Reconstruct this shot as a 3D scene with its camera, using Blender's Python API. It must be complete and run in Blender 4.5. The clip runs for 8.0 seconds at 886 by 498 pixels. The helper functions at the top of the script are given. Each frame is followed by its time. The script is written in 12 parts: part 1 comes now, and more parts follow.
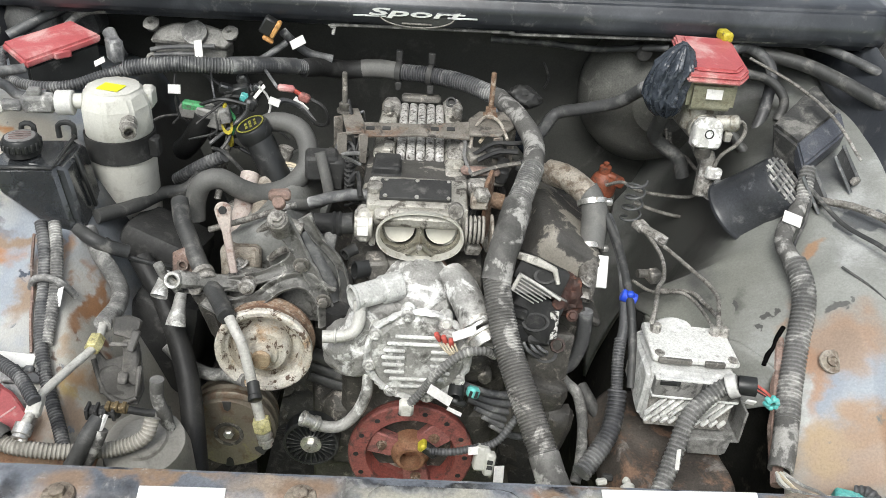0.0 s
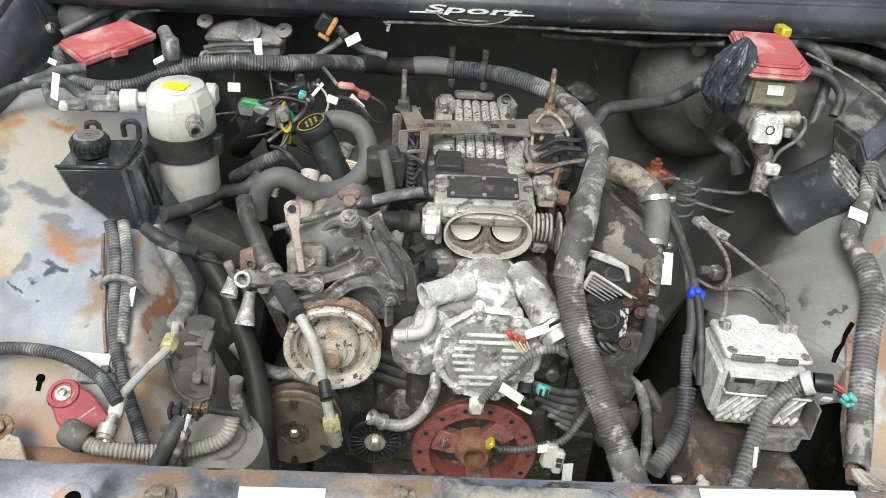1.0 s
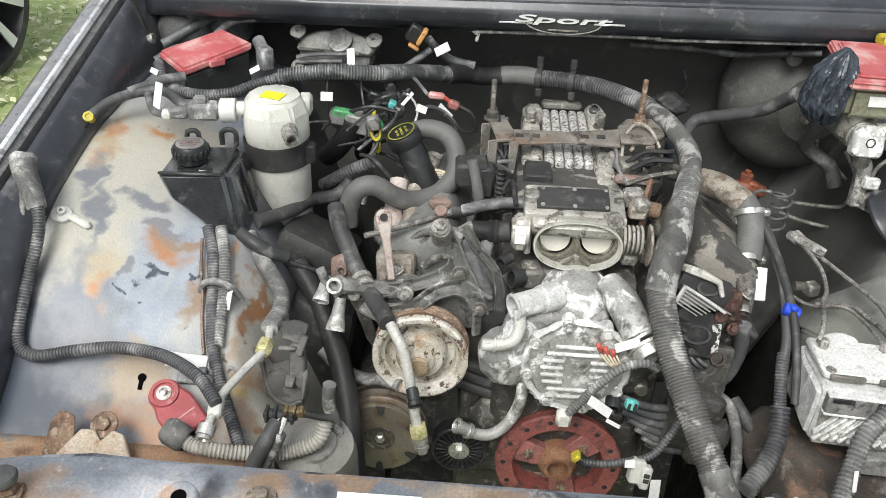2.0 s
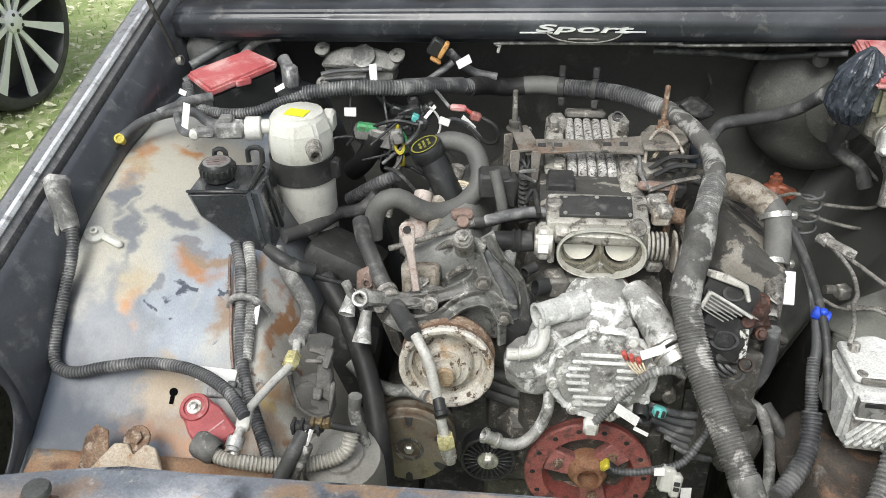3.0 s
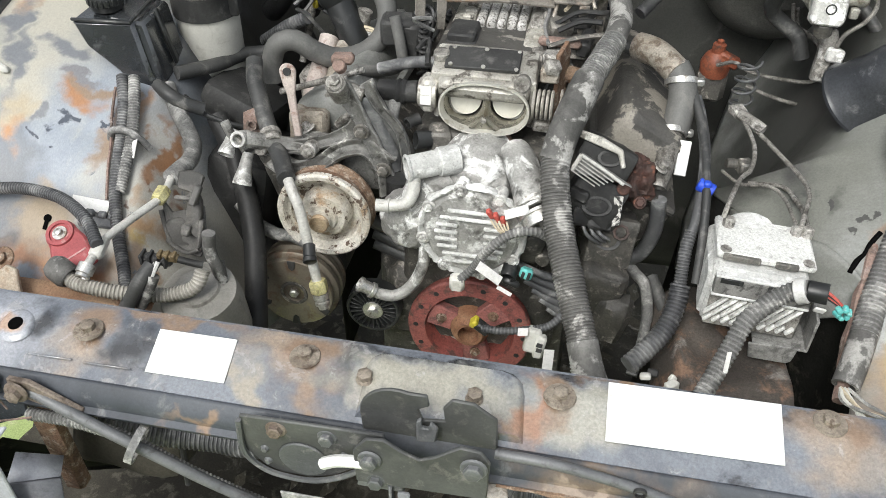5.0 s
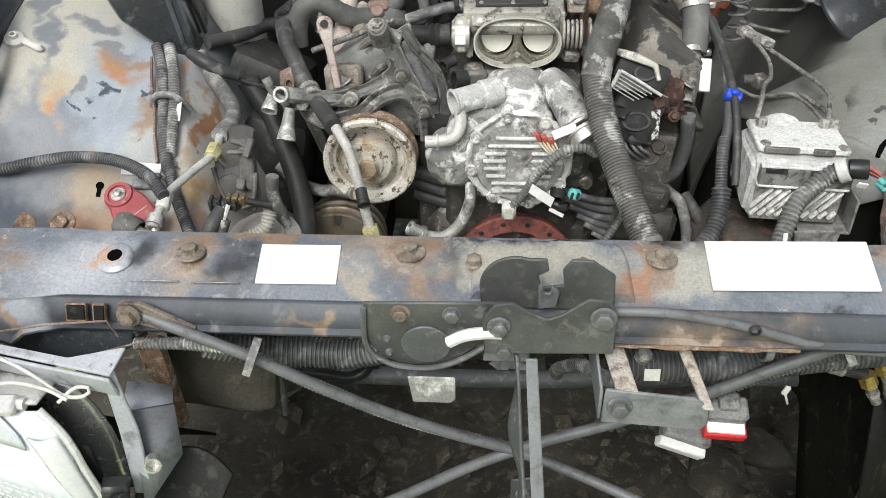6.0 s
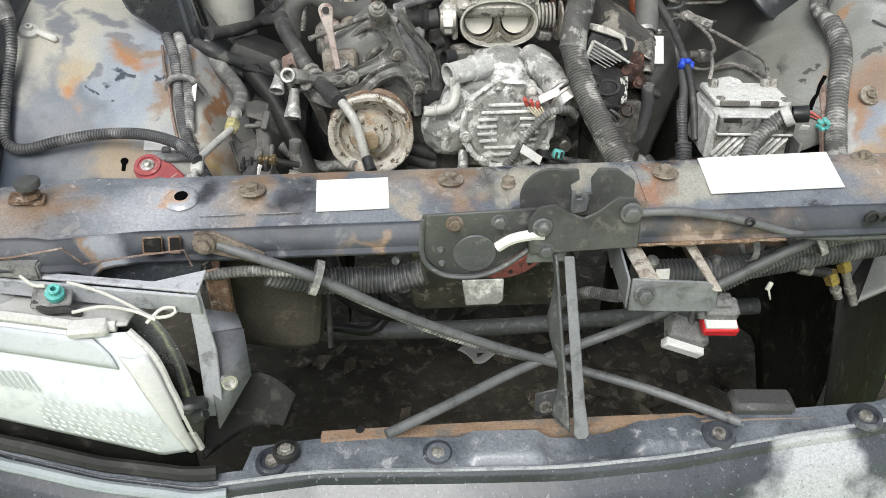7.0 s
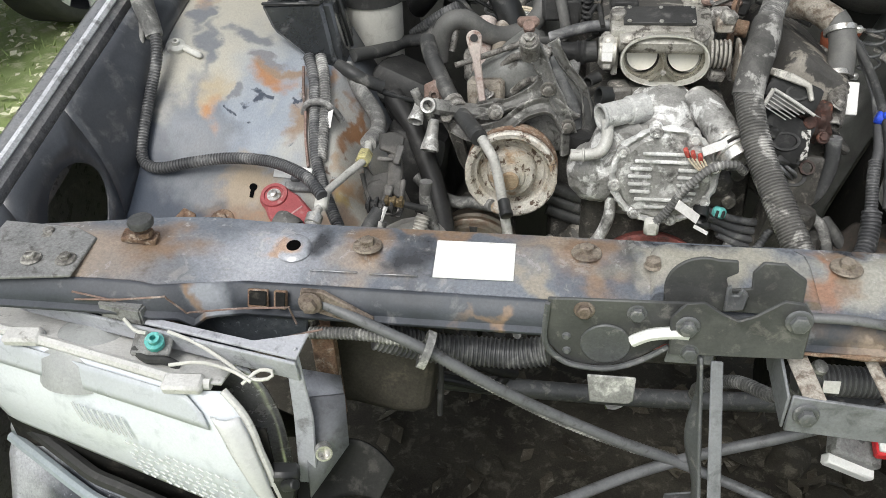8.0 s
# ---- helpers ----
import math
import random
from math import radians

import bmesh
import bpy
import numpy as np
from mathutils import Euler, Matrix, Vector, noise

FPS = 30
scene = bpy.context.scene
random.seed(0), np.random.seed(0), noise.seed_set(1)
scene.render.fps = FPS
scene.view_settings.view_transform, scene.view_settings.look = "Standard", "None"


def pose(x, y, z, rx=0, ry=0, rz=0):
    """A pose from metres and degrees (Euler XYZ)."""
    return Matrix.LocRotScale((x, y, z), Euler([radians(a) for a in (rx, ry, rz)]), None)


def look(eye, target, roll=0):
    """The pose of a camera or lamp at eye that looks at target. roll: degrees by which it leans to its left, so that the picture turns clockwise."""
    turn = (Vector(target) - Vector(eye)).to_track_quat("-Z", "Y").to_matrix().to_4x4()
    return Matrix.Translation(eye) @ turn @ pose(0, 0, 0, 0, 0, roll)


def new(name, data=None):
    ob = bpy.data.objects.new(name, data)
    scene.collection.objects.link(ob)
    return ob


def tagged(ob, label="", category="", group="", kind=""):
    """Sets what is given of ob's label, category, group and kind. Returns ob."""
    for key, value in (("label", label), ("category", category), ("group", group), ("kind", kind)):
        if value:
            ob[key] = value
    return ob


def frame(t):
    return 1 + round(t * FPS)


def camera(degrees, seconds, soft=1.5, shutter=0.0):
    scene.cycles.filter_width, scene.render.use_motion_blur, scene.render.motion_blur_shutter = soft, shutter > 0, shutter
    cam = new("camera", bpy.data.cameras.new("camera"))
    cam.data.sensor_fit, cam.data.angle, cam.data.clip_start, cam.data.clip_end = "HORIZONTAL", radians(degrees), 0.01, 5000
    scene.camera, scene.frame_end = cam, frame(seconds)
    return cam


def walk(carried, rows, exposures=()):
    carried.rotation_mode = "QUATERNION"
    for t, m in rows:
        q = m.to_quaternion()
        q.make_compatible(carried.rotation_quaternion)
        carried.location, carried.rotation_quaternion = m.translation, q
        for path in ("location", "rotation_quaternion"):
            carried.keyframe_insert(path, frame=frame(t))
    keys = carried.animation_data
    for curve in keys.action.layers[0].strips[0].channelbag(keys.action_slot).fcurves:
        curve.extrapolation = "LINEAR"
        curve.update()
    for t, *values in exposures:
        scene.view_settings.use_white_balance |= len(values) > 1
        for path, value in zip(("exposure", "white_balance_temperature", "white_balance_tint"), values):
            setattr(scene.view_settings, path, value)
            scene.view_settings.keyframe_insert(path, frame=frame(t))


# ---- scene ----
cam = camera(55.7, 8.0, soft=0.7)
PATH = [
    (0, (-0.005, -0.008, 1.55), (0.067, 1.673, 0.469), 4.2),
    (0.5, (-0.044, -0.008, 1.547), (0.041, 1.669, 0.462), 3.9),
    (1, (-0.097, -0.003, 1.547), (-0.028, 1.671, 0.455), 3.9),
    (1.5, (-0.128, 0.0, 1.549), (-0.148, 1.677, 0.459), 3.4),
    (1.7, (-0.132, -0.001, 1.551), (-0.186, 1.675, 0.461), 3.1),
    (3, (-0.109, -0.009, 1.557), (-0.289, 1.673, 0.491), -0.9),
    (3.5, (-0.098, 0.003, 1.572), (-0.307, 1.701, 0.536), -1.2),
    (4, (-0.062, 0.016, 1.57), (-0.282, 1.744, 0.586), -1.0),
    (4.5, (0.064, 0.034, 1.551), (-0.166, 1.698, 0.467), -0.5),
    (5, (0.136, 0.026, 1.529), (-0.154, 1.501, 0.21), -0.0),
    (5.2, (0.143, 0.031, 1.518), (-0.183, 1.443, 0.139), -0.8),
    (6.3, (-0.076, -0.206, 1.409), (-0.107, 1.402, 0.219), -2.6),
    (6.5, (-0.115, -0.258, 1.399), (-0.071, 1.361, 0.226), -1.8),
    (7, (-0.147, -0.294, 1.398), (-0.071, 1.343, 0.252), -0.7),
    (7.5, (-0.123, -0.279, 1.405), (-0.066, 1.38, 0.289), -0.4),
    (7.6, (-0.127, -0.262, 1.407), (-0.065, 1.4, 0.296), -0.9),
    (8, (-0.123, -0.162, 1.412), (-0.405, 1.443, 0.253), -2.7),
]
walk(cam, [(t, look(eye, target, roll)) for t, eye, target, roll in PATH], exposures=[(0.0, 0.5, 6500, 7), (5.0, 0.48, 6500, 7), (6.5, 0.33, 6500, 7), (7.5, 0.32, 6500, 7), (8.0, 0.2, 6500, 8)])

# ---- world, sun, exposure ----
world = bpy.data.worlds.new("overcast_sky")
scene.world = world
world.use_nodes = True
wn = world.node_tree.nodes
sky = wn.new("ShaderNodeTexSky")
sky.sky_type = "NISHITA"
sky.sun_disc = False
sky.sun_elevation = radians(58)
sky.sun_rotation = radians(200)
sky.air_density = 1.0
sky.dust_density = 4.0
hsv = wn.new("ShaderNodeHueSaturation")
hsv.inputs["Saturation"].default_value = 0.35
world.node_tree.links.new(sky.outputs[0], hsv.inputs["Color"])
world.node_tree.links.new(hsv.outputs[0], wn["Background"].inputs["Color"])
wn["Background"].inputs["Strength"].default_value = 0.15

sun_data = bpy.data.lights.new("sun", "SUN")
sun_data.energy = 1.5
sun_data.angle = radians(25)
sun_data.color = (1.0, 0.99, 0.98)
sun = new("sun", sun_data)
sun.matrix_world = look((-0.9, -2.6, 5.0), (0, 0.9, 0.9))

# ---- mesh helpers ----
V = Vector
ORIGIN = {}


def thing(name, label, category, at=(0, 0, 0), group="", kind=""):
    """An Empty at its base that carries the parts of one thing."""
    ob = new(name)
    ob.empty_display_size = 0.02
    ob.location = at
    ORIGIN[ob.name] = V(at)
    return tagged(ob, label, category, group, kind)


def origin_of(ob):
    return ORIGIN.get(ob.name, V((0, 0, 0)))


def part(name, bm, material, parent=None, label="", sharp=38):
    """Links a bmesh, made in world coordinates, as one mesh under a thing or a part."""
    o = origin_of(parent) if parent else V((0, 0, 0))
    bmesh.ops.translate(bm, verts=bm.verts, vec=-o)
    bmesh.ops.recalc_face_normals(bm, faces=bm.faces)
    me = bpy.data.meshes.new(name)
    bm.to_mesh(me)
    bm.free()
    me.polygons.foreach_set("use_smooth", [True] * len(me.polygons))
    me.set_sharp_from_angle(angle=radians(sharp))
    me.materials.append(material)
    ob = new(name, me)
    if parent:
        ob.parent = parent
    ORIGIN[ob.name] = o
    if label:
        ob["label"] = label
    return ob


def solo(name, bm, material, label, category, group="", kind="", at=None, sharp=38):
    """A thing that is one mesh, its origin at the given base."""
    o = V(at) if at else V((0, 0, 0))
    bmesh.ops.translate(bm, verts=bm.verts, vec=-o)
    ob = part(name, bm, material, None, "", sharp)
    ob.location = o
    ORIGIN[ob.name] = o
    return tagged(ob, label, category, group, kind)


def B():
    return bmesh.new()


def turn(rx=0, ry=0, rz=0):
    return Euler((radians(rx), radians(ry), radians(rz))).to_matrix()


def box(bm, c, s, rot=(0, 0, 0), bev=0.003, seg=1):
    """A box of size s at c, with rounded edges."""
    t = bmesh.new()
    bmesh.ops.create_cube(t, size=1.0)
    bmesh.ops.scale(t, verts=t.verts, vec=s)
    b = min(bev, 0.45 * min(s))
    if b > 0:
        bmesh.ops.bevel(t, geom=list(t.edges), offset=b, segments=seg, affect="EDGES", profile=0.5)
    bmesh.ops.transform(t, verts=t.verts, matrix=Matrix.Translation(c) @ turn(*rot).to_4x4())
    join(bm, t)
    return bm


def join(bm, t):
    me = bpy.data.meshes.new("t")
    t.to_mesh(me)
    t.free()
    bm.from_mesh(me)
    bpy.data.meshes.remove(me)


def basis(axis):
    a = V(axis).normalized()
    u = a.cross(V((0, 0, 1)))
    if u.length < 0.05:
        u = a.cross(V((1, 0, 0)))
    u.normalize()
    return a, u, a.cross(u)


def lathe(bm, o, axis, prof, n=24, wob=0.0, sx=1.0):
    """Turns a profile of (along, radius) round an axis; a radius of 0 closes it."""
    a, u, w = basis(axis)
    o = V(o)
    rings = []
    for h, r in prof:
        if r <= 1e-6:
            rings.append([bm.verts.new(o + a * h)])
        else:
            rings.append([bm.verts.new(o + a * h + (u * math.cos(k) * sx + w * math.sin(k)) * r * (1 + wob * random.uniform(-1, 1)))
                          for k in (2 * math.pi * i / n for i in range(n))])
    for p, q in zip(rings, rings[1:]):
        for i in range(n):
            j = (i + 1) % n
            f = [p[i % len(p)], p[j % len(p)], q[j % len(q)], q[i % len(q)]]
            f = list(dict.fromkeys(f))
            if len(f) > 2:
                try:
                    bm.faces.new(f)
                except ValueError:
                    pass
    return bm


def cyl(bm, a, b, r, r2=None, n=20, bev=0.0015):
    r2 = r if r2 is None else r2
    a, b = V(a), V(b)
    L = (b - a).length
    e = min(bev, L * 0.3, r * 0.4, r2 * 0.4)
    return lathe(bm, a, b - a, [(0, 0), (0, r - e), (e, r), (L - e, r2), (L, r2 - e), (L, 0)], n)


def pipe(bm, a, b, r, wall=0.002, n=20):
    """A short open tube, hollow at its far end."""
    a, b = V(a), V(b)
    L = (b - a).length
    return lathe(bm, a, b - a, [(0, r), (L - 0.001, r), (L, r - 0.0006), (L, r - wall), (L * 0.15, r - wall), (L * 0.15, 0)], n)


def spline(pts, step):
    """Points at even steps along a smooth curve through pts."""
    P = [V(p) for p in pts]
    P = [P[0] * 2 - P[1]] + P + [P[-1] * 2 - P[-2]]
    fine = []
    for i in range(1, len(P) - 2):
        p0, p1, p2, p3 = P[i - 1:i + 3]
        for k in range(16):
            t = k / 16
            fine.append(0.5 * ((2 * p1) + (p2 - p0) * t + (2 * p0 - 5 * p1 + 4 * p2 - p3) * t * t + (3 * p1 - p0 - 3 * p2 + p3) * t ** 3))
    fine.append(P[-2])
    out, left = [fine[0]], step
    for a, b in zip(fine, fine[1:]):
        d = (b - a).length
        while d > 1e-9 and left <= d:
            a = a + (b - a) * (left / d)
            d = (b - a).length
            out.append(a.copy())
            left = step
        left -= d
    if (out[-1] - fine[-1]).length > step * 0.3:
        out.append(fine[-1])
    return out


def tube(bm, pts, r, n=10, rib=0.0, pitch=0.006, hollow=False, r2=None, wob=0.0, step=None):
    """A hose along a smooth curve. rib: depth of its corrugations; hollow: an open far end."""
    st = pitch / 4 if rib else (step or max(0.006, r * 0.7))
    path = spline(pts, st)
    m = len(path)
    up = None
    rings = []
    for i, p in enumerate(path):
        d = (path[min(i + 1, m - 1)] - path[max(i - 1, 0)]).normalized()
        if up is None:
            up = basis(d)[1]
        up = (up - d * up.dot(d)).normalized()
        w = d.cross(up)
        rr = r if r2 is None else r + (r2 - r) * i / max(1, m - 1)
        if rib:
            rr += (0.0, rib, rib, 0.0)[i % 4] - rib
        if wob:
            rr *= 1 + wob * noise.noise(p * 60)
        rings.append([bm.verts.new(p + (up * math.cos(k) + w * math.sin(k)) * rr) for k in (2 * math.pi * j / n for j in range(n))])
        last = (p, d, up, w, rr)
    for a, b in zip(rings, rings[1:]):
        for j in range(n):
            bm.faces.new((a[j], a[(j + 1) % n], b[(j + 1) % n], b[j]))
    bm.faces.new(rings[0])
    p, d, up, w, rr = last
    if hollow:
        inner = [[bm.verts.new(p + d * h + (up * math.cos(k) + w * math.sin(k)) * rr * 0.72) for k in (2 * math.pi * j / n for j in range(n))] for h in (0, -r * 2)]
        for a, b in ((rings[-1], inner[0]), (inner[0], inner[1])):
            for j in range(n):
                bm.faces.new((a[j], a[(j + 1) % n], b[(j + 1) % n], b[j]))
        bm.faces.new(inner[1])
    else:
        bm.faces.new(rings[-1])
    return bm


def plate(bm, poly, thick, o, ux, uy, bev=0.0012):
    """A plate cut to a 2D outline, laid at o along ux and uy, and thick behind its face."""
    t = bmesh.new()
    ux, uy = V(ux).normalized(), V(uy).normalized()
    nn = ux.cross(uy).normalized()
    o = V(o)
    f = t.faces.new([t.verts.new(o + ux * x + uy * y) for x, y in poly])
    ex = bmesh.ops.extrude_face_region(t, geom=[f])
    bmesh.ops.translate(t, verts=[v for v in ex["geom"] if isinstance(v, bmesh.types.BMVert)], vec=-nn * thick)
    if bev:
        bmesh.ops.bevel(t, geom=list(t.edges), offset=min(bev, thick * 0.4), segments=1, affect="EDGES", profile=0.5)
    join(bm, t)
    return bm


def worn(bm, amp=0.0012, freq=70.0, cuts=1):
    """Uneven cast skin: cuts the faces finer and moves them in and out a little."""
    if cuts:
        bmesh.ops.subdivide_edges(bm, edges=[e for e in bm.edges if e.calc_length() > 0.006], cuts=cuts, use_grid_fill=True)
    bm.normal_update()
    for v in bm.verts:
        v.co += v.normal * amp * (noise.noise(v.co * freq) + 0.6 * noise.noise(v.co * freq * 2.7))
    return bm


def arc(cx, cy, r, a0, a1, n=8):
    return [(cx + r * math.cos(radians(a0 + (a1 - a0) * i / n)), cy + r * math.sin(radians(a0 + (a1 - a0) * i / n))) for i in range(n + 1)]


def bolt(bm, p, axis=(0, 0, 1), r=0.007, h=0.006, washer=0.013):
    """A hexagon head on a washer."""
    a = V(axis).normalized()
    p = V(p)
    if washer:
        lathe(bm, p - a * 0.001, a, [(0, 0), (0, washer), (0.002, washer - 0.001), (0.0025, r), (0.0025, 0)], 18)
    lathe(bm, p, a, [(0, 0), (0, r), (h - 0.001, r), (h, r * 0.8), (h, 0)], 6)
    return bm


def sheet(bm, fn, u0, u1, v0, v1, nu, nv, thick=0.0):
    """A surface from a function of two parameters; thick gives it a back."""
    def layer(dz):
        return [[bm.verts.new(V(fn(u0 + (u1 - u0) * i / nu, v0 + (v1 - v0) * j / nv)) + V((0, 0, dz))) for i in range(nu + 1)] for j in range(nv + 1)]
    top = layer(0)
    for j in range(nv):
        for i in range(nu):
            bm.faces.new((top[j][i], top[j][i + 1], top[j + 1][i + 1], top[j + 1][i]))
    if thick:
        low = layer(-thick)
        for j in range(nv):
            for i in range(nu):
                bm.faces.new((low[j][i], low[j + 1][i], low[j + 1][i + 1], low[j][i + 1]))
        for j in range(nv):
            bm.faces.new((top[j][0], top[j + 1][0], low[j + 1][0], low[j][0]))
            bm.faces.new((top[j][nu], low[j][nu], low[j + 1][nu], top[j + 1][nu]))
        for i in range(nu):
            bm.faces.new((top[0][i], low[0][i], low[0][i + 1], top[0][i + 1]))
            bm.faces.new((top[nv][i], top[nv][i + 1], low[nv][i + 1], low[nv][i]))
    return bm


def lerp(table, x):
    """Smooth interpolation in a short table of (x, y)."""
    if x <= table[0][0]:
        return table[0][1]
    for (a, p), (b, q) in zip(table, table[1:]):
        if x <= b:
            k = (x - a) / (b - a)
            return p + (q - p) * k
    return table[-1][1]


def words(text, size, m, depth=0.0008, bold=0.0):
    cu = bpy.data.curves.new("lettering", "FONT")
    cu.body, cu.size, cu.extrude, cu.align_x, cu.align_y = text, size, depth, "CENTER", "CENTER"
    cu.resolution_u = 3
    cu.offset = bold
    tmp = bpy.data.objects.new("lettering", cu)
    me = bpy.data.meshes.new_from_object(tmp)
    bm = bmesh.new()
    bm.from_mesh(me)
    bpy.data.objects.remove(tmp)
    bpy.data.meshes.remove(me)
    bmesh.ops.transform(bm, verts=bm.verts, matrix=m)
    return bm


# ---- materials ----
def mat(name, c1, c2, c3=None, s1=9.0, s2=45.0, t3=0.6, soft3=0.08, rough=0.6, rvar=0.15, metal=0.0, bump=0.25, bs=220.0, c4=None, s4=5.0, t4=0.6, soft4=0.06, spec=0.4, coat=0.0, stretch=(1, 1, 1), piece=0.0, spots=(), grit=0.28, gs=330.0, edge=0.0):
    """Layered paint or metal: two base tones, patches of c3, larger stains of c4, fine relief."""
    m = bpy.data.materials.new(name)
    m.use_nodes = True
    nt = m.node_tree
    N, L = nt.nodes, nt.links
    p = N["Principled BSDF"]
    mp = N.new("ShaderNodeMapping")
    mp.inputs["Scale"].default_value = stretch
    geo = N.new("ShaderNodeNewGeometry")
    L.new(geo.outputs["Position"], mp.inputs["Vector"])

    def nz(scale, detail=6.0, rgh=0.6, off=0.0):
        n = N.new("ShaderNodeTexNoise")
        n.inputs["Scale"].default_value = scale
        n.inputs["Detail"].default_value = detail
        n.inputs["Roughness"].default_value = rgh
        n.inputs["Distortion"].default_value = 0.4
        if off:
            a = N.new("ShaderNodeVectorMath")
            a.inputs[1].default_value = (off, off * 0.7, -off)
            L.new(mp.outputs[0], a.inputs[0])
            L.new(a.outputs[0], n.inputs["Vector"])
        else:
            L.new(mp.outputs[0], n.inputs["Vector"])
        return n.outputs["Fac"]

    def step(src, lo, hi):
        r = N.new("ShaderNodeMapRange")
        r.interpolation_type = "SMOOTHSTEP"
        r.inputs["From Min"].default_value = lo
        r.inputs["From Max"].default_value = hi
        L.new(src, r.inputs["Value"])
        return r.outputs["Result"]

    def mix(fac, a, b):
        x = N.new("ShaderNodeMix")
        x.data_type = "RGBA"
        L.new(fac, x.inputs["Factor"])
        for sock, val in ((x.inputs["A"], a), (x.inputs["B"], b)):
            if isinstance(val, tuple):
                sock.default_value = (*val, 1)
            else:
                L.new(val, sock)
        return x.outputs["Result"]

    n1 = nz(s1)
    col = mix(step(n1, 0.35, 0.65), c1, c2)
    if c4:
        col = mix(step(nz(s4, 8.0, 0.65, 3.1), t4 - soft4, t4 + soft4), col, c4)
    if spots:
        wobble = N.new("ShaderNodeTexNoise")
        wobble.inputs["Scale"].default_value = 22.0
        wobble.inputs["Detail"].default_value = 7.0
        L.new(geo.outputs["Position"], wobble.inputs["Vector"])
        shift = N.new("ShaderNodeVectorMath")
        shift.operation = "MULTIPLY_ADD"
        shift.inputs[1].default_value = (0.11, 0.11, 0)
        L.new(wobble.outputs["Color"], shift.inputs[0])
        L.new(geo.outputs["Position"], shift.inputs[2])
    for sx_, sy_, rx_, ry_, colour, soft_ in spots:
        q = N.new("ShaderNodeMapping")
        q.vector_type = "POINT"
        q.inputs["Location"].default_value = (-(sx_ + 0.055) / rx_, -(sy_ + 0.055) / ry_, 0)
        q.inputs["Scale"].default_value = (1 / rx_, 1 / ry_, 0)
        L.new(shift.outputs[0], q.inputs["Vector"])
        ln_ = N.new("ShaderNodeVectorMath")
        ln_.operation = "LENGTH"
        L.new(q.outputs[0], ln_.inputs[0])
        inv = N.new("ShaderNodeMath")
        inv.operation = "SUBTRACT"
        inv.inputs[0].default_value = 1.0
        L.new(step(ln_.outputs["Value"], 1.0 - soft_, 1.0 + soft_), inv.inputs[1])
        col = mix(inv.outputs[0], col, colour)
    n3 = nz(s2, 8.0, 0.65, 7.7)
    if c3:
        col = mix(step(n3, t3 - soft3, t3 + soft3), col, c3)
    if piece:
        oi = N.new("ShaderNodeObjectInfo")
        h = N.new("ShaderNodeHueSaturation")
        mr = N.new("ShaderNodeMapRange")
        mr.inputs["To Min"].default_value, mr.inputs["To Max"].default_value = 1 - piece, 1 + piece
        L.new(oi.outputs["Random"], mr.inputs["Value"])
        L.new(mr.outputs["Result"], h.inputs["Value"])
        L.new(col, h.inputs["Color"])
        col = h.outputs["Color"]
    # brightens convex edges and rib crests: edge highlights put into the colour
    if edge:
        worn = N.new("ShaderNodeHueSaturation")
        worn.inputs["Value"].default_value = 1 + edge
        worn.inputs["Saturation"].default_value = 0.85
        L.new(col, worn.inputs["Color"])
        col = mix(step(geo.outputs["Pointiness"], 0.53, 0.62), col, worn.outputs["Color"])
    if grit:
        g = nz(gs, 4.0, 0.7, 2.3)
        gr = N.new("ShaderNodeMapRange")
        gr.inputs["From Min"].default_value, gr.inputs["From Max"].default_value = 0.32, 0.68
        gr.inputs["To Min"].default_value, gr.inputs["To Max"].default_value = 1 - grit, 1 + grit
        L.new(g, gr.inputs["Value"])
        h = N.new("ShaderNodeHueSaturation")
        L.new(gr.outputs["Result"], h.inputs["Value"])
        L.new(col, h.inputs["Color"])
        col = h.outputs["Color"]
    L.new(col, p.inputs["Base Color"])
    rr = N.new("ShaderNodeMapRange")
    rr.inputs["To Min"].default_value, rr.inputs["To Max"].default_value = max(0.03, rough - rvar), min(1, rough + rvar)
    L.new(n3, rr.inputs["Value"])
    L.new(rr.outputs["Result"], p.inputs["Roughness"])
    p.inputs["Metallic"].default_value = metal
    p.inputs["Specular IOR Level"].default_value = spec
    if coat:
        p.inputs["Coat Weight"].default_value = coat
        p.inputs["Coat Roughness"].default_value = 0.25
    if bump:
        bn = N.new("ShaderNodeBump")
        bn.inputs["Strength"].default_value = bump
        bn.inputs["Distance"].default_value = 0.002
        fine = nz(bs, 5.0, 0.6, 1.3)
        L.new(fine, bn.inputs["Height"])
        L.new(bn.outputs[0], p.inputs["Normal"])
    return m


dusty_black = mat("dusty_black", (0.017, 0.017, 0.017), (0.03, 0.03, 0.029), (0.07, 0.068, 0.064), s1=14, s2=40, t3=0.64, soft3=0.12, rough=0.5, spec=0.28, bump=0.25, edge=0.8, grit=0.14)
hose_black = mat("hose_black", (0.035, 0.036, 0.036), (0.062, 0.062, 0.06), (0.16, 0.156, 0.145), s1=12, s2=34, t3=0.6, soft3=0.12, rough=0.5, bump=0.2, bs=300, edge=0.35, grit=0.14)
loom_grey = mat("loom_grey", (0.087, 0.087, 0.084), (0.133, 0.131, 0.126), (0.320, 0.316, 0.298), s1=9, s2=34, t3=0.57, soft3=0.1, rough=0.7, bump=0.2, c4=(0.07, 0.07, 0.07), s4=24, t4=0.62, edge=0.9)
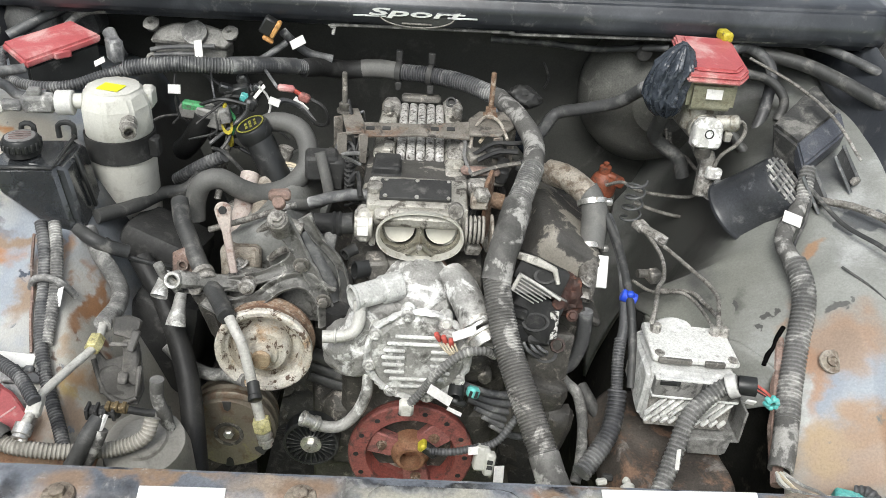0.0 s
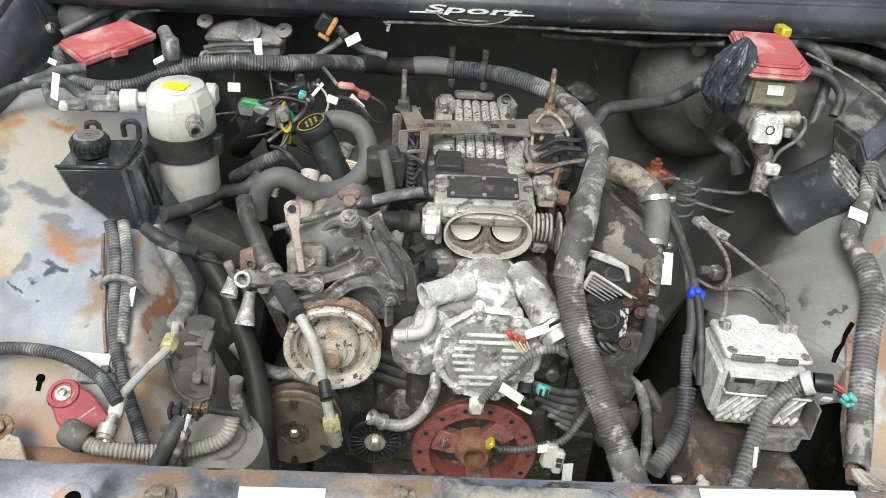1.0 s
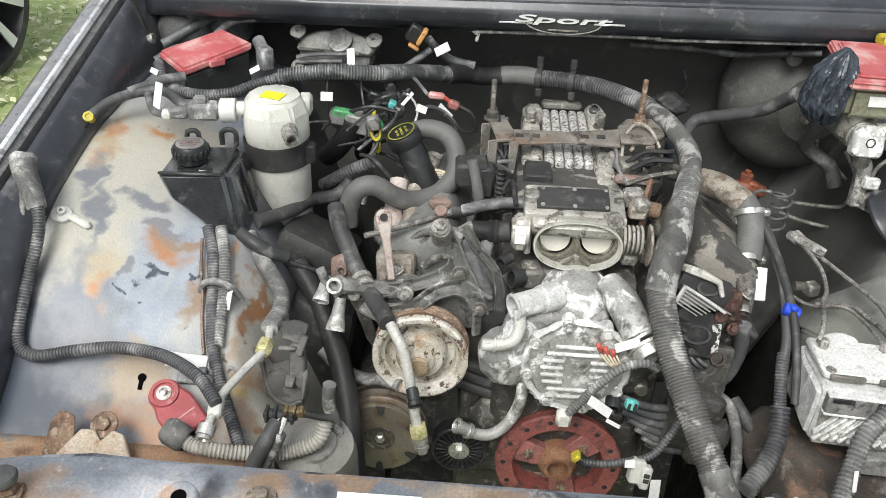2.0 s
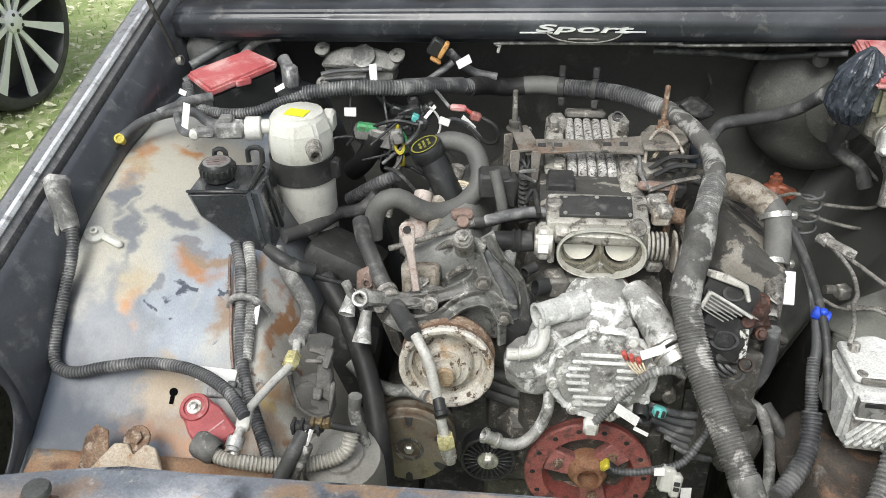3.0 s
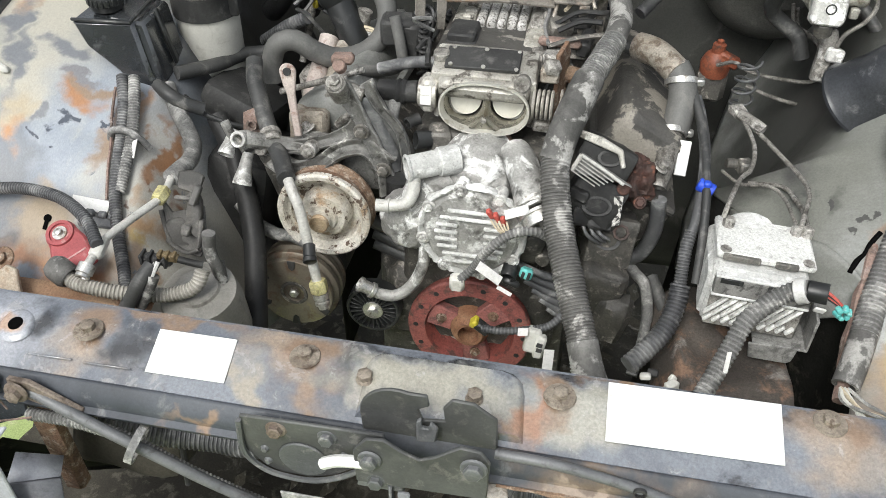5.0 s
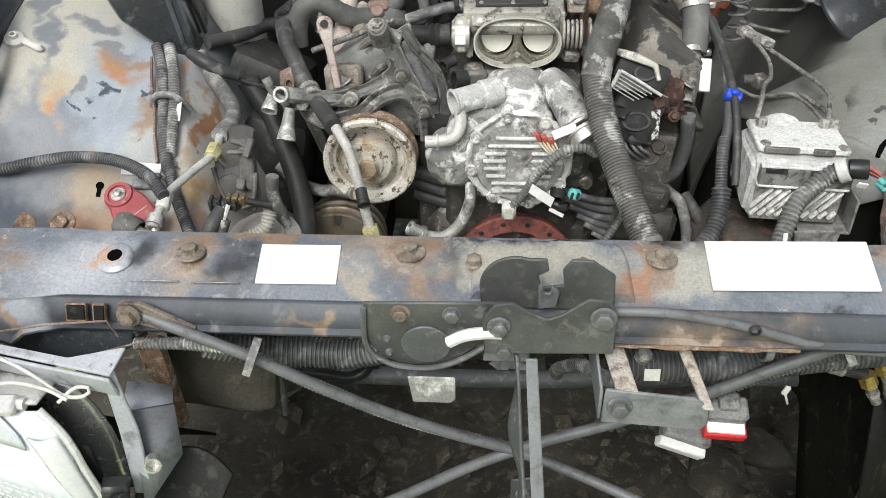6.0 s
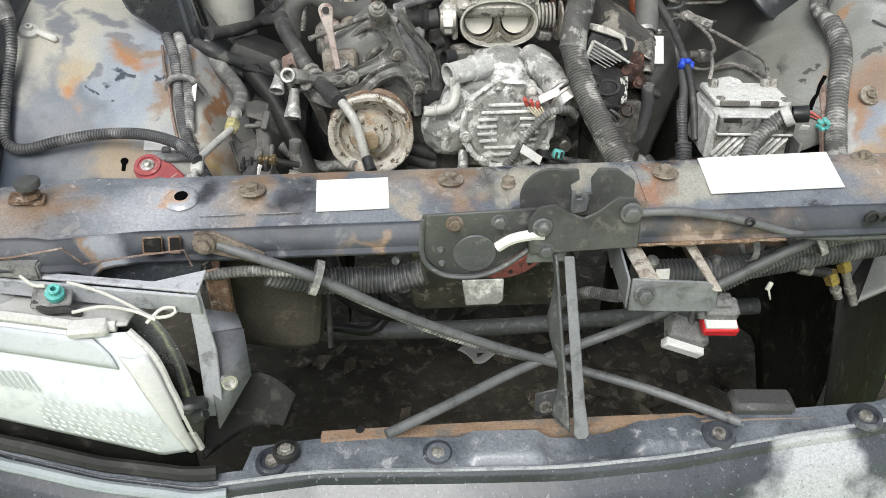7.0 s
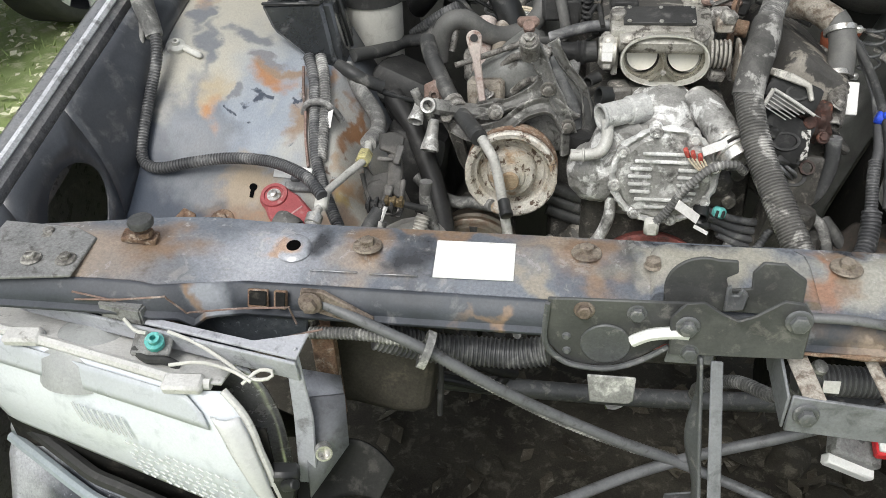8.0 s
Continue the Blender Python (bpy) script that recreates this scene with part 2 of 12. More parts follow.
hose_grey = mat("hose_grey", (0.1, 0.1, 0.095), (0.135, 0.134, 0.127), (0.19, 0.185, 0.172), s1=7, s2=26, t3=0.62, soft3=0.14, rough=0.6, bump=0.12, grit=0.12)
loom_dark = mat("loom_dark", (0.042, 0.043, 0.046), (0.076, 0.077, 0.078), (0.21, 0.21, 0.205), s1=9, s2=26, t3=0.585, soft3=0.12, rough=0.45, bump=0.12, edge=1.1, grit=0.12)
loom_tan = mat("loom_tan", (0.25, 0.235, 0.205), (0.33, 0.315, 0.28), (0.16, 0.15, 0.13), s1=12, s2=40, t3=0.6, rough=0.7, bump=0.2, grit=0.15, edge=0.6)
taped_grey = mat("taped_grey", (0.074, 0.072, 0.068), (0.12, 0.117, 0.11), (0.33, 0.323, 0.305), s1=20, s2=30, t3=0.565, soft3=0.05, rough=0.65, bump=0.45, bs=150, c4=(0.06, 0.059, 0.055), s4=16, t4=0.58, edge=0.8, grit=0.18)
# near black: the deep shade between the parts is put into the colour
bay_shade = mat("bay_shade", (0.009, 0.009, 0.0085), (0.018, 0.0175, 0.016), (0.06, 0.055, 0.046), s1=7, s2=30, t3=0.62, rough=0.85, spec=0.15, bump=0.4, bs=80)
firewall_felt = mat("firewall_felt", (0.042, 0.043, 0.039), (0.065, 0.066, 0.059), (0.115, 0.114, 0.103), s1=4, s2=12, t3=0.62, rough=0.8, bump=0.5, bs=80, grit=0.16)
black_paint = mat("black_paint", (0.02, 0.022, 0.027), (0.036, 0.04, 0.047), (0.11, 0.11, 0.11), s1=6, s2=40, t3=0.64, rough=0.34, coat=0.3, bump=0.06, c4=(0.075, 0.08, 0.09), s4=5, t4=0.58, soft4=0.14, grit=0.12)
# faded black; the sky's reflection is put into the lighter tones
faded_sky_paint = mat("faded_sky_paint", (0.13, 0.132, 0.138), (0.19, 0.19, 0.193), (0.3, 0.29, 0.28), s1=7, s2=50, t3=0.62, soft3=0.1, rough=0.3, spec=0.6, coat=0.8, bump=0.08, c4=(0.17, 0.165, 0.16), s4=5, t4=0.56, soft4=0.12)
black_plastic = mat("black_plastic", (0.014, 0.015, 0.015), (0.026, 0.027, 0.027), (0.075, 0.074, 0.072), s1=9, s2=40, t3=0.63, rough=0.36, bump=0.1, edge=0.4, grit=0.1)
grey_plastic = mat("grey_plastic", (0.18, 0.182, 0.18), (0.25, 0.25, 0.242), (0.1, 0.095, 0.09), s1=14, s2=60, t3=0.58, rough=0.58, bump=0.3)
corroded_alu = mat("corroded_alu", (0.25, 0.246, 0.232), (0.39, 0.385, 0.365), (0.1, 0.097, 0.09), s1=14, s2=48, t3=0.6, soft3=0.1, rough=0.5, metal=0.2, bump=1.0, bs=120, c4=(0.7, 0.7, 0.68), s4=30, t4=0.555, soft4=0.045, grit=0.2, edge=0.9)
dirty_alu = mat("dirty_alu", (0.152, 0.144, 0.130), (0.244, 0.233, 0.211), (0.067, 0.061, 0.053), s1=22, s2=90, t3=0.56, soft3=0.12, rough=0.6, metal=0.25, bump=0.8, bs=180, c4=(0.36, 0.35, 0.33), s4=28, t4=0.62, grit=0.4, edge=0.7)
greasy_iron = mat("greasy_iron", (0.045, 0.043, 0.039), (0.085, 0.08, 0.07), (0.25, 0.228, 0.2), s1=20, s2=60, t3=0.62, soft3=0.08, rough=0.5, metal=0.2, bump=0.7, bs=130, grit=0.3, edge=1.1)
white_ribs = mat("white_ribs", (0.55, 0.54, 0.52), (0.38, 0.37, 0.345), (0.1, 0.09, 0.078), s1=60, s2=170, t3=0.555, soft3=0.06, rough=0.65, bump=0.9, bs=220, grit=0.35, edge=0.3)
bright_steel = mat("bright_steel", (0.66, 0.65, 0.62), (0.52, 0.51, 0.48), (0.26, 0.23, 0.18), s1=30, s2=60, t3=0.6, rough=0.32, metal=0.75, bump=0.15)
rust_steel = mat("rust_steel", (0.17, 0.1, 0.065), (0.25, 0.175, 0.12), (0.36, 0.3, 0.24), s1=25, s2=80, t3=0.58, rough=0.8, metal=0.1, bump=0.8, bs=200, c4=(0.1, 0.065, 0.045), s4=22, t4=0.57, grit=0.4)
rusty_pulley = mat("rusty_pulley", (0.46, 0.42, 0.35), (0.6, 0.575, 0.52), (0.12, 0.085, 0.062), s1=30, s2=75, t3=0.585, soft3=0.025, rough=0.55, metal=0.1, bump=0.8, c4=(0.33, 0.235, 0.15), s4=22, t4=0.6, grit=0.25, edge=0.3)
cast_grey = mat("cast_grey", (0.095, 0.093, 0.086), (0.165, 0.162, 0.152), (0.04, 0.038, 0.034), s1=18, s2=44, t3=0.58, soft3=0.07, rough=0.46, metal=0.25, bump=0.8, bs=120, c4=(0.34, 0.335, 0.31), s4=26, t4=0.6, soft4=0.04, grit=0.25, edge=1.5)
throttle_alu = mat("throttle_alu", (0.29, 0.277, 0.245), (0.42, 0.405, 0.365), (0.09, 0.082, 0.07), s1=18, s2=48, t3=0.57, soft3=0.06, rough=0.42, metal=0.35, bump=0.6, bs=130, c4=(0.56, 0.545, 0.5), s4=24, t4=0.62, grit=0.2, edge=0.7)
pale_pink = mat("pale_pink", (0.4, 0.33, 0.3), (0.5, 0.44, 0.4), (0.24, 0.15, 0.12), s1=18, s2=50, t3=0.6, rough=0.55, metal=0.1, bump=0.4, grit=0.2)
clutch_brown = mat("clutch_brown", (0.17, 0.147, 0.115), (0.215, 0.19, 0.152), (0.13, 0.085, 0.055), s1=10, s2=30, t3=0.58, rough=0.4, metal=0.3, bump=0.2, c4=(0.27, 0.25, 0.12), s4=9, t4=0.64, grit=0.14)
red_iron = mat("red_iron", (0.27, 0.075, 0.06), (0.2, 0.06, 0.05), (0.1, 0.05, 0.043), s1=20, s2=60, t3=0.58, rough=0.62, metal=0.05, bump=0.6, c4=(0.2, 0.14, 0.1), s4=14, t4=0.62, edge=0.3)
red_plastic = mat("red_plastic", (0.46, 0.115, 0.12), (0.4, 0.09, 0.095), (0.58, 0.36, 0.34), s1=12, s2=18, t3=0.56, soft3=0.12, rough=0.42, bump=0.08, grit=0.12)
red_dull = mat("red_dull", (0.36, 0.085, 0.09), (0.29, 0.065, 0.07), (0.42, 0.22, 0.21), s1=20, s2=60, t3=0.62, rough=0.55, grit=0.15)
orange_plastic = mat("orange_plastic", (0.24, 0.075, 0.04), (0.18, 0.055, 0.033), (0.09, 0.05, 0.04), s1=20, s2=60, t3=0.58, rough=0.5)
yellow_plastic = mat("yellow_plastic", (0.5, 0.42, 0.04), (0.42, 0.35, 0.035), (0.14, 0.12, 0.05), s1=20, s2=90, t3=0.62, rough=0.45)
yellow_sticker = mat("yellow_sticker", (0.78, 0.8, 0.02), (0.72, 0.74, 0.03), s1=20, rough=0.5, bump=0)
zinc_yellow = mat("zinc_yellow", (0.6, 0.55, 0.26), (0.68, 0.63, 0.36), (0.33, 0.29, 0.17), s1=60, s2=120, t3=0.6, rough=0.38, metal=0.4)
green_plastic = mat("green_plastic", (0.06, 0.28, 0.1), (0.09, 0.35, 0.15), (0.1, 0.12, 0.09), s1=40, s2=90, t3=0.58, rough=0.5)
teal_plastic = mat("teal_plastic", (0.08, 0.38, 0.36), (0.15, 0.5, 0.46), (0.3, 0.5, 0.48), s1=60, s2=120, t3=0.6, rough=0.5)
blue_plastic = mat("blue_plastic", (0.02, 0.06, 0.5), (0.03, 0.09, 0.6), s1=40, rough=0.4)
paper_white = mat("paper_white", (0.72, 0.71, 0.69), (0.64, 0.63, 0.61), (0.42, 0.41, 0.39), s1=30, s2=90, t3=0.68, rough=0.8, bump=0.1, grit=0.1)
line_white = mat("line_white", (0.58, 0.575, 0.54), (0.46, 0.45, 0.42), (0.24, 0.225, 0.195), s1=24, s2=60, t3=0.61, rough=0.45, metal=0.1, bump=0.3, grit=0.15)
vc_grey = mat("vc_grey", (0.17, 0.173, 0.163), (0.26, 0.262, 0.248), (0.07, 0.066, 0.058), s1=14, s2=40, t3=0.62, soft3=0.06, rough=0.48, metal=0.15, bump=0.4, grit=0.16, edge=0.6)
# lighter copy of black_paint, raised for the sky it reflects
channel_sky_paint = mat("channel_sky_paint", (0.04, 0.044, 0.052), (0.066, 0.071, 0.08), (0.14, 0.142, 0.145), s1=7, s2=30, t3=0.63, soft3=0.1, rough=0.34, coat=0.5, bump=0.1, grit=0.12)
label_white = mat("label_white", (0.74, 0.74, 0.72), (0.69, 0.69, 0.665), (0.5, 0.49, 0.45), s1=14, s2=60, t3=0.68, rough=0.55, bump=0, grit=0.08)
white_plastic = mat("white_plastic", (0.6, 0.595, 0.575), (0.52, 0.515, 0.495), (0.3, 0.29, 0.27), s1=30, s2=90, t3=0.64, rough=0.5, grit=0.12)
white_crust = mat("white_crust", (0.522, 0.522, 0.503), (0.408, 0.408, 0.394), (0.195, 0.192, 0.180), s1=28, s2=120, t3=0.65, soft3=0.1, rough=0.75, bump=0.7, bs=210, c4=(0.7, 0.7, 0.68), s4=22, t4=0.56, grit=0.2, edge=0.3)
acc_white = mat("acc_white", (0.62, 0.615, 0.57), (0.54, 0.535, 0.49), (0.34, 0.32, 0.28), s1=12, s2=40, t3=0.64, soft3=0.1, rough=0.36, bump=0.12, grit=0.08)
acc_can = mat("acc_can", (0.58, 0.57, 0.52), (0.5, 0.49, 0.445), (0.3, 0.28, 0.24), s1=12, s2=45, t3=0.67, soft3=0.12, rough=0.48, bump=0.08, grit=0.06)
tan_metal = mat("tan_metal", (0.264, 0.232, 0.188), (0.344, 0.316, 0.272), (0.144, 0.113, 0.086), s1=25, s2=60, t3=0.54, rough=0.62, metal=0.15, bump=0.6, edge=0.4)
bay_grey = mat("bay_grey", (0.13, 0.128, 0.12), (0.19, 0.188, 0.178), (0.07, 0.068, 0.064), s1=9, s2=45, t3=0.57, rough=0.5, bump=0.4, edge=0.5)
bay_slate = mat("bay_slate", (0.06, 0.061, 0.06), (0.095, 0.096, 0.094), (0.15, 0.15, 0.145), s1=8, s2=26, t3=0.6, rough=0.55, bump=0.3)
ground_mud = mat("ground_mud", (0.034, 0.03, 0.023), (0.064, 0.058, 0.044), (0.125, 0.115, 0.09), s1=6, s2=34, t3=0.59, rough=0.95, bump=1.0, bs=60)
lawn = mat("lawn", (0.24, 0.31, 0.11), (0.34, 0.41, 0.17), (0.48, 0.49, 0.29), s1=3, s2=14, t3=0.56, rough=0.9, bump=0.8, bs=60)
pink_rust = mat("pink_rust", (0.27, 0.19, 0.16), (0.2, 0.135, 0.11), (0.36, 0.3, 0.27), s1=20, s2=60, t3=0.6, rough=0.75, bump=0.6, c4=(0.11, 0.085, 0.07), s4=20, t4=0.57)
tyre_rubber = mat("tyre_rubber", (0.04, 0.04, 0.041), (0.06, 0.06, 0.06), (0.1, 0.097, 0.092), s1=8, s2=50, t3=0.66, rough=0.7)
rim_silver = mat("rim_silver", (0.72, 0.73, 0.74), (0.66, 0.67, 0.68), s1=12, rough=0.4, metal=0.1, bump=0, grit=0)
bag_grey = mat("bag_grey", (0.028, 0.034, 0.045), (0.05, 0.058, 0.072), (0.1, 0.11, 0.13), s1=20, s2=60, t3=0.62, rough=0.26, rvar=0.1, bump=0.5, bs=90)
wire_red = mat("wire_red", (0.5, 0.1, 0.08), (0.42, 0.08, 0.06), s1=30, rough=0.5, bump=0)
wire_tan = mat("wire_tan", (0.55, 0.48, 0.36), (0.48, 0.41, 0.3), s1=30, rough=0.5, bump=0)
RUST, RUST2, CREAM, NAVY = (0.36, 0.19, 0.1), (0.27, 0.2, 0.145), (0.44, 0.42, 0.36), (0.05, 0.062, 0.085)
TAN, SLATE, ORANGE = (0.4, 0.34, 0.24), (0.19, 0.2, 0.215), (0.4, 0.2, 0.085)
fender_paint = mat("fender_paint", (0.22, 0.255, 0.305), (0.31, 0.34, 0.38), (0.18, 0.19, 0.205), s1=6, s2=26, t3=0.69, soft3=0.02, rough=0.34, rvar=0.15, bump=0.15, c4=(0.44, 0.43, 0.38), s4=7, t4=0.6, soft4=0.14, grit=0.12, stretch=(1.6, 0.8, 1), spots=[
    (-0.665, 1.08, 0.1, 0.16, CREAM, 0.7), (-0.60, 1.14, 0.06, 0.08, CREAM, 0.7), (-0.69, 0.893, 0.03, 0.06, CREAM, 0.8), (-0.635, 0.93, 0.03, 0.05, CREAM, 0.8), (-0.69, 0.775, 0.075, 0.085, NAVY, 0.45), (-0.63, 0.735, 0.07, 0.05, NAVY, 0.5), (-0.655, 0.83, 0.018, 0.06, (0.13, 0.15, 0.185), 0.8), (-0.605, 0.82, 0.014, 0.05, (0.15, 0.17, 0.2), 0.8), (-0.63, 0.8, 0.05, 0.04, SLATE, 0.9), (-0.604, 0.765, 0.02, 0.012, SLATE, 0.7),
    (-0.692, 1.105, 0.013, 0.05, ORANGE, 0.85), (-0.692, 1.09, 0.02, 0.02, TAN, 0.8), (-0.629, 1.149, 0.018, 0.01, ORANGE, 0.9), (-0.686, 1.02, 0.013, 0.04, SLATE, 0.5), (-0.66, 0.965, 0.01, 0.05, SLATE, 0.7), (-0.607, 1.0, 0.03, 0.016, SLATE, 0.4), (-0.56, 0.962, 0.034, 0.013, (0.21, 0.21, 0.22), 0.25),
    (-0.634, 0.885, 0.018, 0.025, TAN, 0.8), (-0.629, 0.858, 0.012, 0.016, ORANGE, 0.9), (-0.549, 0.933, 0.026, 0.018, RUST, 0.6), (-0.53, 0.945, 0.04, 0.01, RUST2, 0.6), (-0.508, 0.884, 0.014, 0.03, RUST2, 0.6), (-0.477, 0.93, 0.012, 0.045, RUST, 0.4), (-0.46, 0.9, 0.012, 0.03, (0.2, 0.11, 0.06), 0.4),
    (-0.445, 0.83, 0.045, 0.14, (0.38, 0.37, 0.34), 0.6), (-0.555, 0.775, 0.04, 0.032, (0.33, 0.27, 0.2), 0.45), (-0.38, 0.76, 0.07, 0.1, (0.37, 0.355, 0.31), 0.5), (-0.36, 0.88, 0.06, 0.1, (0.28, 0.27, 0.24), 0.5), (-0.41, 0.82, 0.008, 0.014, RUST2, 0.6), (-0.4, 0.86, 0.012, 0.01, (0.16, 0.09, 0.06), 0.6), (-0.425, 0.765, 0.006, 0.02, (0.36, 0.27, 0.1), 0.6), (-0.39, 0.74, 0.012, 0.008, (0.22, 0.13, 0.075), 0.6), (-0.43, 0.86, 0.006, 0.006, (0.12, 0.08, 0.06), 0.5), (-0.45, 0.81, 0.005, 0.008, (0.14, 0.1, 0.08), 0.5), (-0.55, 0.74, 0.05, 0.02, RUST2, 0.6), (-0.57, 0.722, 0.03, 0.016, (0.24, 0.12, 0.065), 0.5), (-0.49, 0.72, 0.06, 0.018, RUST, 0.5), (-0.435, 0.9, 0.01, 0.05, (0.24, 0.13, 0.07), 0.5), (-0.43, 0.8, 0.012, 0.03, (0.3, 0.2, 0.12), 0.6), (-0.42, 0.74, 0.02, 0.02, RUST2, 0.6), (-0.44, 1.2, 0.075, 0.2, (0.045, 0.045, 0.043), 0.5), (-0.43, 1.42, 0.12, 0.16, (0.03, 0.03, 0.029), 0.5), (-0.36, 1.1, 0.06, 0.12, (0.05, 0.05, 0.047), 0.5), (-0.565, 0.891, 0.006, 0.006, NAVY, 0.4), (-0.607, 0.894, 0.008, 0.009, SLATE, 0.5), (-0.59, 0.87, 0.004, 0.004, NAVY, 0.4), (-0.52, 0.905, 0.004, 0.005, NAVY, 0.4)])
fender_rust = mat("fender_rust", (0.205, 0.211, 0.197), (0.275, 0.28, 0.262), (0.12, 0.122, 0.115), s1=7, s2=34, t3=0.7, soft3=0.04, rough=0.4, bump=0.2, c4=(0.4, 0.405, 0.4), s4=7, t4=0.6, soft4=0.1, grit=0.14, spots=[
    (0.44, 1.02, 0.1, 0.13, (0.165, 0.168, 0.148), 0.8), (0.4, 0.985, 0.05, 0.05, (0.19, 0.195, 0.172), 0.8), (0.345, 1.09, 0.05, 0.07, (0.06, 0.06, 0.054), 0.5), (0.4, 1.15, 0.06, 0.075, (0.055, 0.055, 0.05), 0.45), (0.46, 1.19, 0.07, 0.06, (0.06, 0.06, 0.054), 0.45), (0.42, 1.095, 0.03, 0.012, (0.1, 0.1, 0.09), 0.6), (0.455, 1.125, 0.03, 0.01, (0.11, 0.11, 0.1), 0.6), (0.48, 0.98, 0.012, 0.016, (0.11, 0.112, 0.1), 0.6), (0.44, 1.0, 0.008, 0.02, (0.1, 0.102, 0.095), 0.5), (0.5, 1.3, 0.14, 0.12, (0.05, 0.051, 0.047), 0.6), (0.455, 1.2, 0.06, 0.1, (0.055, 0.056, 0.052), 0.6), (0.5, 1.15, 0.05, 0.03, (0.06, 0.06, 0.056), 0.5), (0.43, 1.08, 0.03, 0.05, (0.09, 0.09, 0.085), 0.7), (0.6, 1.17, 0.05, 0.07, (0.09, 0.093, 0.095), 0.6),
    (0.585, 0.862, 0.055, 0.045, (0.29, 0.205, 0.15), 0.5), (0.566, 0.862, 0.025, 0.025, (0.25, 0.185, 0.14), 0.5), (0.565, 0.812, 0.03, 0.022, (0.2, 0.225, 0.27), 0.7), (0.62, 0.81, 0.05, 0.03, (0.26, 0.29, 0.33), 0.6), (0.6, 0.765, 0.08, 0.022, (0.27, 0.175, 0.11), 0.8), (0.535, 0.757, 0.03, 0.022, (0.32, 0.23, 0.13), 0.8), (0.6, 0.72, 0.1, 0.03, (0.29, 0.2, 0.14), 0.8),
    (0.536, 0.86, 0.012, 0.06, (0.28, 0.17, 0.11), 0.6), (0.575, 1.022, 0.02, 0.016, (0.3, 0.19, 0.12), 0.4), (0.664, 1.066, 0.034, 0.026, (0.1, 0.104, 0.108), 0.12), (0.638, 1.06, 0.011, 0.009, (0.11, 0.112, 0.11), 0.15), (0.573, 0.92, 0.009, 0.008, (0.1, 0.1, 0.095), 0.2), (0.59, 0.925, 0.006, 0.006, (0.12, 0.12, 0.115), 0.2),
    (0.5, 0.925, 0.006, 0.009, (0.07, 0.07, 0.066), 0.15), (0.472, 0.975, 0.006, 0.009, (0.07, 0.07, 0.066), 0.15)])
R1, R2, INK = (0.24, 0.165, 0.112), (0.31, 0.25, 0.195), (0.022, 0.023, 0.026)
# lit copy of the beam's paint: sky sheen is raised into its tones
support_paint_lit = mat("support_paint_lit", (0.105, 0.116, 0.137), (0.185, 0.2, 0.226), (0.3, 0.29, 0.275), s1=8, s2=38, t3=0.66, soft3=0.14, rough=0.24, rvar=0.15, spec=0.7, bump=0.12, coat=0.8, c4=(0.04, 0.042, 0.048), s4=17, t4=0.63, soft4=0.06, grit=0.2, spots=[
    (-0.32, 0.5, 0.036, 0.022, R2, 0.85), (-0.322, 0.523, 0.02, 0.016, R1, 0.85), (-0.63, 0.475, 0.09, 0.04, R2, 0.85), (-0.54, 0.5, 0.05, 0.018, R1, 0.85), (-0.43, 0.495, 0.05, 0.05, (0.36, 0.37, 0.4), 0.7), (-0.423, 0.508, 0.015, 0.012, (0.42, 0.29, 0.21), 0.6), (-0.375, 0.53, 0.018, 0.014, INK, 0.85), (-0.27, 0.515, 0.02, 0.025, INK, 0.85),
    (-0.24, 0.556, 0.06, 0.007, R1, 0.85), (-0.13, 0.545, 0.035, 0.012, R2, 0.85), (-0.099, 0.531, 0.024, 0.016, R1, 0.85), (-0.15, 0.505, 0.016, 0.022, (0.3, 0.27, 0.22), 0.5), (-0.09, 0.5, 0.02, 0.016, R1, 0.85), (-0.06, 0.52, 0.012, 0.02, INK, 0.85), (0.02, 0.545, 0.07, 0.006, INK, 0.85), (-0.02, 0.51, 0.03, 0.016, (0.3, 0.28, 0.26), 0.6),
    (0.03, 0.515, 0.09, 0.02, (0.33, 0.315, 0.26), 0.7), (0.17, 0.515, 0.045, 0.024, (0.34, 0.33, 0.285), 0.6), (0.122, 0.51, 0.012, 0.03, (0.3, 0.17, 0.11), 0.7), (0.147, 0.53, 0.018, 0.014, R1, 0.85), (0.105, 0.495, 0.014, 0.012, R1, 0.85), (0.29, 0.554, 0.12, 0.005, INK, 0.85), (0.39, 0.53, 0.034, 0.026, R2, 0.85), (0.4, 0.545, 0.03, 0.014, R1, 0.85), (0.46, 0.52, 0.05, 0.03, (0.26, 0.23, 0.2), 0.6), (0.21, 0.555, 0.03, 0.008, R1, 0.85)])
# shaded copy of the same paint, darker for the front face
support_front_shaded = mat("support_front_shaded", (0.04, 0.045, 0.054), (0.07, 0.077, 0.09), (0.15, 0.154, 0.16), s1=8, s2=30, t3=0.67, soft3=0.08, rough=0.5, spec=0.4, bump=0.1, c4=(0.035, 0.038, 0.044), s4=9, t4=0.62, soft4=0.1, grit=0.12, spots=[
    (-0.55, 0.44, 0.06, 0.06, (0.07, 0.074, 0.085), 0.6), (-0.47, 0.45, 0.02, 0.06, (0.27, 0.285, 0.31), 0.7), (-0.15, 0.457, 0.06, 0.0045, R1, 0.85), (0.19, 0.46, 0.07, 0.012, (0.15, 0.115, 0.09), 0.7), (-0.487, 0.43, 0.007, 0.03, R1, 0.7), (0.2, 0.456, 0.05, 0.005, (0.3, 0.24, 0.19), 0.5)])
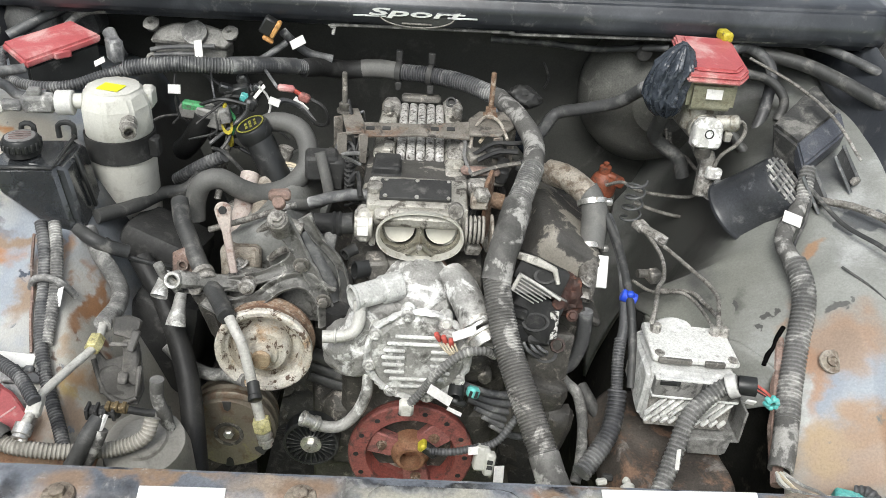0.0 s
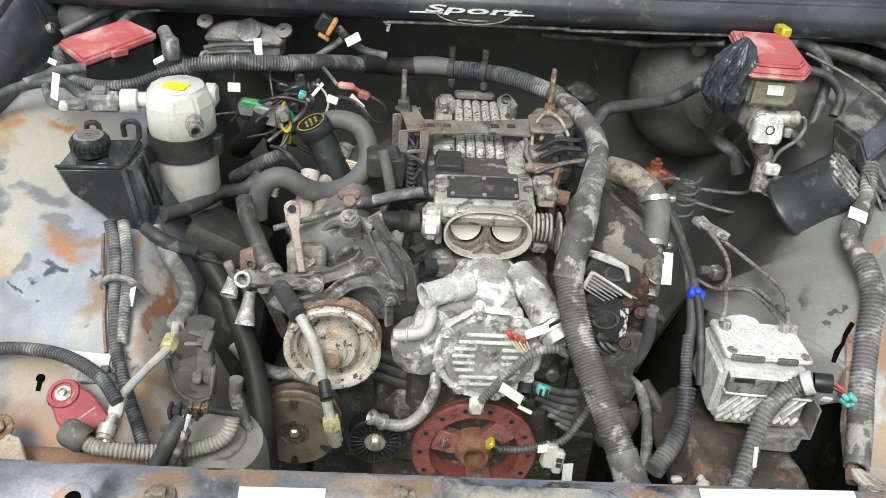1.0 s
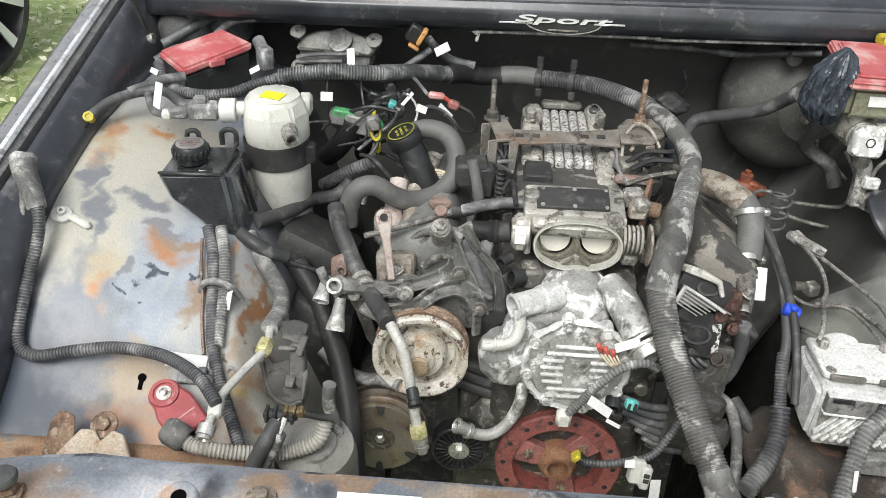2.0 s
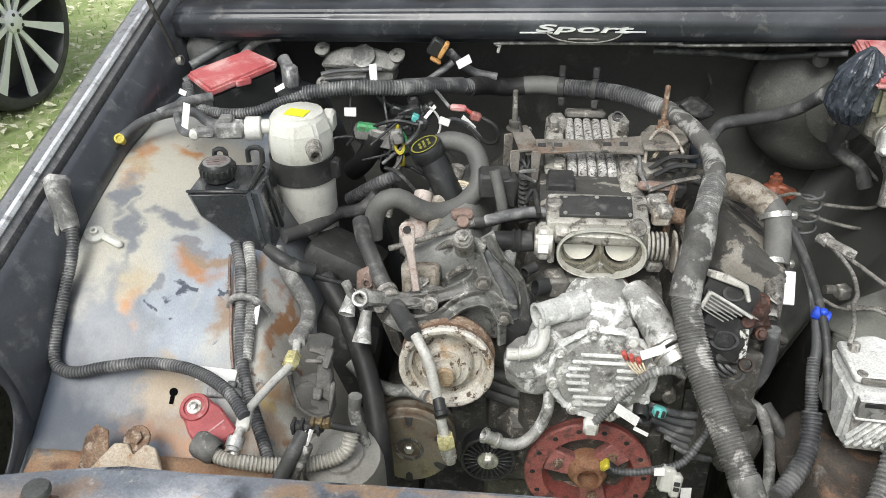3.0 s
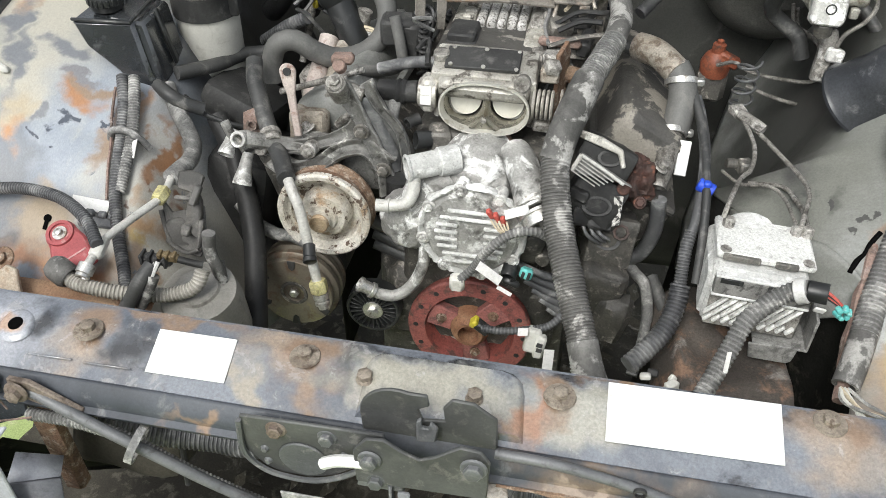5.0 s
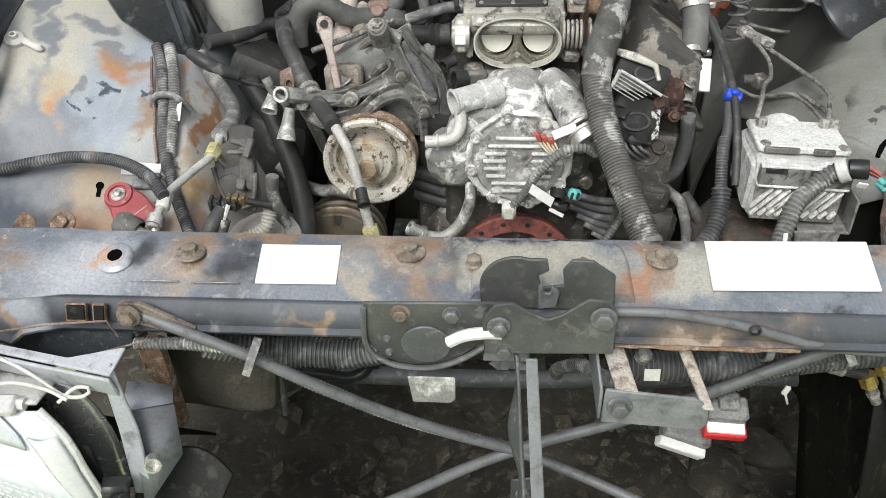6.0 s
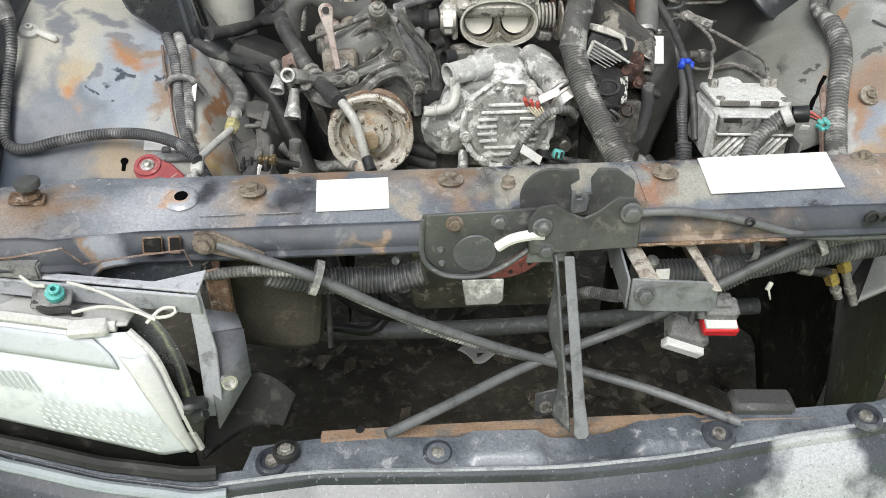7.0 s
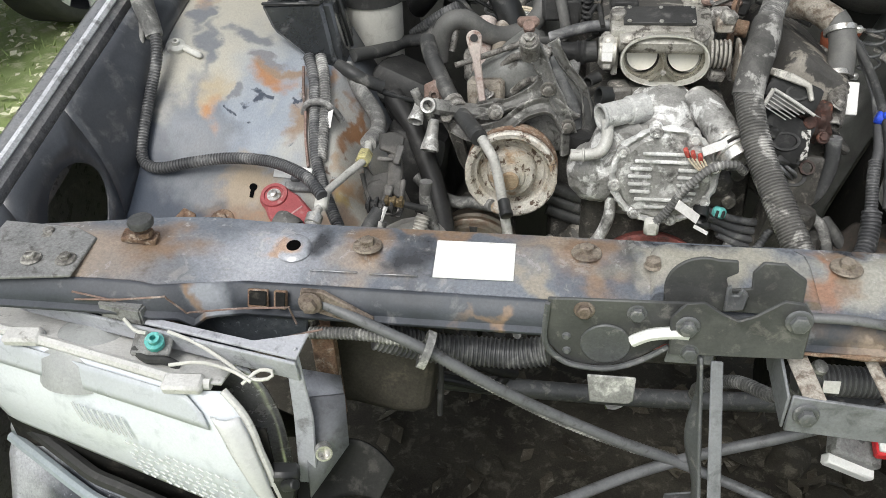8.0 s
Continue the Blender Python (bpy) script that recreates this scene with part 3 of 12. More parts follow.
# the pale spot at x -0.76 paints the sky's reflection on the outer end
fascia_paint = mat("fascia_paint", (0.03, 0.035, 0.043), (0.06, 0.067, 0.079), (0.2, 0.21, 0.23), s1=6, s2=160, t3=0.64, soft3=0.05, rough=0.32, coat=0.5, bump=0.2, c4=(0.3, 0.31, 0.33), s4=5, t4=0.68, soft4=0.1, grit=0.25, spots=[(-0.76, 0.41, 0.07, 0.06, (0.4, 0.41, 0.43), 0.5), (0.31, 0.315, 0.055, 0.06, (0.42, 0.435, 0.45), 0.35), (0.4, 0.3, 0.08, 0.03, (0.38, 0.39, 0.405), 0.5)])
satin_bracket = mat("satin_bracket", (0.075, 0.079, 0.081), (0.112, 0.116, 0.117), (0.203, 0.199, 0.191), s1=14, s2=70, t3=0.6, rough=0.5, metal=0.2, bump=0.3, edge=0.5, grit=0.14)
hole_black = mat("hole_black", (0.004, 0.004, 0.004), (0.006, 0.006, 0.006), s1=20, rough=1.0, spec=0.0, bump=0, grit=0)
latch_black = mat("latch_black", (0.047, 0.048, 0.048), (0.072, 0.074, 0.071), (0.128, 0.123, 0.115), s1=16, s2=60, t3=0.62, rough=0.55, metal=0.2, bump=0.15, edge=0.5, grit=0.10)

# ---- the large structure ----
UP = (0, 0, 1)
FWD = V((0, -0.997, 0.078))          # the engine's front, tipped back a little


def ground_z(x, y):
    fade = min(1, max(0, 3 - abs(x)), max(0, 3 - abs(y - 1)))
    return fade * (0.02 * noise.noise(V((x * 1.3, y * 1.3, 0))) + 0.008 * noise.noise(V((x * 9, y * 9, 3))))


bm = B()
sheet(bm, lambda u, v: (u, v, ground_z(u, v)), -3.0, 3.0, -2.0, 4.0, 120, 120)
far = 600.0
ring_in = [(-3, -2), (3, -2), (3, 4), (-3, 4)]
ring_out = [(-far, -far), (far, -far), (far, far), (-far, far)]
for i in range(4):
    j = (i + 1) % 4
    bm.faces.new([bm.verts.new((*p, 0.0)) for p in (ring_in[i], ring_out[i], ring_out[j], ring_in[j])])
solo("ground", bm, lawn, "patchy green lawn with pale fallen leaves", "ground", kind="structure")

# bare earth under the car; its dark tone includes the car's shade
bm = B()


def earth_pt(u, v):
    """Polar patch with a ragged edge that sinks into the lawn."""
    r = v * (1.15 + 0.22 * noise.noise(V((math.cos(u) * 2.1, math.sin(u) * 2.1, 5))) + 0.06 * noise.noise(V((math.cos(u) * 9, math.sin(u) * 9, 1))))
    x, y = r * math.cos(u) * 0.95, 1.2 + r * math.sin(u) * 1.2
    return (x, y, ground_z(x, y) + 0.008 - 0.016 * max(0, v - 0.85) / 0.15 + 0.004 * noise.noise(V((x * 40, y * 40, 0))))


sheet(bm, earth_pt, 0, 2 * math.pi, 0.01, 1, 140, 70)
solo("bare_earth", bm, ground_mud, "bare earth under the car, darkened for its shade", "ground", kind="structure")

# grass blades and leaves on the lawn
bm = B()
rg = random.Random(4)
for _ in range(20000):
    x, y = rg.uniform(-4.6, 2.6), rg.uniform(-1.6, 6.5)
    if abs(x) < 1.05 and -0.3 < y < 2.7:
        continue
    z = ground_z(x, y)
    a, h, w = rg.uniform(0, 6.3), rg.uniform(0.015, 0.045), rg.uniform(0.002, 0.005)
    dx, dy = math.cos(a), math.sin(a)
    lean = rg.uniform(0.2, 1.2) * h
    q = [(x - dy * w, y + dx * w, z), (x + dy * w, y - dx * w, z), (x + dx * lean, y + dy * lean, z + h)]
    bm.faces.new([bm.verts.new(p) for p in q])
solo("grass", bm, mat("grass_blades", (0.33, 0.43, 0.15), (0.43, 0.52, 0.22), (0.56, 0.57, 0.33), s1=4, s2=30, t3=0.6, rough=0.8, bump=0), "short green grass blades of the lawn", "grass", kind="stuff")
bm = B()
for _ in range(9000):
    x, y = rg.uniform(-4.6, 2.6), rg.uniform(-1.6, 6.5)
    if abs(x) < 1.0 and -0.2 < y < 2.6:
        continue
    z = ground_z(x, y) + rg.uniform(0.01, 0.04)
    a, s = rg.uniform(0, 6.3), rg.uniform(0.012, 0.03)
    u = V((math.cos(a), math.sin(a), rg.uniform(-0.4, 0.4))) * s
    w = V((-math.sin(a), math.cos(a), rg.uniform(-0.4, 0.4))) * s * 0.55
    c = V((x, y, z))
    bm.faces.new([bm.verts.new(p) for p in (c - u, c - w + V((0, 0, s * 0.2)), c + u, c + w + V((0, 0, s * 0.2)))])
solo("lawn_leaves", bm, mat("pale_leaf", (0.72, 0.73, 0.5), (0.78, 0.76, 0.6), (0.55, 0.53, 0.32), s1=6, s2=40, t3=0.6, rough=0.8, bump=0), "pale yellow-green fallen leaves on the lawn", "leaves", kind="stuff")
bm = B()
for _ in range(420):
    x, y = rg.uniform(-0.5, 0.75), rg.uniform(0.35, 1.7)
    z = ground_z(x, y) + rg.uniform(0.012, 0.03)
    a, s = rg.uniform(0, 6.3), rg.uniform(0.01, 0.04)
    u = V((math.cos(a), math.sin(a), rg.uniform(-0.5, 0.5))) * s
    w = V((-math.sin(a), math.cos(a), rg.uniform(-0.5, 0.5))) * s * 0.5
    c = V((x, y, z))
    bm.faces.new([bm.verts.new(p) for p in (c - u, c - w + V((0, 0, s * 0.3)), c + u, c + w)])
solo("earth_litter", bm, mat("dark_leaf", (0.06, 0.052, 0.037), (0.11, 0.097, 0.072), (0.26, 0.24, 0.2), s1=14, s2=50, t3=0.62, rough=0.9, bump=0), "dead leaves and scraps on the dark earth", "leaves", kind="stuff")


def stone(at, r, sq, seed):
    t = B()
    bmesh.ops.create_icosphere(t, subdivisions=3, radius=1.0)
    for v in t.verts:
        v.co *= 1 + 0.25 * noise.noise(v.co * 1.3 + V((seed, 0, 0))) + 0.06 * noise.noise(v.co * 5 + V((seed, 2, 0)))
    bmesh.ops.scale(t, verts=t.verts, vec=(r, r * 0.8, r * sq))
    bmesh.ops.rotate(t, verts=t.verts, cent=(0, 0, 0), matrix=turn(0, 0, seed * 77))
    bmesh.ops.translate(t, verts=t.verts, vec=at)
    return solo("stone", t, ground_mud, "earth-brown stone lying on the ground", "stone", group="stones under the car", at=at, sharp=60)


for k, (x, y, r) in enumerate([(0.42, 0.95, 0.07), (0.52, 1.02, 0.06), (0.36, 1.08, 0.05), (0.58, 0.86, 0.06), (0.48, 0.8, 0.05), (0.3, 1.2, 0.045), (-0.25, 1.0, 0.03), (0.62, 1.1, 0.07)]):
    stone((x, y, 0.02), r, 0.55, k + 1.0)

# radiator support: a pressed box beam across the nose
sup = thing("radiator_support", "dark blue steel radiator support with worn paint and rust", "car body", (0, 0.5, 0.86), kind="structure")


def sup_top(u, v):
    """u across, v from the front edge to the back edge."""
    y = 0.478 + 0.086 * v
    k = max(0.0, -0.44 - u)
    y -= (0.035 * min(1, k / 0.08)) * (1 - v) + 0.04 * max(0, -0.5 - u) / 0.2 * v
    z = 0.897 + 0.02 * min(1.0, v * 1.55) + 0.02 * min(1, k / 0.1) * (0.3 + 0.7 * (1 - v))
    if v > 0.93:
        z -= 0.006
    return (u, y, z)


bm = B()
sheet(bm, sup_top, -0.7, 0.72, 0, 1, 284, 22, thick=0.012)
part("top_panel", bm, support_paint_lit, sup)


def sup_front(u, v):
    """v from the upper edge down to the lower flange."""
    x, y, z = sup_top(u, 0)
    depth = 0.029 + 0.014 * math.exp(-((u + 0.487) / 0.009) ** 2)
    bulge = 0.014 * math.sin(min(1, v * 1.4) * math.pi * 0.5)
    if v > 0.85:
        bulge += 0.006
    return (x, y - 0.001 - bulge, z - depth * v)


bm = B()
sheet(bm, sup_front, -0.7, 0.72, 0, 1, 120, 10)
front = part("front_panel", bm, support_front_shaded, sup)
mod = front.modifiers.new("thick", "SOLIDIFY")
mod.thickness = 0.003
bm = B()
sheet(bm, lambda u, v: (u, 0.556 - 0.004 * v - 0.04 * max(0, -0.5 - u) / 0.2, 0.908 - 0.03 * v), -0.69, 0.72, 0, 1, 60, 3)
rear = part("rear_flange", bm, support_paint_lit, sup)
rust_edge = B()
tube(rust_edge, [V(sup_front(0.1 + 0.17 * i / 60, 0.97)) + V((0, -0.0005, -0.001)) for i in range(61)], 0.0026, n=6, wob=0.7)
part("lower_edge", rust_edge, rust_steel, sup, "rusty lower edge")
mod = rear.modifiers.new("thick", "SOLIDIFY")
mod.thickness = 0.003
# pressed lower pan on the left end, with the square cut-outs
bm = B()
plate(bm, [(-0.64, 0.885), (-0.374, 0.88), (-0.38, 0.84), (-0.42, 0.815), (-0.50, 0.80), (-0.64, 0.80)], 0.004, (0, 0.464, 0), (1, 0, 0), (0, 0, 1))
part("lower_panel", bm, fascia_paint, sup, "dark navy lower panel")
for cx, w in ((-0.4235, 0.021), (-0.4, 0.013)):
    bm = B()
    box(bm, (cx, 0.4605, 0.889), (w, 0.006, 0.019), rot=(-28, 0, 0), bev=0.001)
    ct_ = part("cutout", bm, rust_steel, sup, "rusty square cut-out")
    bm = B()
    box(bm, (cx + 0.001, 0.4575, 0.8915), (w - 0.003, 0.0024, 0.0145), rot=(-28, 0, 0), bev=0.0006)
    part("opening", bm, bay_shade, ct_)
for x, y, z in [(-0.322, 0.523, 0.9175), (-0.099, 0.531, 0.9175), (0.147, 0.529, 0.9175), (0.387, 0.545, 0.9175), (-0.035, 0.515, 0.9175), (0.07, 0.512, 0.9175)]:
    bm = B()
    bolt(bm, (x, y, z), UP, r=0.0075, h=0.008, washer=0.0155 if abs(x) > 0.09 else 0.009)
    part("bolt", bm, mat("support_bolt", (0.2, 0.165, 0.13), (0.3, 0.26, 0.21), (0.11, 0.08, 0.06), s1=40, s2=90, t3=0.58, rough=0.6, metal=0.2, bump=0.5) if x == -0.322 else bpy.data.materials["support_bolt"], sup, "rusty hexagon bolt with washer")
bm = B()
lathe(bm, (-0.4, 0.519, 0.9125), (0, -0.2, 0.98), [(-0.001, 0.02), (0.0015, 0.017), (0.0026, 0.014), (0.0026, 0.0085), (0.003, 0.0078), (0.003, 0)], 24)
hole_pad = part("hole_pad", bm, support_paint_lit, sup, "raised round pad")
bm = B()
lathe(bm, (-0.4, 0.518, 0.9152), (0, -0.2, 0.98), [(-0.001, 0.0078), (0.0004, 0.0076), (0.0004, 0)], 20)
part("round_hole", bm, hole_black, hole_pad, "black round hole")
bm = B()
for cx, r in ((0.225, 0.006), (0.362, 0.009), (0.375, 0.006)):
    lathe(bm, (cx, 0.4585, 0.892), (0, -1, 0), [(0, 0), (0, r), (0.003, r), (0.004, r * 0.7), (-0.001, r * 0.6), (-0.001, 0)], 12)
part("drain_hole", bm, dusty_black, sup)
bm = B()
box(bm, (-0.21, 0.5145, 0.9115), (0.081, 0.046, 0.0012), rot=(18.5, 0, 0.8), bev=0.0004)
part("sticker", bm, label_white, sup, "blank white paper sticker")
bm = B()
box(bm, (0.268, 0.5245, 0.9145), (0.155, 0.058, 0.0012), rot=(15, 0, 1.5), bev=0.0004)
part("sticker", bm, label_white, sup, "long blank white sticker")
for x in (-0.352, -0.29):
    bm = B()
    box(bm, (x, 0.492, 0.9045), (0.05, 0.002, 0.002), rot=(0, 0, 1), bev=0.0006)
    part("pressed_lip", bm, support_paint_lit, sup)
# raised bracket pad round the latch
bm = B()
def on_top(x, y):
    return V(sup_top(x, min(0.92, (y - 0.478) / 0.086)))


pad_ring = [(-0.034, 0.484)] + [(-0.034 + 0.016 - 0.016 * math.cos(a), 0.53 + 0.014 * math.sin(a)) for a in (0, 0.5, 1.0, 1.57)] + [(0.112 - 0.02 + 0.02 * math.sin(a), 0.53 - 0.006 + 0.02 * math.cos(a)) for a in (0, 0.5, 1.0, 1.57)] + [(0.116, 0.484)]
cx_, cy_ = 0.041, 0.5
loops = []
for k_, up_ in ((1.05, -0.001), (1.0, 0.0065), (0.95, 0.0085), (0.5, 0.0085)):
    loops.append([bm.verts.new(on_top(cx_ + (x - cx_) * k_, cy_ + (y - cy_) * k_) + V((0, 0, up_))) for x, y in pad_ring])
for la_, lb_ in zip(loops, loops[1:]):
    for i in range(len(pad_ring)):
        j = (i + 1) % len(pad_ring)
        bm.faces.new((la_[i], la_[j], lb_[j], lb_[i]))
bm.faces.new(loops[-1])
part("latch_pad", bm, support_paint_lit, sup)
# front left: rubber hood stop and its rusty foot
stop = thing("hood_bumper", "grey rubber hood bumper on a rusty threaded stud", "bumper stop", (-0.56, 0.5, 0.925))
bm = B()
lathe(bm, (-0.55, 0.495, 0.945), UP, [(0, 0), (0, 0.007), (0.002, 0.0125), (0.007, 0.0135), (0.01, 0.012), (0.012, 0.006), (0.0125, 0)], 24)
part("pad", bm, bay_slate, stop)
bm = B()
cyl(bm, (-0.55, 0.495, 0.925), (-0.55, 0.495, 0.947), 0.005)
lathe(bm, (-0.55, 0.495, 0.935), UP, [(0, 0), (0, 0.01), (0.005, 0.01), (0.005, 0)], 6)
box(bm, (-0.556, 0.497, 0.931), (0.036, 0.016, 0.006), rot=(10, 8, 6), bev=0.001)
part("stud", bm, rust_steel, stop, "rusty stud and nut")
# end plate with bolts where the support meets the fender
endp = thing("support_end_plate", "grey steel end plate with three bolts", "car body", (-0.68, 0.47, 0.93))
bm = B()
plate(bm, [(-0.065, -0.045), (0.05, -0.03), (0.05, 0.03), (0.02, 0.045), (-0.065, 0.05)], 0.004, (-0.655, 0.466, 0.926), (1, 0, 0), (0, 1, 0.08))
part("plate", bm, grey_plastic, endp)
for x, y in ((-0.661, 0.5), (-0.657, 0.456), (-0.62, 0.458)):
    bm = B()
    bolt(bm, (x, y, 0.927), UP, r=0.006, h=0.006, washer=0.011)
    part("bolt", bm, dirty_alu, endp)

# left inner fender: the pressed wheelhouse
FY = [(0.60, 0.70), (0.64, 0.745), (0.70, 0.785), (0.785, 0.838), (0.81, 0.858), (0.85, 0.9), (0.88, 0.928), (0.93, 0.957), (1.0, 0.978), (1.11, 1.0), (1.25, 1.005), (1.4, 1.0), (1.56, 0.99)]


def smooth_fy(table, y):
    return sum(lerp(table, y + d) for d in (-0.03, -0.015, 0, 0.015, 0.03)) / 5


def left_z(x, y):
    z = smooth_fy(FY, y) - 0.27 * max(0, x + 0.7) * min(1.0, max(0.25, (y - 0.74) / 0.15))
    xs = lerp([(0.66, -0.40), (0.75, -0.42), (0.9, -0.462), (1.1, -0.47), (1.3, -0.52)], y)
    if x > xs:
        d = x - xs
        k = min(1.0, max(0.0, (y - 0.98) / 0.12))
        z -= (0.9 + 0.3 * k) * d + (5.5 + 3.5 * k) * d * d
    return z


def left_pt(u, v):
    u = -0.73 + (u + 0.73) * lerp([(0.66, 0.92), (0.8, 1.0)], v)
    z = left_z(u, v)
    return (u, v, z)


bm = B()
sheet(bm, left_pt, -0.73, -0.305, 0.63, 1.56, 90, 120)
lf = part("inner_fender", bm, fender_paint)
tagged(lf, "blue-grey and cream painted inner fender with rust patches", "car body", kind="structure")
m_ = lf.modifiers.new("thick", "SOLIDIFY")
m_.thickness = 0.004

RAIL_Z = [(0.40, 0.893), (0.97, 1.03), (1.56, 1.17)]


def fender_side(sign, cx):
    """Rail, crown and outer skin of a front fender."""
    def skin(u, v):
        y = 0.33 + 1.35 * v
        z0 = lerp(RAIL_Z, y)
        prof = [(0.0, -0.075), (0.012, -0.008), (0.022, 0.0), (0.05, -0.002), (0.064, -0.012), (0.075, -0.045), (0.085, -0.2), (0.09, -0.45), (0.08, -0.6)]
        i = min(int(u), 7)
        k = u - i
        a, b = prof[i], prof[i + 1]
        off, dz = a[0] + (b[0] - a[0]) * k, a[1] + (b[1] - a[1]) * k
        return (cx + sign * (0.755 + off), y, z0 + dz)
    t = B()
    sheet(t, skin, 0, 8, 0, 1, 16, 40)
    ob = part("fender", t, faded_sky_paint)
    s = ob.modifiers.new("thick", "SOLIDIFY")
    s.thickness = 0.003
    return tagged(ob, "faded black front fender lightened for the reflected sky, with bright edge", "car body", kind="structure")


fender_side(-1, 0.0)
fender_side(1, 0.02)
# pale strip laid on the crown to draw the fender's highlight line
bm = B()
tube(bm, [(-0.779, y, lerp(RAIL_Z, y) + 0.0025) for y in (0.35, 0.6, 0.97, 1.2, 1.56)], 0.006, n=6)
tagged(part("fender_edge_trim", bm, mat("edge_highlight", (0.7, 0.71, 0.73), (0.5, 0.51, 0.53), (0.25, 0.25, 0.255), s1=7, s2=30, t3=0.58, rough=0.4, metal=0.2, bump=0.1)), "pale strip drawing the highlight along the fender top", "trim", kind="structure")


# channel between rail and wheelhouse, with an oval opening near the front
def chan(u, v):
    y = 0.47 + 1.09 * v
    top = V((-0.757, y, lerp(RAIL_Z, y) - 0.012))
    zin = smooth_fy(FY, y) if y > 0.72 else lerp([(0.47, 0.70), (0.6, 0.74), (0.72, 0.8)], y)
    low = V((-0.718, y, min(zin, top.z - 0.03)))
    return top.lerp(low, u) + V((0.012 * math.sin(u * math.pi), 0, 0))


bm = B()
y0, y1 = (0.56 - 0.47) / 1.09, (0.72 - 0.47) / 1.09
sheet(bm, chan, 0, 1, y1, 1, 8, 60)
sheet(bm, chan, 0, 1, 0, y0, 8, 8)
ring_o, ring_i = [], []
for i in range(40):
    a = 2 * math.pi * i / 40
    c, s = math.cos(a), math.sin(a)
    k = 1 / max(abs(c), abs(s))
    ring_o.append(bm.verts.new(chan(0.5 + 0.5 * c * k, (y0 + y1) / 2 + (y1 - y0) / 2 * s * k)))
    ring_i.append(bm.verts.new(chan(0.52 + 0.33 * c, (y0 + y1) / 2 + (y1 - y0) * 0.42 * s)))
for i in range(40):
    bm.faces.new((ring_o[i], ring_o[(i + 1) % 40], ring_i[(i + 1) % 40], ring_i[i]))
ch = part("fender_channel", bm, channel_sky_paint)
ch.modifiers.new("thick", "SOLIDIFY").thickness = 0.003
tagged(ch, "black painted inner fender channel with an oval opening", "car body", kind="structure")
bm = B()
sheet(bm, lambda u, v: (0.765 - 0.05 * u, v, lerp(RAIL_Z, v) - 0.012 - 0.1 * u), 0, 1, 0.47, 1.56, 6, 30)
ch = part("fender_channel", bm, channel_sky_paint)
ch.modifiers.new("thick", "SOLIDIFY").thickness = 0.003
tagged(ch, "black painted inner fender channel", "car body", kind="structure")

# right inner fender
FR = [(0.60, 0.72), (0.70, 0.765), (0.766, 0.812), (0.85, 0.88), (0.95, 0.915), (1.05, 0.938), (1.18, 0.98), (1.3, 1.0), (1.56, 1.0)]


def right_z(x, y):
    z = smooth_fy(FR, y) - 0.58 * max(0, 0.6 - x) + 0.12 * max(0, x - 0.6)
    z -= 1.6 * max(0, 0.535 - x) * min(1, max(0, (y - 1.06) / 0.14))
    return z


def right_pt(u, v):
    xi = lerp([(0.60, 0.475), (0.85, 0.505), (0.92, 0.46), (0.98, 0.385), (1.05, 0.335), (1.15, 0.325), (1.3, 0.34), (1.56, 0.42)], v)
    x = xi + (0.74 - xi) * u
    return (x, v, right_z(x, v))


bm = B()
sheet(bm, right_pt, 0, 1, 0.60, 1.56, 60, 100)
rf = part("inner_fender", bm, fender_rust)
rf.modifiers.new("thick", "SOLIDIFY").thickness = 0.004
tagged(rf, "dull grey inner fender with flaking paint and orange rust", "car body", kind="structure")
# edge flange and an added wall below it, near black for the cavity's shade
bm = B()


def right_wall(u, v):
    x, y, z = right_pt(0, v)
    return (x + 0.004 - 0.03 * u, y, z - 0.002 - 0.45 * u)


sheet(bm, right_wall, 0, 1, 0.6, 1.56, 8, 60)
rw = part("wheelhouse_wall", bm, bay_shade)
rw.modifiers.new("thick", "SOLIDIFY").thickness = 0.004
tagged(rw, "inner wall below the fender edge, coloured for deep shade", "car body", kind="structure")
# lower slope of the inner fender behind the brake module
bm = B()


def slope(u, w):
    x, y, z = right_pt(0, w)
    k = min(1, max(0, (w - 0.84) / 0.06)) * min(1, max(0, (1.02 - w) / 0.1))
    return (x + 0.002 - 0.085 * u * k, y, z - 0.001 - (0.02 + 0.11 * k) * u - 0.015 * u * u + 0.006 * noise.noise(V((u * 3, w * 16, 2))))


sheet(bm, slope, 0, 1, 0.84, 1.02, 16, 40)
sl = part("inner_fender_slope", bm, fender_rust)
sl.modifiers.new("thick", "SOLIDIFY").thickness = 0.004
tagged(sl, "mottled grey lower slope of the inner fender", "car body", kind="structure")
bm = B()
tube(bm, [(0.471, 0.72, 0.752), (0.481, 0.78, 0.775), (0.494, 0.83, 0.80), (0.507, 0.88, 0.83), (0.512, 0.905, 0.84)], 0.009, n=8, wob=0.2)
tagged(part("flange_edge", bm, pink_rust), "rust-pink rolled edge of the inner fender", "car body", kind="structure")

# near-black strip along the dark diagonal line on the fender
bm = B()
tube(bm, [(x, y, right_z(x, y) + 0.001) for x, y in ((0.517, 0.915), (0.508, 0.905), (0.5, 0.892), (0.492, 0.885), (0.484, 0.872))], 0.0032, n=8, wob=0.35)
seam = part("rubber_seal", bm, hole_black)
tagged(seam, "ragged black strip lying on the inner fender", "seal")

# added left wheelhouse wall towards the engine, near black for deep shade
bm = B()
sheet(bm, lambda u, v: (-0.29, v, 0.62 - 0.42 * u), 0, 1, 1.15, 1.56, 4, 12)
lw = part("wheelhouse_wall", bm, bay_shade)
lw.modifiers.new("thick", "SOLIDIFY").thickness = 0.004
tagged(lw, "wall low in the engine bay, coloured for deep shade", "car body", kind="structure")

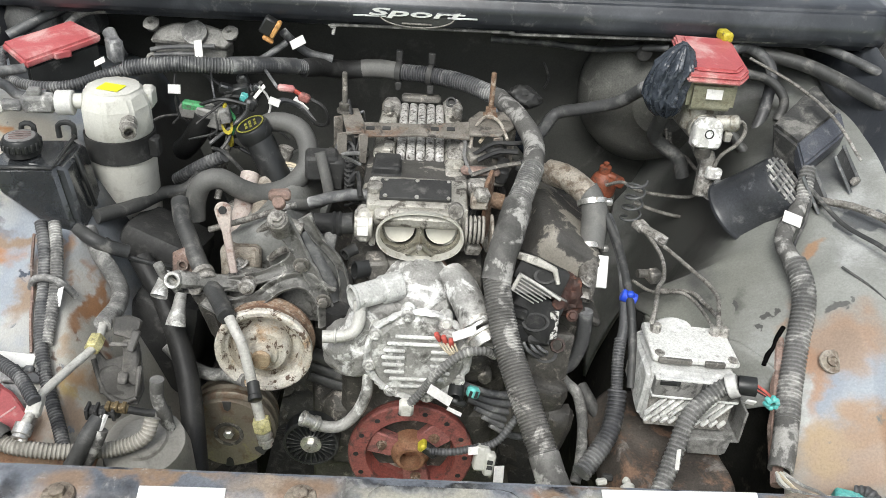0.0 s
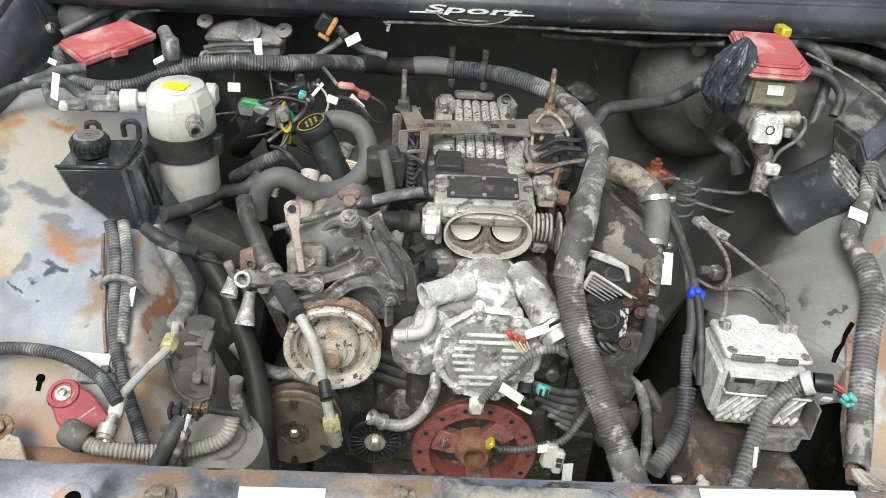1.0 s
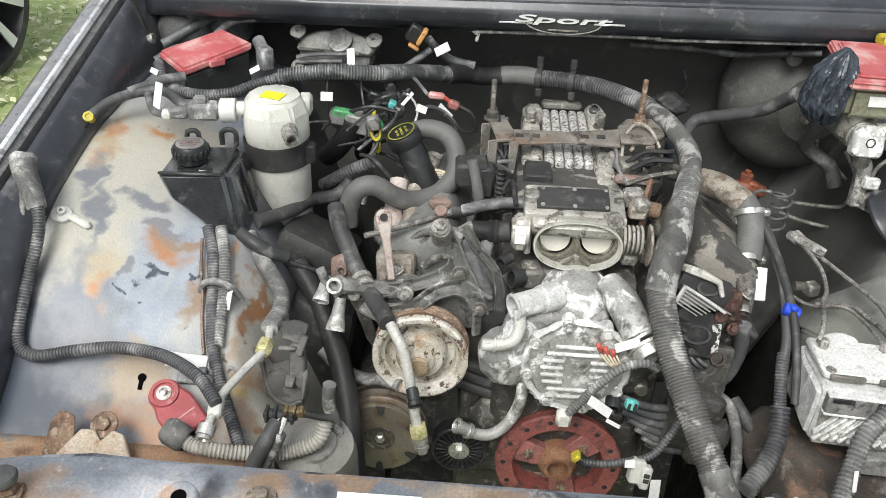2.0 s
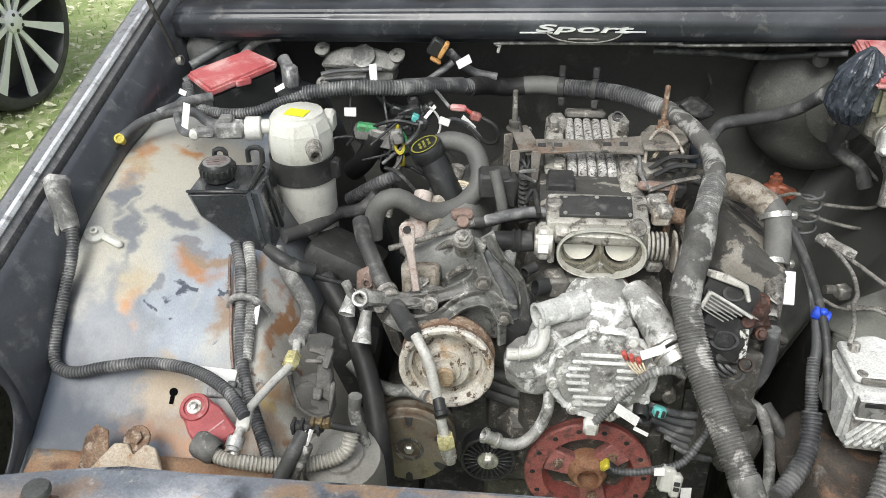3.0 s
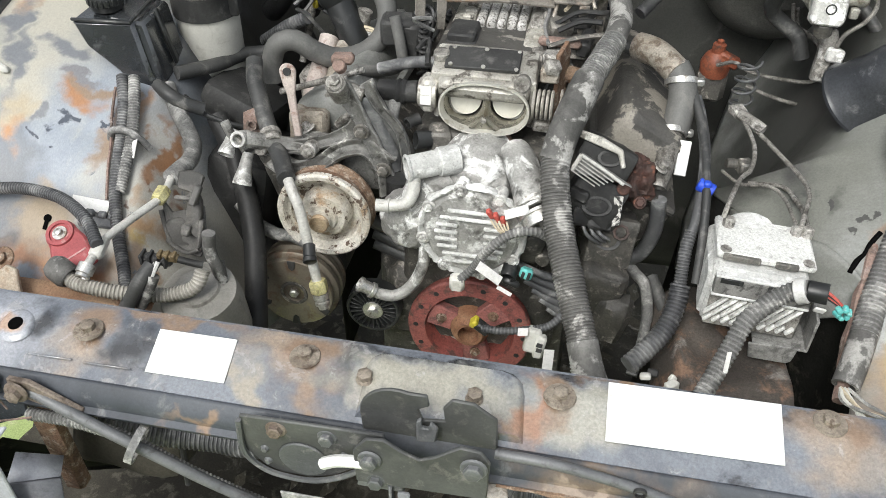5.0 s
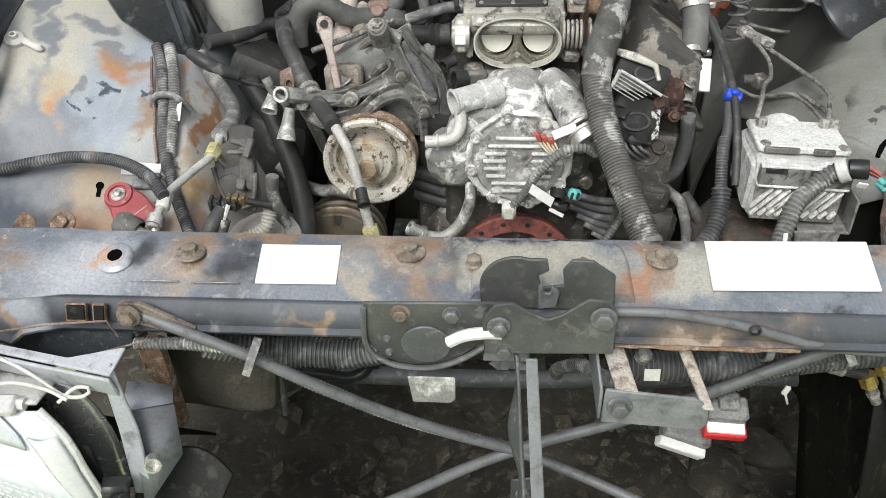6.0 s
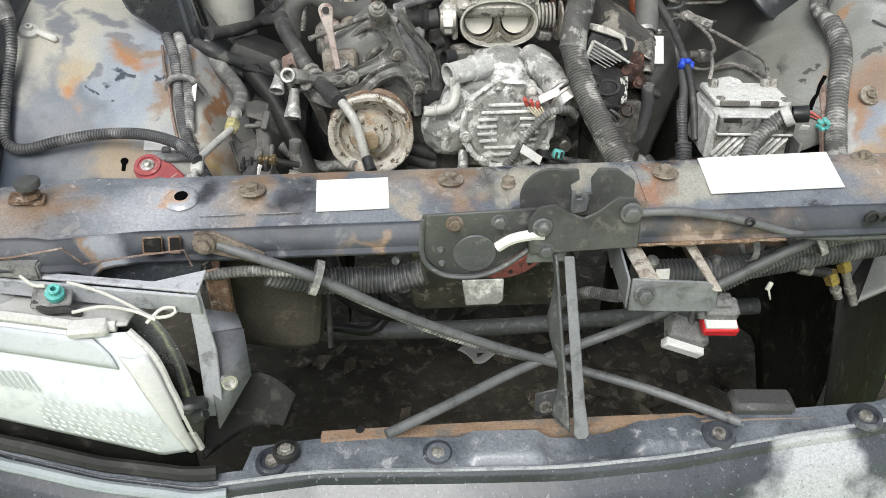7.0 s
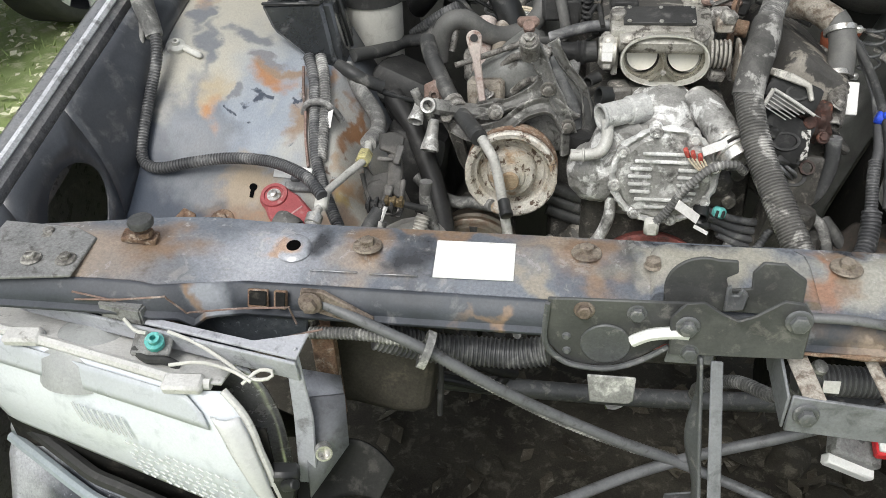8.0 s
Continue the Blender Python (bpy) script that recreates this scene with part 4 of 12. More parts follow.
# firewall and cowl
bm = B()
sheet(bm, lambda u, v: (u, 1.555 - 0.03 * math.exp(-((v - 0.75) / 0.1) ** 2) + 0.006 * noise.noise(V((u * 6, v * 6, 0))), v), -0.78, 0.8, 0.2, 1.11, 80, 46)
fw = part("firewall", bm, firewall_felt)
fw.modifiers.new("thick", "SOLIDIFY").thickness = -0.01
tagged(fw, "dark dusty firewall with matted insulation", "firewall", kind="structure")

cowl = thing("cowl_panel", "gloss black cowl panel across the base of the windshield", "car body", (0, 1.4, 1.1), kind="structure")
CPROF = [(1.56, 1.086), (1.405, 1.086), (1.395, 1.09), (1.39, 1.1), (1.372, 1.104), (1.366, 1.113), (1.364, 1.135), (1.372, 1.148), (1.378, 1.15), (1.38, 1.154), (1.39, 1.158), (1.44, 1.162), (1.455, 1.154)]


def cowl_pt(u, v):
    i = min(int(v), len(CPROF) - 2)
    k = v - i
    (ya, za), (yb, zb) = CPROF[i], CPROF[i + 1]
    y, z = ya + (yb - ya) * k, za + (zb - za) * k
    e = max(0, -0.62 - u) / 0.1
    return (u, y + 0.03 * e * e, z + 0.02 * (u + 0.1) * (1 if z > 1.14 else 0.5) - 0.012 * e * e)


bm = B()
sheet(bm, cowl_pt, -0.735, 0.77, 0, len(CPROF) - 1, 60, 36)
cp = part("panel", bm, black_paint, cowl)
cp.modifiers.new("thick", "SOLIDIFY").thickness = 0.003
bm = B()
tube(bm, [(-0.158, 1.384, 1.076), (-0.155, 1.384, 1.087), (-0.14, 1.383, 1.093), (0.13, 1.383, 1.097), (0.15, 1.384, 1.0945), (0.3, 1.382, 1.099), (0.45, 1.38, 1.104), (0.6, 1.39, 1.106)], 0.0028, n=8)
part("seal_lip", bm, loom_grey, cowl, "thin rubber seal lip")
# emblem
emb = thing("trim_emblem", "silver script emblem reading Sport on the cowl", "emblem", (-0.02, 1.362, 1.11))
mt = Matrix.Translation((-0.017, 1.3622, 1.1258)) @ turn(84, 0, 0).to_4x4() @ Matrix(((2.4, 0.45, 0, 0), (0, 0.56, 0, 0), (0, 0, 1, 0), (0, 0, 0, 1)))
emblem_silver = mat("emblem_silver", (0.72, 0.73, 0.73), (0.66, 0.67, 0.67), s1=30, rough=0.3, metal=0.35, bump=0, grit=0.05)
bm = words("Sport", 0.029, mt, 0.0022, 0.0005)
part("lettering", bm, emblem_silver, emb)
bm = B()
bar_a = bm
box(bm, (-0.095, 1.3622, 1.1185), (0.055, 0.002, 0.0028), rot=(0, -1, 0), bev=0.0006)
part("bar", bar_a, emblem_silver, emb, "silver speed line")
bm = B()
box(bm, (0.058, 1.3622, 1.122), (0.05, 0.002, 0.0028), rot=(0, -1, 0), bev=0.0006)
part("bar", bm, emblem_silver, emb, "silver speed line")
bm = B()
plate(bm, [(x, 0.3 * y) for x, y in arc(0, 0, 0.062, 180, 360, 18)], 0.002, (-0.017, 1.3635, 1.122), (1, 0, 0), (0, 0.1, 1))
badge = part("badge", bm, black_plastic, emb, "black oval badge plate")
bm = B()
tube(bm, [(-0.017 + x, 1.3618 + 0.03 * y, 1.122 + 0.3 * y) for x, y in arc(0, 0, 0.062, 180, 360, 18)], 0.0012, n=6, step=0.004)
part("badge_rim", bm, dirty_alu, badge, "worn silver rim")
bm = B()
box(bm, (-0.017, 1.3600, 1.1095), (0.05, 0.001, 0.003), bev=0.0004)
part("badge_line", bm, dirty_alu, emb, "unreadable grey line of writing")

# windshield base, wiper and the leaves that lie in the cowl trough
bm = B()
sheet(bm, lambda u, v: (u, 1.47 + 0.6 * v, 1.135 + 0.44 * v), -0.72, 0.74, 0, 1, 10, 8)
glass = bpy.data.materials.new("sky_white_glass")
glass.use_nodes = True
gp = glass.node_tree.nodes["Principled BSDF"]
# white base stands in for the bright sky reflected in the glass
gp.inputs["Base Color"].default_value = (0.88, 0.9, 0.9, 1)
gp.inputs["Roughness"].default_value = 0.06
gp.inputs["Transmission Weight"].default_value = 0.05
gp.inputs["IOR"].default_value = 1.5
ws = part("windshield", bm, glass)
ws.modifiers.new("thick", "SOLIDIFY").thickness = 0.005
tagged(ws, "windshield glass behind the cowl, coloured white for the reflected sky", "window", kind="structure")
bm = B()
sheet(bm, lambda u, v: (u, 1.43 + 0.12 * v, 1.125 + 0.02 * v), -0.73, 0.76, 0, 1, 10, 3)
tagged(part("cowl_trough", bm, bay_shade), "dark trough at the base of the windshield", "car body", kind="structure")

bm = B()
rg = random.Random(11)
for _ in range(5200):
    x = rg.uniform(-0.71, 0.74)
    y = rg.uniform(1.43, 1.53)
    hump = 0.03 * (noise.noise(V((x * 7, 3, 0))) + 0.5)
    z = 1.148 + rg.uniform(0, 0.014) + max(0, hump) * 0.8 * rg.random()
    s = rg.uniform(0.004, 0.016)
    a = rg.uniform(0, 6.3)
    rot = turn(rg.uniform(-60, 60), rg.uniform(-60, 60), math.degrees(a))
    curl = rg.uniform(-0.5, 0.8)
    pts = [(-1, 0, 0), (-0.4, -0.5, curl * 0.3), (0.4, -0.45, curl * 0.5), (1, 0, curl), (0.4, 0.45, curl * 0.5 + 0.2), (-0.4, 0.5, curl * 0.3 + 0.1)]
    vs = [bm.verts.new(V((x, y, z)) + rot @ V(p) * s) for p in pts]
    bm.faces.new((vs[0], vs[1], vs[5]))
    bm.faces.new((vs[1], vs[2], vs[4], vs[5]))
    bm.faces.new((vs[2], vs[3], vs[4]))
solo("leaf_litter", bm, mat("leaf_dry", (0.4, 0.33, 0.27), (0.66, 0.62, 0.57), (0.17, 0.11, 0.075), s1=34, s2=42, t3=0.58, rough=0.85, bump=0.2), "dry curled brown leaves piled in the cowl trough", "leaves", kind="stuff")
wip = thing("wiper", "black windshield wiper arm and blade lying on leaves", "wiper", (0.2, 1.5, 1.2))
bm = B()
tube(bm, [(0.62, 1.47, 1.211), (0.4, 1.49, 1.208), (0.2, 1.5, 1.208), (0.12, 1.5, 1.201)], 0.008, n=6)
tube(bm, [(0.14, 1.5, 1.218), (0.2, 1.5, 1.224), (0.26, 1.49, 1.214)], 0.005, n=6)
part("arm", bm, black_plastic, wip)
bm = B()
tube(bm, [(-0.1, 1.49, 1.191), (0.1, 1.51, 1.208), (0.4, 1.53, 1.221), (0.7, 1.53, 1.221)], 0.005, n=6)
part("blade", bm, dusty_black, wip)
wip2 = thing("wiper", "black wiper blade lying on dry leaves", "wiper", (-0.4, 1.5, 1.2))
bm = B()
tube(bm, [(-0.68, 1.54, 1.196), (-0.45, 1.53, 1.198), (-0.3, 1.5, 1.189), (-0.18, 1.46, 1.2)], 0.006, n=6)
part("blade", bm, dusty_black, wip2)
bm = B()
tube(bm, [(-0.3, 1.47, 1.2), (-0.2, 1.45, 1.178), (-0.05, 1.45, 1.176)], 0.008, n=6)
part("arm", bm, dirty_alu, wip2)

# raised hood above the bay
bm = B()
HA = math.radians(80)


def hood_pt(u, v):
    return (u * (1 - 0.05 * v), 1.5 - math.cos(HA) * 1.1 * v + 0.03 * v * (1 - v), 1.31 + math.sin(HA) * 1.1 * v)


sheet(bm, hood_pt, -0.74, 0.75, 0, 1, 20, 16)
hd = part("hood", bm, black_paint)
hd.modifiers.new("thick", "SOLIDIFY").thickness = 0.018
tagged(hd, "black hood standing raised over the engine bay", "car body", kind="structure")
strut = thing("gas_strut", "black gas strut holding up the hood", "strut", (-0.735, 1.37, 1.05))
bm = B()
cyl(bm, (-0.722, 1.37, 1.056), (-0.752, 1.33, 1.222), 0.004, n=12)
part("rod", bm, dusty_black, strut)
bm = B()
cyl(bm, (-0.7505, 1.332, 1.212), (-0.779, 1.29, 1.4), 0.009, n=14)
part("cylinder", bm, black_plastic, strut)
bm = B()
lathe(bm, (-0.722, 1.37, 1.055), (1, 0, 0), [(-0.008, 0), (-0.008, 0.009), (0.008, 0.009), (0.008, 0)], 12)
part("end_fitting", bm, dirty_alu, strut)
hinge = thing("hinge_bracket", "black stamped hood hinge arm", "hinge", (-0.75, 1.55, 1.1))
bm = B()
plate(bm, [(-0.02, -0.01), (0.005, -0.035), (0.03, 0.01), (0.075, 0.055), (0.13, 0.13), (0.02, 0.16), (-0.05, 0.08)], 0.012, (-0.722, 1.47, 1.135), (1, 0, 0), (-0.0, 0, 1))
part("arm", bm, dusty_black, hinge)

# ---- the engine ----
def tag(at, ux, uy, w, h, name="paper_tag", fold=0.0):
    """A white paper label folded round a wire."""
    t = B()
    w, h = w * 0.88, h * 0.88
    plate(t, [(-w / 2, -h / 2), (w / 2, -h / 2), (w / 2 * 0.98, h / 2), (-w / 2, h / 2 * 0.96)], 0.0012, at, ux, uy, bev=0.0003)
    return solo(name, t, paper_white, "white paper marking tag on a wire", "tag", group="wire tags", at=at)


def hose(name, pts, r, material, label, category="hose", rib=0.0, hollow=False, pitch=0.006, n=10, r2=None, wob=0.0, group=""):
    t = B()
    tube(t, pts, r, n=n, rib=rib, pitch=pitch, hollow=hollow, r2=r2, wob=wob)
    return solo(name, t, material, label, category, at=pts[0], group=group)


block = thing("engine_block", "greasy dark iron engine block and heads", "engine", (0, 1.2, 0.4))
bm = B()
box(bm, (0.0, 1.24, 0.58), (0.3, 0.58, 0.42), rot=(-4, 0, 0), bev=0.02, seg=2)
part("block", bm, greasy_iron, block)
for sx in (-1, 1):
    bm = B()
    box(bm, (sx * 0.17, 1.23, 0.77), (0.15, 0.5, 0.12), rot=(-4, sx * 40, 0), bev=0.012, seg=2)
    part("cylinder_head", bm, greasy_iron, block)
bm = B()
box(bm, (0.0, 1.2, 0.79), (0.2, 0.46, 0.14), rot=(-4, 0, 0), bev=0.015, seg=2)
part("lower_intake", bm, greasy_iron, block)
bm = B()
box(bm, (0.0, 0.945, 0.70), (0.2, 0.06, 0.2), rot=(-4, 0, 0), bev=0.01)
box(bm, (0.0, 0.935, 0.61), (0.26, 0.05, 0.14), rot=(-4, 0, 0), bev=0.02)
worn(bm, 0.003, 60, 3)
part("timing_cover", bm, greasy_iron, block)


def valve_cover(sx, material, label):
    th = thing("valve_cover", label, "engine part", (sx * 0.21, 1.1, 0.85))
    t = B()
    box(t, (sx * 0.212, 1.155, 0.865), (0.115, 0.3, 0.085), rot=(-4, sx * 32, 0), bev=0.022, seg=3)
    box(t, (sx * 0.205, 1.14, 0.835), (0.15, 0.36, 0.014), rot=(-4, sx * 32, 0), bev=0.004)
    worn(t, 0.0025, 40, 3)
    part("cover", t, material, th)
    for y in (0.975, 1.30):
        t = B()
        bolt(t, (sx * 0.245, y, 0.875), (sx * 0.5, 0, 0.86), r=0.006, h=0.01, washer=0.011)
        part("bolt", t, dirty_alu, th)
    return th


vc_paint = mat("valve_cover_dirt", (0.055, 0.053, 0.049), (0.085, 0.081, 0.074), (0.27, 0.25, 0.215), s1=13, s2=17, t3=0.525, soft3=0.03, rough=0.6, bump=0.4, grit=0.2)
valve_cover(1, vc_paint, "valve cover with peeling tan dirt over dark paint")
valve_cover(-1, vc_grey, "dull grey valve cover under the hoses")

# upper intake plenum
plen = thing("intake_plenum", "black upper intake plenum with whitened ribs", "engine part", (0, 1.2, 0.9))
bm = B()
box(bm, (-0.012, 1.115, 0.925), (0.145, 0.15, 0.075), rot=(-4, 0, 0), bev=0.012, seg=2)
box(bm, (-0.005, 1.28, 0.925), (0.135, 0.2, 0.06), rot=(-2, 0, 0), bev=0.012, seg=2)
part("body", bm, mat("plenum_black", (0.055, 0.053, 0.049), (0.09, 0.086, 0.079), (0.3, 0.285, 0.25), s1=16, s2=30, t3=0.6, soft3=0.04, rough=0.5, bump=0.3, bs=120, grit=0.18), plen)
runner_alu = mat("runner_alu", (0.3, 0.285, 0.245), (0.44, 0.425, 0.38), (0.075, 0.068, 0.058), s1=24, s2=46, t3=0.55, soft3=0.05, rough=0.55, metal=0.15, bump=0.7, bs=140, grit=0.3, edge=0.4)
for x_, w_, y0_, y1_ in ((-0.057, 0.034, 1.165, 1.235), (-0.0565, 0.03, 1.25, 1.385), (0.053, 0.03, 1.105, 1.245), (0.052, 0.028, 1.26, 1.39)):
    bm = B()
    box(bm, (x_, (y0_ + y1_) / 2, 0.951), (w_, y1_ - y0_, 0.028), rot=(-1, 0, 0), bev=0.006, seg=2)
    box(bm, (x_ * 1.16, (y0_ + y1_) / 2, 0.94), (0.012, (y1_ - y0_) * 0.92, 0.03), rot=(-1, 0, 0), bev=0.004)
    for k in range(3):
        box(bm, (x_ + w_ * 0.15, y0_ + (y1_ - y0_) * (0.2 + 0.3 * k), 0.966), (w_ * 0.5, 0.012, 0.006), rot=(0, 0, 20 * k), bev=0.002)
    worn(bm, 0.002, 90, 2)
    part("runner", bm, runner_alu, plen, "pale corroded side runner")
for k in range(5):
    bm = B()
    box(bm, (-0.031 + 0.0152 * k, 1.265, 0.958), (0.0142, 0.21, 0.022), rot=(-1, 0, 0), bev=0.0055, seg=3)
    part("rib", bm, white_ribs, plen, "flaking whitened rib")
bm = B()
box(bm, (-0.05, 1.128, 0.966), (0.04, 0.058, 0.016), rot=(-4, 0, 0), bev=0.003)
box(bm, (-0.05, 1.128, 0.958), (0.046, 0.064, 0.012), rot=(-4, 0, 0), bev=0.003)
part("sensor_block", bm, dusty_black, plen, "square black sensor cover")
bm = B()
box(bm, (0.062, 1.1, 0.945), (0.024, 0.06, 0.04), rot=(-4, 0, 8), bev=0.006)
box(bm, (0.055, 1.19, 0.962), (0.028, 0.06, 0.03), bev=0.006)
part("side_boss", bm, dirty_alu, plen)
bm = B()
box(bm, (-0.003, 1.385, 0.968), (0.07, 0.024, 0.014), rot=(-8, 0, 0), bev=0.004)
part("rear_cap", bm, greasy_iron, plen)
for x_, s_ in ((0.052, (0.03, 0.045, 0.04)), (-0.052, (0.028, 0.042, 0.036))):
    bm = B()
    box(bm, (x_, 1.345, 0.962), s_, rot=(-8, 0, 6), bev=0.006)
    cyl(bm, (x_ * 1.12, 1.325, 0.965), (x_ * 1.12, 1.318, 0.985), 0.008, n=12)
    part("rear_boss", bm, dirty_alu, plen)
bm = B()
lathe(bm, (0.048, 1.333, 0.985), (0, -0.7, 0.7), [(0, 0.009), (0.006, 0.009), (0.006, 0.006), (0, 0.006), (0, 0)], 14)
part("plug", bm, dusty_black, plen)
# support bar over the plenum
bracket_dirt = mat("bracket_dirt", (0.15, 0.137, 0.118), (0.24, 0.222, 0.195), (0.055, 0.05, 0.044), s1=22, s2=36, t3=0.575, soft3=0.06, rough=0.6, metal=0.1, bump=0.6, c4=(0.18, 0.12, 0.085), s4=16, t4=0.64, grit=0.25)
barb = thing("plenum_bracket", "flat grimy steel bracket across the intake", "bracket", (0, 1.21, 0.98))
bm = B()
plate(bm, [(-0.1, -0.02), (0.0, -0.015), (0.08, -0.022), (0.08, 0.02), (0.0, 0.012), (-0.1, 0.016)], 0.005, (-0.005, 1.19, 1.0), (1, 0.03, 0.03), (0, 0.97, 0.25))
part("strap", bm, bracket_dirt, barb)
for x in (-0.08, -0.055, 0.02, 0.045):
    bm = B()
    box(bm, (x, 1.189 + 0.03 * x, 1.0005 + 0.03 * x), (0.013, 0.008, 0.002), rot=(14, 0, 0), bev=0.0005)
    part("slot", bm, dusty_black, barb)
bm = B()
plate(bm, [(-0.132, 1.245), (-0.104, 1.252), (-0.09, 1.2), (-0.088, 1.165), (-0.114, 1.158), (-0.122, 1.2)], 0.005, (0, 0, 1.002), (1, 0, 0), (0, 1, 0))
part("pad", bm, bracket_dirt, barb)
bm = B()
plate(bm, [(0.073, 1.165), (0.12, 1.165), (0.144, 1.2), (0.142, 1.258), (0.09, 1.252), (0.073, 1.222)], 0.006, (0, 0, 1.008), (1, 0, 0), (0, 1, 0), bev=0.002)
part("pad", bm, bracket_dirt, barb)
for o_, h_ in (((-0.12, 1.16, 1.0), 0.1), ((-0.132, 1.22, 1.0), 0.09), ((-0.088, 1.16, 1.0), 0.05), ((0.118, 1.163, 1.004), 0.06), ((0.143, 1.21, 1.004), 0.08)):
    bm = B()
    plate(bm, [(-0.008, 0), (0.008, 0), (0.006, -h_), (-0.006, -h_ * 0.94)], 0.003, o_, (1, 0.4, 0), (0.02, 0.1, 1))
    part("leg", bm, bracket_dirt, barb)
for x, y, z, top, mt_ in ((-0.124, 1.235, 1.0, 0.068, greasy_iron), (0.108, 1.235, 1.006, 0.075, rust_steel)):
    st = thing("stud", "threaded bracket stud with nut", "stud", (x, y, z))
    bm = B()
    cyl(bm, (x, y, z), (x, y, z + top), 0.0042, n=12)
    part("shank", bm, mt_, st)
    bm = B()
    lathe(bm, (x, y, z + 0.002), UP, [(0, 0), (0, 0.013), (0.003, 0.013), (0.004, 0.009), (0.014, 0.009), (0.015, 0)], 6 if x > 0 else 16)
    part("nut", bm, mt_, st)

# front cover plate and throttle body
tb = thing("throttle_unit", "pale aluminium twin-bore throttle body with brass butterfly plates", "engine part", (0, 1.0, 0.9))
bm = B()
box(bm, (-0.003, 1.058, 0.94), (0.13, 0.03, 0.075), rot=(-6, 0, 0), bev=0.008, seg=2)
box(bm, (-0.002, 1.028, 0.967), (0.142, 0.062, 0.024), rot=(14, 0, 0), bev=0.007, seg=2)
box(bm, (0.0, 0.998, 0.953), (0.126, 0.03, 0.03), rot=(30, 0, 0), bev=0.012, seg=2)
box(bm, (-0.064, 1.022, 0.935), (0.01, 0.05, 0.07), bev=0.003)
box(bm, (0.064, 1.022, 0.935), (0.01, 0.05, 0.07), bev=0.003)
worn(bm, 0.0014, 70, 2)
part("housing", bm, throttle_alu, tb)
bm = B()
plate(bm, [(-0.052, -0.02), (0.048, -0.02), (0.048, 0.02), (-0.052, 0.02)], 0.006, (-0.003, 1.024, 0.9845), (1, 0, 0.02), (0, 0.97, 0.25))
part("cover_plate", bm, dusty_black, tb, "black cover plate with small screws")
for x in (-0.047, -0.003, 0.041):
    for y in (1.008, 1.04):
        bm = B()
        lathe(bm, (x, y, 0.9835 + 0.25 * (y - 1.024)), (0, -0.25, 0.97), [(0, 0), (0.0005, 0.0035), (0.002, 0.0028), (0.0022, 0)], 8)
        part("screw", bm, bright_steel, tb)
# oval mouth: two funnels that meet in a ridge and lead to the bores
TBO = V((0.004, 0.98, 0.934))
TBN = V((0, -0.985, 0.17)).normalized()
TBU = V((1, 0, 0))
TBW = V((0, 0.17, 0.985)).normalized()
bm = B()


def oval(a, b, off, n=56):
    return [bm.verts.new(TBO + TBU * (a * math.copysign(abs(math.cos(t)) ** 0.8, math.cos(t))) + TBW * (b * math.copysign(abs(math.sin(t)) ** 0.92, math.sin(t))) + TBN * off) for t in (2 * math.pi * i / n for i in range(n))]


rings = [oval(0.05, 0.026, -0.034), oval(0.058, 0.033, -0.014), oval(0.0615, 0.0365, 0.004), oval(0.0608, 0.0358, 0.0075), oval(0.0588, 0.0338, 0.0075), oval(0.0572, 0.032, 0.003), oval(0.056, 0.031, -0.006)]
for a, b in zip(rings, rings[1:]):
    for i in range(56):
        bm.faces.new((a[i], a[(i + 1) % 56], b[(i + 1) % 56], b[i]))
mouth_alu = mat("mouth_alu", (0.5, 0.49, 0.44), (0.6, 0.59, 0.535), (0.3, 0.27, 0.21), s1=22, s2=50, t3=0.62, rough=0.36, metal=0.35, bump=0.15, grit=0.08)
part("mouth", bm, mouth_alu, tb, "oval cast mouth")
bore_alu = mat("bore_alu", (0.24, 0.228, 0.19), (0.33, 0.315, 0.265), (0.18, 0.155, 0.11), s1=16, s2=60, t3=0.62, rough=0.28, metal=0.7, bump=0.06, grit=0.08)
# dark throat colour stands for the shade deep in the bore
throat_shade = mat("throat_shade", (0.03, 0.027, 0.022), (0.05, 0.046, 0.038), s1=20, rough=0.5, metal=0.3, bump=0.1, grit=0.1)
for sx in (-1, 1):
    bm = B()
    c = TBO + TBU * 0.0292 * sx
    lathe(bm, c, -TBN, [(-0.001, 0.033), (0.006, 0.0305), (0.013, 0.0268), (0.02, 0.0245), (0.026, 0.0238)], 72)
    gone = [f for f in bm.faces if all((v.co - TBO).dot(TBU) * sx < -0.0002 for v in f.verts)]
    bmesh.ops.delete(bm, geom=gone, context="FACES")
    for v in bm.verts:
        off = (v.co - TBO).dot(TBU) * sx
        if off < 0:
            v.co -= TBU * off * sx
        high = (v.co - TBO).dot(TBW)
        if abs(high) > 0.0315:
            v.co -= TBW * (high - math.copysign(0.0315, high))
    bore_ = part("bore", bm, bore_alu, tb, "funnel-shaped round bore")
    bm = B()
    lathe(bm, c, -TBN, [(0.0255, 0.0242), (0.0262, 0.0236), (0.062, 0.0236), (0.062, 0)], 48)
    part("throat", bm, throat_shade, bore_, "throat behind the plate, shade put into its colour")
# the upper web is black for the shaded gap between the bores
for sg, mt_ in ((-1, bore_alu), (1, dusty_black)):
    bm = B()
    plate(bm, [(-0.027, 0.0325 * sg), (-0.012, 0.0215 * sg), (-0.0035, 0.0125 * sg), (0.0035, 0.0125 * sg), (0.012, 0.0215 * sg), (0.027, 0.0325 * sg)][::-sg], 0.012, TBO - TBN * 0.003, TBU, TBW, bev=0.002)
    part("web", bm, mt_, tb, "cast web between the bores")
bm = B()
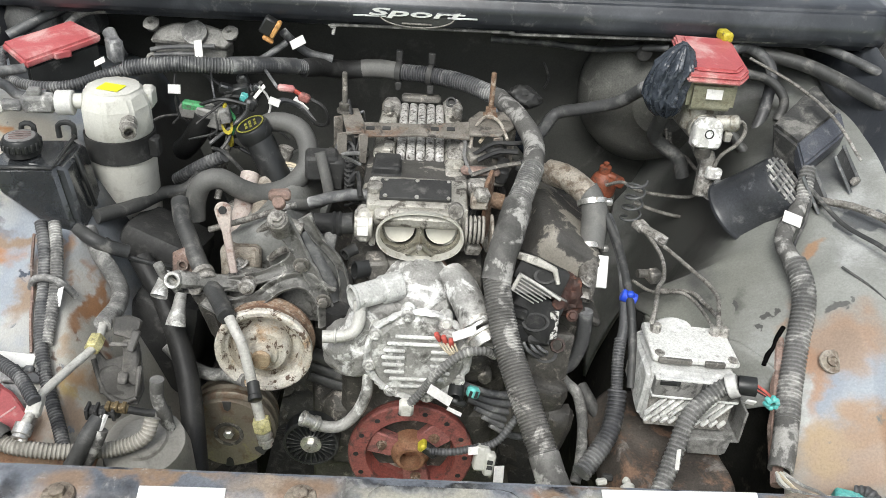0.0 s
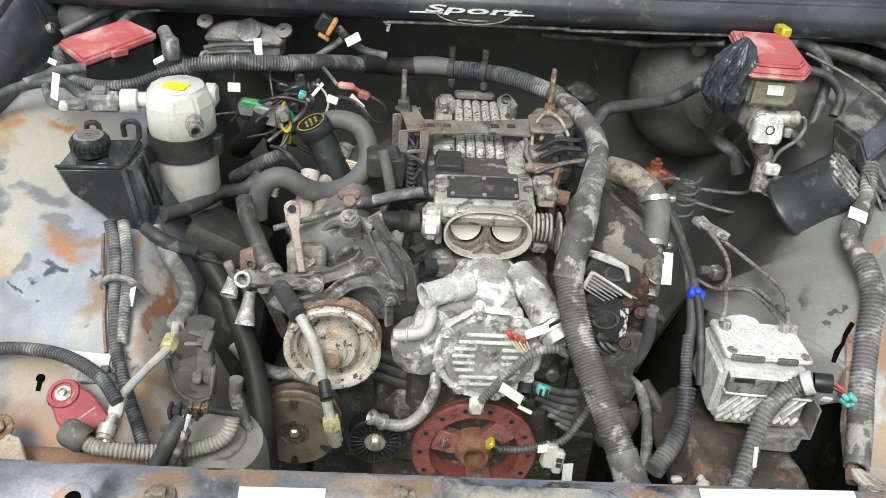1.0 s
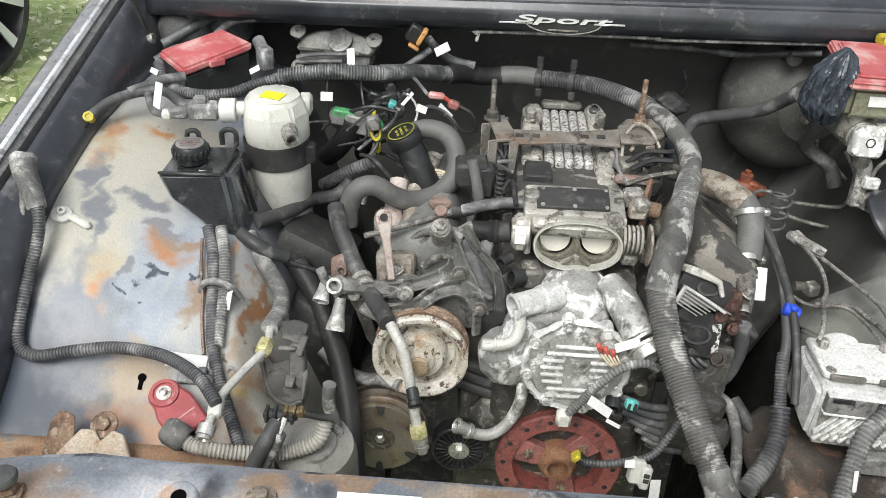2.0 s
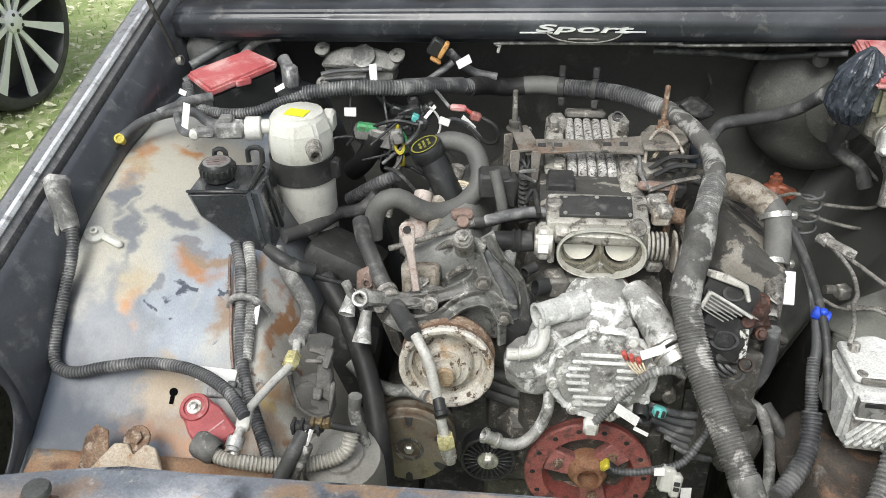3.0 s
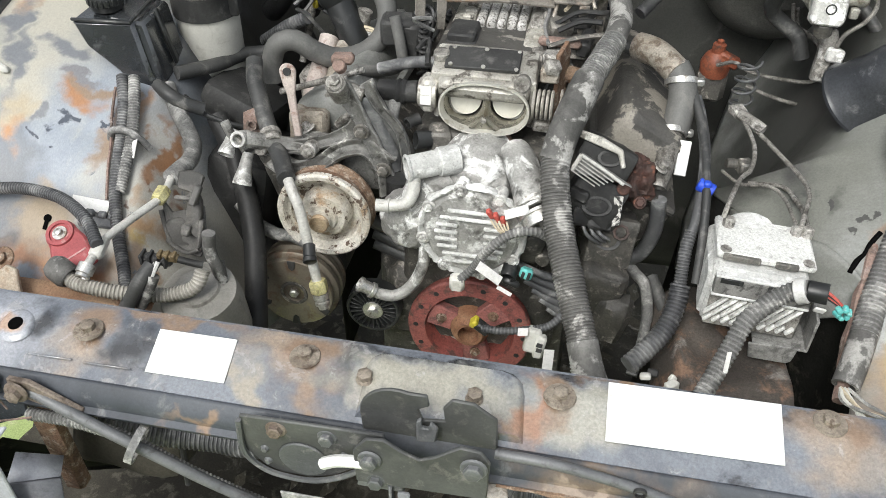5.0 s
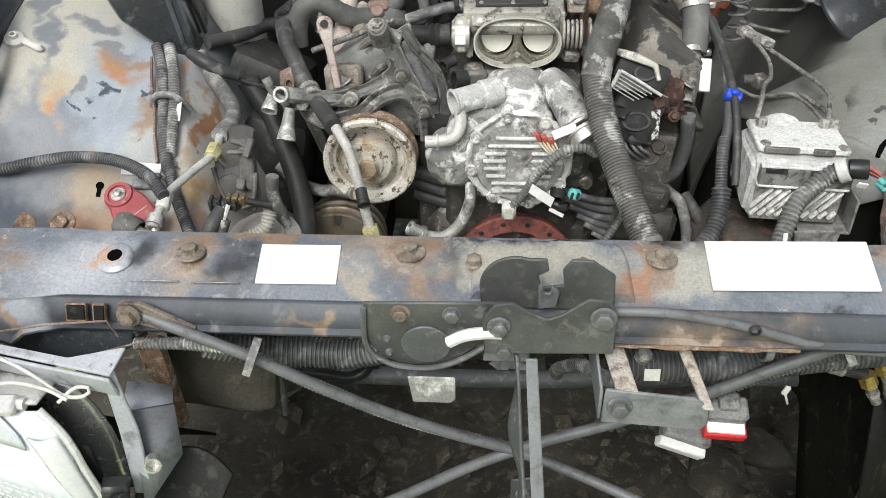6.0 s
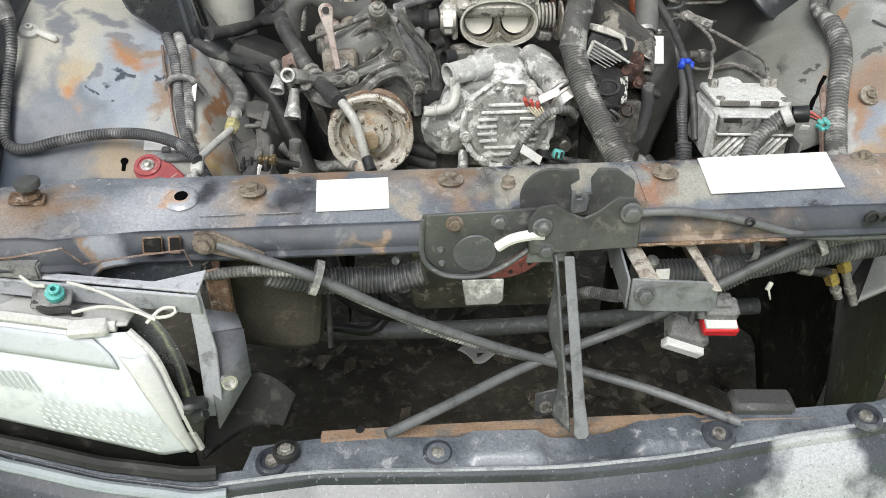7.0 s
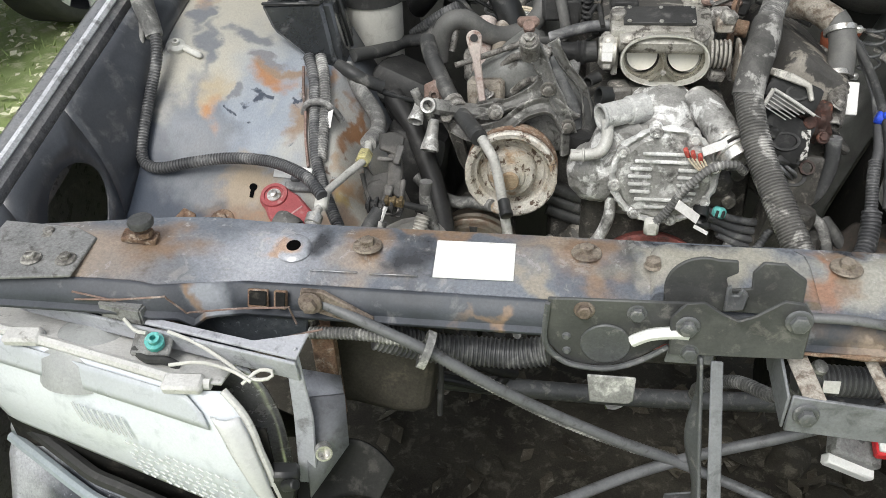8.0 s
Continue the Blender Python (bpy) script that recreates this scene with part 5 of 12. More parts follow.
lathe(bm, TBO - TBN * 0.003 - TBW * 0.018, TBN, [(0, 0), (0, 0.0045), (0.003, 0.004), (0.004, 0)], 14)
part("web_screw", bm, dirty_alu, tb)
brass_pale = mat("butterfly_brass", (0.6, 0.575, 0.49), (0.68, 0.655, 0.57), (0.4, 0.36, 0.28), s1=20, s2=50, t3=0.66, rough=0.34, metal=0.15, bump=0.03, grit=0.04)
for sx in (-1, 1):
    c = TBO + TBU * 0.0292 * sx - TBN * 0.031
    nrm = (TBN + TBW * 0.22).normalized()
    bm = B()
    lathe(bm, c, nrm, [(0, 0), (0, 0.0216), (0.0018, 0.0216), (0.002, 0)], 36)
    part("butterfly", bm, brass_pale, tb, "pale brass butterfly plate")
    bm = B()
    cyl(bm, c - TBU * 0.0235, c + TBU * 0.0235, 0.0016, n=10)
    part("throttle_shaft", bm, bore_alu, tb)
    bm = B()
    up_ = nrm.cross(TBU)
    up_ = up_ if up_.z > 0 else -up_
    lathe(bm, c + up_ * 0.011 - TBU * 0.006 * sx + nrm * 0.0018, nrm, [(0, 0), (0, 0.0032), (0.0018, 0.0028), (0.002, 0)], 12)
    part("plate_screw", bm, black_plastic, tb)
bm = B()
cyl(bm, (-0.062, 1.0, 0.938), (-0.088, 1.0, 0.938), 0.02, n=20)
box(bm, (-0.075, 1.0, 0.938), (0.02, 0.03, 0.05), bev=0.005)
part("idle_motor_flange", bm, throttle_alu, tb)
bm = B()
cyl(bm, (-0.088, 1.0, 0.938), (-0.108, 1.0, 0.935), 0.015, n=18)
lathe(bm, (-0.105, 1.0, 0.935), (-1, 0, 0), [(0, 0.016), (0.004, 0.018), (0.008, 0.016), (0.012, 0.018), (0.016, 0.015), (0.04, 0.014), (0.042, 0)], 18)
part("idle_motor", bm, dusty_black, tb)
bm = B()
for k in range(5):
    lathe(bm, (0.066 + 0.006 * k, 1.0, 0.937), (1, 0, 0), [(0, 0), (0, 0.019), (0.002, 0.0205), (0.004, 0.019), (0.0045, 0)], 20)
part("throttle_spring", bm, throttle_alu, tb, "coiled throttle return spring")
bm = B()
plate(bm, arc(0, 0, 0.03, -110, 120, 14) + [(-0.01, 0.0)], 0.004, (0.102, 0.998, 0.93), (0, -1, 0), (0, 0, 1))
box(bm, (0.085, 1.02, 0.972), (0.025, 0.02, 0.02), bev=0.003)
part("throttle_cam", bm, tan_metal, tb)
for a_, b_, r_ in (((0.052, 1.005, 0.965), (0.052, 0.985, 0.972), 0.011), ((-0.062, 1.03, 0.955), (-0.062, 1.025, 0.988), 0.011)):
    bm = B()
    cyl(bm, a_, b_, r_)
    part("boss", bm, dirty_alu, tb)
bm = B()
cyl(bm, (0.035, 0.985, 0.89), (0.052, 0.965, 0.872), 0.006)
pipe(bm, (0.05, 0.967, 0.874), (0.056, 0.95, 0.852), 0.0075)
part("nipple", bm, pink_rust, tb, "rusty hose nipple")
bm = B()
box(bm, (-0.055, 0.978, 0.883), (0.03, 0.035, 0.03), rot=(0, 0, 10), bev=0.004)
box(bm, (-0.015, 0.985, 0.885), (0.06, 0.03, 0.018), bev=0.005)
part("sensor", bm, greasy_iron, tb)
bm = B()
lathe(bm, (-0.066, 0.966, 0.885), (-1, -0.6, 0.2), [(0, 0), (0, 0.013), (0.022, 0.014), (0.022, 0.0115), (0.006, 0.0115), (0.006, 0)], 14, sx=0.75)
part("sensor_plug", bm, black_plastic, tb, "open black sensor socket")
tag((-0.0755, 0.981, 0.944), (1, 0, 0), (0, 0.25, 0.97), 0.017, 0.03)

# water pump
pump_grey = mat("pump_grey", (0.23, 0.226, 0.213), (0.36, 0.355, 0.337), (0.11, 0.106, 0.097), s1=14, s2=48, t3=0.64, soft3=0.08, rough=0.5, metal=0.2, bump=1.0, bs=110, c4=(0.62, 0.62, 0.6), s4=26, t4=0.585, soft4=0.03, grit=0.22, edge=1.0)
wp = thing("water_pump", "white corroded aluminium water pump with finned cover", "engine part", (0, 0.9, 0.78))
C = V((0.009, 0.868, 0.812))
bm = B()
lathe(bm, C - FWD * 0.03, FWD, [(0, 0.055), (0.012, 0.064), (0.03, 0.065), (0.036, 0.06), (0.037, 0)], 40, wob=0.012)
gasket = B()
lathe(gasket, C - FWD * 0.004, FWD, [(0, 0.062), (0.006, 0.0665), (0.009, 0.07), (0.006, 0.0735), (-0.002, 0.073), (-0.006, 0.066)], 90, wob=0.02)
worn(gasket, 0.003, 95, 0)
part("gasket_edge", gasket, white_crust, wp, "crusted white flange edge")
LUGS = []
for k in range(8):
    a = 2 * math.pi * (k + 0.3) / 8
    p = C + V((math.cos(a), 0.078 * math.sin(a), math.sin(a))) * 0.067
    LUGS.append(p)
worn(bm, 0.0012, 90, 1)
part("cover", bm, corroded_alu, wp, "round bolted pump cover")
for p in LUGS:
    bm = B()
    cyl(bm, p - FWD * 0.02, p + FWD * 0.006, 0.0095, n=12)
    lathe(bm, p + FWD * 0.005, FWD, [(0, 0.006), (0.004, 0.0055), (0.004, 0)], 6)
    part("bolt_lug", bm, corroded_alu, wp)
for k in range(8):
    zz = -0.043 + k * 0.0115
    half = math.sqrt(max(0.0003, 0.049 ** 2 - zz ** 2))
    bm = B()
    gap = 0.017 if abs(zz) < 0.02 else 0.0
    if gap:
        L_ = half - gap
        for sx in (-1, 1):
            box(bm, C + FWD * 0.0098 + V((sx * (gap + L_ / 2), 0.078 * zz, zz)), (L_, 0.005, 0.005), rot=(-4.5, 0, 0), bev=0.002, seg=2)
            if sx < 0:
                part("fin", bm, white_crust, wp)
                bm = B()
    else:
        box(bm, C + FWD * 0.0098 + V((0, 0.078 * zz, zz)), (2 * half, 0.005, 0.005), rot=(-4.5, 0, 0), bev=0.002, seg=2)
    part("fin", bm, white_crust, wp)
bm = B()
box(bm, (0.0, 0.93, 0.838), (0.11, 0.06, 0.07), rot=(-5, 0, 0), bev=0.02, seg=3)
box(bm, (0.0, 0.94, 0.78), (0.12, 0.07, 0.13), rot=(-5, 0, 0), bev=0.02, seg=3)
lathe(bm, (-0.08, 0.9, 0.797), FWD, [(-0.04, 0.02), (-0.01, 0.044), (0.012, 0.042), (0.026, 0.03), (0.03, 0.012), (0.031, 0)], 28, wob=0.02)
tube(bm, [(-0.075, 0.9, 0.80), (-0.062, 0.915, 0.835), (-0.03, 0.93, 0.855)], 0.032, n=16)
worn(bm, 0.0025, 60, 2)
part("body", bm, pump_grey, wp, "crusted cast pump body")
bm = B()
lathe(bm, (0.006, 0.945, 0.868), (0, -0.45, 0.9), [(-0.03, 0.0), (-0.03, 0.046), (0.0, 0.05), (0.01, 0.05), (0.012, 0.044), (0.02, 0.038), (0.028, 0.026), (0.031, 0.01), (0.031, 0)], 36, wob=0.015)
for a in (20, 160):
    p = V((0.006 + 0.055 * math.cos(radians(a)), 0.93, 0.875))
    cyl(bm, p, p + V((0, -0.006, 0.016)), 0.011)
worn(bm, 0.0022, 60, 1)
part("thermostat_dome", bm, corroded_alu, wp, "domed thermostat housing")
bm = B()
pipe(bm, (-0.03, 0.918, 0.89), (-0.082, 0.888, 0.889), 0.017, wall=0.003, n=28)
lathe(bm, (-0.078, 0.8903, 0.889), V((-0.052, -0.03, -0.001)), [(0, 0.017), (0.002, 0.0185), (0.004, 0.0185), (0.005, 0.017)], 28)
cyl(bm, (-0.02, 0.925, 0.888), (-0.045, 0.91, 0.889), 0.02, n=24)
worn(bm, 0.001, 90, 1)
part("outlet_neck", bm, white_crust, wp, "open white-crusted hose neck")
bm = B()
tube(bm, [(0.05, 0.955, 0.885), (0.066, 0.925, 0.884), (0.078, 0.895, 0.874), (0.088, 0.87, 0.862)], 0.0225, n=22, wob=0.03)
worn(bm, 0.0016, 70, 0)
part("inlet_neck", bm, corroded_alu, wp, "dull grey inlet elbow")
bm = B()
for k in range(3):
    lathe(bm, V((0.084, 0.882, 0.866)) + V((0.0045, -0.007, -0.004)) * k, V((0.026, -0.04, -0.022)), [(0, 0.021), (0.001, 0.0252), (0.005, 0.0252), (0.006, 0.021)], 26)
pipe(bm, (0.094, 0.865, 0.857), (0.102, 0.851, 0.85), 0.0215, wall=0.003, n=26)
part("inlet_collar", bm, bright_steel, wp, "bright ribbed collar")
bm = B()
tube(bm, [(-0.072, 0.89, 0.885), (-0.071, 0.878, 0.862), (-0.08, 0.869, 0.846), (-0.1, 0.866, 0.842), (-0.119, 0.864, 0.842)], 0.0085, n=14, hollow=True)
lathe(bm, (-0.1, 0.866, 0.842), (-1, 0, 0), [(0, 0.0085), (0.001, 0.0105), (0.003, 0.0105), (0.004, 0.0085)], 16)
part("heater_pipe", bm, line_white, wp, "pale bent heater pipe")
bm = B()
tube(bm, [(-0.058, 0.885, 0.765), (-0.06, 0.876, 0.735), (-0.073, 0.868, 0.703), (-0.095, 0.86, 0.684), (-0.12, 0.856, 0.686), (-0.148, 0.85, 0.706)], 0.0085, n=14, hollow=True)
part("lower_pipe", bm, corroded_alu, wp, "bent metal return pipe")
bm = B()
lathe(bm, (-0.127, 0.854, 0.691), (-0.028, -0.005, 0.02), [(0, 0.0095), (0.001, 0.0118), (0.006, 0.0118), (0.007, 0.0095), (0.02, 0.0095), (0.021, 0.0115), (0.025, 0.0115), (0.026, 0.0095)], 18)
part("pipe_end", bm, bright_steel, wp)
bm = B()
for k in range(3):
    box(bm, (0.034 + 0.009 * k, 0.857 - 0.002 * k, 0.856 - 0.003 * k), (0.006, 0.008, 0.016), rot=(15, -25 + 6 * k, 0), bev=0.0015)
part("small_connector", bm, wire_red, wp, "small red connector with tan wires")
for k in range(5):
    hose("wire", [(0.036 + 0.005 * k, 0.852, 0.85), (0.045 + 0.004 * k, 0.845, 0.842), (0.056 + 0.003 * k, 0.846, 0.832)], 0.0014, wire_tan, "short tan sensor wire", "wire", n=6, group="sensor wires")

# crank pulley (harmonic balancer)
bal = thing("crank_pulley", "red-brown rusty crank pulley with spokes", "pulley", (0.007, 0.89, 0.598))
C = V((0.007, 0.892, 0.602))
bm = B()
lathe(bm, C, FWD, [(-0.045, 0.05), (-0.045, 0.09), (-0.038, 0.09), (-0.034, 0.084), (-0.03, 0.09), (-0.025, 0.09), (-0.021, 0.084), (-0.017, 0.09), (-0.012, 0.09), (-0.008, 0.085), (-0.003, 0.0945), (0.004, 0.0945), (0.007, 0.092), (0.007, 0.068), (0.003, 0.066), (-0.012, 0.063), (-0.02, 0.06), (-0.022, 0.05)], 64)
part("rim", bm, red_iron, bal, "grooved rust-red rim")
bm = B()
lathe(bm, C, FWD, [(-0.03, 0.064), (-0.022, 0.064), (-0.02, 0.03), (-0.03, 0.03)], 40)
part("inner_web", bm, tan_metal, bal, "tan inner web")
bm = B()
lathe(bm, C, FWD, [(-0.03, 0.034), (0.0, 0.03), (0.006, 0.028), (0.014, 0.0225), (0.016, 0.021), (0.016, 0.016), (-0.01, 0.015), (-0.012, 0)], 32)
part("hub", bm, mat("hub_rust", (0.24, 0.115, 0.065), (0.3, 0.17, 0.1), (0.15, 0.075, 0.05), s1=40, s2=80, t3=0.6, rough=0.7, metal=0.2, bump=0.3), bal, "orange rusty hub")
a_, u_, w_ = basis(FWD)
for k in range(3):
    bm = B()
    an = radians(120 * k + 90 + 12)
    d = u_ * math.cos(an) + w_ * math.sin(an)
    q = d.cross(FWD)
    pts = [C + d * 0.025 + q * 0.017, C + d * 0.066 + q * 0.021, C + d * 0.066 - q * 0.021, C + d * 0.025 - q * 0.017]
    lo = [bm.verts.new(p - FWD * 0.016) for p in pts]
    hi = [bm.verts.new(p + FWD * 0.001) for p in pts]
    bm.faces.new(lo)
    bm.faces.new(hi)
    for i in range(4):
        bm.faces.new((lo[i], lo[(i + 1) % 4], hi[(i + 1) % 4], hi[i]))
    bmesh.ops.bevel(bm, geom=list(bm.edges), offset=0.002, segments=1, affect="EDGES")
    part("spoke", bm, red_iron, bal)
    bm = B()
    bolt(bm, C + d * 0.046 + FWD * 0.001, FWD, r=0.0065, h=0.006, washer=0.009)
    part("bolt", bm, rust_steel, bal)
for k in range(14):
    an = 2 * math.pi * k / 14
    bm = B()
    lathe(bm, C + (u_ * math.cos(an) + w_ * math.sin(an)) * 0.082 + FWD * 0.0066, FWD, [(0, 0), (0.0006, 0.0042), (0.0009, 0.0036), (0.0009, 0)], 10)
    part("balance_hole", bm, dusty_black, bal)

# tensioner wheel
idl = thing("tensioner_pulley", "black plastic finned belt tensioner wheel", "pulley", (-0.14, 0.88, 0.62))
C = V((-0.142, 0.888, 0.617))
bm = B()
lathe(bm, C, FWD, [(-0.025, 0.03), (-0.025, 0.042), (0, 0.042), (0.002, 0.04), (0.002, 0.037), (-0.006, 0.036), (-0.006, 0.018), (0.002, 0.016), (0.002, 0)], 40)
part("wheel", bm, black_plastic, idl)
for k in range(24):
    an = 2 * math.pi * k / 24
    d = u_ * math.cos(an) + w_ * math.sin(an)
    bm = B()
    t = bmesh.new()
    box(t, (0, 0, 0), (0.022, 0.0018, 0.007), bev=0.0004)
    rot3 = Matrix((d, FWD.cross(d), FWD)).transposed().to_4x4()
    bmesh.ops.transform(t, verts=t.verts, matrix=Matrix.Translation(C + d * 0.027 - FWD * 0.002) @ rot3)
    join(bm, t)
    part("vane", bm, black_plastic, idl)
bm = B()
bolt(bm, C + FWD * 0.002, FWD, r=0.009, h=0.009, washer=0.0165)
part("bolt", bm, bright_steel, idl, "whitened centre bolt")

# air conditioning compressor
acc = thing("ac_compressor", "brown grimy compressor with clutch plate", "compressor", (-0.26, 0.9, 0.6))
C = V((-0.258, 0.872, 0.648))
bm = B()
lathe(bm, C, FWD, [(-0.06, 0.0), (-0.06, 0.062), (-0.05, 0.065), (-0.046, 0.06), (-0.042, 0.06), (-0.038, 0.066), (-0.03, 0.066), (-0.027, 0.06), (-0.023, 0.06), (-0.02, 0.066), (-0.012, 0.066), (-0.009, 0.062), (-0.007, 0.0)], 56)
part("pulley", bm, clutch_brown, acc, "grooved brown pulley")
bm = B()
lathe(bm, C, FWD, [(-0.006, 0), (-0.006, 0.0605), (0.0, 0.0605), (0.002, 0.059), (0.002, 0.022), (0.0, 0.02), (-0.004, 0.018), (-0.004, 0.008), (0.003, 0.0075), (0.003, 0)], 48)
part("clutch_plate", bm, clutch_brown, acc, "flat clutch plate with rim notches")
bm = B()
lathe(bm, C + FWD * 0.001, FWD, [(0, 0.008), (0.004, 0.0075), (0.006, 0.005), (0.006, 0)], 6)
part("centre_bolt", bm, bright_steel, acc)
for k in range(6):
    an = 2 * math.pi * k / 6 + 0.5
    bm = B()
    d = u_ * math.cos(an) + w_ * math.sin(an)
    plate(bm, [(-0.006, 0.01), (-0.004, -0.004), (0.0, -0.008), (0.005, -0.004), (0.007, 0.01)], 0.0012, C + d * 0.0505 + FWD * 0.0026, FWD.cross(d), d, bev=0.0004)
    part("notch", bm, dusty_black, acc)
bm = B()
lathe(bm, C + FWD * 0.0022, FWD, [(0, 0.0215), (0.0012, 0.021), (0.0012, 0.0165), (0, 0.016)], 32)
part("spring_ring", bm, greasy_iron, acc, "dark spring ring")
bm = B()
lathe(bm, C, FWD, [(-0.2, 0), (-0.2, 0.05), (-0.19, 0.056), (-0.07, 0.056), (-0.06, 0.05)], 30)
part("body", bm, greasy_iron, acc)

# power steering pump pulley
psp = thing("steering_pump_pulley", "flaking rusty pump pulley with pale chipped rim", "pulley", (-0.2, 0.88, 0.79))
C = V((-0.203, 0.888, 0.793))
bm = B()
lathe(bm, C, FWD, [(-0.034, 0.05), (-0.034, 0.067), (-0.03, 0.067), (-0.027, 0.062), (-0.024, 0.066), (-0.021, 0.062), (-0.018, 0.066), (-0.015, 0.062), (-0.012, 0.066), (-0.004, 0.067)], 56)
part("belt_groove", bm, rust_steel, psp, "rusty grooved belt face")
bm = B()
lathe(bm, C, FWD, [(-0.004, 0.0672), (0.003, 0.067), (0.005, 0.064), (0.004, 0.058), (-0.001, 0.0545), (-0.004, 0.0535), (-0.006, 0.05), (-0.02, 0.047), (-0.022, 0.037), (-0.01, 0.0355), (0.0, 0.034), (0.004, 0.031), (0.005, 0.022), (0.009, 0.02), (0.01, 0.014), (0.02, 0.0125), (0.024, 0.011), (0.024, 0.006), (0.016, 0.005), (0.016, 0)], 56, wob=0.006)
part("face", bm, rusty_pulley, psp, "pale chipped pulley face")
bm = B()
lathe(bm, C + FWD * 0.018, FWD, [(0, 0.0122), (0.001, 0.0135), (0.003, 0.0135), (0.004, 0.0122), (0.006, 0.0135), (0.008, 0.0125), (0.0085, 0.006), (0.0085, 0)], 24)
part("hub_nose", bm, mat("hub_tan", (0.38, 0.28, 0.18), (0.45, 0.36, 0.25), (0.32, 0.2, 0.11), s1=50, s2=90, t3=0.6, rough=0.55, metal=0.4, bump=0.2), psp, "tan ringed hub nose")

# accessory bracket above the pulleys
ab = thing("accessory_bracket", "cast grey accessory bracket with bolted arms", "bracket", (-0.2, 0.95, 0.85))


def flat_arm(pts, w, th, mt_, name="arm", label=""):
    """A cast arm of flat section along a smooth line, wider at its ends."""
    t = B()
    path = spline(pts, 0.008)
    rows_ = []
    for i, p in enumerate(path):
        d = (path[min(i + 1, len(path) - 1)] - path[max(i - 1, 0)]).normalized()
        s = d.cross(V((0, -0.85, 0.52))).normalized()
        n_ = s.cross(d).normalized()
        k = i / max(1, len(path) - 1)
        ww = w * (0.8 + 0.45 * abs(2 * k - 1) ** 3) * (1 + 0.12 * noise.noise(p * 45))
        rows_.append([t.verts.new(p + s * a + n_ * b) for a, b in ((-ww, -th), (-ww, th * 0.7), (-ww * 0.8, th), (-ww * 0.3, th * 0.45), (ww * 0.3, th * 0.45), (ww * 0.8, th), (ww, th * 0.7), (ww, -th))])
    for a, b in zip(rows_, rows_[1:]):
        for j in range(8):
            t.faces.new((a[j], a[(j + 1) % 8], b[(j + 1) % 8], b[j]))
    t.faces.new(rows_[0])
    t.faces.new(rows_[-1])
    worn(t, 0.0016, 70, 0)
    return part(name, t, mt_, ab, label)


flat_arm([(-0.325, 0.94, 0.862), (-0.285, 0.945, 0.856), (-0.251, 0.945, 0.864), (-0.218, 0.945, 0.874), (-0.173, 0.948, 0.895), (-0.157, 0.95, 0.917)], 0.012, 0.008, cast_grey)
flat_arm([(-0.285, 0.935, 0.848), (-0.257, 0.925, 0.838), (-0.215, 0.925, 0.852), (-0.185, 0.935, 0.872), (-0.15, 0.94, 0.878), (-0.122, 0.94, 0.852)], 0.014, 0.01, cast_grey)
flat_arm([(-0.186, 0.945, 0.971), (-0.167, 0.945, 0.941), (-0.149, 0.943, 0.902), (-0.128, 0.938, 0.856), (-0.118, 0.938, 0.805)], 0.0125, 0.006, cast_grey, "arm", "pale scratched cast arm")
flat_arm([(-0.153, 0.965, 0.964), (-0.132, 0.96, 0.93), (-0.108, 0.958, 0.9), (-0.098, 0.955, 0.862), (-0.1, 0.95, 0.81)], 0.008, 0.007, cast_grey)
flat_arm([(-0.3, 0.94, 0.86), (-0.285, 0.93, 0.825), (-0.275, 0.93, 0.79), (-0.25, 0.935, 0.76)], 0.011, 0.007, greasy_iron)
bm = B()
box(bm, (-0.19, 0.965, 0.835), (0.15, 0.03, 0.07), rot=(-12, 4, 0), bev=0.012, seg=2)
worn(bm, 0.003, 60, 2)
part("back_casting", bm, cast_grey, ab)
for a_, b_, r_ in (((-0.182, 0.95, 0.95), (-0.183, 0.93, 0.98), 0.014), ((-0.192, 0.962, 0.958), (-0.154, 0.958, 0.948), 0.011), ((-0.228, 0.945, 0.868), (-0.228, 0.922, 0.874), 0.011), ((-0.3, 0.945, 0.858), (-0.3, 0.925, 0.864), 0.009)):
    bm = B()
    cyl(bm, a_, b_, r_, n=18)
    part("boss", bm, dirty_alu, ab)
for p_, d_, mt_ in (((-0.125, 0.928, 0.852), FWD, greasy_iron), ((-0.183, 0.928, 0.982), (0, -0.55, 0.83), dirty_alu), ((-0.228, 0.92, 0.8745), FWD, dirty_alu), ((-0.155, 0.936, 0.905), FWD, greasy_iron)):
    bm = B()
    bolt(bm, p_, d_, r=0.0075, h=0.007, washer=0.0115)
    part("bolt", bm, mt_, ab)
bm = B()
box(bm, (-0.188, 0.985, 0.985), (0.03, 0.024, 0.014), rot=(-15, 0, 10), bev=0.004)
cyl(bm, (-0.185, 0.965, 0.982), (-0.185, 0.955, 0.992), 0.0085)
part("red_lug", bm, pink_rust, ab, "dull red painted lug")
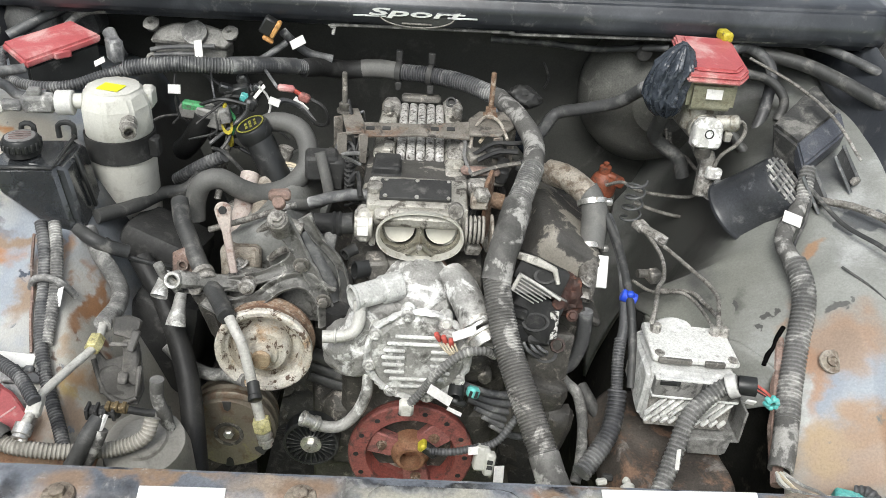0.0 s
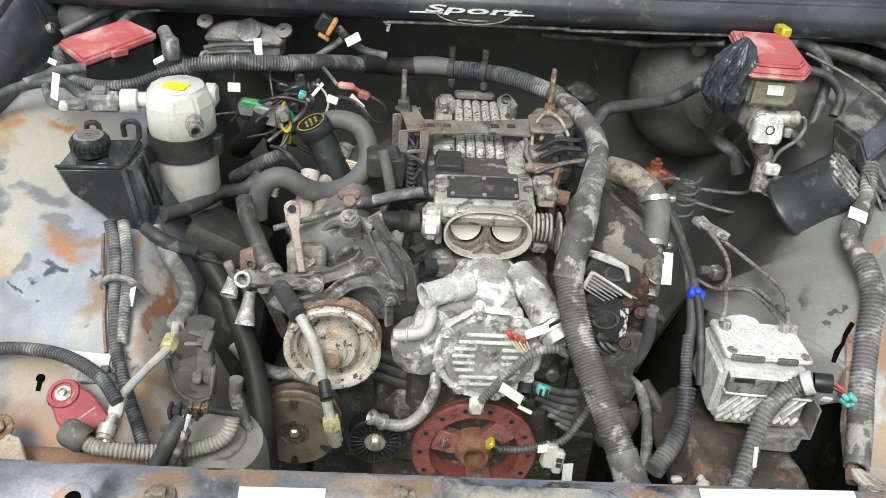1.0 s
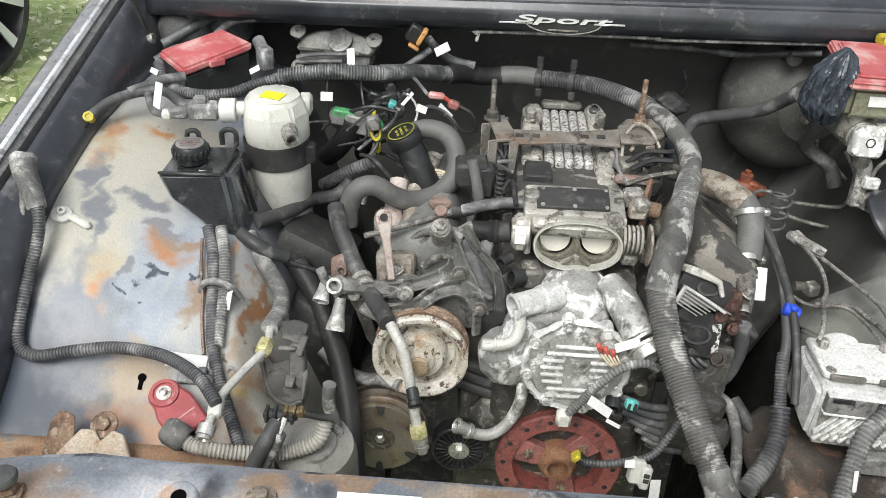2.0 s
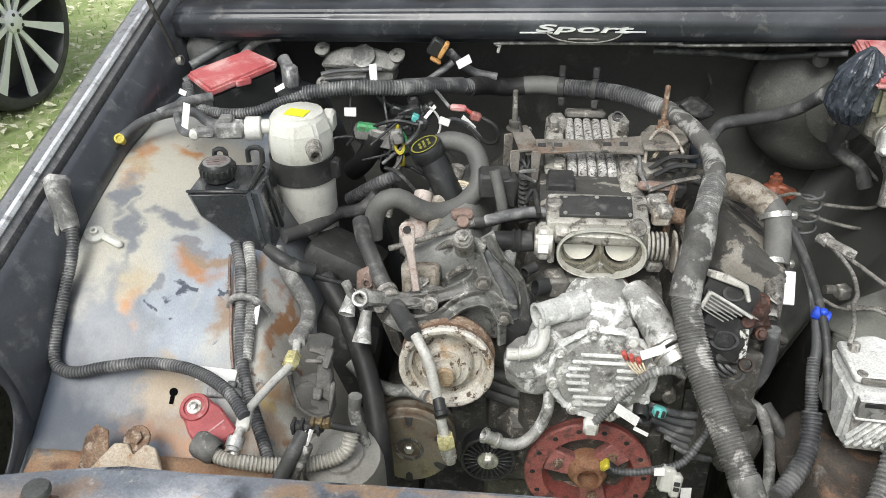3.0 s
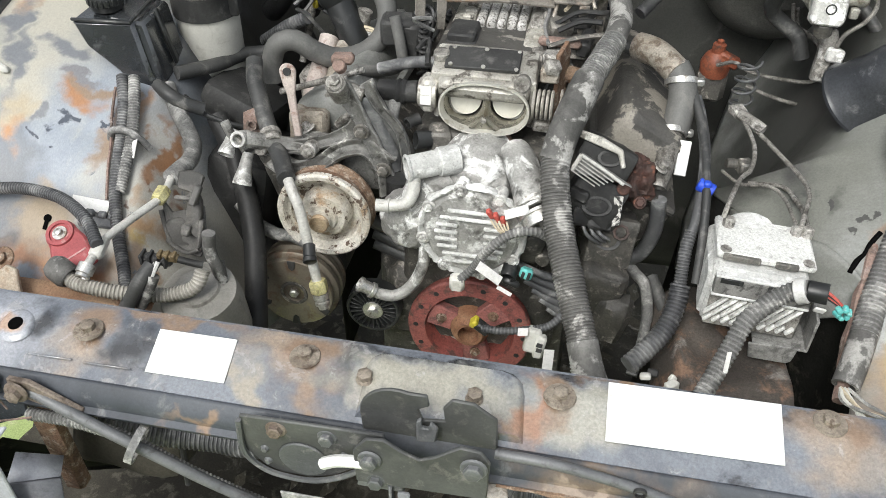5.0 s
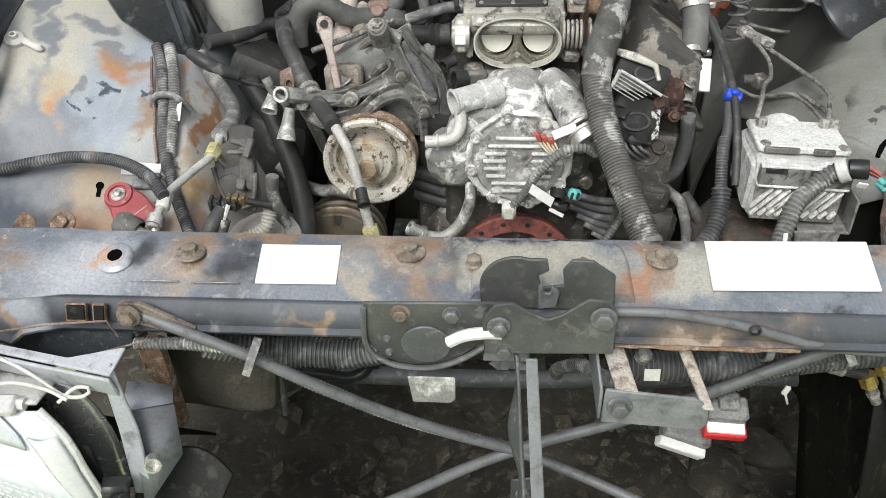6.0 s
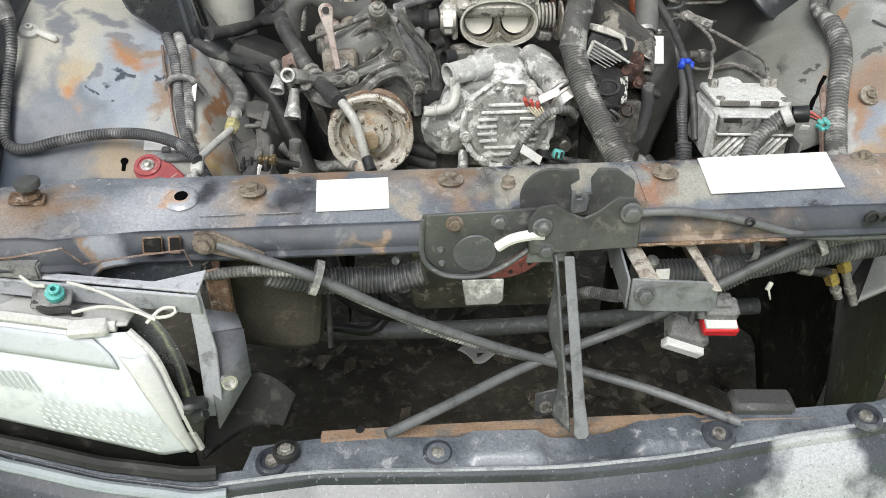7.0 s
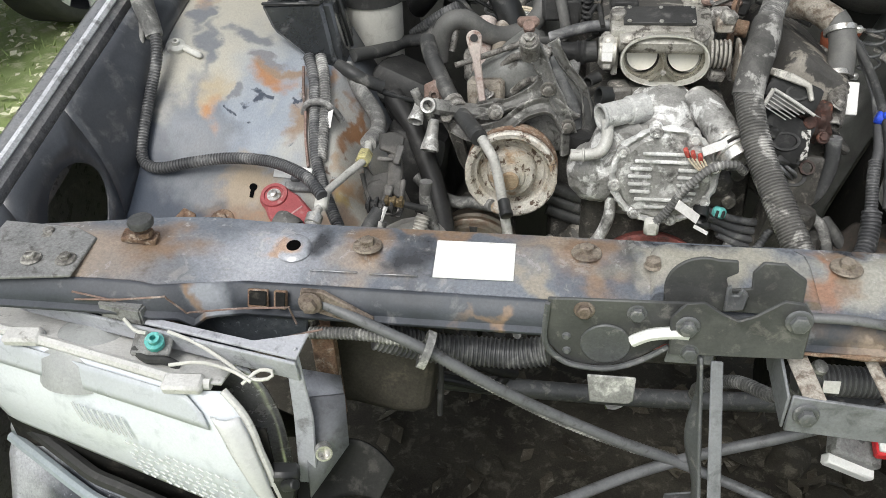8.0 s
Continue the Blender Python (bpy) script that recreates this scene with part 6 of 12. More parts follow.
# open brackets with two pipe eyes
eyes = thing("pipe_clamp_bracket", "pale aluminium bracket with open pipe eyes", "bracket", (-0.33, 0.92, 0.82))
bm = B()
pipe(bm, (-0.322, 0.935, 0.875), (-0.324, 0.912, 0.887), 0.0115, wall=0.004, n=20)
part("eye", bm, corroded_alu, eyes)
for a_, b_, r_ in (((-0.338, 0.935, 0.886), (-0.3425, 0.905, 0.864), 0.0115), ((-0.318, 0.925, 0.858), (-0.3225, 0.897, 0.822), 0.0135)):
    bm = B()
    P, Q = V(a_), V(b_)
    L_ = (Q - P).length
    lathe(bm, P, Q - P, [(0, 0), (0, r_ * 0.55), (L_ * 0.5, r_ * 0.7), (L_ * 0.85, r_ * 0.95), (L_, r_), (L_, r_ - 0.002), (L_ * 0.6, r_ * 0.6), (L_ * 0.4, r_ * 0.4), (L_ * 0.4, 0)], 22)
    part("eye", bm, corroded_alu, eyes, "flared pale pipe eye")
bm = B()
tube(bm, [(-0.345, 0.925, 0.905), (-0.336, 0.922, 0.885), (-0.325, 0.925, 0.868), (-0.32, 0.93, 0.845)], 0.0065, n=8)
tube(bm, [(-0.318, 0.925, 0.88), (-0.285, 0.94, 0.868), (-0.24, 0.95, 0.86)], 0.012, n=8)
part("web", bm, cast_grey, eyes)
bm = B()
plate(bm, [(-0.016, -0.022), (0.014, -0.025), (0.018, 0.018), (0.0, 0.026), (-0.016, 0.018)], 0.008, (-0.323, 0.965, 0.875), (1, 0, 0), (0, 0.4, 0.9))
lathe(bm, (-0.323, 0.962, 0.879), (0, -0.9, 0.4), [(0, 0.006), (0.003, 0.008), (0.004, 0.008), (0.004, 0.0045), (-0.003, 0.0045), (-0.003, 0)], 14)
part("lug", bm, pink_rust, eyes, "rusty red lug with a hole")
# upright strap bracket
sb = thing("strap_bracket", "long rusty strap bracket with an eye", "bracket", (-0.27, 1.02, 0.83))
bm = B()
SA, SB = V((-0.263, 0.97, 0.965)), V((-0.25, 0.945, 0.879))
plate(bm, arc(0.0, 0.0, 0.0115, 0, 180, 8) + [(-0.009, -0.018), (-0.006, -0.03), (-0.005, -0.09), (0.006, -0.09), (0.0055, -0.03), (0.008, -0.018)], 0.006, SA, (1, 0.1, 0.1), SA - SB, bev=0.0015)
part("strap", bm, pale_pink, sb)
bm = B()
lathe(bm, SA + V((0, -0.001, 0.001)), (0, -0.96, 0.28), [(-0.002, 0.0055), (0.0015, 0.0055), (0.0015, 0)], 14)
part("eye", bm, dusty_black, sb)
ac_ = thing("accessory_casting", "grey cast pump housing behind the bracket", "engine part", (-0.22, 1.05, 0.8))
bm = B()
tube(bm, [(-0.262, 1.15, 0.925), (-0.266, 1.115, 0.9), (-0.264, 1.07, 0.885), (-0.258, 1.03, 0.87), (-0.25, 1.0, 0.83)], 0.015, n=18, wob=0.06)
part("riser", bm, pale_pink, ac_, "pinkish rusty riser pipe")
bm = B()
tube(bm, [(-0.235, 1.14, 0.92), (-0.238, 1.1, 0.9), (-0.238, 1.05, 0.88), (-0.24, 1.01, 0.84)], 0.013, n=16, wob=0.06)
part("riser", bm, tan_metal, ac_, "tan dirty riser pipe")
bm = B()
box(bm, (-0.25, 1.0, 0.865), (0.055, 0.04, 0.05), rot=(-15, 0, 4), bev=0.006)
worn(bm, 0.002, 60, 2)
part("clamp_block", bm, tan_metal, ac_, "tan square block on the risers")
bm = B()
box(bm, (-0.2, 1.04, 0.86), (0.07, 0.06, 0.07), rot=(-10, 0, 12), bev=0.014, seg=2)
worn(bm, 0.003, 50, 2)
part("housing", bm, cast_grey, ac_)
bm = B()
box(bm, (-0.28, 1.10, 0.87), (0.03, 0.04, 0.06), bev=0.01)
part("ear", bm, dirty_alu, ac_)
for a_, b_ in (((-0.23, 1.02, 0.9), (-0.19, 1.0, 0.93)), ((-0.21, 1.0, 0.87), (-0.17, 0.985, 0.9)), ((-0.245, 1.0, 0.85), (-0.225, 0.98, 0.81))):
    bm = B()
    tube(bm, [a_, (V(a_) + V(b_)) / 2 + V((0, 0, 0.006)), b_], 0.0055, n=8)
    part("stay", bm, dirty_alu, ac_)

# right-hand accessories: ignition coil bracket and spark leads
dust_grey = mat("dust_grey", (0.09, 0.088, 0.083), (0.15, 0.147, 0.138), (0.04, 0.039, 0.037), s1=20, s2=50, t3=0.58, soft3=0.06, rough=0.55, metal=0.1, bump=0.4, grit=0.2, edge=0.9)
rust_red = mat("rust_red", (0.085, 0.042, 0.033), (0.045, 0.032, 0.027), (0.2, 0.08, 0.05), s1=30, s2=80, t3=0.62, rough=0.65, metal=0.1, bump=0.6, grit=0.25)
coil = thing("ignition_coil", "black ignition coil on a bent pale bracket", "ignition coil", (0.17, 0.93, 0.82))
for nm_, c_, s_, r_, lb_ in (("upper_body", (0.17, 0.945, 0.905), (0.075, 0.05, 0.04), (-30, 22, -8), "black upper coil block"), ("lower_body", (0.163, 0.925, 0.852), (0.07, 0.05, 0.06), (-30, 24, -8), "dark grey lower coil block"), ("base", (0.19, 0.92, 0.79), (0.065, 0.05, 0.07), (-20, 10, 6), "greasy coil base")):
    bm = B()
    box(bm, c_, s_, rot=r_, bev=0.007, seg=2)
    worn(bm, 0.0022, 55, 3)
    part(nm_, bm, greasy_iron if nm_ == "base" else dusty_black, coil, lb_)
for c_, r_ in (((0.174, 0.922, 0.917), 0.0105), ((0.166, 0.898, 0.857), 0.013)):
    bm = B()
    lathe(bm, V(c_) + V((0, 0.014, -0.012)), (0.05, -0.75, 0.62), [(0, 0), (0, r_ * 1.1), (0.019, r_), (0.019, r_ - 0.003), (0.005, r_ - 0.004), (0.005, 0)], 20, sx=1.5)
    shroud = part("terminal", bm, dusty_black, coil, "open oval terminal socket")
    bm = B()
    lathe(bm, V(c_) + V((0, 0.014, -0.012)), (0.05, -0.75, 0.62), [(0.012, r_ * 0.8), (0.0135, r_ * 0.78), (0.0135, 0)], 20, sx=1.5)
    part("socket", bm, hole_black, shroud, "dark socket hollow")
for c_, s_, r_ in (((0.146, 0.9, 0.836), (0.03, 0.026, 0.024), (-35, 20, 25)), ((0.143, 0.905, 0.868), (0.026, 0.02, 0.016), (-20, 10, -15)), ((0.172, 0.9, 0.826), (0.034, 0.024, 0.016), (-40, 15, 10))):
    bm = B()
    box(bm, c_, s_, rot=r_, bev=0.003)
    worn(bm, 0.0015, 90, 2)
    part("plug_body", bm, dusty_black, coil, "grimy black plug body")
for k in range(3):
    bm = B()
    tube(bm, [(0.15 + 0.008 * k, 0.9, 0.832 - 0.004 * k), (0.158 + 0.01 * k, 0.885, 0.82), (0.176 + 0.006 * k, 0.893, 0.8 + 0.004 * k), (0.19, 0.91, 0.786)], 0.0026, n=8)
    part("lead", bm, loom_dark, coil, "thin dark lead")
CA, CB, CD = V((0.139, 0.903, 0.93)), V((0.129, 0.899, 0.907)), V((0.057, -0.006, -0.034))
bm = B()
tube(bm, [CA, CA.lerp(CB, 0.5), CB], 0.003, n=8)
tube(bm, [CA, CA + CD * 0.5 + V((0, 0, 0.001)), CA + CD], 0.0022, n=8)
part("core_edge", bm, line_white, coil, "bright worn edge of the laminated core")
for k in range(5):
    bm = B()
    p_ = CA.lerp(CB, 0.2 + 0.19 * k)
    tube(bm, [p_, p_ + CD * 0.35, p_ + CD * (0.8 - 0.06 * k)], 0.0009, n=6)
    part("cooling_fin", bm, bright_steel, coil, "thin bright fin")
bm = B()
plate(bm, [(0, 0), (0.068, -0.038), (0.05, -0.032), (-0.008, -0.026)][::-1], 0.01, CA - V((0, -0.006, 0.002)), (1, 0, 0), (0, 0.3, 0.95), bev=0.001)
part("core", bm, dust_grey, coil, "dusty laminated core")
bm = B()
plate(bm, [(-0.03, 0.006), (-0.024, 0.014), (0.002, 0.008), (0.03, -0.006), (0.036, -0.028), (0.03, -0.03), (0.024, -0.012), (0.0, -0.004)][::-1], 0.006, (0.16, 0.922, 0.937), (1, 0, 0), (0, 0.35, 0.94), bev=0.0015)
part("bracket_arm", bm, throttle_alu, coil, "bent pale bracket")
bm = B()
plate(bm, [(-0.005, 0.02), (0.007, 0.022), (0.011, -0.018), (0.0, -0.022)], 0.005, (0.19, 0.9, 0.85), (1, 0, -0.1), (0.1, 0.3, 0.95), bev=0.001)
part("pin_strip", bm, mat("pin_mottle", (0.5, 0.49, 0.46), (0.6, 0.59, 0.56), (0.04, 0.038, 0.035), s1=30, s2=130, t3=0.53, soft3=0.03, rough=0.6, bump=0.5), coil, "mottled pale pin strip")
bm = B()
box(bm, (0.216, 0.972, 0.852), (0.05, 0.045, 0.066), rot=(-20, 15, 28), bev=0.018, seg=2)
worn(bm, 0.009, 48, 5)
cyl(bm, (0.2, 0.932, 0.868), (0.197, 0.912, 0.879), 0.009, n=14)
for p_ in ((0.188, 0.925, 0.888), (0.222, 0.925, 0.85)):
    bolt(bm, p_, (0, -0.8, 0.6), r=0.006, h=0.006, washer=0.009)
solo("exhaust_boss", bm, rust_red, "rust-red casting beside the coil", "engine part", at=(0.215, 0.96, 0.82))
for c, r_, mt_, lb_ in (((0.203, 0.902, 0.815), 0.011, rust_red, "rust-red hexagon nut on a stub"), ((0.187, 0.9, 0.8), 0.013, dusty_black, "open black hose end")):
    bm = B()
    lathe(bm, V(c) + V((0, 0.012, -0.01)), (0.02, -0.75, 0.62), [(0, 0), (0, r_), (0.018, r_), (0.018, r_ * 0.7), (0.004, r_ * 0.62), (0.004, 0)], 8 if mt_ is rust_red else 18, sx=1.0 if mt_ is rust_red else 1.35)
    solo("pipe_stub", bm, mt_, lb_, "pipe", at=c)
for k in range(6):
    y = 0.885 - 0.002 * k
    z = 0.752 - 0.014 * k
    pts = [(0.06 + 0.012 * k, y, z + 0.004), (0.11 + 0.008 * k, y - 0.004, z - 0.012), (0.155 + 0.006 * k, y + 0.004, z - 0.022), (0.2, y + 0.03, z - 0.03)]
    hose("spark_lead", pts, 0.0058, loom_dark, "dark rubber spark plug lead", "cable", group="spark plug leads")
bm = B()
box(bm, (0.18, 0.89, 0.72), (0.07, 0.06, 0.1), rot=(0, 12, 0), bev=0.015, seg=2)
box(bm, (0.205, 0.87, 0.69), (0.05, 0.04, 0.08), rot=(0, 12, 0), bev=0.01)
worn(bm, 0.004, 45, 3)
solo("drive_housing", bm, greasy_iron, "grimy dark housing beside the crank pulley", "engine part", at=(0.18, 0.89, 0.66))
bm = B()
box(bm, (0.065, 0.91, 0.778), (0.08, 0.05, 0.06), rot=(-5, 0, 0), bev=0.012, seg=2)
lathe(bm, (0.085, 0.89, 0.795), FWD, [(0, 0.0), (0, 0.022), (0.008, 0.022), (0.012, 0.017), (0.016, 0.012), (0.018, 0)], 24)
for p in ((0.05, 0.885, 0.76), (0.105, 0.885, 0.765), (0.11, 0.885, 0.81)):
    cyl(bm, V(p) - FWD * 0.02, V(p) + FWD * 0.004, 0.01)
worn(bm, 0.0018, 80, 1)
solo("cover_casting", bm, greasy_iron, "dark cast cover with round boss", "engine part", at=(0.07, 0.91, 0.75))

# ---- hoses and looms ----
MAIN = [(-0.134, 1.420, 1.000), (-0.079, 1.420, 1.006), (-0.039, 1.410, 1.006), (0.018, 1.390, 1.010), (0.073, 1.360, 1.011), (0.126, 1.320, 1.006), (0.156, 1.220, 1.011), (0.169, 1.140, 1.008), (0.163, 1.080, 0.997), (0.141, 1.010, 0.985)]
hose("wiring_loom", [(-0.20, 1.40, 1.012)] + MAIN[:6], 0.015, loom_dark, "thick grey corrugated wiring loom over the intake", "wiring loom", rib=0.0015, pitch=0.0048, n=14, wob=0.04)
hose("wiring_loom", MAIN[5:9], 0.0158, taped_grey, "thick taped wiring loom with flaking dirt", "wiring loom", n=14, wob=0.06)
hose("wiring_loom", MAIN[8:] + [(0.132, 0.98, 0.98)], 0.0175, loom_grey, "thick grey corrugated wiring loom beside the intake", "wiring loom", rib=0.0015, pitch=0.0048, n=14, wob=0.04)
hose("wiring_loom", [(0.136, 0.995, 0.983), (0.126, 0.955, 0.972), (0.113, 0.92, 0.945), (0.107, 0.9, 0.92)], 0.0205, taped_grey, "thick taped wiring loom with flaking dirt", "wiring loom", n=14, wob=0.06)
hose("wiring_loom", [(0.107, 0.905, 0.925), (0.112, 0.87, 0.9), (0.124, 0.83, 0.865), (0.141, 0.785, 0.835), (0.158, 0.745, 0.806), (0.17, 0.715, 0.785), (0.178, 0.69, 0.765)], 0.0188, taped_grey, "thick dusty corrugated loom running down to the radiator support", "wiring loom", rib=0.0014, pitch=0.0042, n=16, wob=0.05)
hose("wiring_loom", [(0.168, 0.72, 0.79), (0.178, 0.695, 0.772), (0.195, 0.665, 0.755), (0.22, 0.64, 0.75)], 0.0195, taped_grey, "taped grey loom end behind the support", "wiring loom", n=12)
hose("wiring_loom", [(-0.671, 1.270, 1.050), (-0.641, 1.220, 1.036), (-0.589, 1.190, 1.035), (-0.533, 1.190, 1.039), (-0.492, 1.210, 1.049), (-0.44, 1.23, 1.061)], 0.0085, loom_dark, "dark corrugated loom beside the fuse box", "wiring loom", rib=0.0011, pitch=0.0044)
hose("wiring_loom", [(-0.46, 1.222, 1.058), (-0.385, 1.230, 1.067), (-0.316, 1.250, 1.061), (-0.257, 1.290, 1.050), (-0.187, 1.370, 1.021)], 0.0128, loom_dark, "dark corrugated loom along the firewall", "wiring loom", rib=0.0014, pitch=0.0048, n=12)
hose("loom_sleeve", [(-0.305, 1.255, 1.06), (-0.262, 1.287, 1.051), (-0.215, 1.335, 1.034)], 0.0138, loom_dark, "smooth taped sleeve on the firewall loom", "sleeve", n=14, wob=0.05)
hose("loom_sleeve", [(-0.205, 1.35, 1.026), (-0.18, 1.38, 1.018), (-0.145, 1.41, 1.004), (-0.11, 1.42, 1.003)], 0.016, dusty_black, "black taped joint where two looms meet", "sleeve", n=14, wob=0.12)
hose("loom_sleeve", [(-0.112, 1.42, 1.004), (-0.079, 1.42, 1.006), (-0.05, 1.413, 1.006)], 0.0163, hose_grey, "smooth taped sleeve of the intake loom", "sleeve", n=14, wob=0.05)
for p, ax in (((-0.045, 1.411, 1.006), (1, -0.2, 0)), ((0.012, 1.393, 1.01), (1, -0.35, 0))):
    t = B()
    lathe(t, V(p) - V(ax).normalized() * 0.005, ax, [(0, 0.0165), (0, 0.019), (0.01, 0.019), (0.01, 0.0165)], 18)
    box(t, V(p) + V((0, 0.005, 0.028)), (0.012, 0.008, 0.02), bev=0.002)
    box(t, V(p) + V((0, -0.012, -0.022)), (0.012, 0.008, 0.016), bev=0.002)
    solo("loom_clip", t, dusty_black, "black plastic loom clip", "clip", at=p)

hose("heater_hose", [(-0.262, 1.2, 0.97), (-0.248, 1.2, 0.986), (-0.221, 1.2, 0.994), (-0.189, 1.19, 0.987), (-0.174, 1.17, 0.96), (-0.181, 1.15, 0.932), (-0.206, 1.13, 0.915), (-0.24, 1.11, 0.914), (-0.266, 1.094, 0.93), (-0.292, 1.084, 0.951), (-0.318, 1.08, 0.944), (-0.331, 1.08, 0.914), (-0.333, 1.075, 0.885)], 0.0155, hose_grey, "thick grey rubber heater hose in an S bend", n=14)
hose("ac_hose", [(-0.345, 1.05, 0.93), (-0.335, 1.02, 0.917), (-0.323, 1.000, 0.904), (-0.305, 0.970, 0.885), (-0.288, 0.948, 0.867), (-0.263, 0.910, 0.857), (-0.247, 0.88, 0.855)], 0.0125, hose_black, "black rubber refrigerant hose with crimped collar", n=14)
clampless = thing("refrigerant_line", "pale bent refrigerant line with yellow end fitting", "pipe", (-0.2, 0.83, 0.7))
bm = B()
tube(bm, [(-0.243, 0.876, 0.856), (-0.232, 0.86, 0.848), (-0.222, 0.850, 0.832), (-0.213, 0.840, 0.794), (-0.206, 0.832, 0.753), (-0.20, 0.826, 0.72)], 0.0072, n=14)
part("pipe", bm, line_white, clampless)
bm = B()
lathe(bm, (-0.2, 0.826, 0.725), (0.08, -0.1, -0.35), [(0, 0), (0, 0.012), (0.003, 0.013), (0.016, 0.013), (0.019, 0.011), (0.019, 0)], 6)
part("fitting_nut", bm, zinc_yellow, clampless, "yellow zinc hexagon nut")
bm = B()
lathe(bm, (-0.196, 0.821, 0.706), (0.08, -0.1, -0.35), [(0, 0), (0, 0.011), (0.008, 0.011), (0.009, 0.0085), (0.012, 0.0085), (0.013, 0.0105), (0.017, 0.0105), (0.018, 0.0075), (0.024, 0.007), (0.024, 0.004), (0.012, 0.004), (0.012, 0)], 20)
part("fitting_nose", bm, bright_steel, clampless)
bm = B()
cyl(bm, (-0.209, 0.836, 0.782), (-0.204, 0.82, 0.772), 0.0085, n=18)
lathe(bm, (-0.204, 0.82, 0.772), (0.3, -0.85, -0.5), [(0, 0.0095), (0.006, 0.0095), (0.007, 0.008), (0.007, 0)], 16)
part("valve_cap", bm, black_plastic, clampless, "black valve cap")
bm = B()
lathe(bm, (-0.295, 0.955, 0.874), (0.04, -0.07, -0.02), [(0, 0.0125), (0.001, 0.0155), (0.009, 0.0155), (0.01, 0.013), (0.014, 0.013), (0.015, 0.0155), (0.022, 0.0155), (0.023, 0.0125)], 18)
solo("hose_crimp", bm, dirty_alu, "crimped metal hose collar", "clamp", at=(-0.295, 0.955, 0.874))
hose("vacuum_pipe", [(-0.298, 1.020, 0.902), (-0.239, 1.020, 0.924), (-0.174, 1.030, 0.945)], 0.0045, dirty_alu, "thin metal pipe across the bracket", "pipe")
hose("heater_pipe", [(-0.150, 1.120, 0.985), (-0.138, 1.105, 0.94), (-0.137, 1.10, 0.921), (-0.155, 1.085, 0.916), (-0.192, 1.050, 0.932)], 0.0085, hose_grey, "grey bent coolant pipe", "pipe", n=12)
hose("small_hose", [(-0.350, 0.930, 0.759), (-0.323, 0.915, 0.741), (-0.288, 0.905, 0.731), (-0.26, 0.90, 0.735), (-0.23, 0.882, 0.742)], 0.0095, loom_grey, "short black rubber hose end", hollow=False)
hose("bypass_hose", [(-0.14, 0.97, 0.93), (-0.125, 0.965, 0.9), (-0.10, 0.96, 0.87), (-0.095, 0.955, 0.83)], 0.0115, hose_black, "black bypass hose behind the pump", n=12)
hose("bypass_hose", [(-0.155, 0.965, 0.945), (-0.14, 0.96, 0.91), (-0.122, 0.955, 0.875), (-0.115, 0.95, 0.84)], 0.012, loom_dark, "dark coolant hose behind the bracket", n=12)
hose("coolant_hose", [(-0.105, 0.93, 0.84), (-0.105, 0.93, 0.79), (-0.10, 0.93, 0.76)], 0.017, dusty_black, "black coolant hose beside the pump", n=14)
hose("pcv_hose", [(-0.158, 1.055, 0.935), (-0.12, 1.05, 0.95), (-0.09, 1.045, 0.958), (-0.06, 1.04, 0.96)], 0.0085, loom_dark, "grey ventilation hose to the throttle body", n=10)
hose("vacuum_stub", [(-0.118, 1.0, 0.93), (-0.122, 0.985, 0.915), (-0.124, 0.975, 0.895)], 0.0095, loom_grey, "short open vacuum stub", hollow=True, n=12)
hose("vacuum_stub", [(-0.085, 0.985, 0.905), (-0.095, 0.978, 0.903), (-0.1, 0.972, 0.902)], 0.0085, dusty_black, "small open hose end", hollow=True, n=12)
for k in range(3):
    hose("coolant_hose", [(-0.15, 0.95, 0.74 - 0.02 * k), (-0.1, 0.945, 0.725 - 0.02 * k), (-0.05, 0.94, 0.72 - 0.02 * k)], 0.011, hose_black, "black hose deep behind the pulleys", n=10, group="lower hoses")
hose("sensor_loom", [(-0.000, 0.830, 0.759), (0.017, 0.838, 0.776), (0.036, 0.832, 0.815), (0.064, 0.835, 0.845), (0.093, 0.840, 0.850), (0.11, 0.85, 0.835)], 0.0065, loom_grey, "thin corrugated sensor loom over the pump cover", "wiring loom", rib=0.001, pitch=0.005)
hose("sensor_loom", [(0.165, 0.865, 0.74), (0.148, 0.85, 0.715), (0.125, 0.835, 0.69), (0.09, 0.825, 0.685), (0.06, 0.822, 0.68), (0.035, 0.83, 0.672)], 0.0058, loom_dark, "thin dark loom in front of the crank pulley", "wiring loom", rib=0.0008, pitch=0.005)
bm = B()
box(bm, (-0.003, 0.832, 0.752), (0.02, 0.016, 0.026), rot=(0, 0, 0), bev=0.004)
solo("loom_clip", bm, acc_white, "pale plastic loom clip", "clip", at=(-0.003, 0.832, 0.74))
bm = B()
box(bm, (0.033, 0.835, 0.669), (0.026, 0.016, 0.014), rot=(0, 40, 0), bev=0.003)
solo("sensor_connector", bm, black_plastic, "black crank sensor connector", "connector", at=(0.033, 0.835, 0.662))
bm = B()
box(bm, (0.022, 0.832, 0.681), (0.008, 0.016, 0.014), rot=(0, 40, 0), bev=0.002)
solo("connector_lock", bm, yellow_plastic, "small yellow plastic connector lock", "connector", at=(0.022, 0.832, 0.674))
plug = thing("white_connector", "pale grey multi-way connector with open face", "connector", (0.105, 0.82, 0.665))
bm = B()
box(bm, (0.105, 0.82, 0.675), (0.02, 0.02, 0.035), rot=(-20, 10, 0), bev=0.003)
box(bm, (0.116, 0.812, 0.672), (0.014, 0.016, 0.034), rot=(-20, 10, 0), bev=0.003)
part("shell", bm, acc_white, plug)
bm = B()
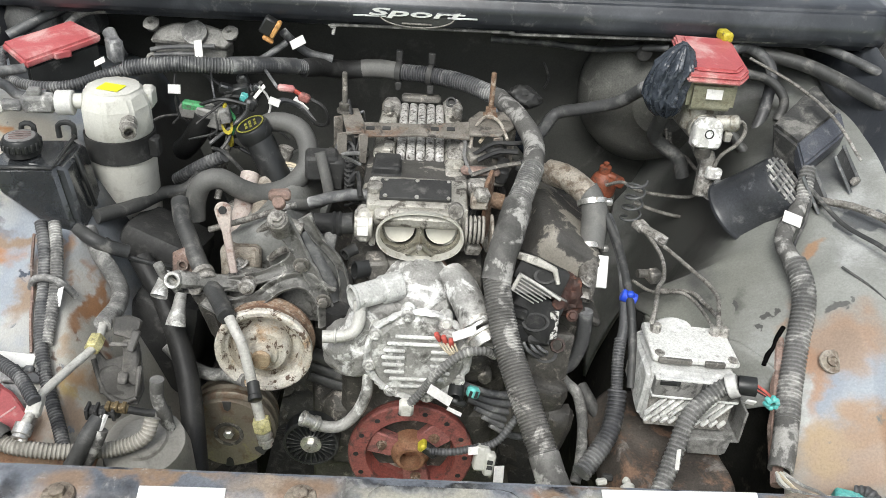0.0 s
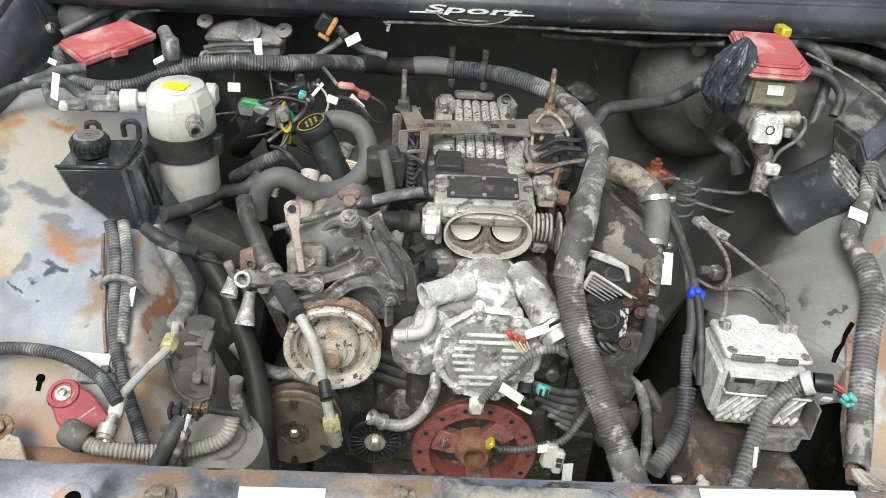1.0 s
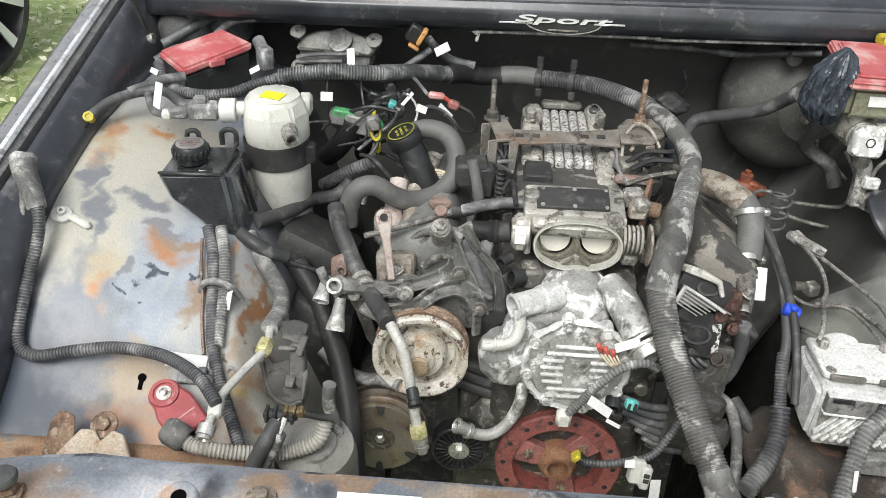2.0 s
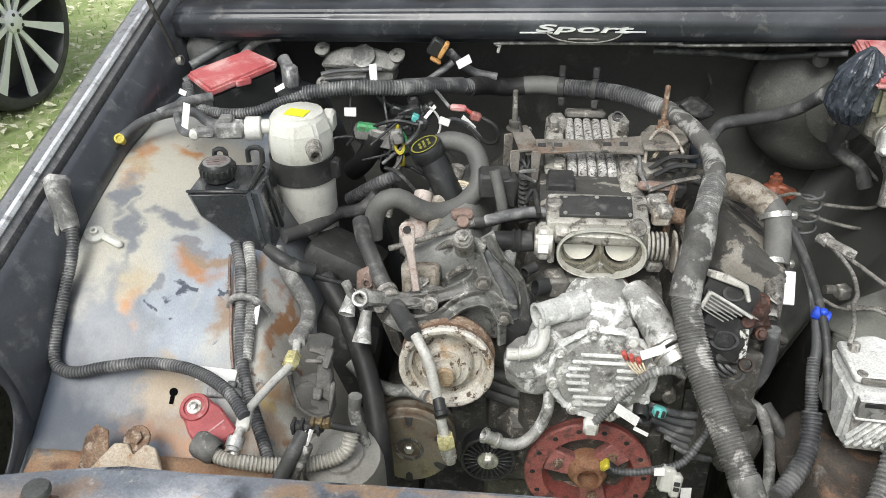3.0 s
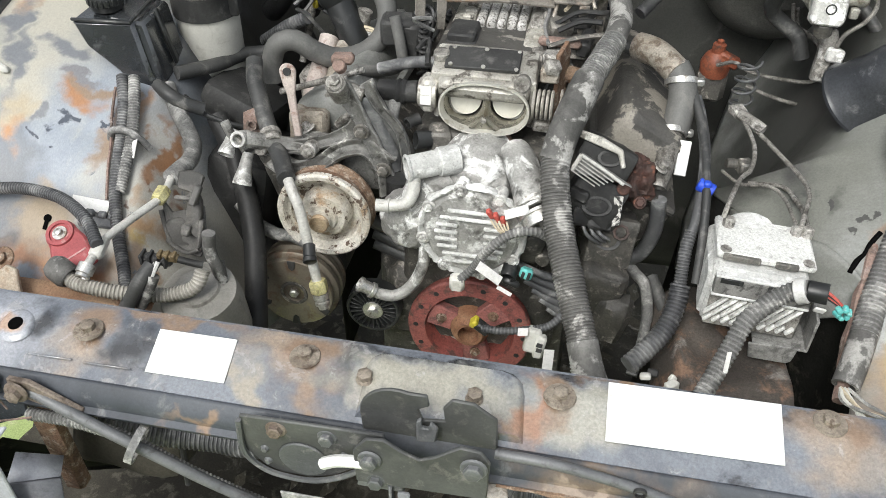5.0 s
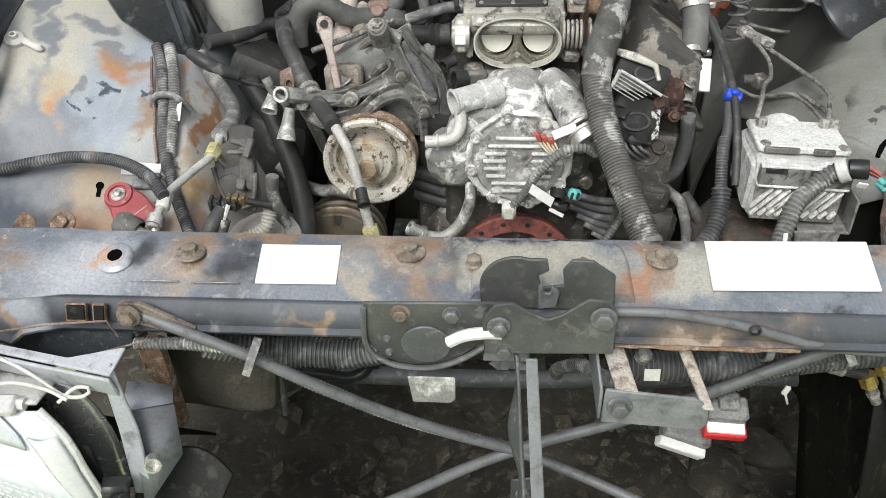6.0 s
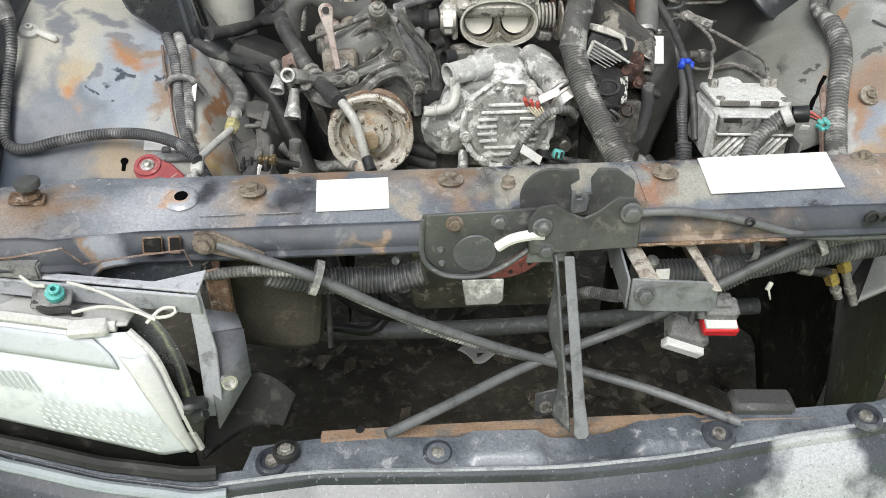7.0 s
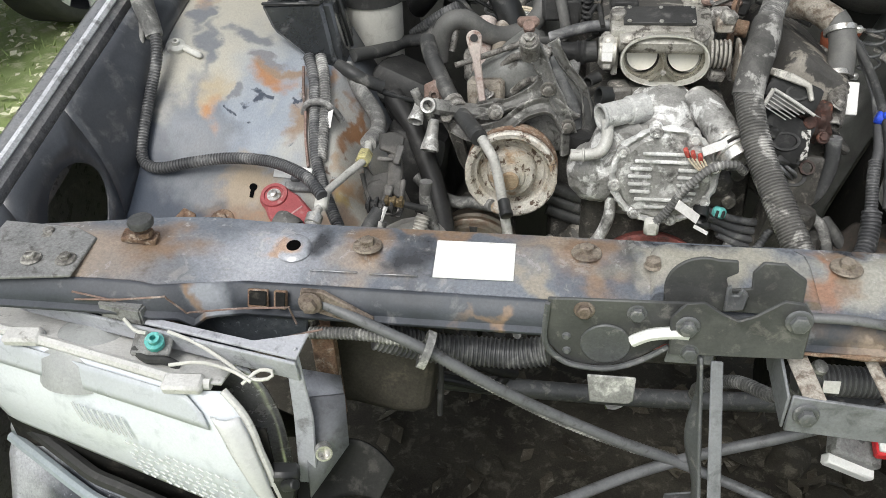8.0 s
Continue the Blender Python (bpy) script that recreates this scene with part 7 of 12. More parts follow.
for k in range(3):
    box(bm, (0.116, 0.8035, 0.682 - 0.01 * k), (0.008, 0.002, 0.006), rot=(-20, 10, 0), bev=0.0004)
part("pin_slots", bm, dusty_black, plug)
tag((0.13, 0.80, 0.657), (1, 0, 0.05), (0, 0.3, 0.95), 0.016, 0.042)
tag((0.092, 0.81, 0.697), (1, 0, 0.15), (0, 0.5, 0.9), 0.016, 0.013)
tag((0.041, 0.822, 0.785), (0.78, 0, -0.6), (0.4, 0.5, 0.7), 0.044, 0.015)
tag((0.068, 0.852, 0.868), (0.86, 0, 0.42), (-0.3, 0.5, 0.8), 0.038, 0.014)
tag((0.062, 0.822, 0.757), (0.85, 0, -0.5), (0.4, 0.5, 0.7), 0.026, 0.006)
con = thing("teal_connector", "teal plug on a black cap", "connector", (0.085, 0.85, 0.76))
bm = B()
box(bm, (0.087, 0.848, 0.77), (0.017, 0.014, 0.015), rot=(-20, 15, 0), bev=0.003)
part("plug", bm, teal_plastic, con)
for k in range(2):
    bm = B()
    box(bm, (0.083 + 0.008 * k, 0.8405, 0.772), (0.004, 0.003, 0.01), rot=(-20, 15, 0), bev=0.0008)
    part("slot", bm, black_plastic, con)
bm = B()
pipe(bm, (0.065, 0.862, 0.765), (0.063, 0.845, 0.76), 0.011, wall=0.003)
box(bm, (0.067, 0.85, 0.748), (0.026, 0.01, 0.012), rot=(0, 20, 0), bev=0.004)
part("cap", bm, black_plastic, con)

# air pipe and elbow on the right bank
airp = thing("air_pipe", "tan corroded air pipe with grey elbow and open end", "pipe", (0.26, 1.1, 0.85))
bm = B()
tube(bm, [(0.21, 1.155, 0.955), (0.238, 1.13, 0.958), (0.266, 1.10, 0.948)], 0.0195, n=18, wob=0.05)
part("upper_pipe", bm, tan_metal, airp)
bm = B()
tube(bm, [(0.262, 1.108, 0.952), (0.275, 1.09, 0.934), (0.275, 1.068, 0.91), (0.271, 1.045, 0.886)], 0.0195, n=18)
part("elbow", bm, hose_grey, airp, "black rubber elbow")
bm = B()
tube(bm, [(0.267, 1.045, 0.886), (0.262, 1.0, 0.868), (0.255, 0.968, 0.843)], 0.0155, n=18, hollow=True, r2=0.012)
part("tail_pipe", bm, dirty_alu, airp, "dull metal pipe with an open end")
for p, r, ax in (((0.272, 1.095, 0.938), 0.02, (0.1, -0.5, -0.6)), ((0.267, 1.045, 0.886), 0.0185, (0, -0.8, -0.6))):
    bm = B()
    lathe(bm, V(p) - V(ax).normalized() * 0.004, ax, [(0, r), (0, r + 0.003), (0.008, r + 0.003), (0.008, r)], 22)
    box(bm, V(p) + V((r + 0.005, 0, 0.002)), (0.012, 0.01, 0.01), bev=0.002)
    part("clamp_band", bm, bright_steel, airp)
bm = B()
box(bm, (0.285, 1.012, 0.868), (0.016, 0.008, 0.048), rot=(-40, 0, -5), bev=0.001)
part("pipe_label", bm, label_white, airp, "white label strip")
airp.location.x -= 0.01
hose("vacuum_pipe", [(0.150, 1.155, 0.965), (0.196, 1.150, 0.949), (0.231, 1.130, 0.937)], 0.009, hose_black, "grey pipe joining the air pipe", "pipe")
orc = thing("orange_sender", "orange-red plastic cap with a small knob", "cap", (0.34, 1.385, 0.8))
bm = B()
lathe(bm, (0.346, 1.385, 0.80), UP, [(0, 0), (0, 0.024), (0.02, 0.026), (0.035, 0.02), (0.042, 0.012), (0.055, 0.011), (0.058, 0)], 20)
box(bm, (0.365, 1.38, 0.83), (0.04, 0.02, 0.02), rot=(0, 25, 0), bev=0.004)
part("body", bm, orange_plastic, orc)
bm = B()
lathe(bm, (0.346, 1.385, 0.856), UP, [(0, 0), (0, 0.005), (0.006, 0.006), (0.009, 0)], 12)
part("knob", bm, orange_plastic, orc)
bm = B()
box(bm, (0.345, 1.385, 0.78), (0.05, 0.04, 0.06), bev=0.01)
part("base", bm, greasy_iron, orc)
# clutter of linkage between plenum and loom
lk = thing("throttle_linkage", "grimy throttle cable bracket and linkage", "linkage", (0.1, 1.15, 0.95))
for c_, s_, r_, m_ in (((0.085, 1.15, 0.975), (0.035, 0.03, 0.022), (10, 10, 25), greasy_iron), ((0.112, 1.165, 0.98), (0.04, 0.022, 0.018), (5, -12, -20), dusty_black), ((0.09, 1.105, 0.975), (0.06, 0.016, 0.012), (0, 4, 6), pink_rust), ((0.1, 1.13, 0.958), (0.05, 0.05, 0.02), (0, 10, 20), greasy_iron), ((0.07, 1.175, 0.97), (0.022, 0.02, 0.03), (0, 0, 12), dirty_alu), ((0.125, 1.13, 0.965), (0.02, 0.05, 0.024), (0, 8, -8), dusty_black), ((0.085, 1.07, 0.965), (0.03, 0.022, 0.026), (0, 0, 8), dirty_alu)):
    bm = B()
    box(bm, c_, s_, rot=r_, bev=0.004)
    part("bracket", bm, m_, lk)
for pts_, r_, m_ in (([(0.074, 1.15, 0.985), (0.082, 1.19, 1.004), (0.1, 1.215, 1.016), (0.12, 1.2, 1.014), (0.132, 1.166, 1.0)], 0.0026, tan_metal), ([(0.08, 1.14, 0.985), (0.11, 1.155, 0.998), (0.14, 1.15, 1.002), (0.155, 1.16, 1.0)], 0.0035, dusty_black), ([(0.085, 1.12, 0.985), (0.115, 1.13, 0.996), (0.145, 1.125, 1.0)], 0.004, dusty_black), ([(0.075, 1.09, 0.975), (0.11, 1.1, 0.985), (0.15, 1.11, 0.99)], 0.0035, greasy_iron), ([(0.06, 1.2, 0.985), (0.068, 1.17, 0.99), (0.066, 1.13, 0.985), (0.075, 1.09, 0.978)], 0.0028, loom_grey), ([(0.09, 1.17, 0.992), (0.105, 1.19, 1.0), (0.128, 1.185, 1.0)], 0.003, wire_tan)):
    bm = B()
    tube(bm, pts_, r_, n=6)
    part("cable", bm, m_, lk)
bm = B()
cyl(bm, (0.098, 1.06, 0.955), (0.124, 1.055, 0.952), 0.012)
part("roller", bm, rust_steel, lk)
bm = B()
plate(bm, [(-0.012, -0.065), (0.02, -0.06), (0.026, 0.03), (0.016, 0.05), (-0.014, 0.045)], 0.006, (0.1, 1.035, 0.955), (0.3, 0.9, 0.1), (0, 0, 1))
part("side_plate", bm, rust_steel, lk)
for c_, s_ in (((0.088, 1.015, 0.985), (0.02, 0.02, 0.016)), ((0.108, 1.02, 0.905), (0.016, 0.02, 0.03)), ((0.08, 1.0, 0.905), (0.024, 0.016, 0.016))):
    bm = B()
    box(bm, c_, s_, rot=(10, 14, 20), bev=0.003)
    part("lug", bm, dirty_alu, lk)
# crumpled dark sleeve behind the loom
bm = B()
tube(bm, [(0.125, 1.3, 0.985), (0.145, 1.29, 0.978), (0.165, 1.28, 0.955), (0.18, 1.27, 0.93)], 0.02, n=16, wob=0.5, r2=0.01)
solo("crumpled_sleeve", bm, bag_grey, "crumpled dark plastic sleeve behind the loom", "sleeve", at=(0.15, 1.29, 0.93), sharp=30)
rg = random.Random(31)
for k in range(14):
    p0 = V((rg.choice((-1, 1)) * rg.uniform(0.075, 0.12), rg.uniform(1.02, 1.3), rg.uniform(0.9, 0.98)))
    d1 = V((rg.uniform(-0.03, 0.03), rg.uniform(-0.05, 0.05), rg.uniform(-0.015, 0.03)))
    d2 = V((rg.uniform(-0.03, 0.03), rg.uniform(-0.05, 0.05), rg.uniform(-0.05, 0.0)))
    hose("intake_wire", [p0, p0 + d1, p0 + d1 + d2], rg.uniform(0.002, 0.004), rg.choice([dusty_black, loom_dark, loom_grey, hose_black]), "thin dark wire beside the intake", "wire", n=6, group="wires beside the intake")

# ---- left side of the bay ----
# refrigerant accumulator
accu = thing("ac_accumulator", "cream and grey refrigerant accumulator with black strap", "accumulator", (-0.445, 1.125, 0.86))
AX, AY = -0.445, 1.128
bm = B()
lathe(bm, (AX, AY, 0.855), UP, [(0, 0), (0, 0.038), (0.012, 0.046), (0.11, 0.0475), (0.115, 0.0475)], 36)
part("canister", bm, acc_can, accu, "dull cream canister")
bm = B()
lathe(bm, (AX, AY, 0.965), UP, [(0, 0.0478), (0, 0.0505), (0.036, 0.0505), (0.036, 0.0478)], 36)
box(bm, (AX + 0.052, AY - 0.01, 0.982), (0.016, 0.02, 0.03), bev=0.003)
part("strap", bm, dusty_black, accu, "black mounting strap")
bm = B()
lathe(bm, (AX, AY, 0.995), UP, [(0, 0.0475), (0.006, 0.051), (0.046, 0.051), (0.053, 0.049), (0.06, 0.046), (0.071, 0.042), (0.075, 0.036), (0.076, 0)], 8)
bmesh.ops.bevel(bm, geom=list(bm.edges), offset=0.004, segments=2, affect="EDGES")
part("head", bm, acc_white, accu, "cream faceted head")
bm = B()
cyl(bm, (AX + 0.028, AY - 0.035, 1.03), (AX + 0.036, AY - 0.062, 1.032), 0.012, n=8)
pipe(bm, (AX + 0.035, AY - 0.06, 1.032), (AX + 0.041, AY - 0.075, 1.032), 0.0105, wall=0.004, n=18)
part("port", bm, dirty_alu, accu, "open hexagon port")
bm = B()
box(bm, (AX + 0.04, AY + 0.022, 1.045), (0.02, 0.03, 0.03), bev=0.004)
part("head_boss", bm, acc_white, accu)
bm = B()
cyl(bm, (AX - 0.04, AY - 0.012, 1.048), (AX - 0.054, AY - 0.014, 1.048), 0.011, n=16)
part("head_boss", bm, acc_white, accu)
bm = B()
box(bm, (AX + 0.002, AY - 0.012, 1.0716), (0.033, 0.024, 0.001), rot=(0, 0, -14), bev=0.0003)
part("sticker", bm, yellow_sticker, accu, "bright yellow sticker")
sw = thing("pressure_switch", "grey pressure switch plug with white collar", "connector", (-0.53, 1.12, 1.04))
bm = B()
cyl(bm, (-0.498, 1.113, 1.046), (-0.521, 1.11, 1.046), 0.018, n=24)
part("collar", bm, white_plastic, sw, "white collar")
bm = B()
box(bm, (-0.544, 1.106, 1.046), (0.046, 0.024, 0.026), rot=(0, 0, 6), bev=0.005)
box(bm, (-0.548, 1.106, 1.062), (0.018, 0.014, 0.012), rot=(0, 0, 6), bev=0.002)
box(bm, (-0.58, 1.1, 1.043), (0.03, 0.016, 0.016), rot=(0, 5, 12), bev=0.004)
part("plug", bm, loom_grey, sw)
bm = B()
box(bm, (-0.597, 1.096, 1.041), (0.014, 0.014, 0.014), rot=(0, 20, 20), bev=0.003)
part("plug_end", bm, acc_white, sw)

# coolant reservoir
res = thing("coolant_reservoir", "black plastic coolant reservoir with round cap", "reservoir", (-0.52, 1.0, 0.89))
bm = B()
SIDE = [(-0.577, 1.004), (-0.486, 1.007), (-0.474, 0.925), (-0.464, 0.906), (-0.478, 0.897), (-0.499, 0.899), (-0.524, 0.931), (-0.563, 0.966)]
plate(bm, [(x + 0.53, z - 0.95) for x, z in SIDE[::-1]][::-1], 0.1, (-0.53, 0.982, 0.95), (0.998, 0.05, 0), (0, 0.06, 1), bev=0.005)
plate(bm, [(-0.036, 0.054), (0.016, 0.05), (0.03, -0.04), (0.022, -0.05), (0.008, -0.044), (-0.02, 0.0)], 0.085, (-0.49, 0.992, 0.953), (0.998, 0.05, 0), (0, 0.06, 1), bev=0.004)
part("tank", bm, mat("reservoir_black", (0.016, 0.018, 0.02), (0.028, 0.031, 0.034), (0.07, 0.072, 0.075), s1=8, s2=40, t3=0.62, rough=0.16, spec=0.7, coat=1.0, bump=0.04, grit=0.08, edge=0.5), res)
bm = B()
box(bm, (-0.531, 0.985, 1.006), (0.088, 0.005, 0.005), rot=(0, 0, 3), bev=0.002)
box(bm, (-0.4895, 1.035, 1.009), (0.005, 0.096, 0.006), rot=(0, 0, 3), bev=0.002)
box(bm, (-0.467, 1.035, 0.965), (0.006, 0.01, 0.085), rot=(0, -10, 3), bev=0.002)
part("seam", bm, black_plastic, res, "moulded seam")
bm = B()
tube(bm, [(-0.515, 1.084, 1.004), (-0.514, 1.086, 1.024), (-0.496, 1.088, 1.024), (-0.495, 1.086, 1.002)], 0.004, n=8)
part("mount_ear", bm, black_plastic, res)
bm = B()
tube(bm, [(-0.565, 1.08, 1.004), (-0.564, 1.082, 1.022), (-0.55, 1.084, 1.022), (-0.549, 1.082, 1.002)], 0.004, n=8)
part("mount_ear", bm, black_plastic, res)
cap = B()
lathe(cap, (-0.54, 1.024, 1.008), UP, [(0, 0.022), (0.008, 0.0235), (0.009, 0.025), (0.021, 0.0245), (0.025, 0.0215), (0.026, 0.01), (0.0265, 0)], 30)
cp_ = part("cap", cap, black_plastic, res, "round black cap with worn print")
bm = B()
lathe(bm, (-0.54, 1.024, 1.0325), UP, [(0, 0.0196), (0.0012, 0.0193), (0.0016, 0.0175), (0.0018, 0)], 30)
part("cap_face", bm, mat("bleached_cap", (0.2, 0.195, 0.19), (0.28, 0.27, 0.262), (0.09, 0.088, 0.086), s1=25, s2=60, t3=0.6, rough=0.32, bump=0.05, grit=0.1), cp_, "bleached grey cap face")
bm = B()
for k in range(5):
    box(bm, (-0.54, 1.013 + 0.0055 * k, 1.0347), (0.03 - abs(k - 2) * 0.005, 0.0026, 0.0008), rot=(0, 0, 3), bev=0.0002)
part("print", bm, mat("worn_print", (0.22, 0.165, 0.15), (0.17, 0.13, 0.12), s1=40, rough=0.6, bump=0), cp_, "worn unreadable lines of print")
bm = B()
for k in range(20):
    a = 2 * math.pi * k / 20
    box(bm, (-0.54 + 0.0248 * math.cos(a), 1.024 + 0.0248 * math.sin(a), 1.022), (0.003, 0.004, 0.011), rot=(0, 0, math.degrees(a)), bev=0.0008)
part("grip", bm, black_plastic, cp_)

# red-lidded fuse box
fb = thing("fuse_box", "black fuse box with faded red lid", "fuse box", (-0.61, 1.32, 1.0))
u1 = (V((-0.539, 1.337, 1.066)) - V((-0.62, 1.262, 1.05))).normalized()
LID = [(-0.690, 1.322, 1.052), (-0.628, 1.258, 1.046), (-0.533, 1.342, 1.068), (-0.596, 1.385, 1.075)]


def quad_box(bm_, ring, drop_, bev_):
    t = bmesh.new()
    hi = [t.verts.new(p) for p in ring]
    lo = [t.verts.new(V(p) + V(drop_)) for p in ring]
    t.faces.new(hi)
    t.faces.new(lo)
    for i in range(4):
        t.faces.new((hi[i], hi[(i + 1) % 4], lo[(i + 1) % 4], lo[i]))
    bmesh.ops.bevel(t, geom=list(t.edges), offset=bev_, segments=2, affect="EDGES")
    join(bm_, t)


bm = B()
quad_box(bm, LID, (0, 0, -0.014), 0.004)
box(bm, (-0.582, 1.296, 1.046), (0.028, 0.006, 0.012), rot=(0, 0, 41), bev=0.002)
part("lid", bm, red_plastic, fb, "faded red lid")
bm = B()
mid_ = sum((V(p) for p in LID), V()) / 4
quad_box(bm, [mid_ + (V(p) - mid_) * 0.93 - V((0, 0, 0.013)) for p in LID], (0, 0, -0.06), 0.004)
part("base", bm, black_plastic, fb)
bm = B()
box(bm, (-0.512, 1.335, 1.045), (0.022, 0.03, 0.04), rot=(0, 0, 40), bev=0.004)
cyl(bm, (-0.535, 1.38, 1.06), (-0.505, 1.34, 1.03), 0.011)
part("side_plug", bm, loom_dark, fb)

# wiper motor on the firewall
wm = thing("wiper_motor", "dusty grey wiper motor with mounting ears", "motor", (-0.4, 1.41, 1.02))
motor_dust = mat("motor_dust", (0.2, 0.195, 0.18), (0.29, 0.285, 0.265), (0.1, 0.096, 0.09), s1=20, s2=50, t3=0.58, soft3=0.12, rough=0.65, metal=0.05, bump=0.4)
bm = B()
box(bm, (-0.405, 1.425, 1.03), (0.13, 0.05, 0.05), rot=(-14, -3, -2), bev=0.012, seg=2)
part("housing", bm, motor_dust, wm)
bm = B()
plate(bm, [(-0.07, -0.012), (0.06, -0.016), (0.072, 0.002), (0.05, 0.018), (0.02, 0.026), (-0.03, 0.024), (-0.06, 0.012)], 0.016, (-0.402, 1.396, 1.052), (1, 0, -0.02), (0, 0.55, 0.83), bev=0.004)
part("gear_cover", bm, motor_dust, wm)
bm = B()
lathe(bm, (-0.395, 1.396, 1.06), (0, -0.75, 0.66), [(-0.004, 0.022), (0.004, 0.021), (0.006, 0.015), (0.005, 0)], 18, wob=0.05)
part("cover_dish", bm, loom_grey, wm)
for p, r_ in (((-0.468, 1.4, 1.07), 0.014), ((-0.336, 1.402, 1.06), 0.015), ((-0.47, 1.39, 1.012), 0.012)):
    bm = B()
    lathe(bm, p, (0, -0.6, 0.8), [(-0.008, r_ * 0.8), (0.003, r_), (0.005, r_ * 0.8), (0.005, 0.004), (0, 0.0035), (0, 0)], 10, wob=0.08)
    part("ear", bm, motor_dust, wm)
for pts_ in ([(-0.47, 1.385, 1.03), (-0.44, 1.385, 1.036), (-0.4, 1.383, 1.04), (-0.36, 1.385, 1.042)], [(-0.465, 1.388, 1.02), (-0.43, 1.388, 1.024), (-0.39, 1.388, 1.026)]):
    bm = B()
    tube(bm, pts_, 0.004, n=8)
    part("lead", bm, loom_dark, wm)
# washer bottle neck by the hinge
bm = B()
lathe(bm, (-0.68, 1.44, 1.0), UP, [(0, 0), (0, 0.05), (0.06, 0.05), (0.085, 0.04), (0.09, 0)], 24)
box(bm, (-0.62, 1.46, 1.05), (0.1, 0.06, 0.06), rot=(0, -15, 0), bev=0.015, seg=2)
solo("washer_bottle", bm, bay_slate, "black washer bottle under the cowl corner", "bottle", at=(-0.66, 1.44, 1.0))
hose("cowl_hose", [(-0.62, 1.40, 1.05), (-0.585, 1.405, 1.08), (-0.54, 1.40, 1.09), (-0.52, 1.42, 1.085)], 0.007, loom_grey, "grey hose along the cowl")
hose("cowl_hose", [(-0.7, 1.33, 1.03), (-0.67, 1.35, 1.045), (-0.64, 1.34, 1.05)], 0.008, loom_dark, "dark hose behind the fuse box")
tag((-0.575, 1.40, 1.09), (0.3, 0, -0.9), (0.5, 0.5, 0.3), 0.018, 0.008)

lk_ = thing("wiper_link", "grey diagonal wiper link arm under the cowl", "linkage", (-0.66, 1.4, 1.06))
bm = B()
tube(bm, [(-0.7, 1.37, 1.045), (-0.658, 1.4, 1.066), (-0.625, 1.425, 1.08), (-0.591, 1.45, 1.092)], 0.009, n=10)
part("arm", bm, satin_bracket, lk_)
bm = B()
bolt(bm, (-0.585, 1.445, 1.096), (0, -0.7, 0.7), r=0.009, h=0.008, washer=0.018)
part("pivot", bm, satin_bracket, lk_)
bm = B()
plate(bm, [(-0.05, -0.03), (0.05, -0.035), (0.06, 0.02), (0.03, 0.035), (-0.045, 0.03)], 0.008, (-0.67, 1.465, 1.07), (1, 0.05, 0.05), (0, 0.1, 1), bev=0.003)
part("cover", bm, bay_slate, lk_, "grey plastic corner cover")

# inner fender details
bm = B()
lathe(bm, (-0.698, 0.937, 0.954), (0.2, -0.35, 0.9), [(0, 0), (0, 0.0135), (0.008, 0.0135), (0.01, 0.01), (0.011, 0.006), (0.016, 0.0055), (0.016, 0.003), (0.01, 0.003), (0.01, 0)], 22)
box(bm, (-0.672, 0.932, 0.952), (0.034, 0.012, 0.01), rot=(0, 20, -15), bev=0.004)
solo("fender_stud", bm, acc_white, "cream painted stud on the inner fender", "stud", at=(-0.698, 0.937, 0.95))
bm = B()
kz = left_z(-0.548, 0.77)
key = arc(0, 0.004, 0.0055, -60, 240, 14) + [(-0.0026, -0.012), (0.0026, -0.012)]
plate(bm, key, 0.0016, (-0.548, 0.771, left_z(-0.548, 0.771) + 0.0022), (1, 0, -0.07), (0, 0.845, 0.53), bev=0.0004)
tagged(solo("keyhole_slot", bm, hole_black, "black keyhole slot in the inner fender", "opening", at=(-0.548, 0.77, kz)), kind="structure")
rb = thing("red_bracket", "dull red plastic bracket with a white washer", "bracket", (-0.49, 0.7, 0.83))
RBO = V((-0.504, 0.737, 0.835))
RBX = V((0.055, -0.043, -0.02)).normalized()
RBZ = V((0.12, -0.5, 0.86))
RBZ = (RBZ - RBX * RBZ.dot(RBX)).normalized()
RBY = RBZ.cross(RBX)
bm = B()
plate(bm, arc(0, 0, 0.0205, 75, 285, 14) + [(0.02, -0.026), (0.06, -0.03), (0.064, 0.02), (0.022, 0.024)], 0.01, RBO, RBX, RBY, bev=0.003)
part("plate", bm, red_dull, rb)
bm = B()
lathe(bm, RBO, RBZ, [(0, 0.0185), (0.003, 0.0178), (0.003, 0.0135), (0.0006, 0.013), (0.0006, 0)], 26)
part("raised_ring", bm, red_dull, rb)
bm = B()
lathe(bm, RBO, RBZ, [(0, 0.0098), (0.0025, 0.0095), (0.0025, 0.005), (0.007, 0.0048), (0.008, 0.0035), (0.008, 0)], 20)
part("washer_nut", bm, bright_steel, rb, "bright washer and nut")
bm = B()
plate(bm, [(0.037, -0.022), (0.0395, -0.022), (0.042, 0.016), (0.0395, 0.016)], 0.002, RBO + RBZ * 0.0008, RBX, RBY, bev=0.0004)
part("scratch_line", bm, mat("pink_line", (0.5, 0.3, 0.29), (0.45, 0.26, 0.25), s1=30, rough=0.6, bump=0), rb, "pale raised line")
bm = B()
plate(bm, [(-0.026, -0.010), (0.026, -0.008), (0.027, 0.010), (-0.026, 0.010)], 0.0012, (-0.498, 0.80, left_z(-0.498, 0.80) + 0.004), (1, 0.02, -0.1), (0, 0.8, 0.5))
solo("fender_label", bm, label_white, "white paper label behind the loom", "label", at=(-0.498, 0.80, 0.83))
fc = thing("fender_clip", "grey plastic clip on the inner fender", "clip", (-0.475, 0.775, 0.81))
bm = B()
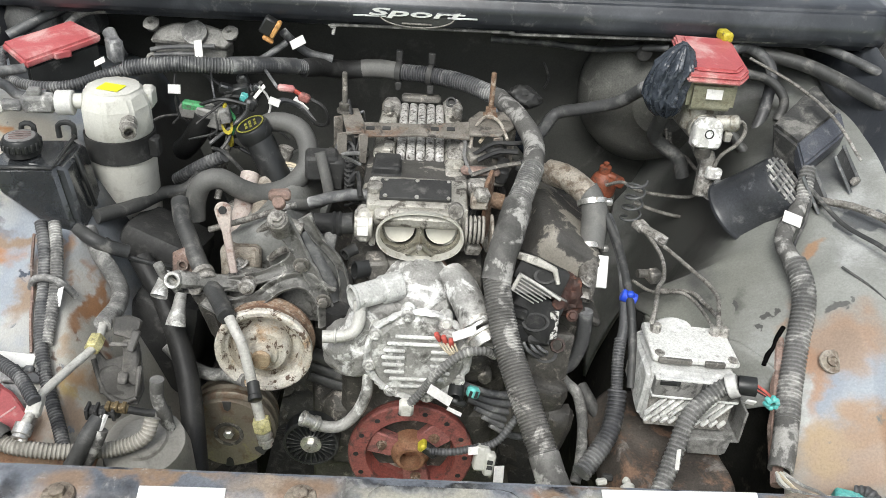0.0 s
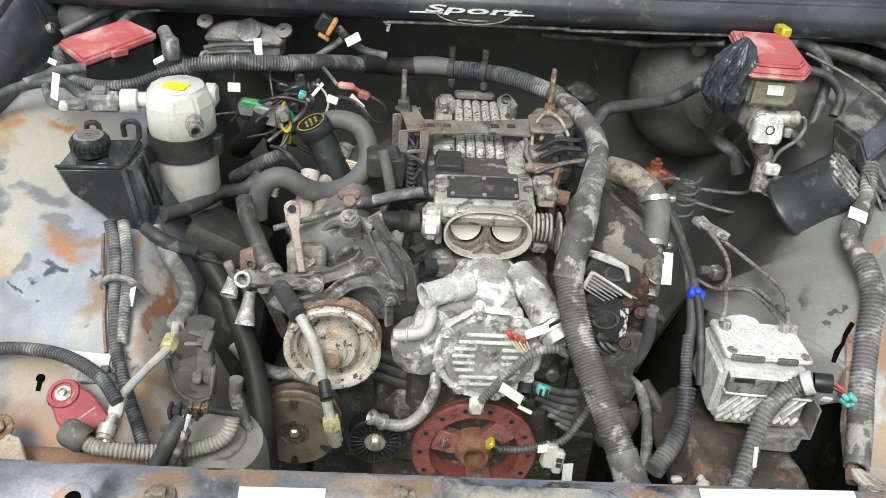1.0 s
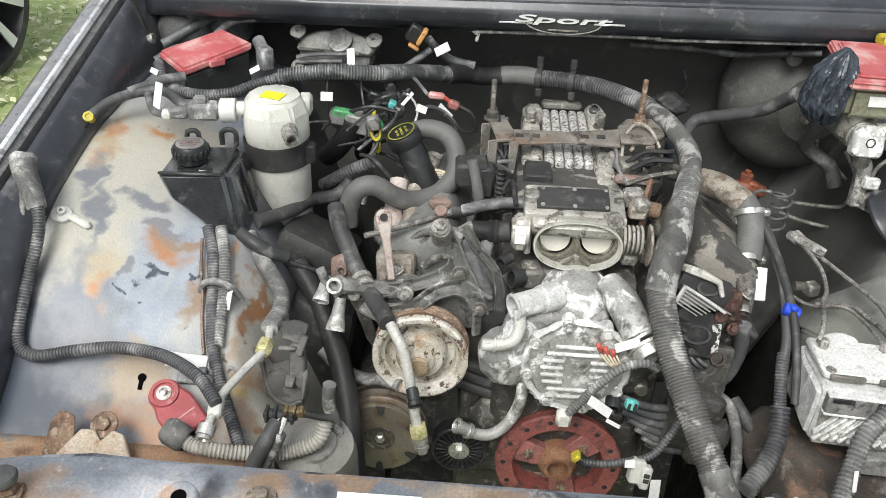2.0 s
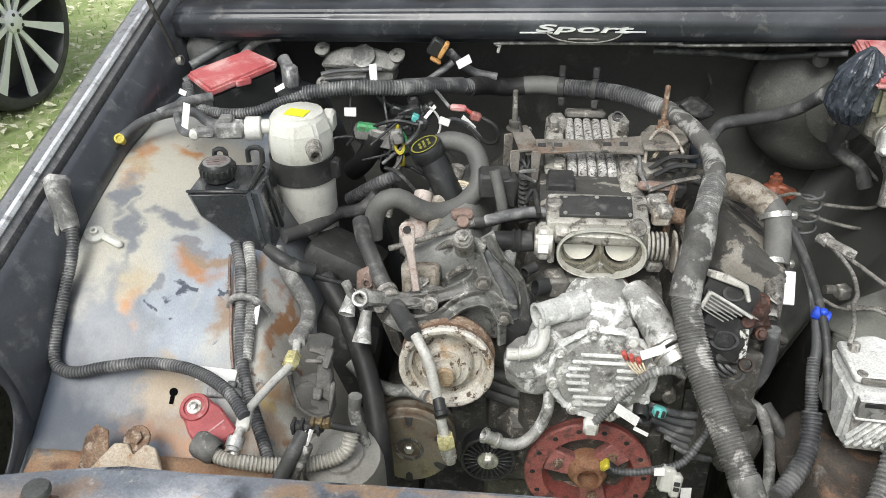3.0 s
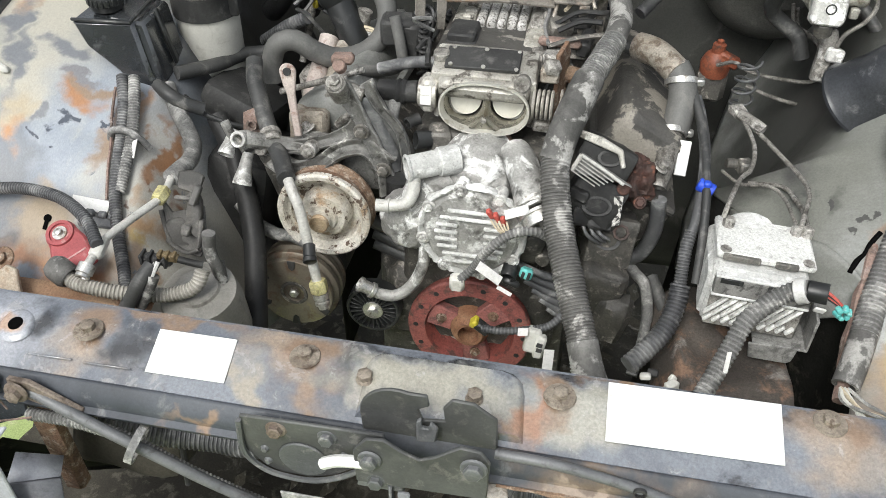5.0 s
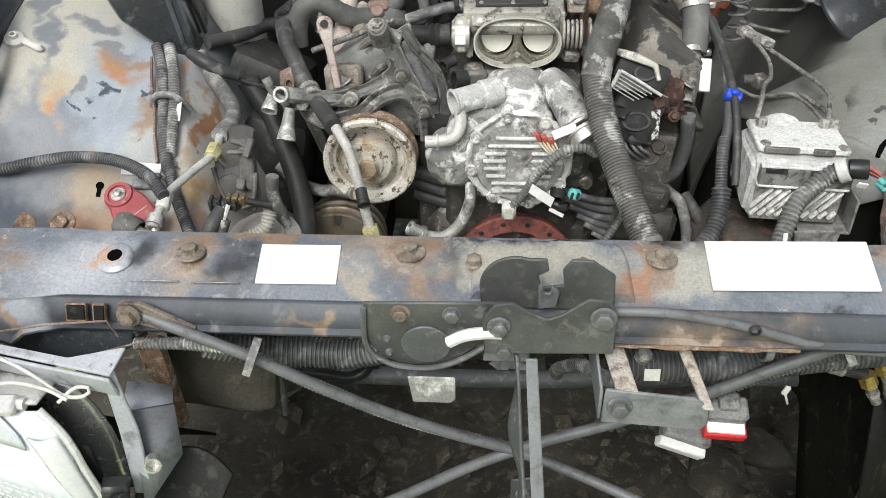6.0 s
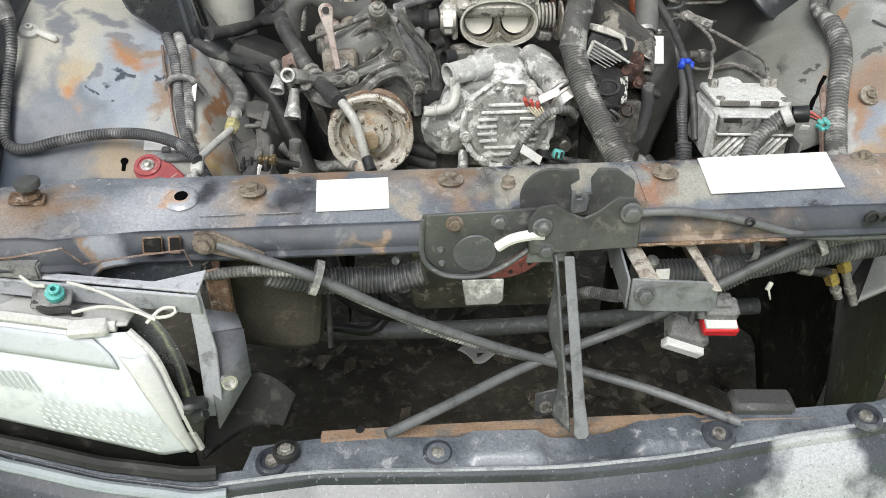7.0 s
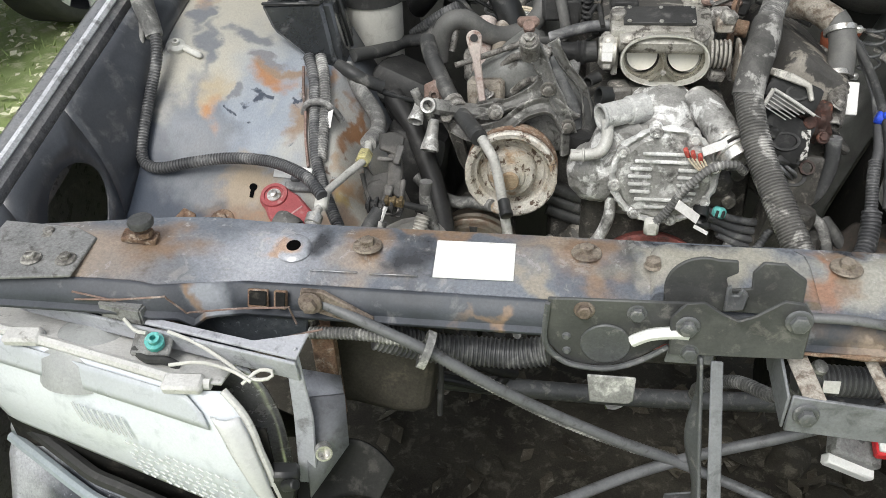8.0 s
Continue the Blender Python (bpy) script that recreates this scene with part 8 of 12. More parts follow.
box(bm, (-0.478, 0.778, left_z(-0.478, 0.778) + 0.005), (0.05, 0.014, 0.008), rot=(30, 3, 4), bev=0.002)
part("base", bm, loom_dark, fc)
for x in (-0.49, -0.472, -0.458):
    bm = B()
    box(bm, (x, 0.786, left_z(x, 0.786) + 0.009), (0.012, 0.01, 0.01), rot=(30, 3, 4), bev=0.002)
    part("tooth", bm, satin_bracket, fc)
# rusty front ledge with the wedge bracket
bm = B()
sheet(bm, lambda u, v: (u, 0.565 + 0.125 * v, 0.765 + 0.03 * v - 0.012 * math.sin(u * 30) * (1 - v) * 0.3), -0.70, -0.36, 0, 1, 40, 12)
lg = part("front_ledge", bm, mat("ledge_rust", (0.26, 0.145, 0.085), (0.34, 0.235, 0.15), (0.2, 0.19, 0.18), s1=9, s2=24, t3=0.6, soft3=0.05, rough=0.7, bump=0.5, c4=(0.16, 0.09, 0.06), s4=12, t4=0.63))
lg.modifiers.new("thick", "SOLIDIFY").thickness = 0.004
tagged(lg, "orange rusty ledge in front of the inner fender", "car body", kind="structure")
wd = thing("wedge_bracket", "tan rusty wedge bracket with rusty bolt", "bracket", (-0.565, 0.665, 0.78))
bm = B()
plate(bm, [(-0.047, 0.0), (0.047, -0.004), (0.03, 0.03), (0.016, 0.034), (0.004, 0.02), (-0.006, 0.034), (-0.022, 0.033)], 0.008, (-0.563, 0.652, 0.806), (1, 0.0, 0), (0, 0.8, 0.6), bev=0.0015)
box(bm, (-0.563, 0.646, 0.796), (0.096, 0.006, 0.02), rot=(-20, 0, 0), bev=0.0015)
part("plate", bm, mat("cream_rust", (0.4, 0.32, 0.24), (0.47, 0.42, 0.34), (0.27, 0.16, 0.085), s1=20, s2=40, t3=0.58, rough=0.65, bump=0.3), wd)
bm = B()
bolt(bm, (-0.562, 0.69, 0.823), (0, -0.5, 0.85), r=0.009, h=0.008, washer=0.017)
part("bolt", bm, rust_steel, wd)
bm = B()
plate(bm, [(-0.02, -0.03), (0.02, -0.03), (0.016, 0.02), (0.0, 0.028), (-0.012, 0.015)], 0.003, (-0.615, 0.682, 0.812), (1, 0.1, 0), (0, 0.6, 0.8))
part("tab", bm, rust_steel, wd)
hole = B()
lathe(hole, (-0.64, 0.60, 0.784), UP, [(0, 0.036), (0.004, 0.034), (0.004, 0.028), (-0.01, 0.026), (-0.01, 0)], 28)
solo("ledge_cup", hole, rust_steel, "rusty round cup in the ledge", "cup", at=(-0.64, 0.6, 0.78))

# looms on the left fender
hose("battery_loom", [(-0.728, 0.928, 1.018), (-0.709, 0.905, 0.990), (-0.702, 0.880, 0.961), (-0.708, 0.850, 0.921), (-0.712, 0.810, 0.878), (-0.706, 0.785, 0.852), (-0.679, 0.775, 0.847), (-0.633, 0.780, 0.855), (-0.580, 0.785, 0.861), (-0.514, 0.770, 0.867), (-0.458, 0.735, 0.869), (-0.425, 0.700, 0.861)], 0.0082, loom_dark, "dark corrugated cable loom lying over the inner fender", "wiring loom", rib=0.0011, pitch=0.0042, n=12)
bm = B()
tube(bm, [(-0.735, 0.94, 1.035), (-0.728, 0.928, 1.02), (-0.717, 0.915, 1.0), (-0.71, 0.905, 0.985)], 0.0165, n=14, r2=0.012)
box(bm, (-0.736, 0.945, 1.035), (0.034, 0.02, 0.018), rot=(0, 10, 10), bev=0.006)
solo("cable_boot", bm, loom_grey, "grey rubber boot on the cable end", "boot", at=(-0.73, 0.93, 1.0))
hose("fender_wire", [(-0.734, 0.930, 1.019), (-0.730, 0.900, 0.974), (-0.733, 0.860, 0.912), (-0.731, 0.820, 0.868), (-0.722, 0.790, 0.846)], 0.004, loom_grey, "thin grey wire along the fender seam", "wire")
hose("fender_loom", [(x, y, max(z, left_z(x, y) + 0.0095)) for x, y, z in [(-0.508, 0.965, 0.935), (-0.493, 0.930, 0.915), (-0.484, 0.890, 0.886), (-0.478, 0.860, 0.853), (-0.468, 0.820, 0.826), (-0.445, 0.770, 0.812), (-0.416, 0.720, 0.802), (-0.400, 0.690, 0.793)]], 0.0085, loom_dark, "dark corrugated loom down the inner fender", "wiring loom", rib=0.0009, pitch=0.0042)
hose("fender_loom", [(x, y, max(z, left_z(x, y) + 0.0095)) for x, y, z in [(-0.490, 0.965, 0.935), (-0.477, 0.930, 0.916), (-0.469, 0.890, 0.886), (-0.466, 0.860, 0.853), (-0.462, 0.820, 0.826)]], 0.0085, loom_grey, "grey corrugated loom down the inner fender", "wiring loom", rib=0.0009, pitch=0.0042)
hose("fender_wire", [(x, y, max(z, left_z(x, y) + 0.0035)) for x, y, z in [(-0.513, 0.95, 0.925), (-0.505, 0.91, 0.9), (-0.496, 0.88, 0.88), (-0.49, 0.85, 0.848), (-0.478, 0.81, 0.82)]], 0.0022, pink_rust, "thin copper-coloured wire on the fender", "wire", n=6)
bm = B()
tube(bm, [(-0.503, 0.892, 0.878), (-0.492, 0.887, 0.897), (-0.47, 0.885, 0.9), (-0.455, 0.888, 0.886), (-0.447, 0.893, 0.868)], 0.005, n=8)
solo("loom_strap", bm, loom_grey, "grey strap holding two looms", "clamp", at=(-0.475, 0.889, 0.87))
tag((-0.459, 0.872, 0.88), (0.6, 0, 0.3), (0.1, 0.6, 0.8), 0.01, 0.03)
hose("refrigerant_hose", [(-0.463, 1.0, 0.905), (-0.446, 0.978, 0.888), (-0.42, 0.952, 0.868), (-0.405, 0.935, 0.853), (-0.398, 0.905, 0.848), (-0.398, 0.868, 0.855), (-0.40, 0.85, 0.856)], 0.012, loom_grey, "thick grey refrigerant hose bending down the fender", n=14)
la = thing("refrigerant_line", "cream bent metal refrigerant line with yellow nut", "pipe", (-0.41, 0.75, 0.85))
bm = B()
tube(bm, [(-0.400, 0.855, 0.856), (-0.396, 0.815, 0.853), (-0.413, 0.770, 0.851), (-0.427, 0.720, 0.853), (-0.429, 0.690, 0.849), (-0.433, 0.668, 0.841)], 0.0054, n=12)
part("pipe", bm, line_white, la)
bm = B()
lathe(bm, (-0.398, 0.826, 0.854), (0.0, -0.9, -0.05), [(0, 0), (0, 0.0095), (0.003, 0.0108), (0.019, 0.0108), (0.022, 0.009), (0.022, 0)], 6)
part("fitting_nut", bm, zinc_yellow, la, "yellow zinc hexagon nut")
bm = B()
box(bm, (-0.428, 0.705, 0.851), (0.016, 0.03, 0.014), rot=(10, 0, 5), bev=0.003)
part("block_joint", bm, acc_white, la)
bm = B()
lathe(bm, (-0.431, 0.68, 0.845), (-0.1, -0.8, -0.4), [(0, 0), (0, 0.0105), (0.012, 0.0105), (0.013, 0.0085), (0.017, 0.009), (0.018, 0.006), (0.012, 0.004), (0.012, 0)], 20)
part("end_fitting", bm, bright_steel, la)
hose("cross_loom", [(-0.470, 0.675, 0.832), (-0.45, 0.668, 0.824), (-0.428, 0.665, 0.822), (-0.397, 0.670, 0.814), (-0.366, 0.680, 0.806), (-0.335, 0.690, 0.803), (-0.308, 0.700, 0.812), (-0.30, 0.715, 0.83)], 0.0096, loom_tan, "dusty tan corrugated loom crossing the front of the fender", "wiring loom", rib=0.001, pitch=0.0046)
hose("cross_loom", [(-0.378, 0.650, 0.806), (-0.370, 0.660, 0.820), (-0.360, 0.670, 0.839), (-0.351, 0.690, 0.850)], 0.0095, hose_black, "short dark loom with taped joint", "wiring loom")
bm = B()
lathe(bm, (-0.478, 0.68, 0.832), (0.8, -0.3, -0.2), [(-0.005, 0), (-0.005, 0.014), (0.0, 0.0165), (0.02, 0.0165), (0.026, 0.013)], 18, wob=0.05)
solo("loom_grommet", bm, taped_grey, "dirty grommet at the loom end", "grommet", at=(-0.478, 0.68, 0.82))
bm = B()
box(bm, (-0.35, 0.70, 0.85), (0.04, 0.014, 0.014), rot=(0, 5, 5), bev=0.004)
for k in range(4):
    box(bm, (-0.365 + 0.01 * k, 0.697, 0.8535), (0.004, 0.016, 0.016), bev=0.001)
solo("loom_connector", bm, dusty_black, "small black ribbed connector", "connector", at=(-0.35, 0.7, 0.842))
tag((-0.355, 0.688, 0.842), (0.4, 0, 0.4), (0.3, 0.5, 0.8), 0.008, 0.026)
# plastic air duct and hoses under the accumulator
bm = B()
blw = thing("blower_case", "black plastic blower case behind the wheelhouse", "case", (-0.38, 1.02, 0.75))
box(bm, (-0.385, 1.07, 0.825), (0.12, 0.11, 0.1), rot=(-12, 20, -10), bev=0.02, seg=2)
box(bm, (-0.365, 1.0, 0.74), (0.1, 0.14, 0.16), rot=(-8, 12, 0), bev=0.02, seg=2)
part("body", bm, dusty_black, blw)
bm = B()
plate(bm, [(-0.04, -0.03), (0.01, -0.045), (0.045, -0.01), (0.02, 0.03), (-0.035, 0.035)], 0.006, (-0.395, 1.045, 0.862), (0.95, 0.1, -0.25), (0.1, 0.75, 0.6), bev=0.003)
worn(bm, 0.006, 22, 3)
part("cover", bm, mat("duct_green", (0.035, 0.037, 0.033), (0.06, 0.062, 0.056), (0.015, 0.015, 0.014), s1=10, s2=16, t3=0.56, soft3=0.03, rough=0.6, bump=0.2, grit=0.12), blw, "dull grey-green cover panel")
bm = B()
tube(bm, [(-0.44, 1.0, 0.89), (-0.41, 0.985, 0.875), (-0.375, 0.985, 0.862), (-0.345, 0.995, 0.85)], 0.004, n=8)
part("flange", bm, black_plastic, blw)
hose("evaporator_pipe", [(-0.34, 1.16, 0.915), (-0.364, 1.150, 0.893), (-0.397, 1.130, 0.894), (-0.421, 1.080, 0.900), (-0.457, 1.020, 0.914)], 0.0105, hose_black, "grey pipe along the accumulator foot", "pipe", n=12)
hose("yellow_taped_loom", [(-0.486, 1.000, 0.912), (-0.45, 0.975, 0.907), (-0.43, 0.975, 0.895), (-0.405, 0.985, 0.88)], 0.01, hose_black, "black hose with small clamp", n=12)
wb = thing("wheelhouse_bracket", "dusty grey bracket with clips on the wheelhouse", "bracket", (-0.37, 0.83, 0.76))
dust_tan = mat("dust_tan", (0.04, 0.039, 0.036), (0.07, 0.067, 0.062), (0.14, 0.133, 0.12), s1=12, s2=36, t3=0.6, soft3=0.1, rough=0.55, bump=0.3, edge=0.6, grit=0.15)
bm = B()
plate(bm, [(-0.03, 0.03), (-0.014, 0.012), (0.028, 0.03), (0.034, -0.02), (0.026, -0.042), (-0.01, -0.04), (-0.022, -0.012)], 0.005, (-0.375, 0.812, 0.812), (0.94, 0.1, -0.2), (0.0, 0.5, 0.86), bev=0.0015)
part("plate", bm, dust_tan, wb)
bm = B()
tube(bm, [(-0.404, 0.815, 0.828), (-0.396, 0.803, 0.806), (-0.386, 0.794, 0.788), (-0.366, 0.79, 0.78), (-0.348, 0.793, 0.786)], 0.0032, n=8)
part("flange", bm, dust_tan, wb, "rolled lower flange")
for c_, tilt_, poly_ in (((-0.362, 0.832, 0.868), (0.9, 0.2, -0.3), [(-0.016, -0.012), (0.014, -0.016), (0.018, 0.012), (0.002, 0.016), (-0.015, 0.012)]), ((-0.356, 0.814, 0.834), (0.8, -0.3, -0.4), [(-0.012, -0.03), (0.008, -0.032), (0.012, 0.02), (-0.004, 0.03), (-0.014, 0.014)]), ((-0.378, 0.806, 0.806), (0.95, 0.3, -0.1), [(-0.018, -0.02), (0.014, -0.024), (0.018, 0.006), (0.0, 0.018), (-0.02, 0.01)])):
    bm = B()
    plate(bm, poly_, 0.01, c_, tilt_, (0.0, 0.55, 0.83), bev=0.002)
    worn(bm, 0.003, 80, 2)
    part("tab", bm, dust_tan, wb)
for c_, s_, r_ in (((-0.35, 0.818, 0.858), (0.01, 0.014, 0.028), (-35, 18, 0)), ((-0.37, 0.822, 0.848), (0.024, 0.01, 0.006), (-35, 5, 8)), ((-0.364, 0.8, 0.812), (0.012, 0.014, 0.016), (-30, 10, 0)), ((-0.346, 0.802, 0.806), (0.006, 0.012, 0.04), (-30, 6, 0))):
    bm = B()
    box(bm, c_, s_, rot=r_, bev=0.002)
    part("clip", bm, dust_tan, wb)
tan_dust = mat("tan_dust", (0.2, 0.192, 0.172), (0.27, 0.262, 0.24), (0.12, 0.112, 0.1), s1=9, s2=30, t3=0.6, rough=0.5, bump=0.2, grit=0.14, edge=0.3)
bm = B()
lathe(bm, (-0.318, 0.735, 0.70), (0, -0.2, 1), [(0, 0.05), (0.06, 0.052), (0.085, 0.048), (0.092, 0.03), (0.096, 0.028), (0.098, 0)], 28, wob=0.02)
solo("motor_can", bm, tan_dust, "dull grey can low behind the radiator support", "canister", at=(-0.318, 0.735, 0.7))
bp = thing("brass_plug", "small brass plug on a taped white lead", "connector", (-0.33, 0.7, 0.85))
bm = B()
box(bm, (-0.332, 0.7, 0.857), (0.024, 0.01, 0.01), rot=(0, 6, 0), bev=0.002)
for x_ in (-0.342, -0.333, -0.324):
    box(bm, (x_, 0.698, 0.861), (0.005, 0.011, 0.008), bev=0.001)
part("plug", bm, mat("old_brass", (0.2, 0.15, 0.08), (0.14, 0.105, 0.06), (0.3, 0.26, 0.18), s1=40, s2=90, t3=0.62, rough=0.5, metal=0.4), bp)
bm = B()
tube(bm, [(-0.342, 0.69, 0.856), (-0.346, 0.68, 0.846), (-0.349, 0.675, 0.838)], 0.003, n=6)
part("lead", bm, white_plastic, bp)
hose("plug_lead", [(-0.321, 0.7, 0.855), (-0.305, 0.702, 0.85), (-0.293, 0.705, 0.846)], 0.0045, dusty_black, "short black lead on the grey can", "wire")
hose("taped_tail", [(-0.347, 0.68, 0.842), (-0.353, 0.672, 0.826), (-0.36, 0.668, 0.812), (-0.366, 0.664, 0.8)], 0.0085, taped_grey, "taped grey wire tail", "wiring loom", r2=0.007)
hose("hanging_lead", [(-0.3, 0.745, 0.862), (-0.302, 0.742, 0.835), (-0.294, 0.738, 0.805), (-0.287, 0.735, 0.765), (-0.28, 0.73, 0.722)], 0.0085, taped_grey, "taped grey lead hanging into the bay", "cable", r2=0.0065)
hose("drop_hose", [(-0.30, 0.75, 0.81), (-0.29, 0.73, 0.77), (-0.28, 0.71, 0.72), (-0.272, 0.69, 0.68)], 0.009, hose_black, "black hose dropping behind the support")
hose("dark_hose", [(-0.395, 1.0, 0.86), (-0.35, 0.95, 0.815), (-0.31, 0.88, 0.75), (-0.285, 0.8, 0.69), (-0.275, 0.75, 0.62)], 0.016, dusty_black, "thick black hose along the wheelhouse", n=12)

# loom by the yellow cap, tags and small wires at the back left
hose("corner_loom", [(-0.72, 1.11, 1.025), (-0.7, 1.14, 1.036), (-0.67, 1.17, 1.04), (-0.63, 1.18, 1.04), (-0.59, 1.15, 1.035), (-0.55, 1.15, 1.04)], 0.0078, loom_dark, "dark loom round the top of the inner fender", "wiring loom")
hose("corner_loom", [(-0.68, 1.165, 1.042), (-0.64, 1.2, 1.05), (-0.61, 1.22, 1.05)], 0.0075, loom_dark, "grey loom towards the fuse box", "wiring loom")
hose("corner_loom", [(-0.65, 1.165, 1.04), (-0.63, 1.13, 1.03), (-0.6, 1.115, 1.032), (-0.57, 1.12, 1.035)], 0.006, loom_dark, "thin dark loom loop", "wiring loom")
bm = B()
cyl(bm, (-0.722, 1.112, 1.018), (-0.716, 1.096, 1.03), 0.0075, n=20)
lathe(bm, (-0.7155, 1.095, 1.0308), (0.006, -0.016, 0.012), [(0, 0.0075), (0.001, 0.0075), (0.001, 0.0045), (-0.006, 0.0045), (-0.006, 0)], 20)
solo("yellow_connector", bm, yellow_plastic, "bright yellow round connector cap", "cap", at=(-0.72, 1.11, 1.018))
hose("fender_wire", [(-0.72, 1.1, 1.02), (-0.73, 1.05, 1.0), (-0.735, 1.0, 0.985), (-0.738, 0.96, 0.975)], 0.004, dusty_black, "black wire along the fender seam", "wire")
tag((-0.625, 1.14, 1.05), (0.25, -0.1, -0.05), (0.05, 0.5, 0.8), 0.015, 0.046)
tag((-0.385, 1.215, 1.032), (1, 0, 0), (0, 0.3, 0.95), 0.022, 0.016)
tag((-0.35, 1.245, 1.085), (0.8, 0, 0.1), (-0.1, 0.4, 0.9), 0.014, 0.036)
tag((-0.215, 1.362, 1.066), (0.85, 0, 0.5), (-0.4, 0.4, 0.8), 0.03, 0.017)
tag((-0.202, 1.29, 0.985), (0.6, 0, -0.6), (0.5, 0.5, 0.6), 0.034, 0.012)
tag((-0.262, 1.25, 1.02), (0.6, 0, 0.75), (-0.5, 0.4, 0.5), 0.034, 0.007)
tag((-0.238, 1.25, 1.005), (0.8, 0, -0.3), (0.3, 0.5, 0.8), 0.02, 0.014)
tag((-0.665, 1.235, 1.05), (0.8, 0, -0.4), (0.3, 0.5, 0.8), 0.014, 0.01)
tag((-0.505, 1.245, 1.058), (0.8, 0.2, 0.4), (-0.3, 0.5, 0.8), 0.02, 0.01)

# oil filler tube and dipstick
oil = thing("oil_filler_tube", "black oil filler tube with printed cap", "filler tube", (-0.22, 1.14, 0.9))
bm = B()
tube(bm, [(-0.2, 1.14, 0.87), (-0.222, 1.152, 0.925), (-0.249, 1.17, 0.975)], 0.0225, n=22)
part("tube", bm, black_plastic, oil)
AXO = V((-0.38, -0.12, 0.92)).normalized()
bm = B()
lathe(bm, (-0.253, 1.174, 0.978), AXO, [(0, 0.0255), (0.004, 0.027), (0.02, 0.027), (0.023, 0.025), (0.024, 0)], 26)
cp2 = part("cap", bm, black_plastic, oil)
capo, capu, capw = basis(AXO)
CAPT = V((-0.253, 1.174, 0.978)) + AXO * 0.0248
bm = B()
lathe(bm, CAPT - AXO * 0.0003, AXO, [(0, 0.0225), (0.0006, 0.0225), (0.0006, 0.02), (0, 0.02)], 26)
for x_, y_, w_ in ((-0.006, 0.007, 0.008), (0.005, 0.007, 0.007), (-0.009, 0.0, 0.005), (0.0, 0.0, 0.007), (0.009, 0.0, 0.005), (-0.004, -0.008, 0.009), (0.007, -0.008, 0.006)):
    plate(bm, [(x_ - w_ / 2, y_ - 0.002), (x_ + w_ / 2, y_ - 0.002), (x_ + w_ / 2, y_ + 0.002), (x_ - w_ / 2, y_ + 0.002)], 0.001, CAPT + AXO * 0.0004, capu, capw, bev=0)
part("print", bm, mat("cap_print", (0.27, 0.26, 0.05), (0.2, 0.19, 0.04), s1=40, rough=0.5, bump=0), cp2, "yellow unreadable print")
dip = thing("dipstick_handle", "yellow looped dipstick handle", "dipstick", (-0.31, 1.225, 0.95))
bm = B()
lathe(bm, (-0.31, 1.222, 0.972), (0.3, -0.8, 0.4), [(-0.004, 0.0085), (-0.004, 0.0145), (0.004, 0.0145), (0.004, 0.0085), (-0.004, 0.0085)], 24, sx=0.62)
box(bm, (-0.313, 1.225, 1.0), (0.006, 0.006, 0.02), rot=(0, 12, 0), bev=0.002)
box(bm, (-0.306, 1.222, 0.946), (0.009, 0.008, 0.022), bev=0.003)
part("handle", bm, yellow_plastic, dip)
bm = B()
tube(bm, [(-0.31, 1.23, 0.95), (-0.32, 1.22, 0.9), (-0.33, 1.2, 0.85)], 0.006, n=10)
part("tube", bm, dirty_alu, dip)
gc = thing("green_connector", "grey and green wiring connectors in a cluster", "connector", (-0.36, 1.24, 0.98))
bm = B()
box(bm, (-0.362, 1.228, 1.0), (0.034, 0.016, 0.014), rot=(0, 10, 5), bev=0.003)
part("plug", bm, green_plastic, gc, "green plug")
bm = B()
box(bm, (-0.348, 1.235, 0.988), (0.075, 0.03, 0.022), rot=(0, 6, 0), bev=0.004)
box(bm, (-0.335, 1.226, 0.982), (0.05, 0.016, 0.03), rot=(0, 14, 0), bev=0.003)
box(bm, (-0.312, 1.222, 0.99), (0.018, 0.022, 0.024), rot=(0, -10, 10), bev=0.003)
part("holder", bm, dust_grey, gc)
bm = B()
box(bm, (-0.298, 1.26, 1.015), (0.04, 0.022, 0.02), rot=(0, -15, 10), bev=0.003)
box(bm, (-0.275, 1.25, 1.002), (0.02, 0.03, 0.018), rot=(0, 20, 0), bev=0.003)
part("plug", bm, black_plastic, gc, "black plug")
bm = B()
box(bm, (-0.285, 1.245, 1.012), (0.012, 0.014, 0.012), rot=(0, 20, 0), bev=0.002)
part("insert", bm, teal_plastic, gc)
rc = thing("red_connector", "red plastic plug on short wires", "connector", (-0.2, 1.22, 1.04))
bm = B()
box(bm, (-0.212, 1.212, 1.045), (0.026, 0.012, 0.01), rot=(0, 8, 10), bev=0.003)
part("plug", bm, red_plastic, rc)
bm = B()
box(bm, (-0.185, 1.215, 1.03), (0.018, 0.012, 0.014), rot=(0, 20, 0), bev=0.003)
part("plug", bm, red_iron, rc, "dirty dark red plug")
oc = thing("orange_connector", "black plug with orange face on the firewall", "connector", (-0.255, 1.35, 1.085))
bm = B()
box(bm, (-0.262, 1.36, 1.092), (0.022, 0.02, 0.03), rot=(0, 30, 0), bev=0.003)
part("shell", bm, black_plastic, oc)
bm = B()
box(bm, (-0.248, 1.35, 1.09), (0.008, 0.018, 0.03), rot=(0, 30, 0), bev=0.002)
box(bm, (-0.262, 1.35, 1.072), (0.02, 0.012, 0.006), rot=(0, 30, 0), bev=0.002)
part("face", bm, mat("amber_plastic", (0.55, 0.3, 0.1), (0.45, 0.23, 0.08), (0.25, 0.13, 0.06), s1=40, s2=90, t3=0.6, rough=0.5), oc)
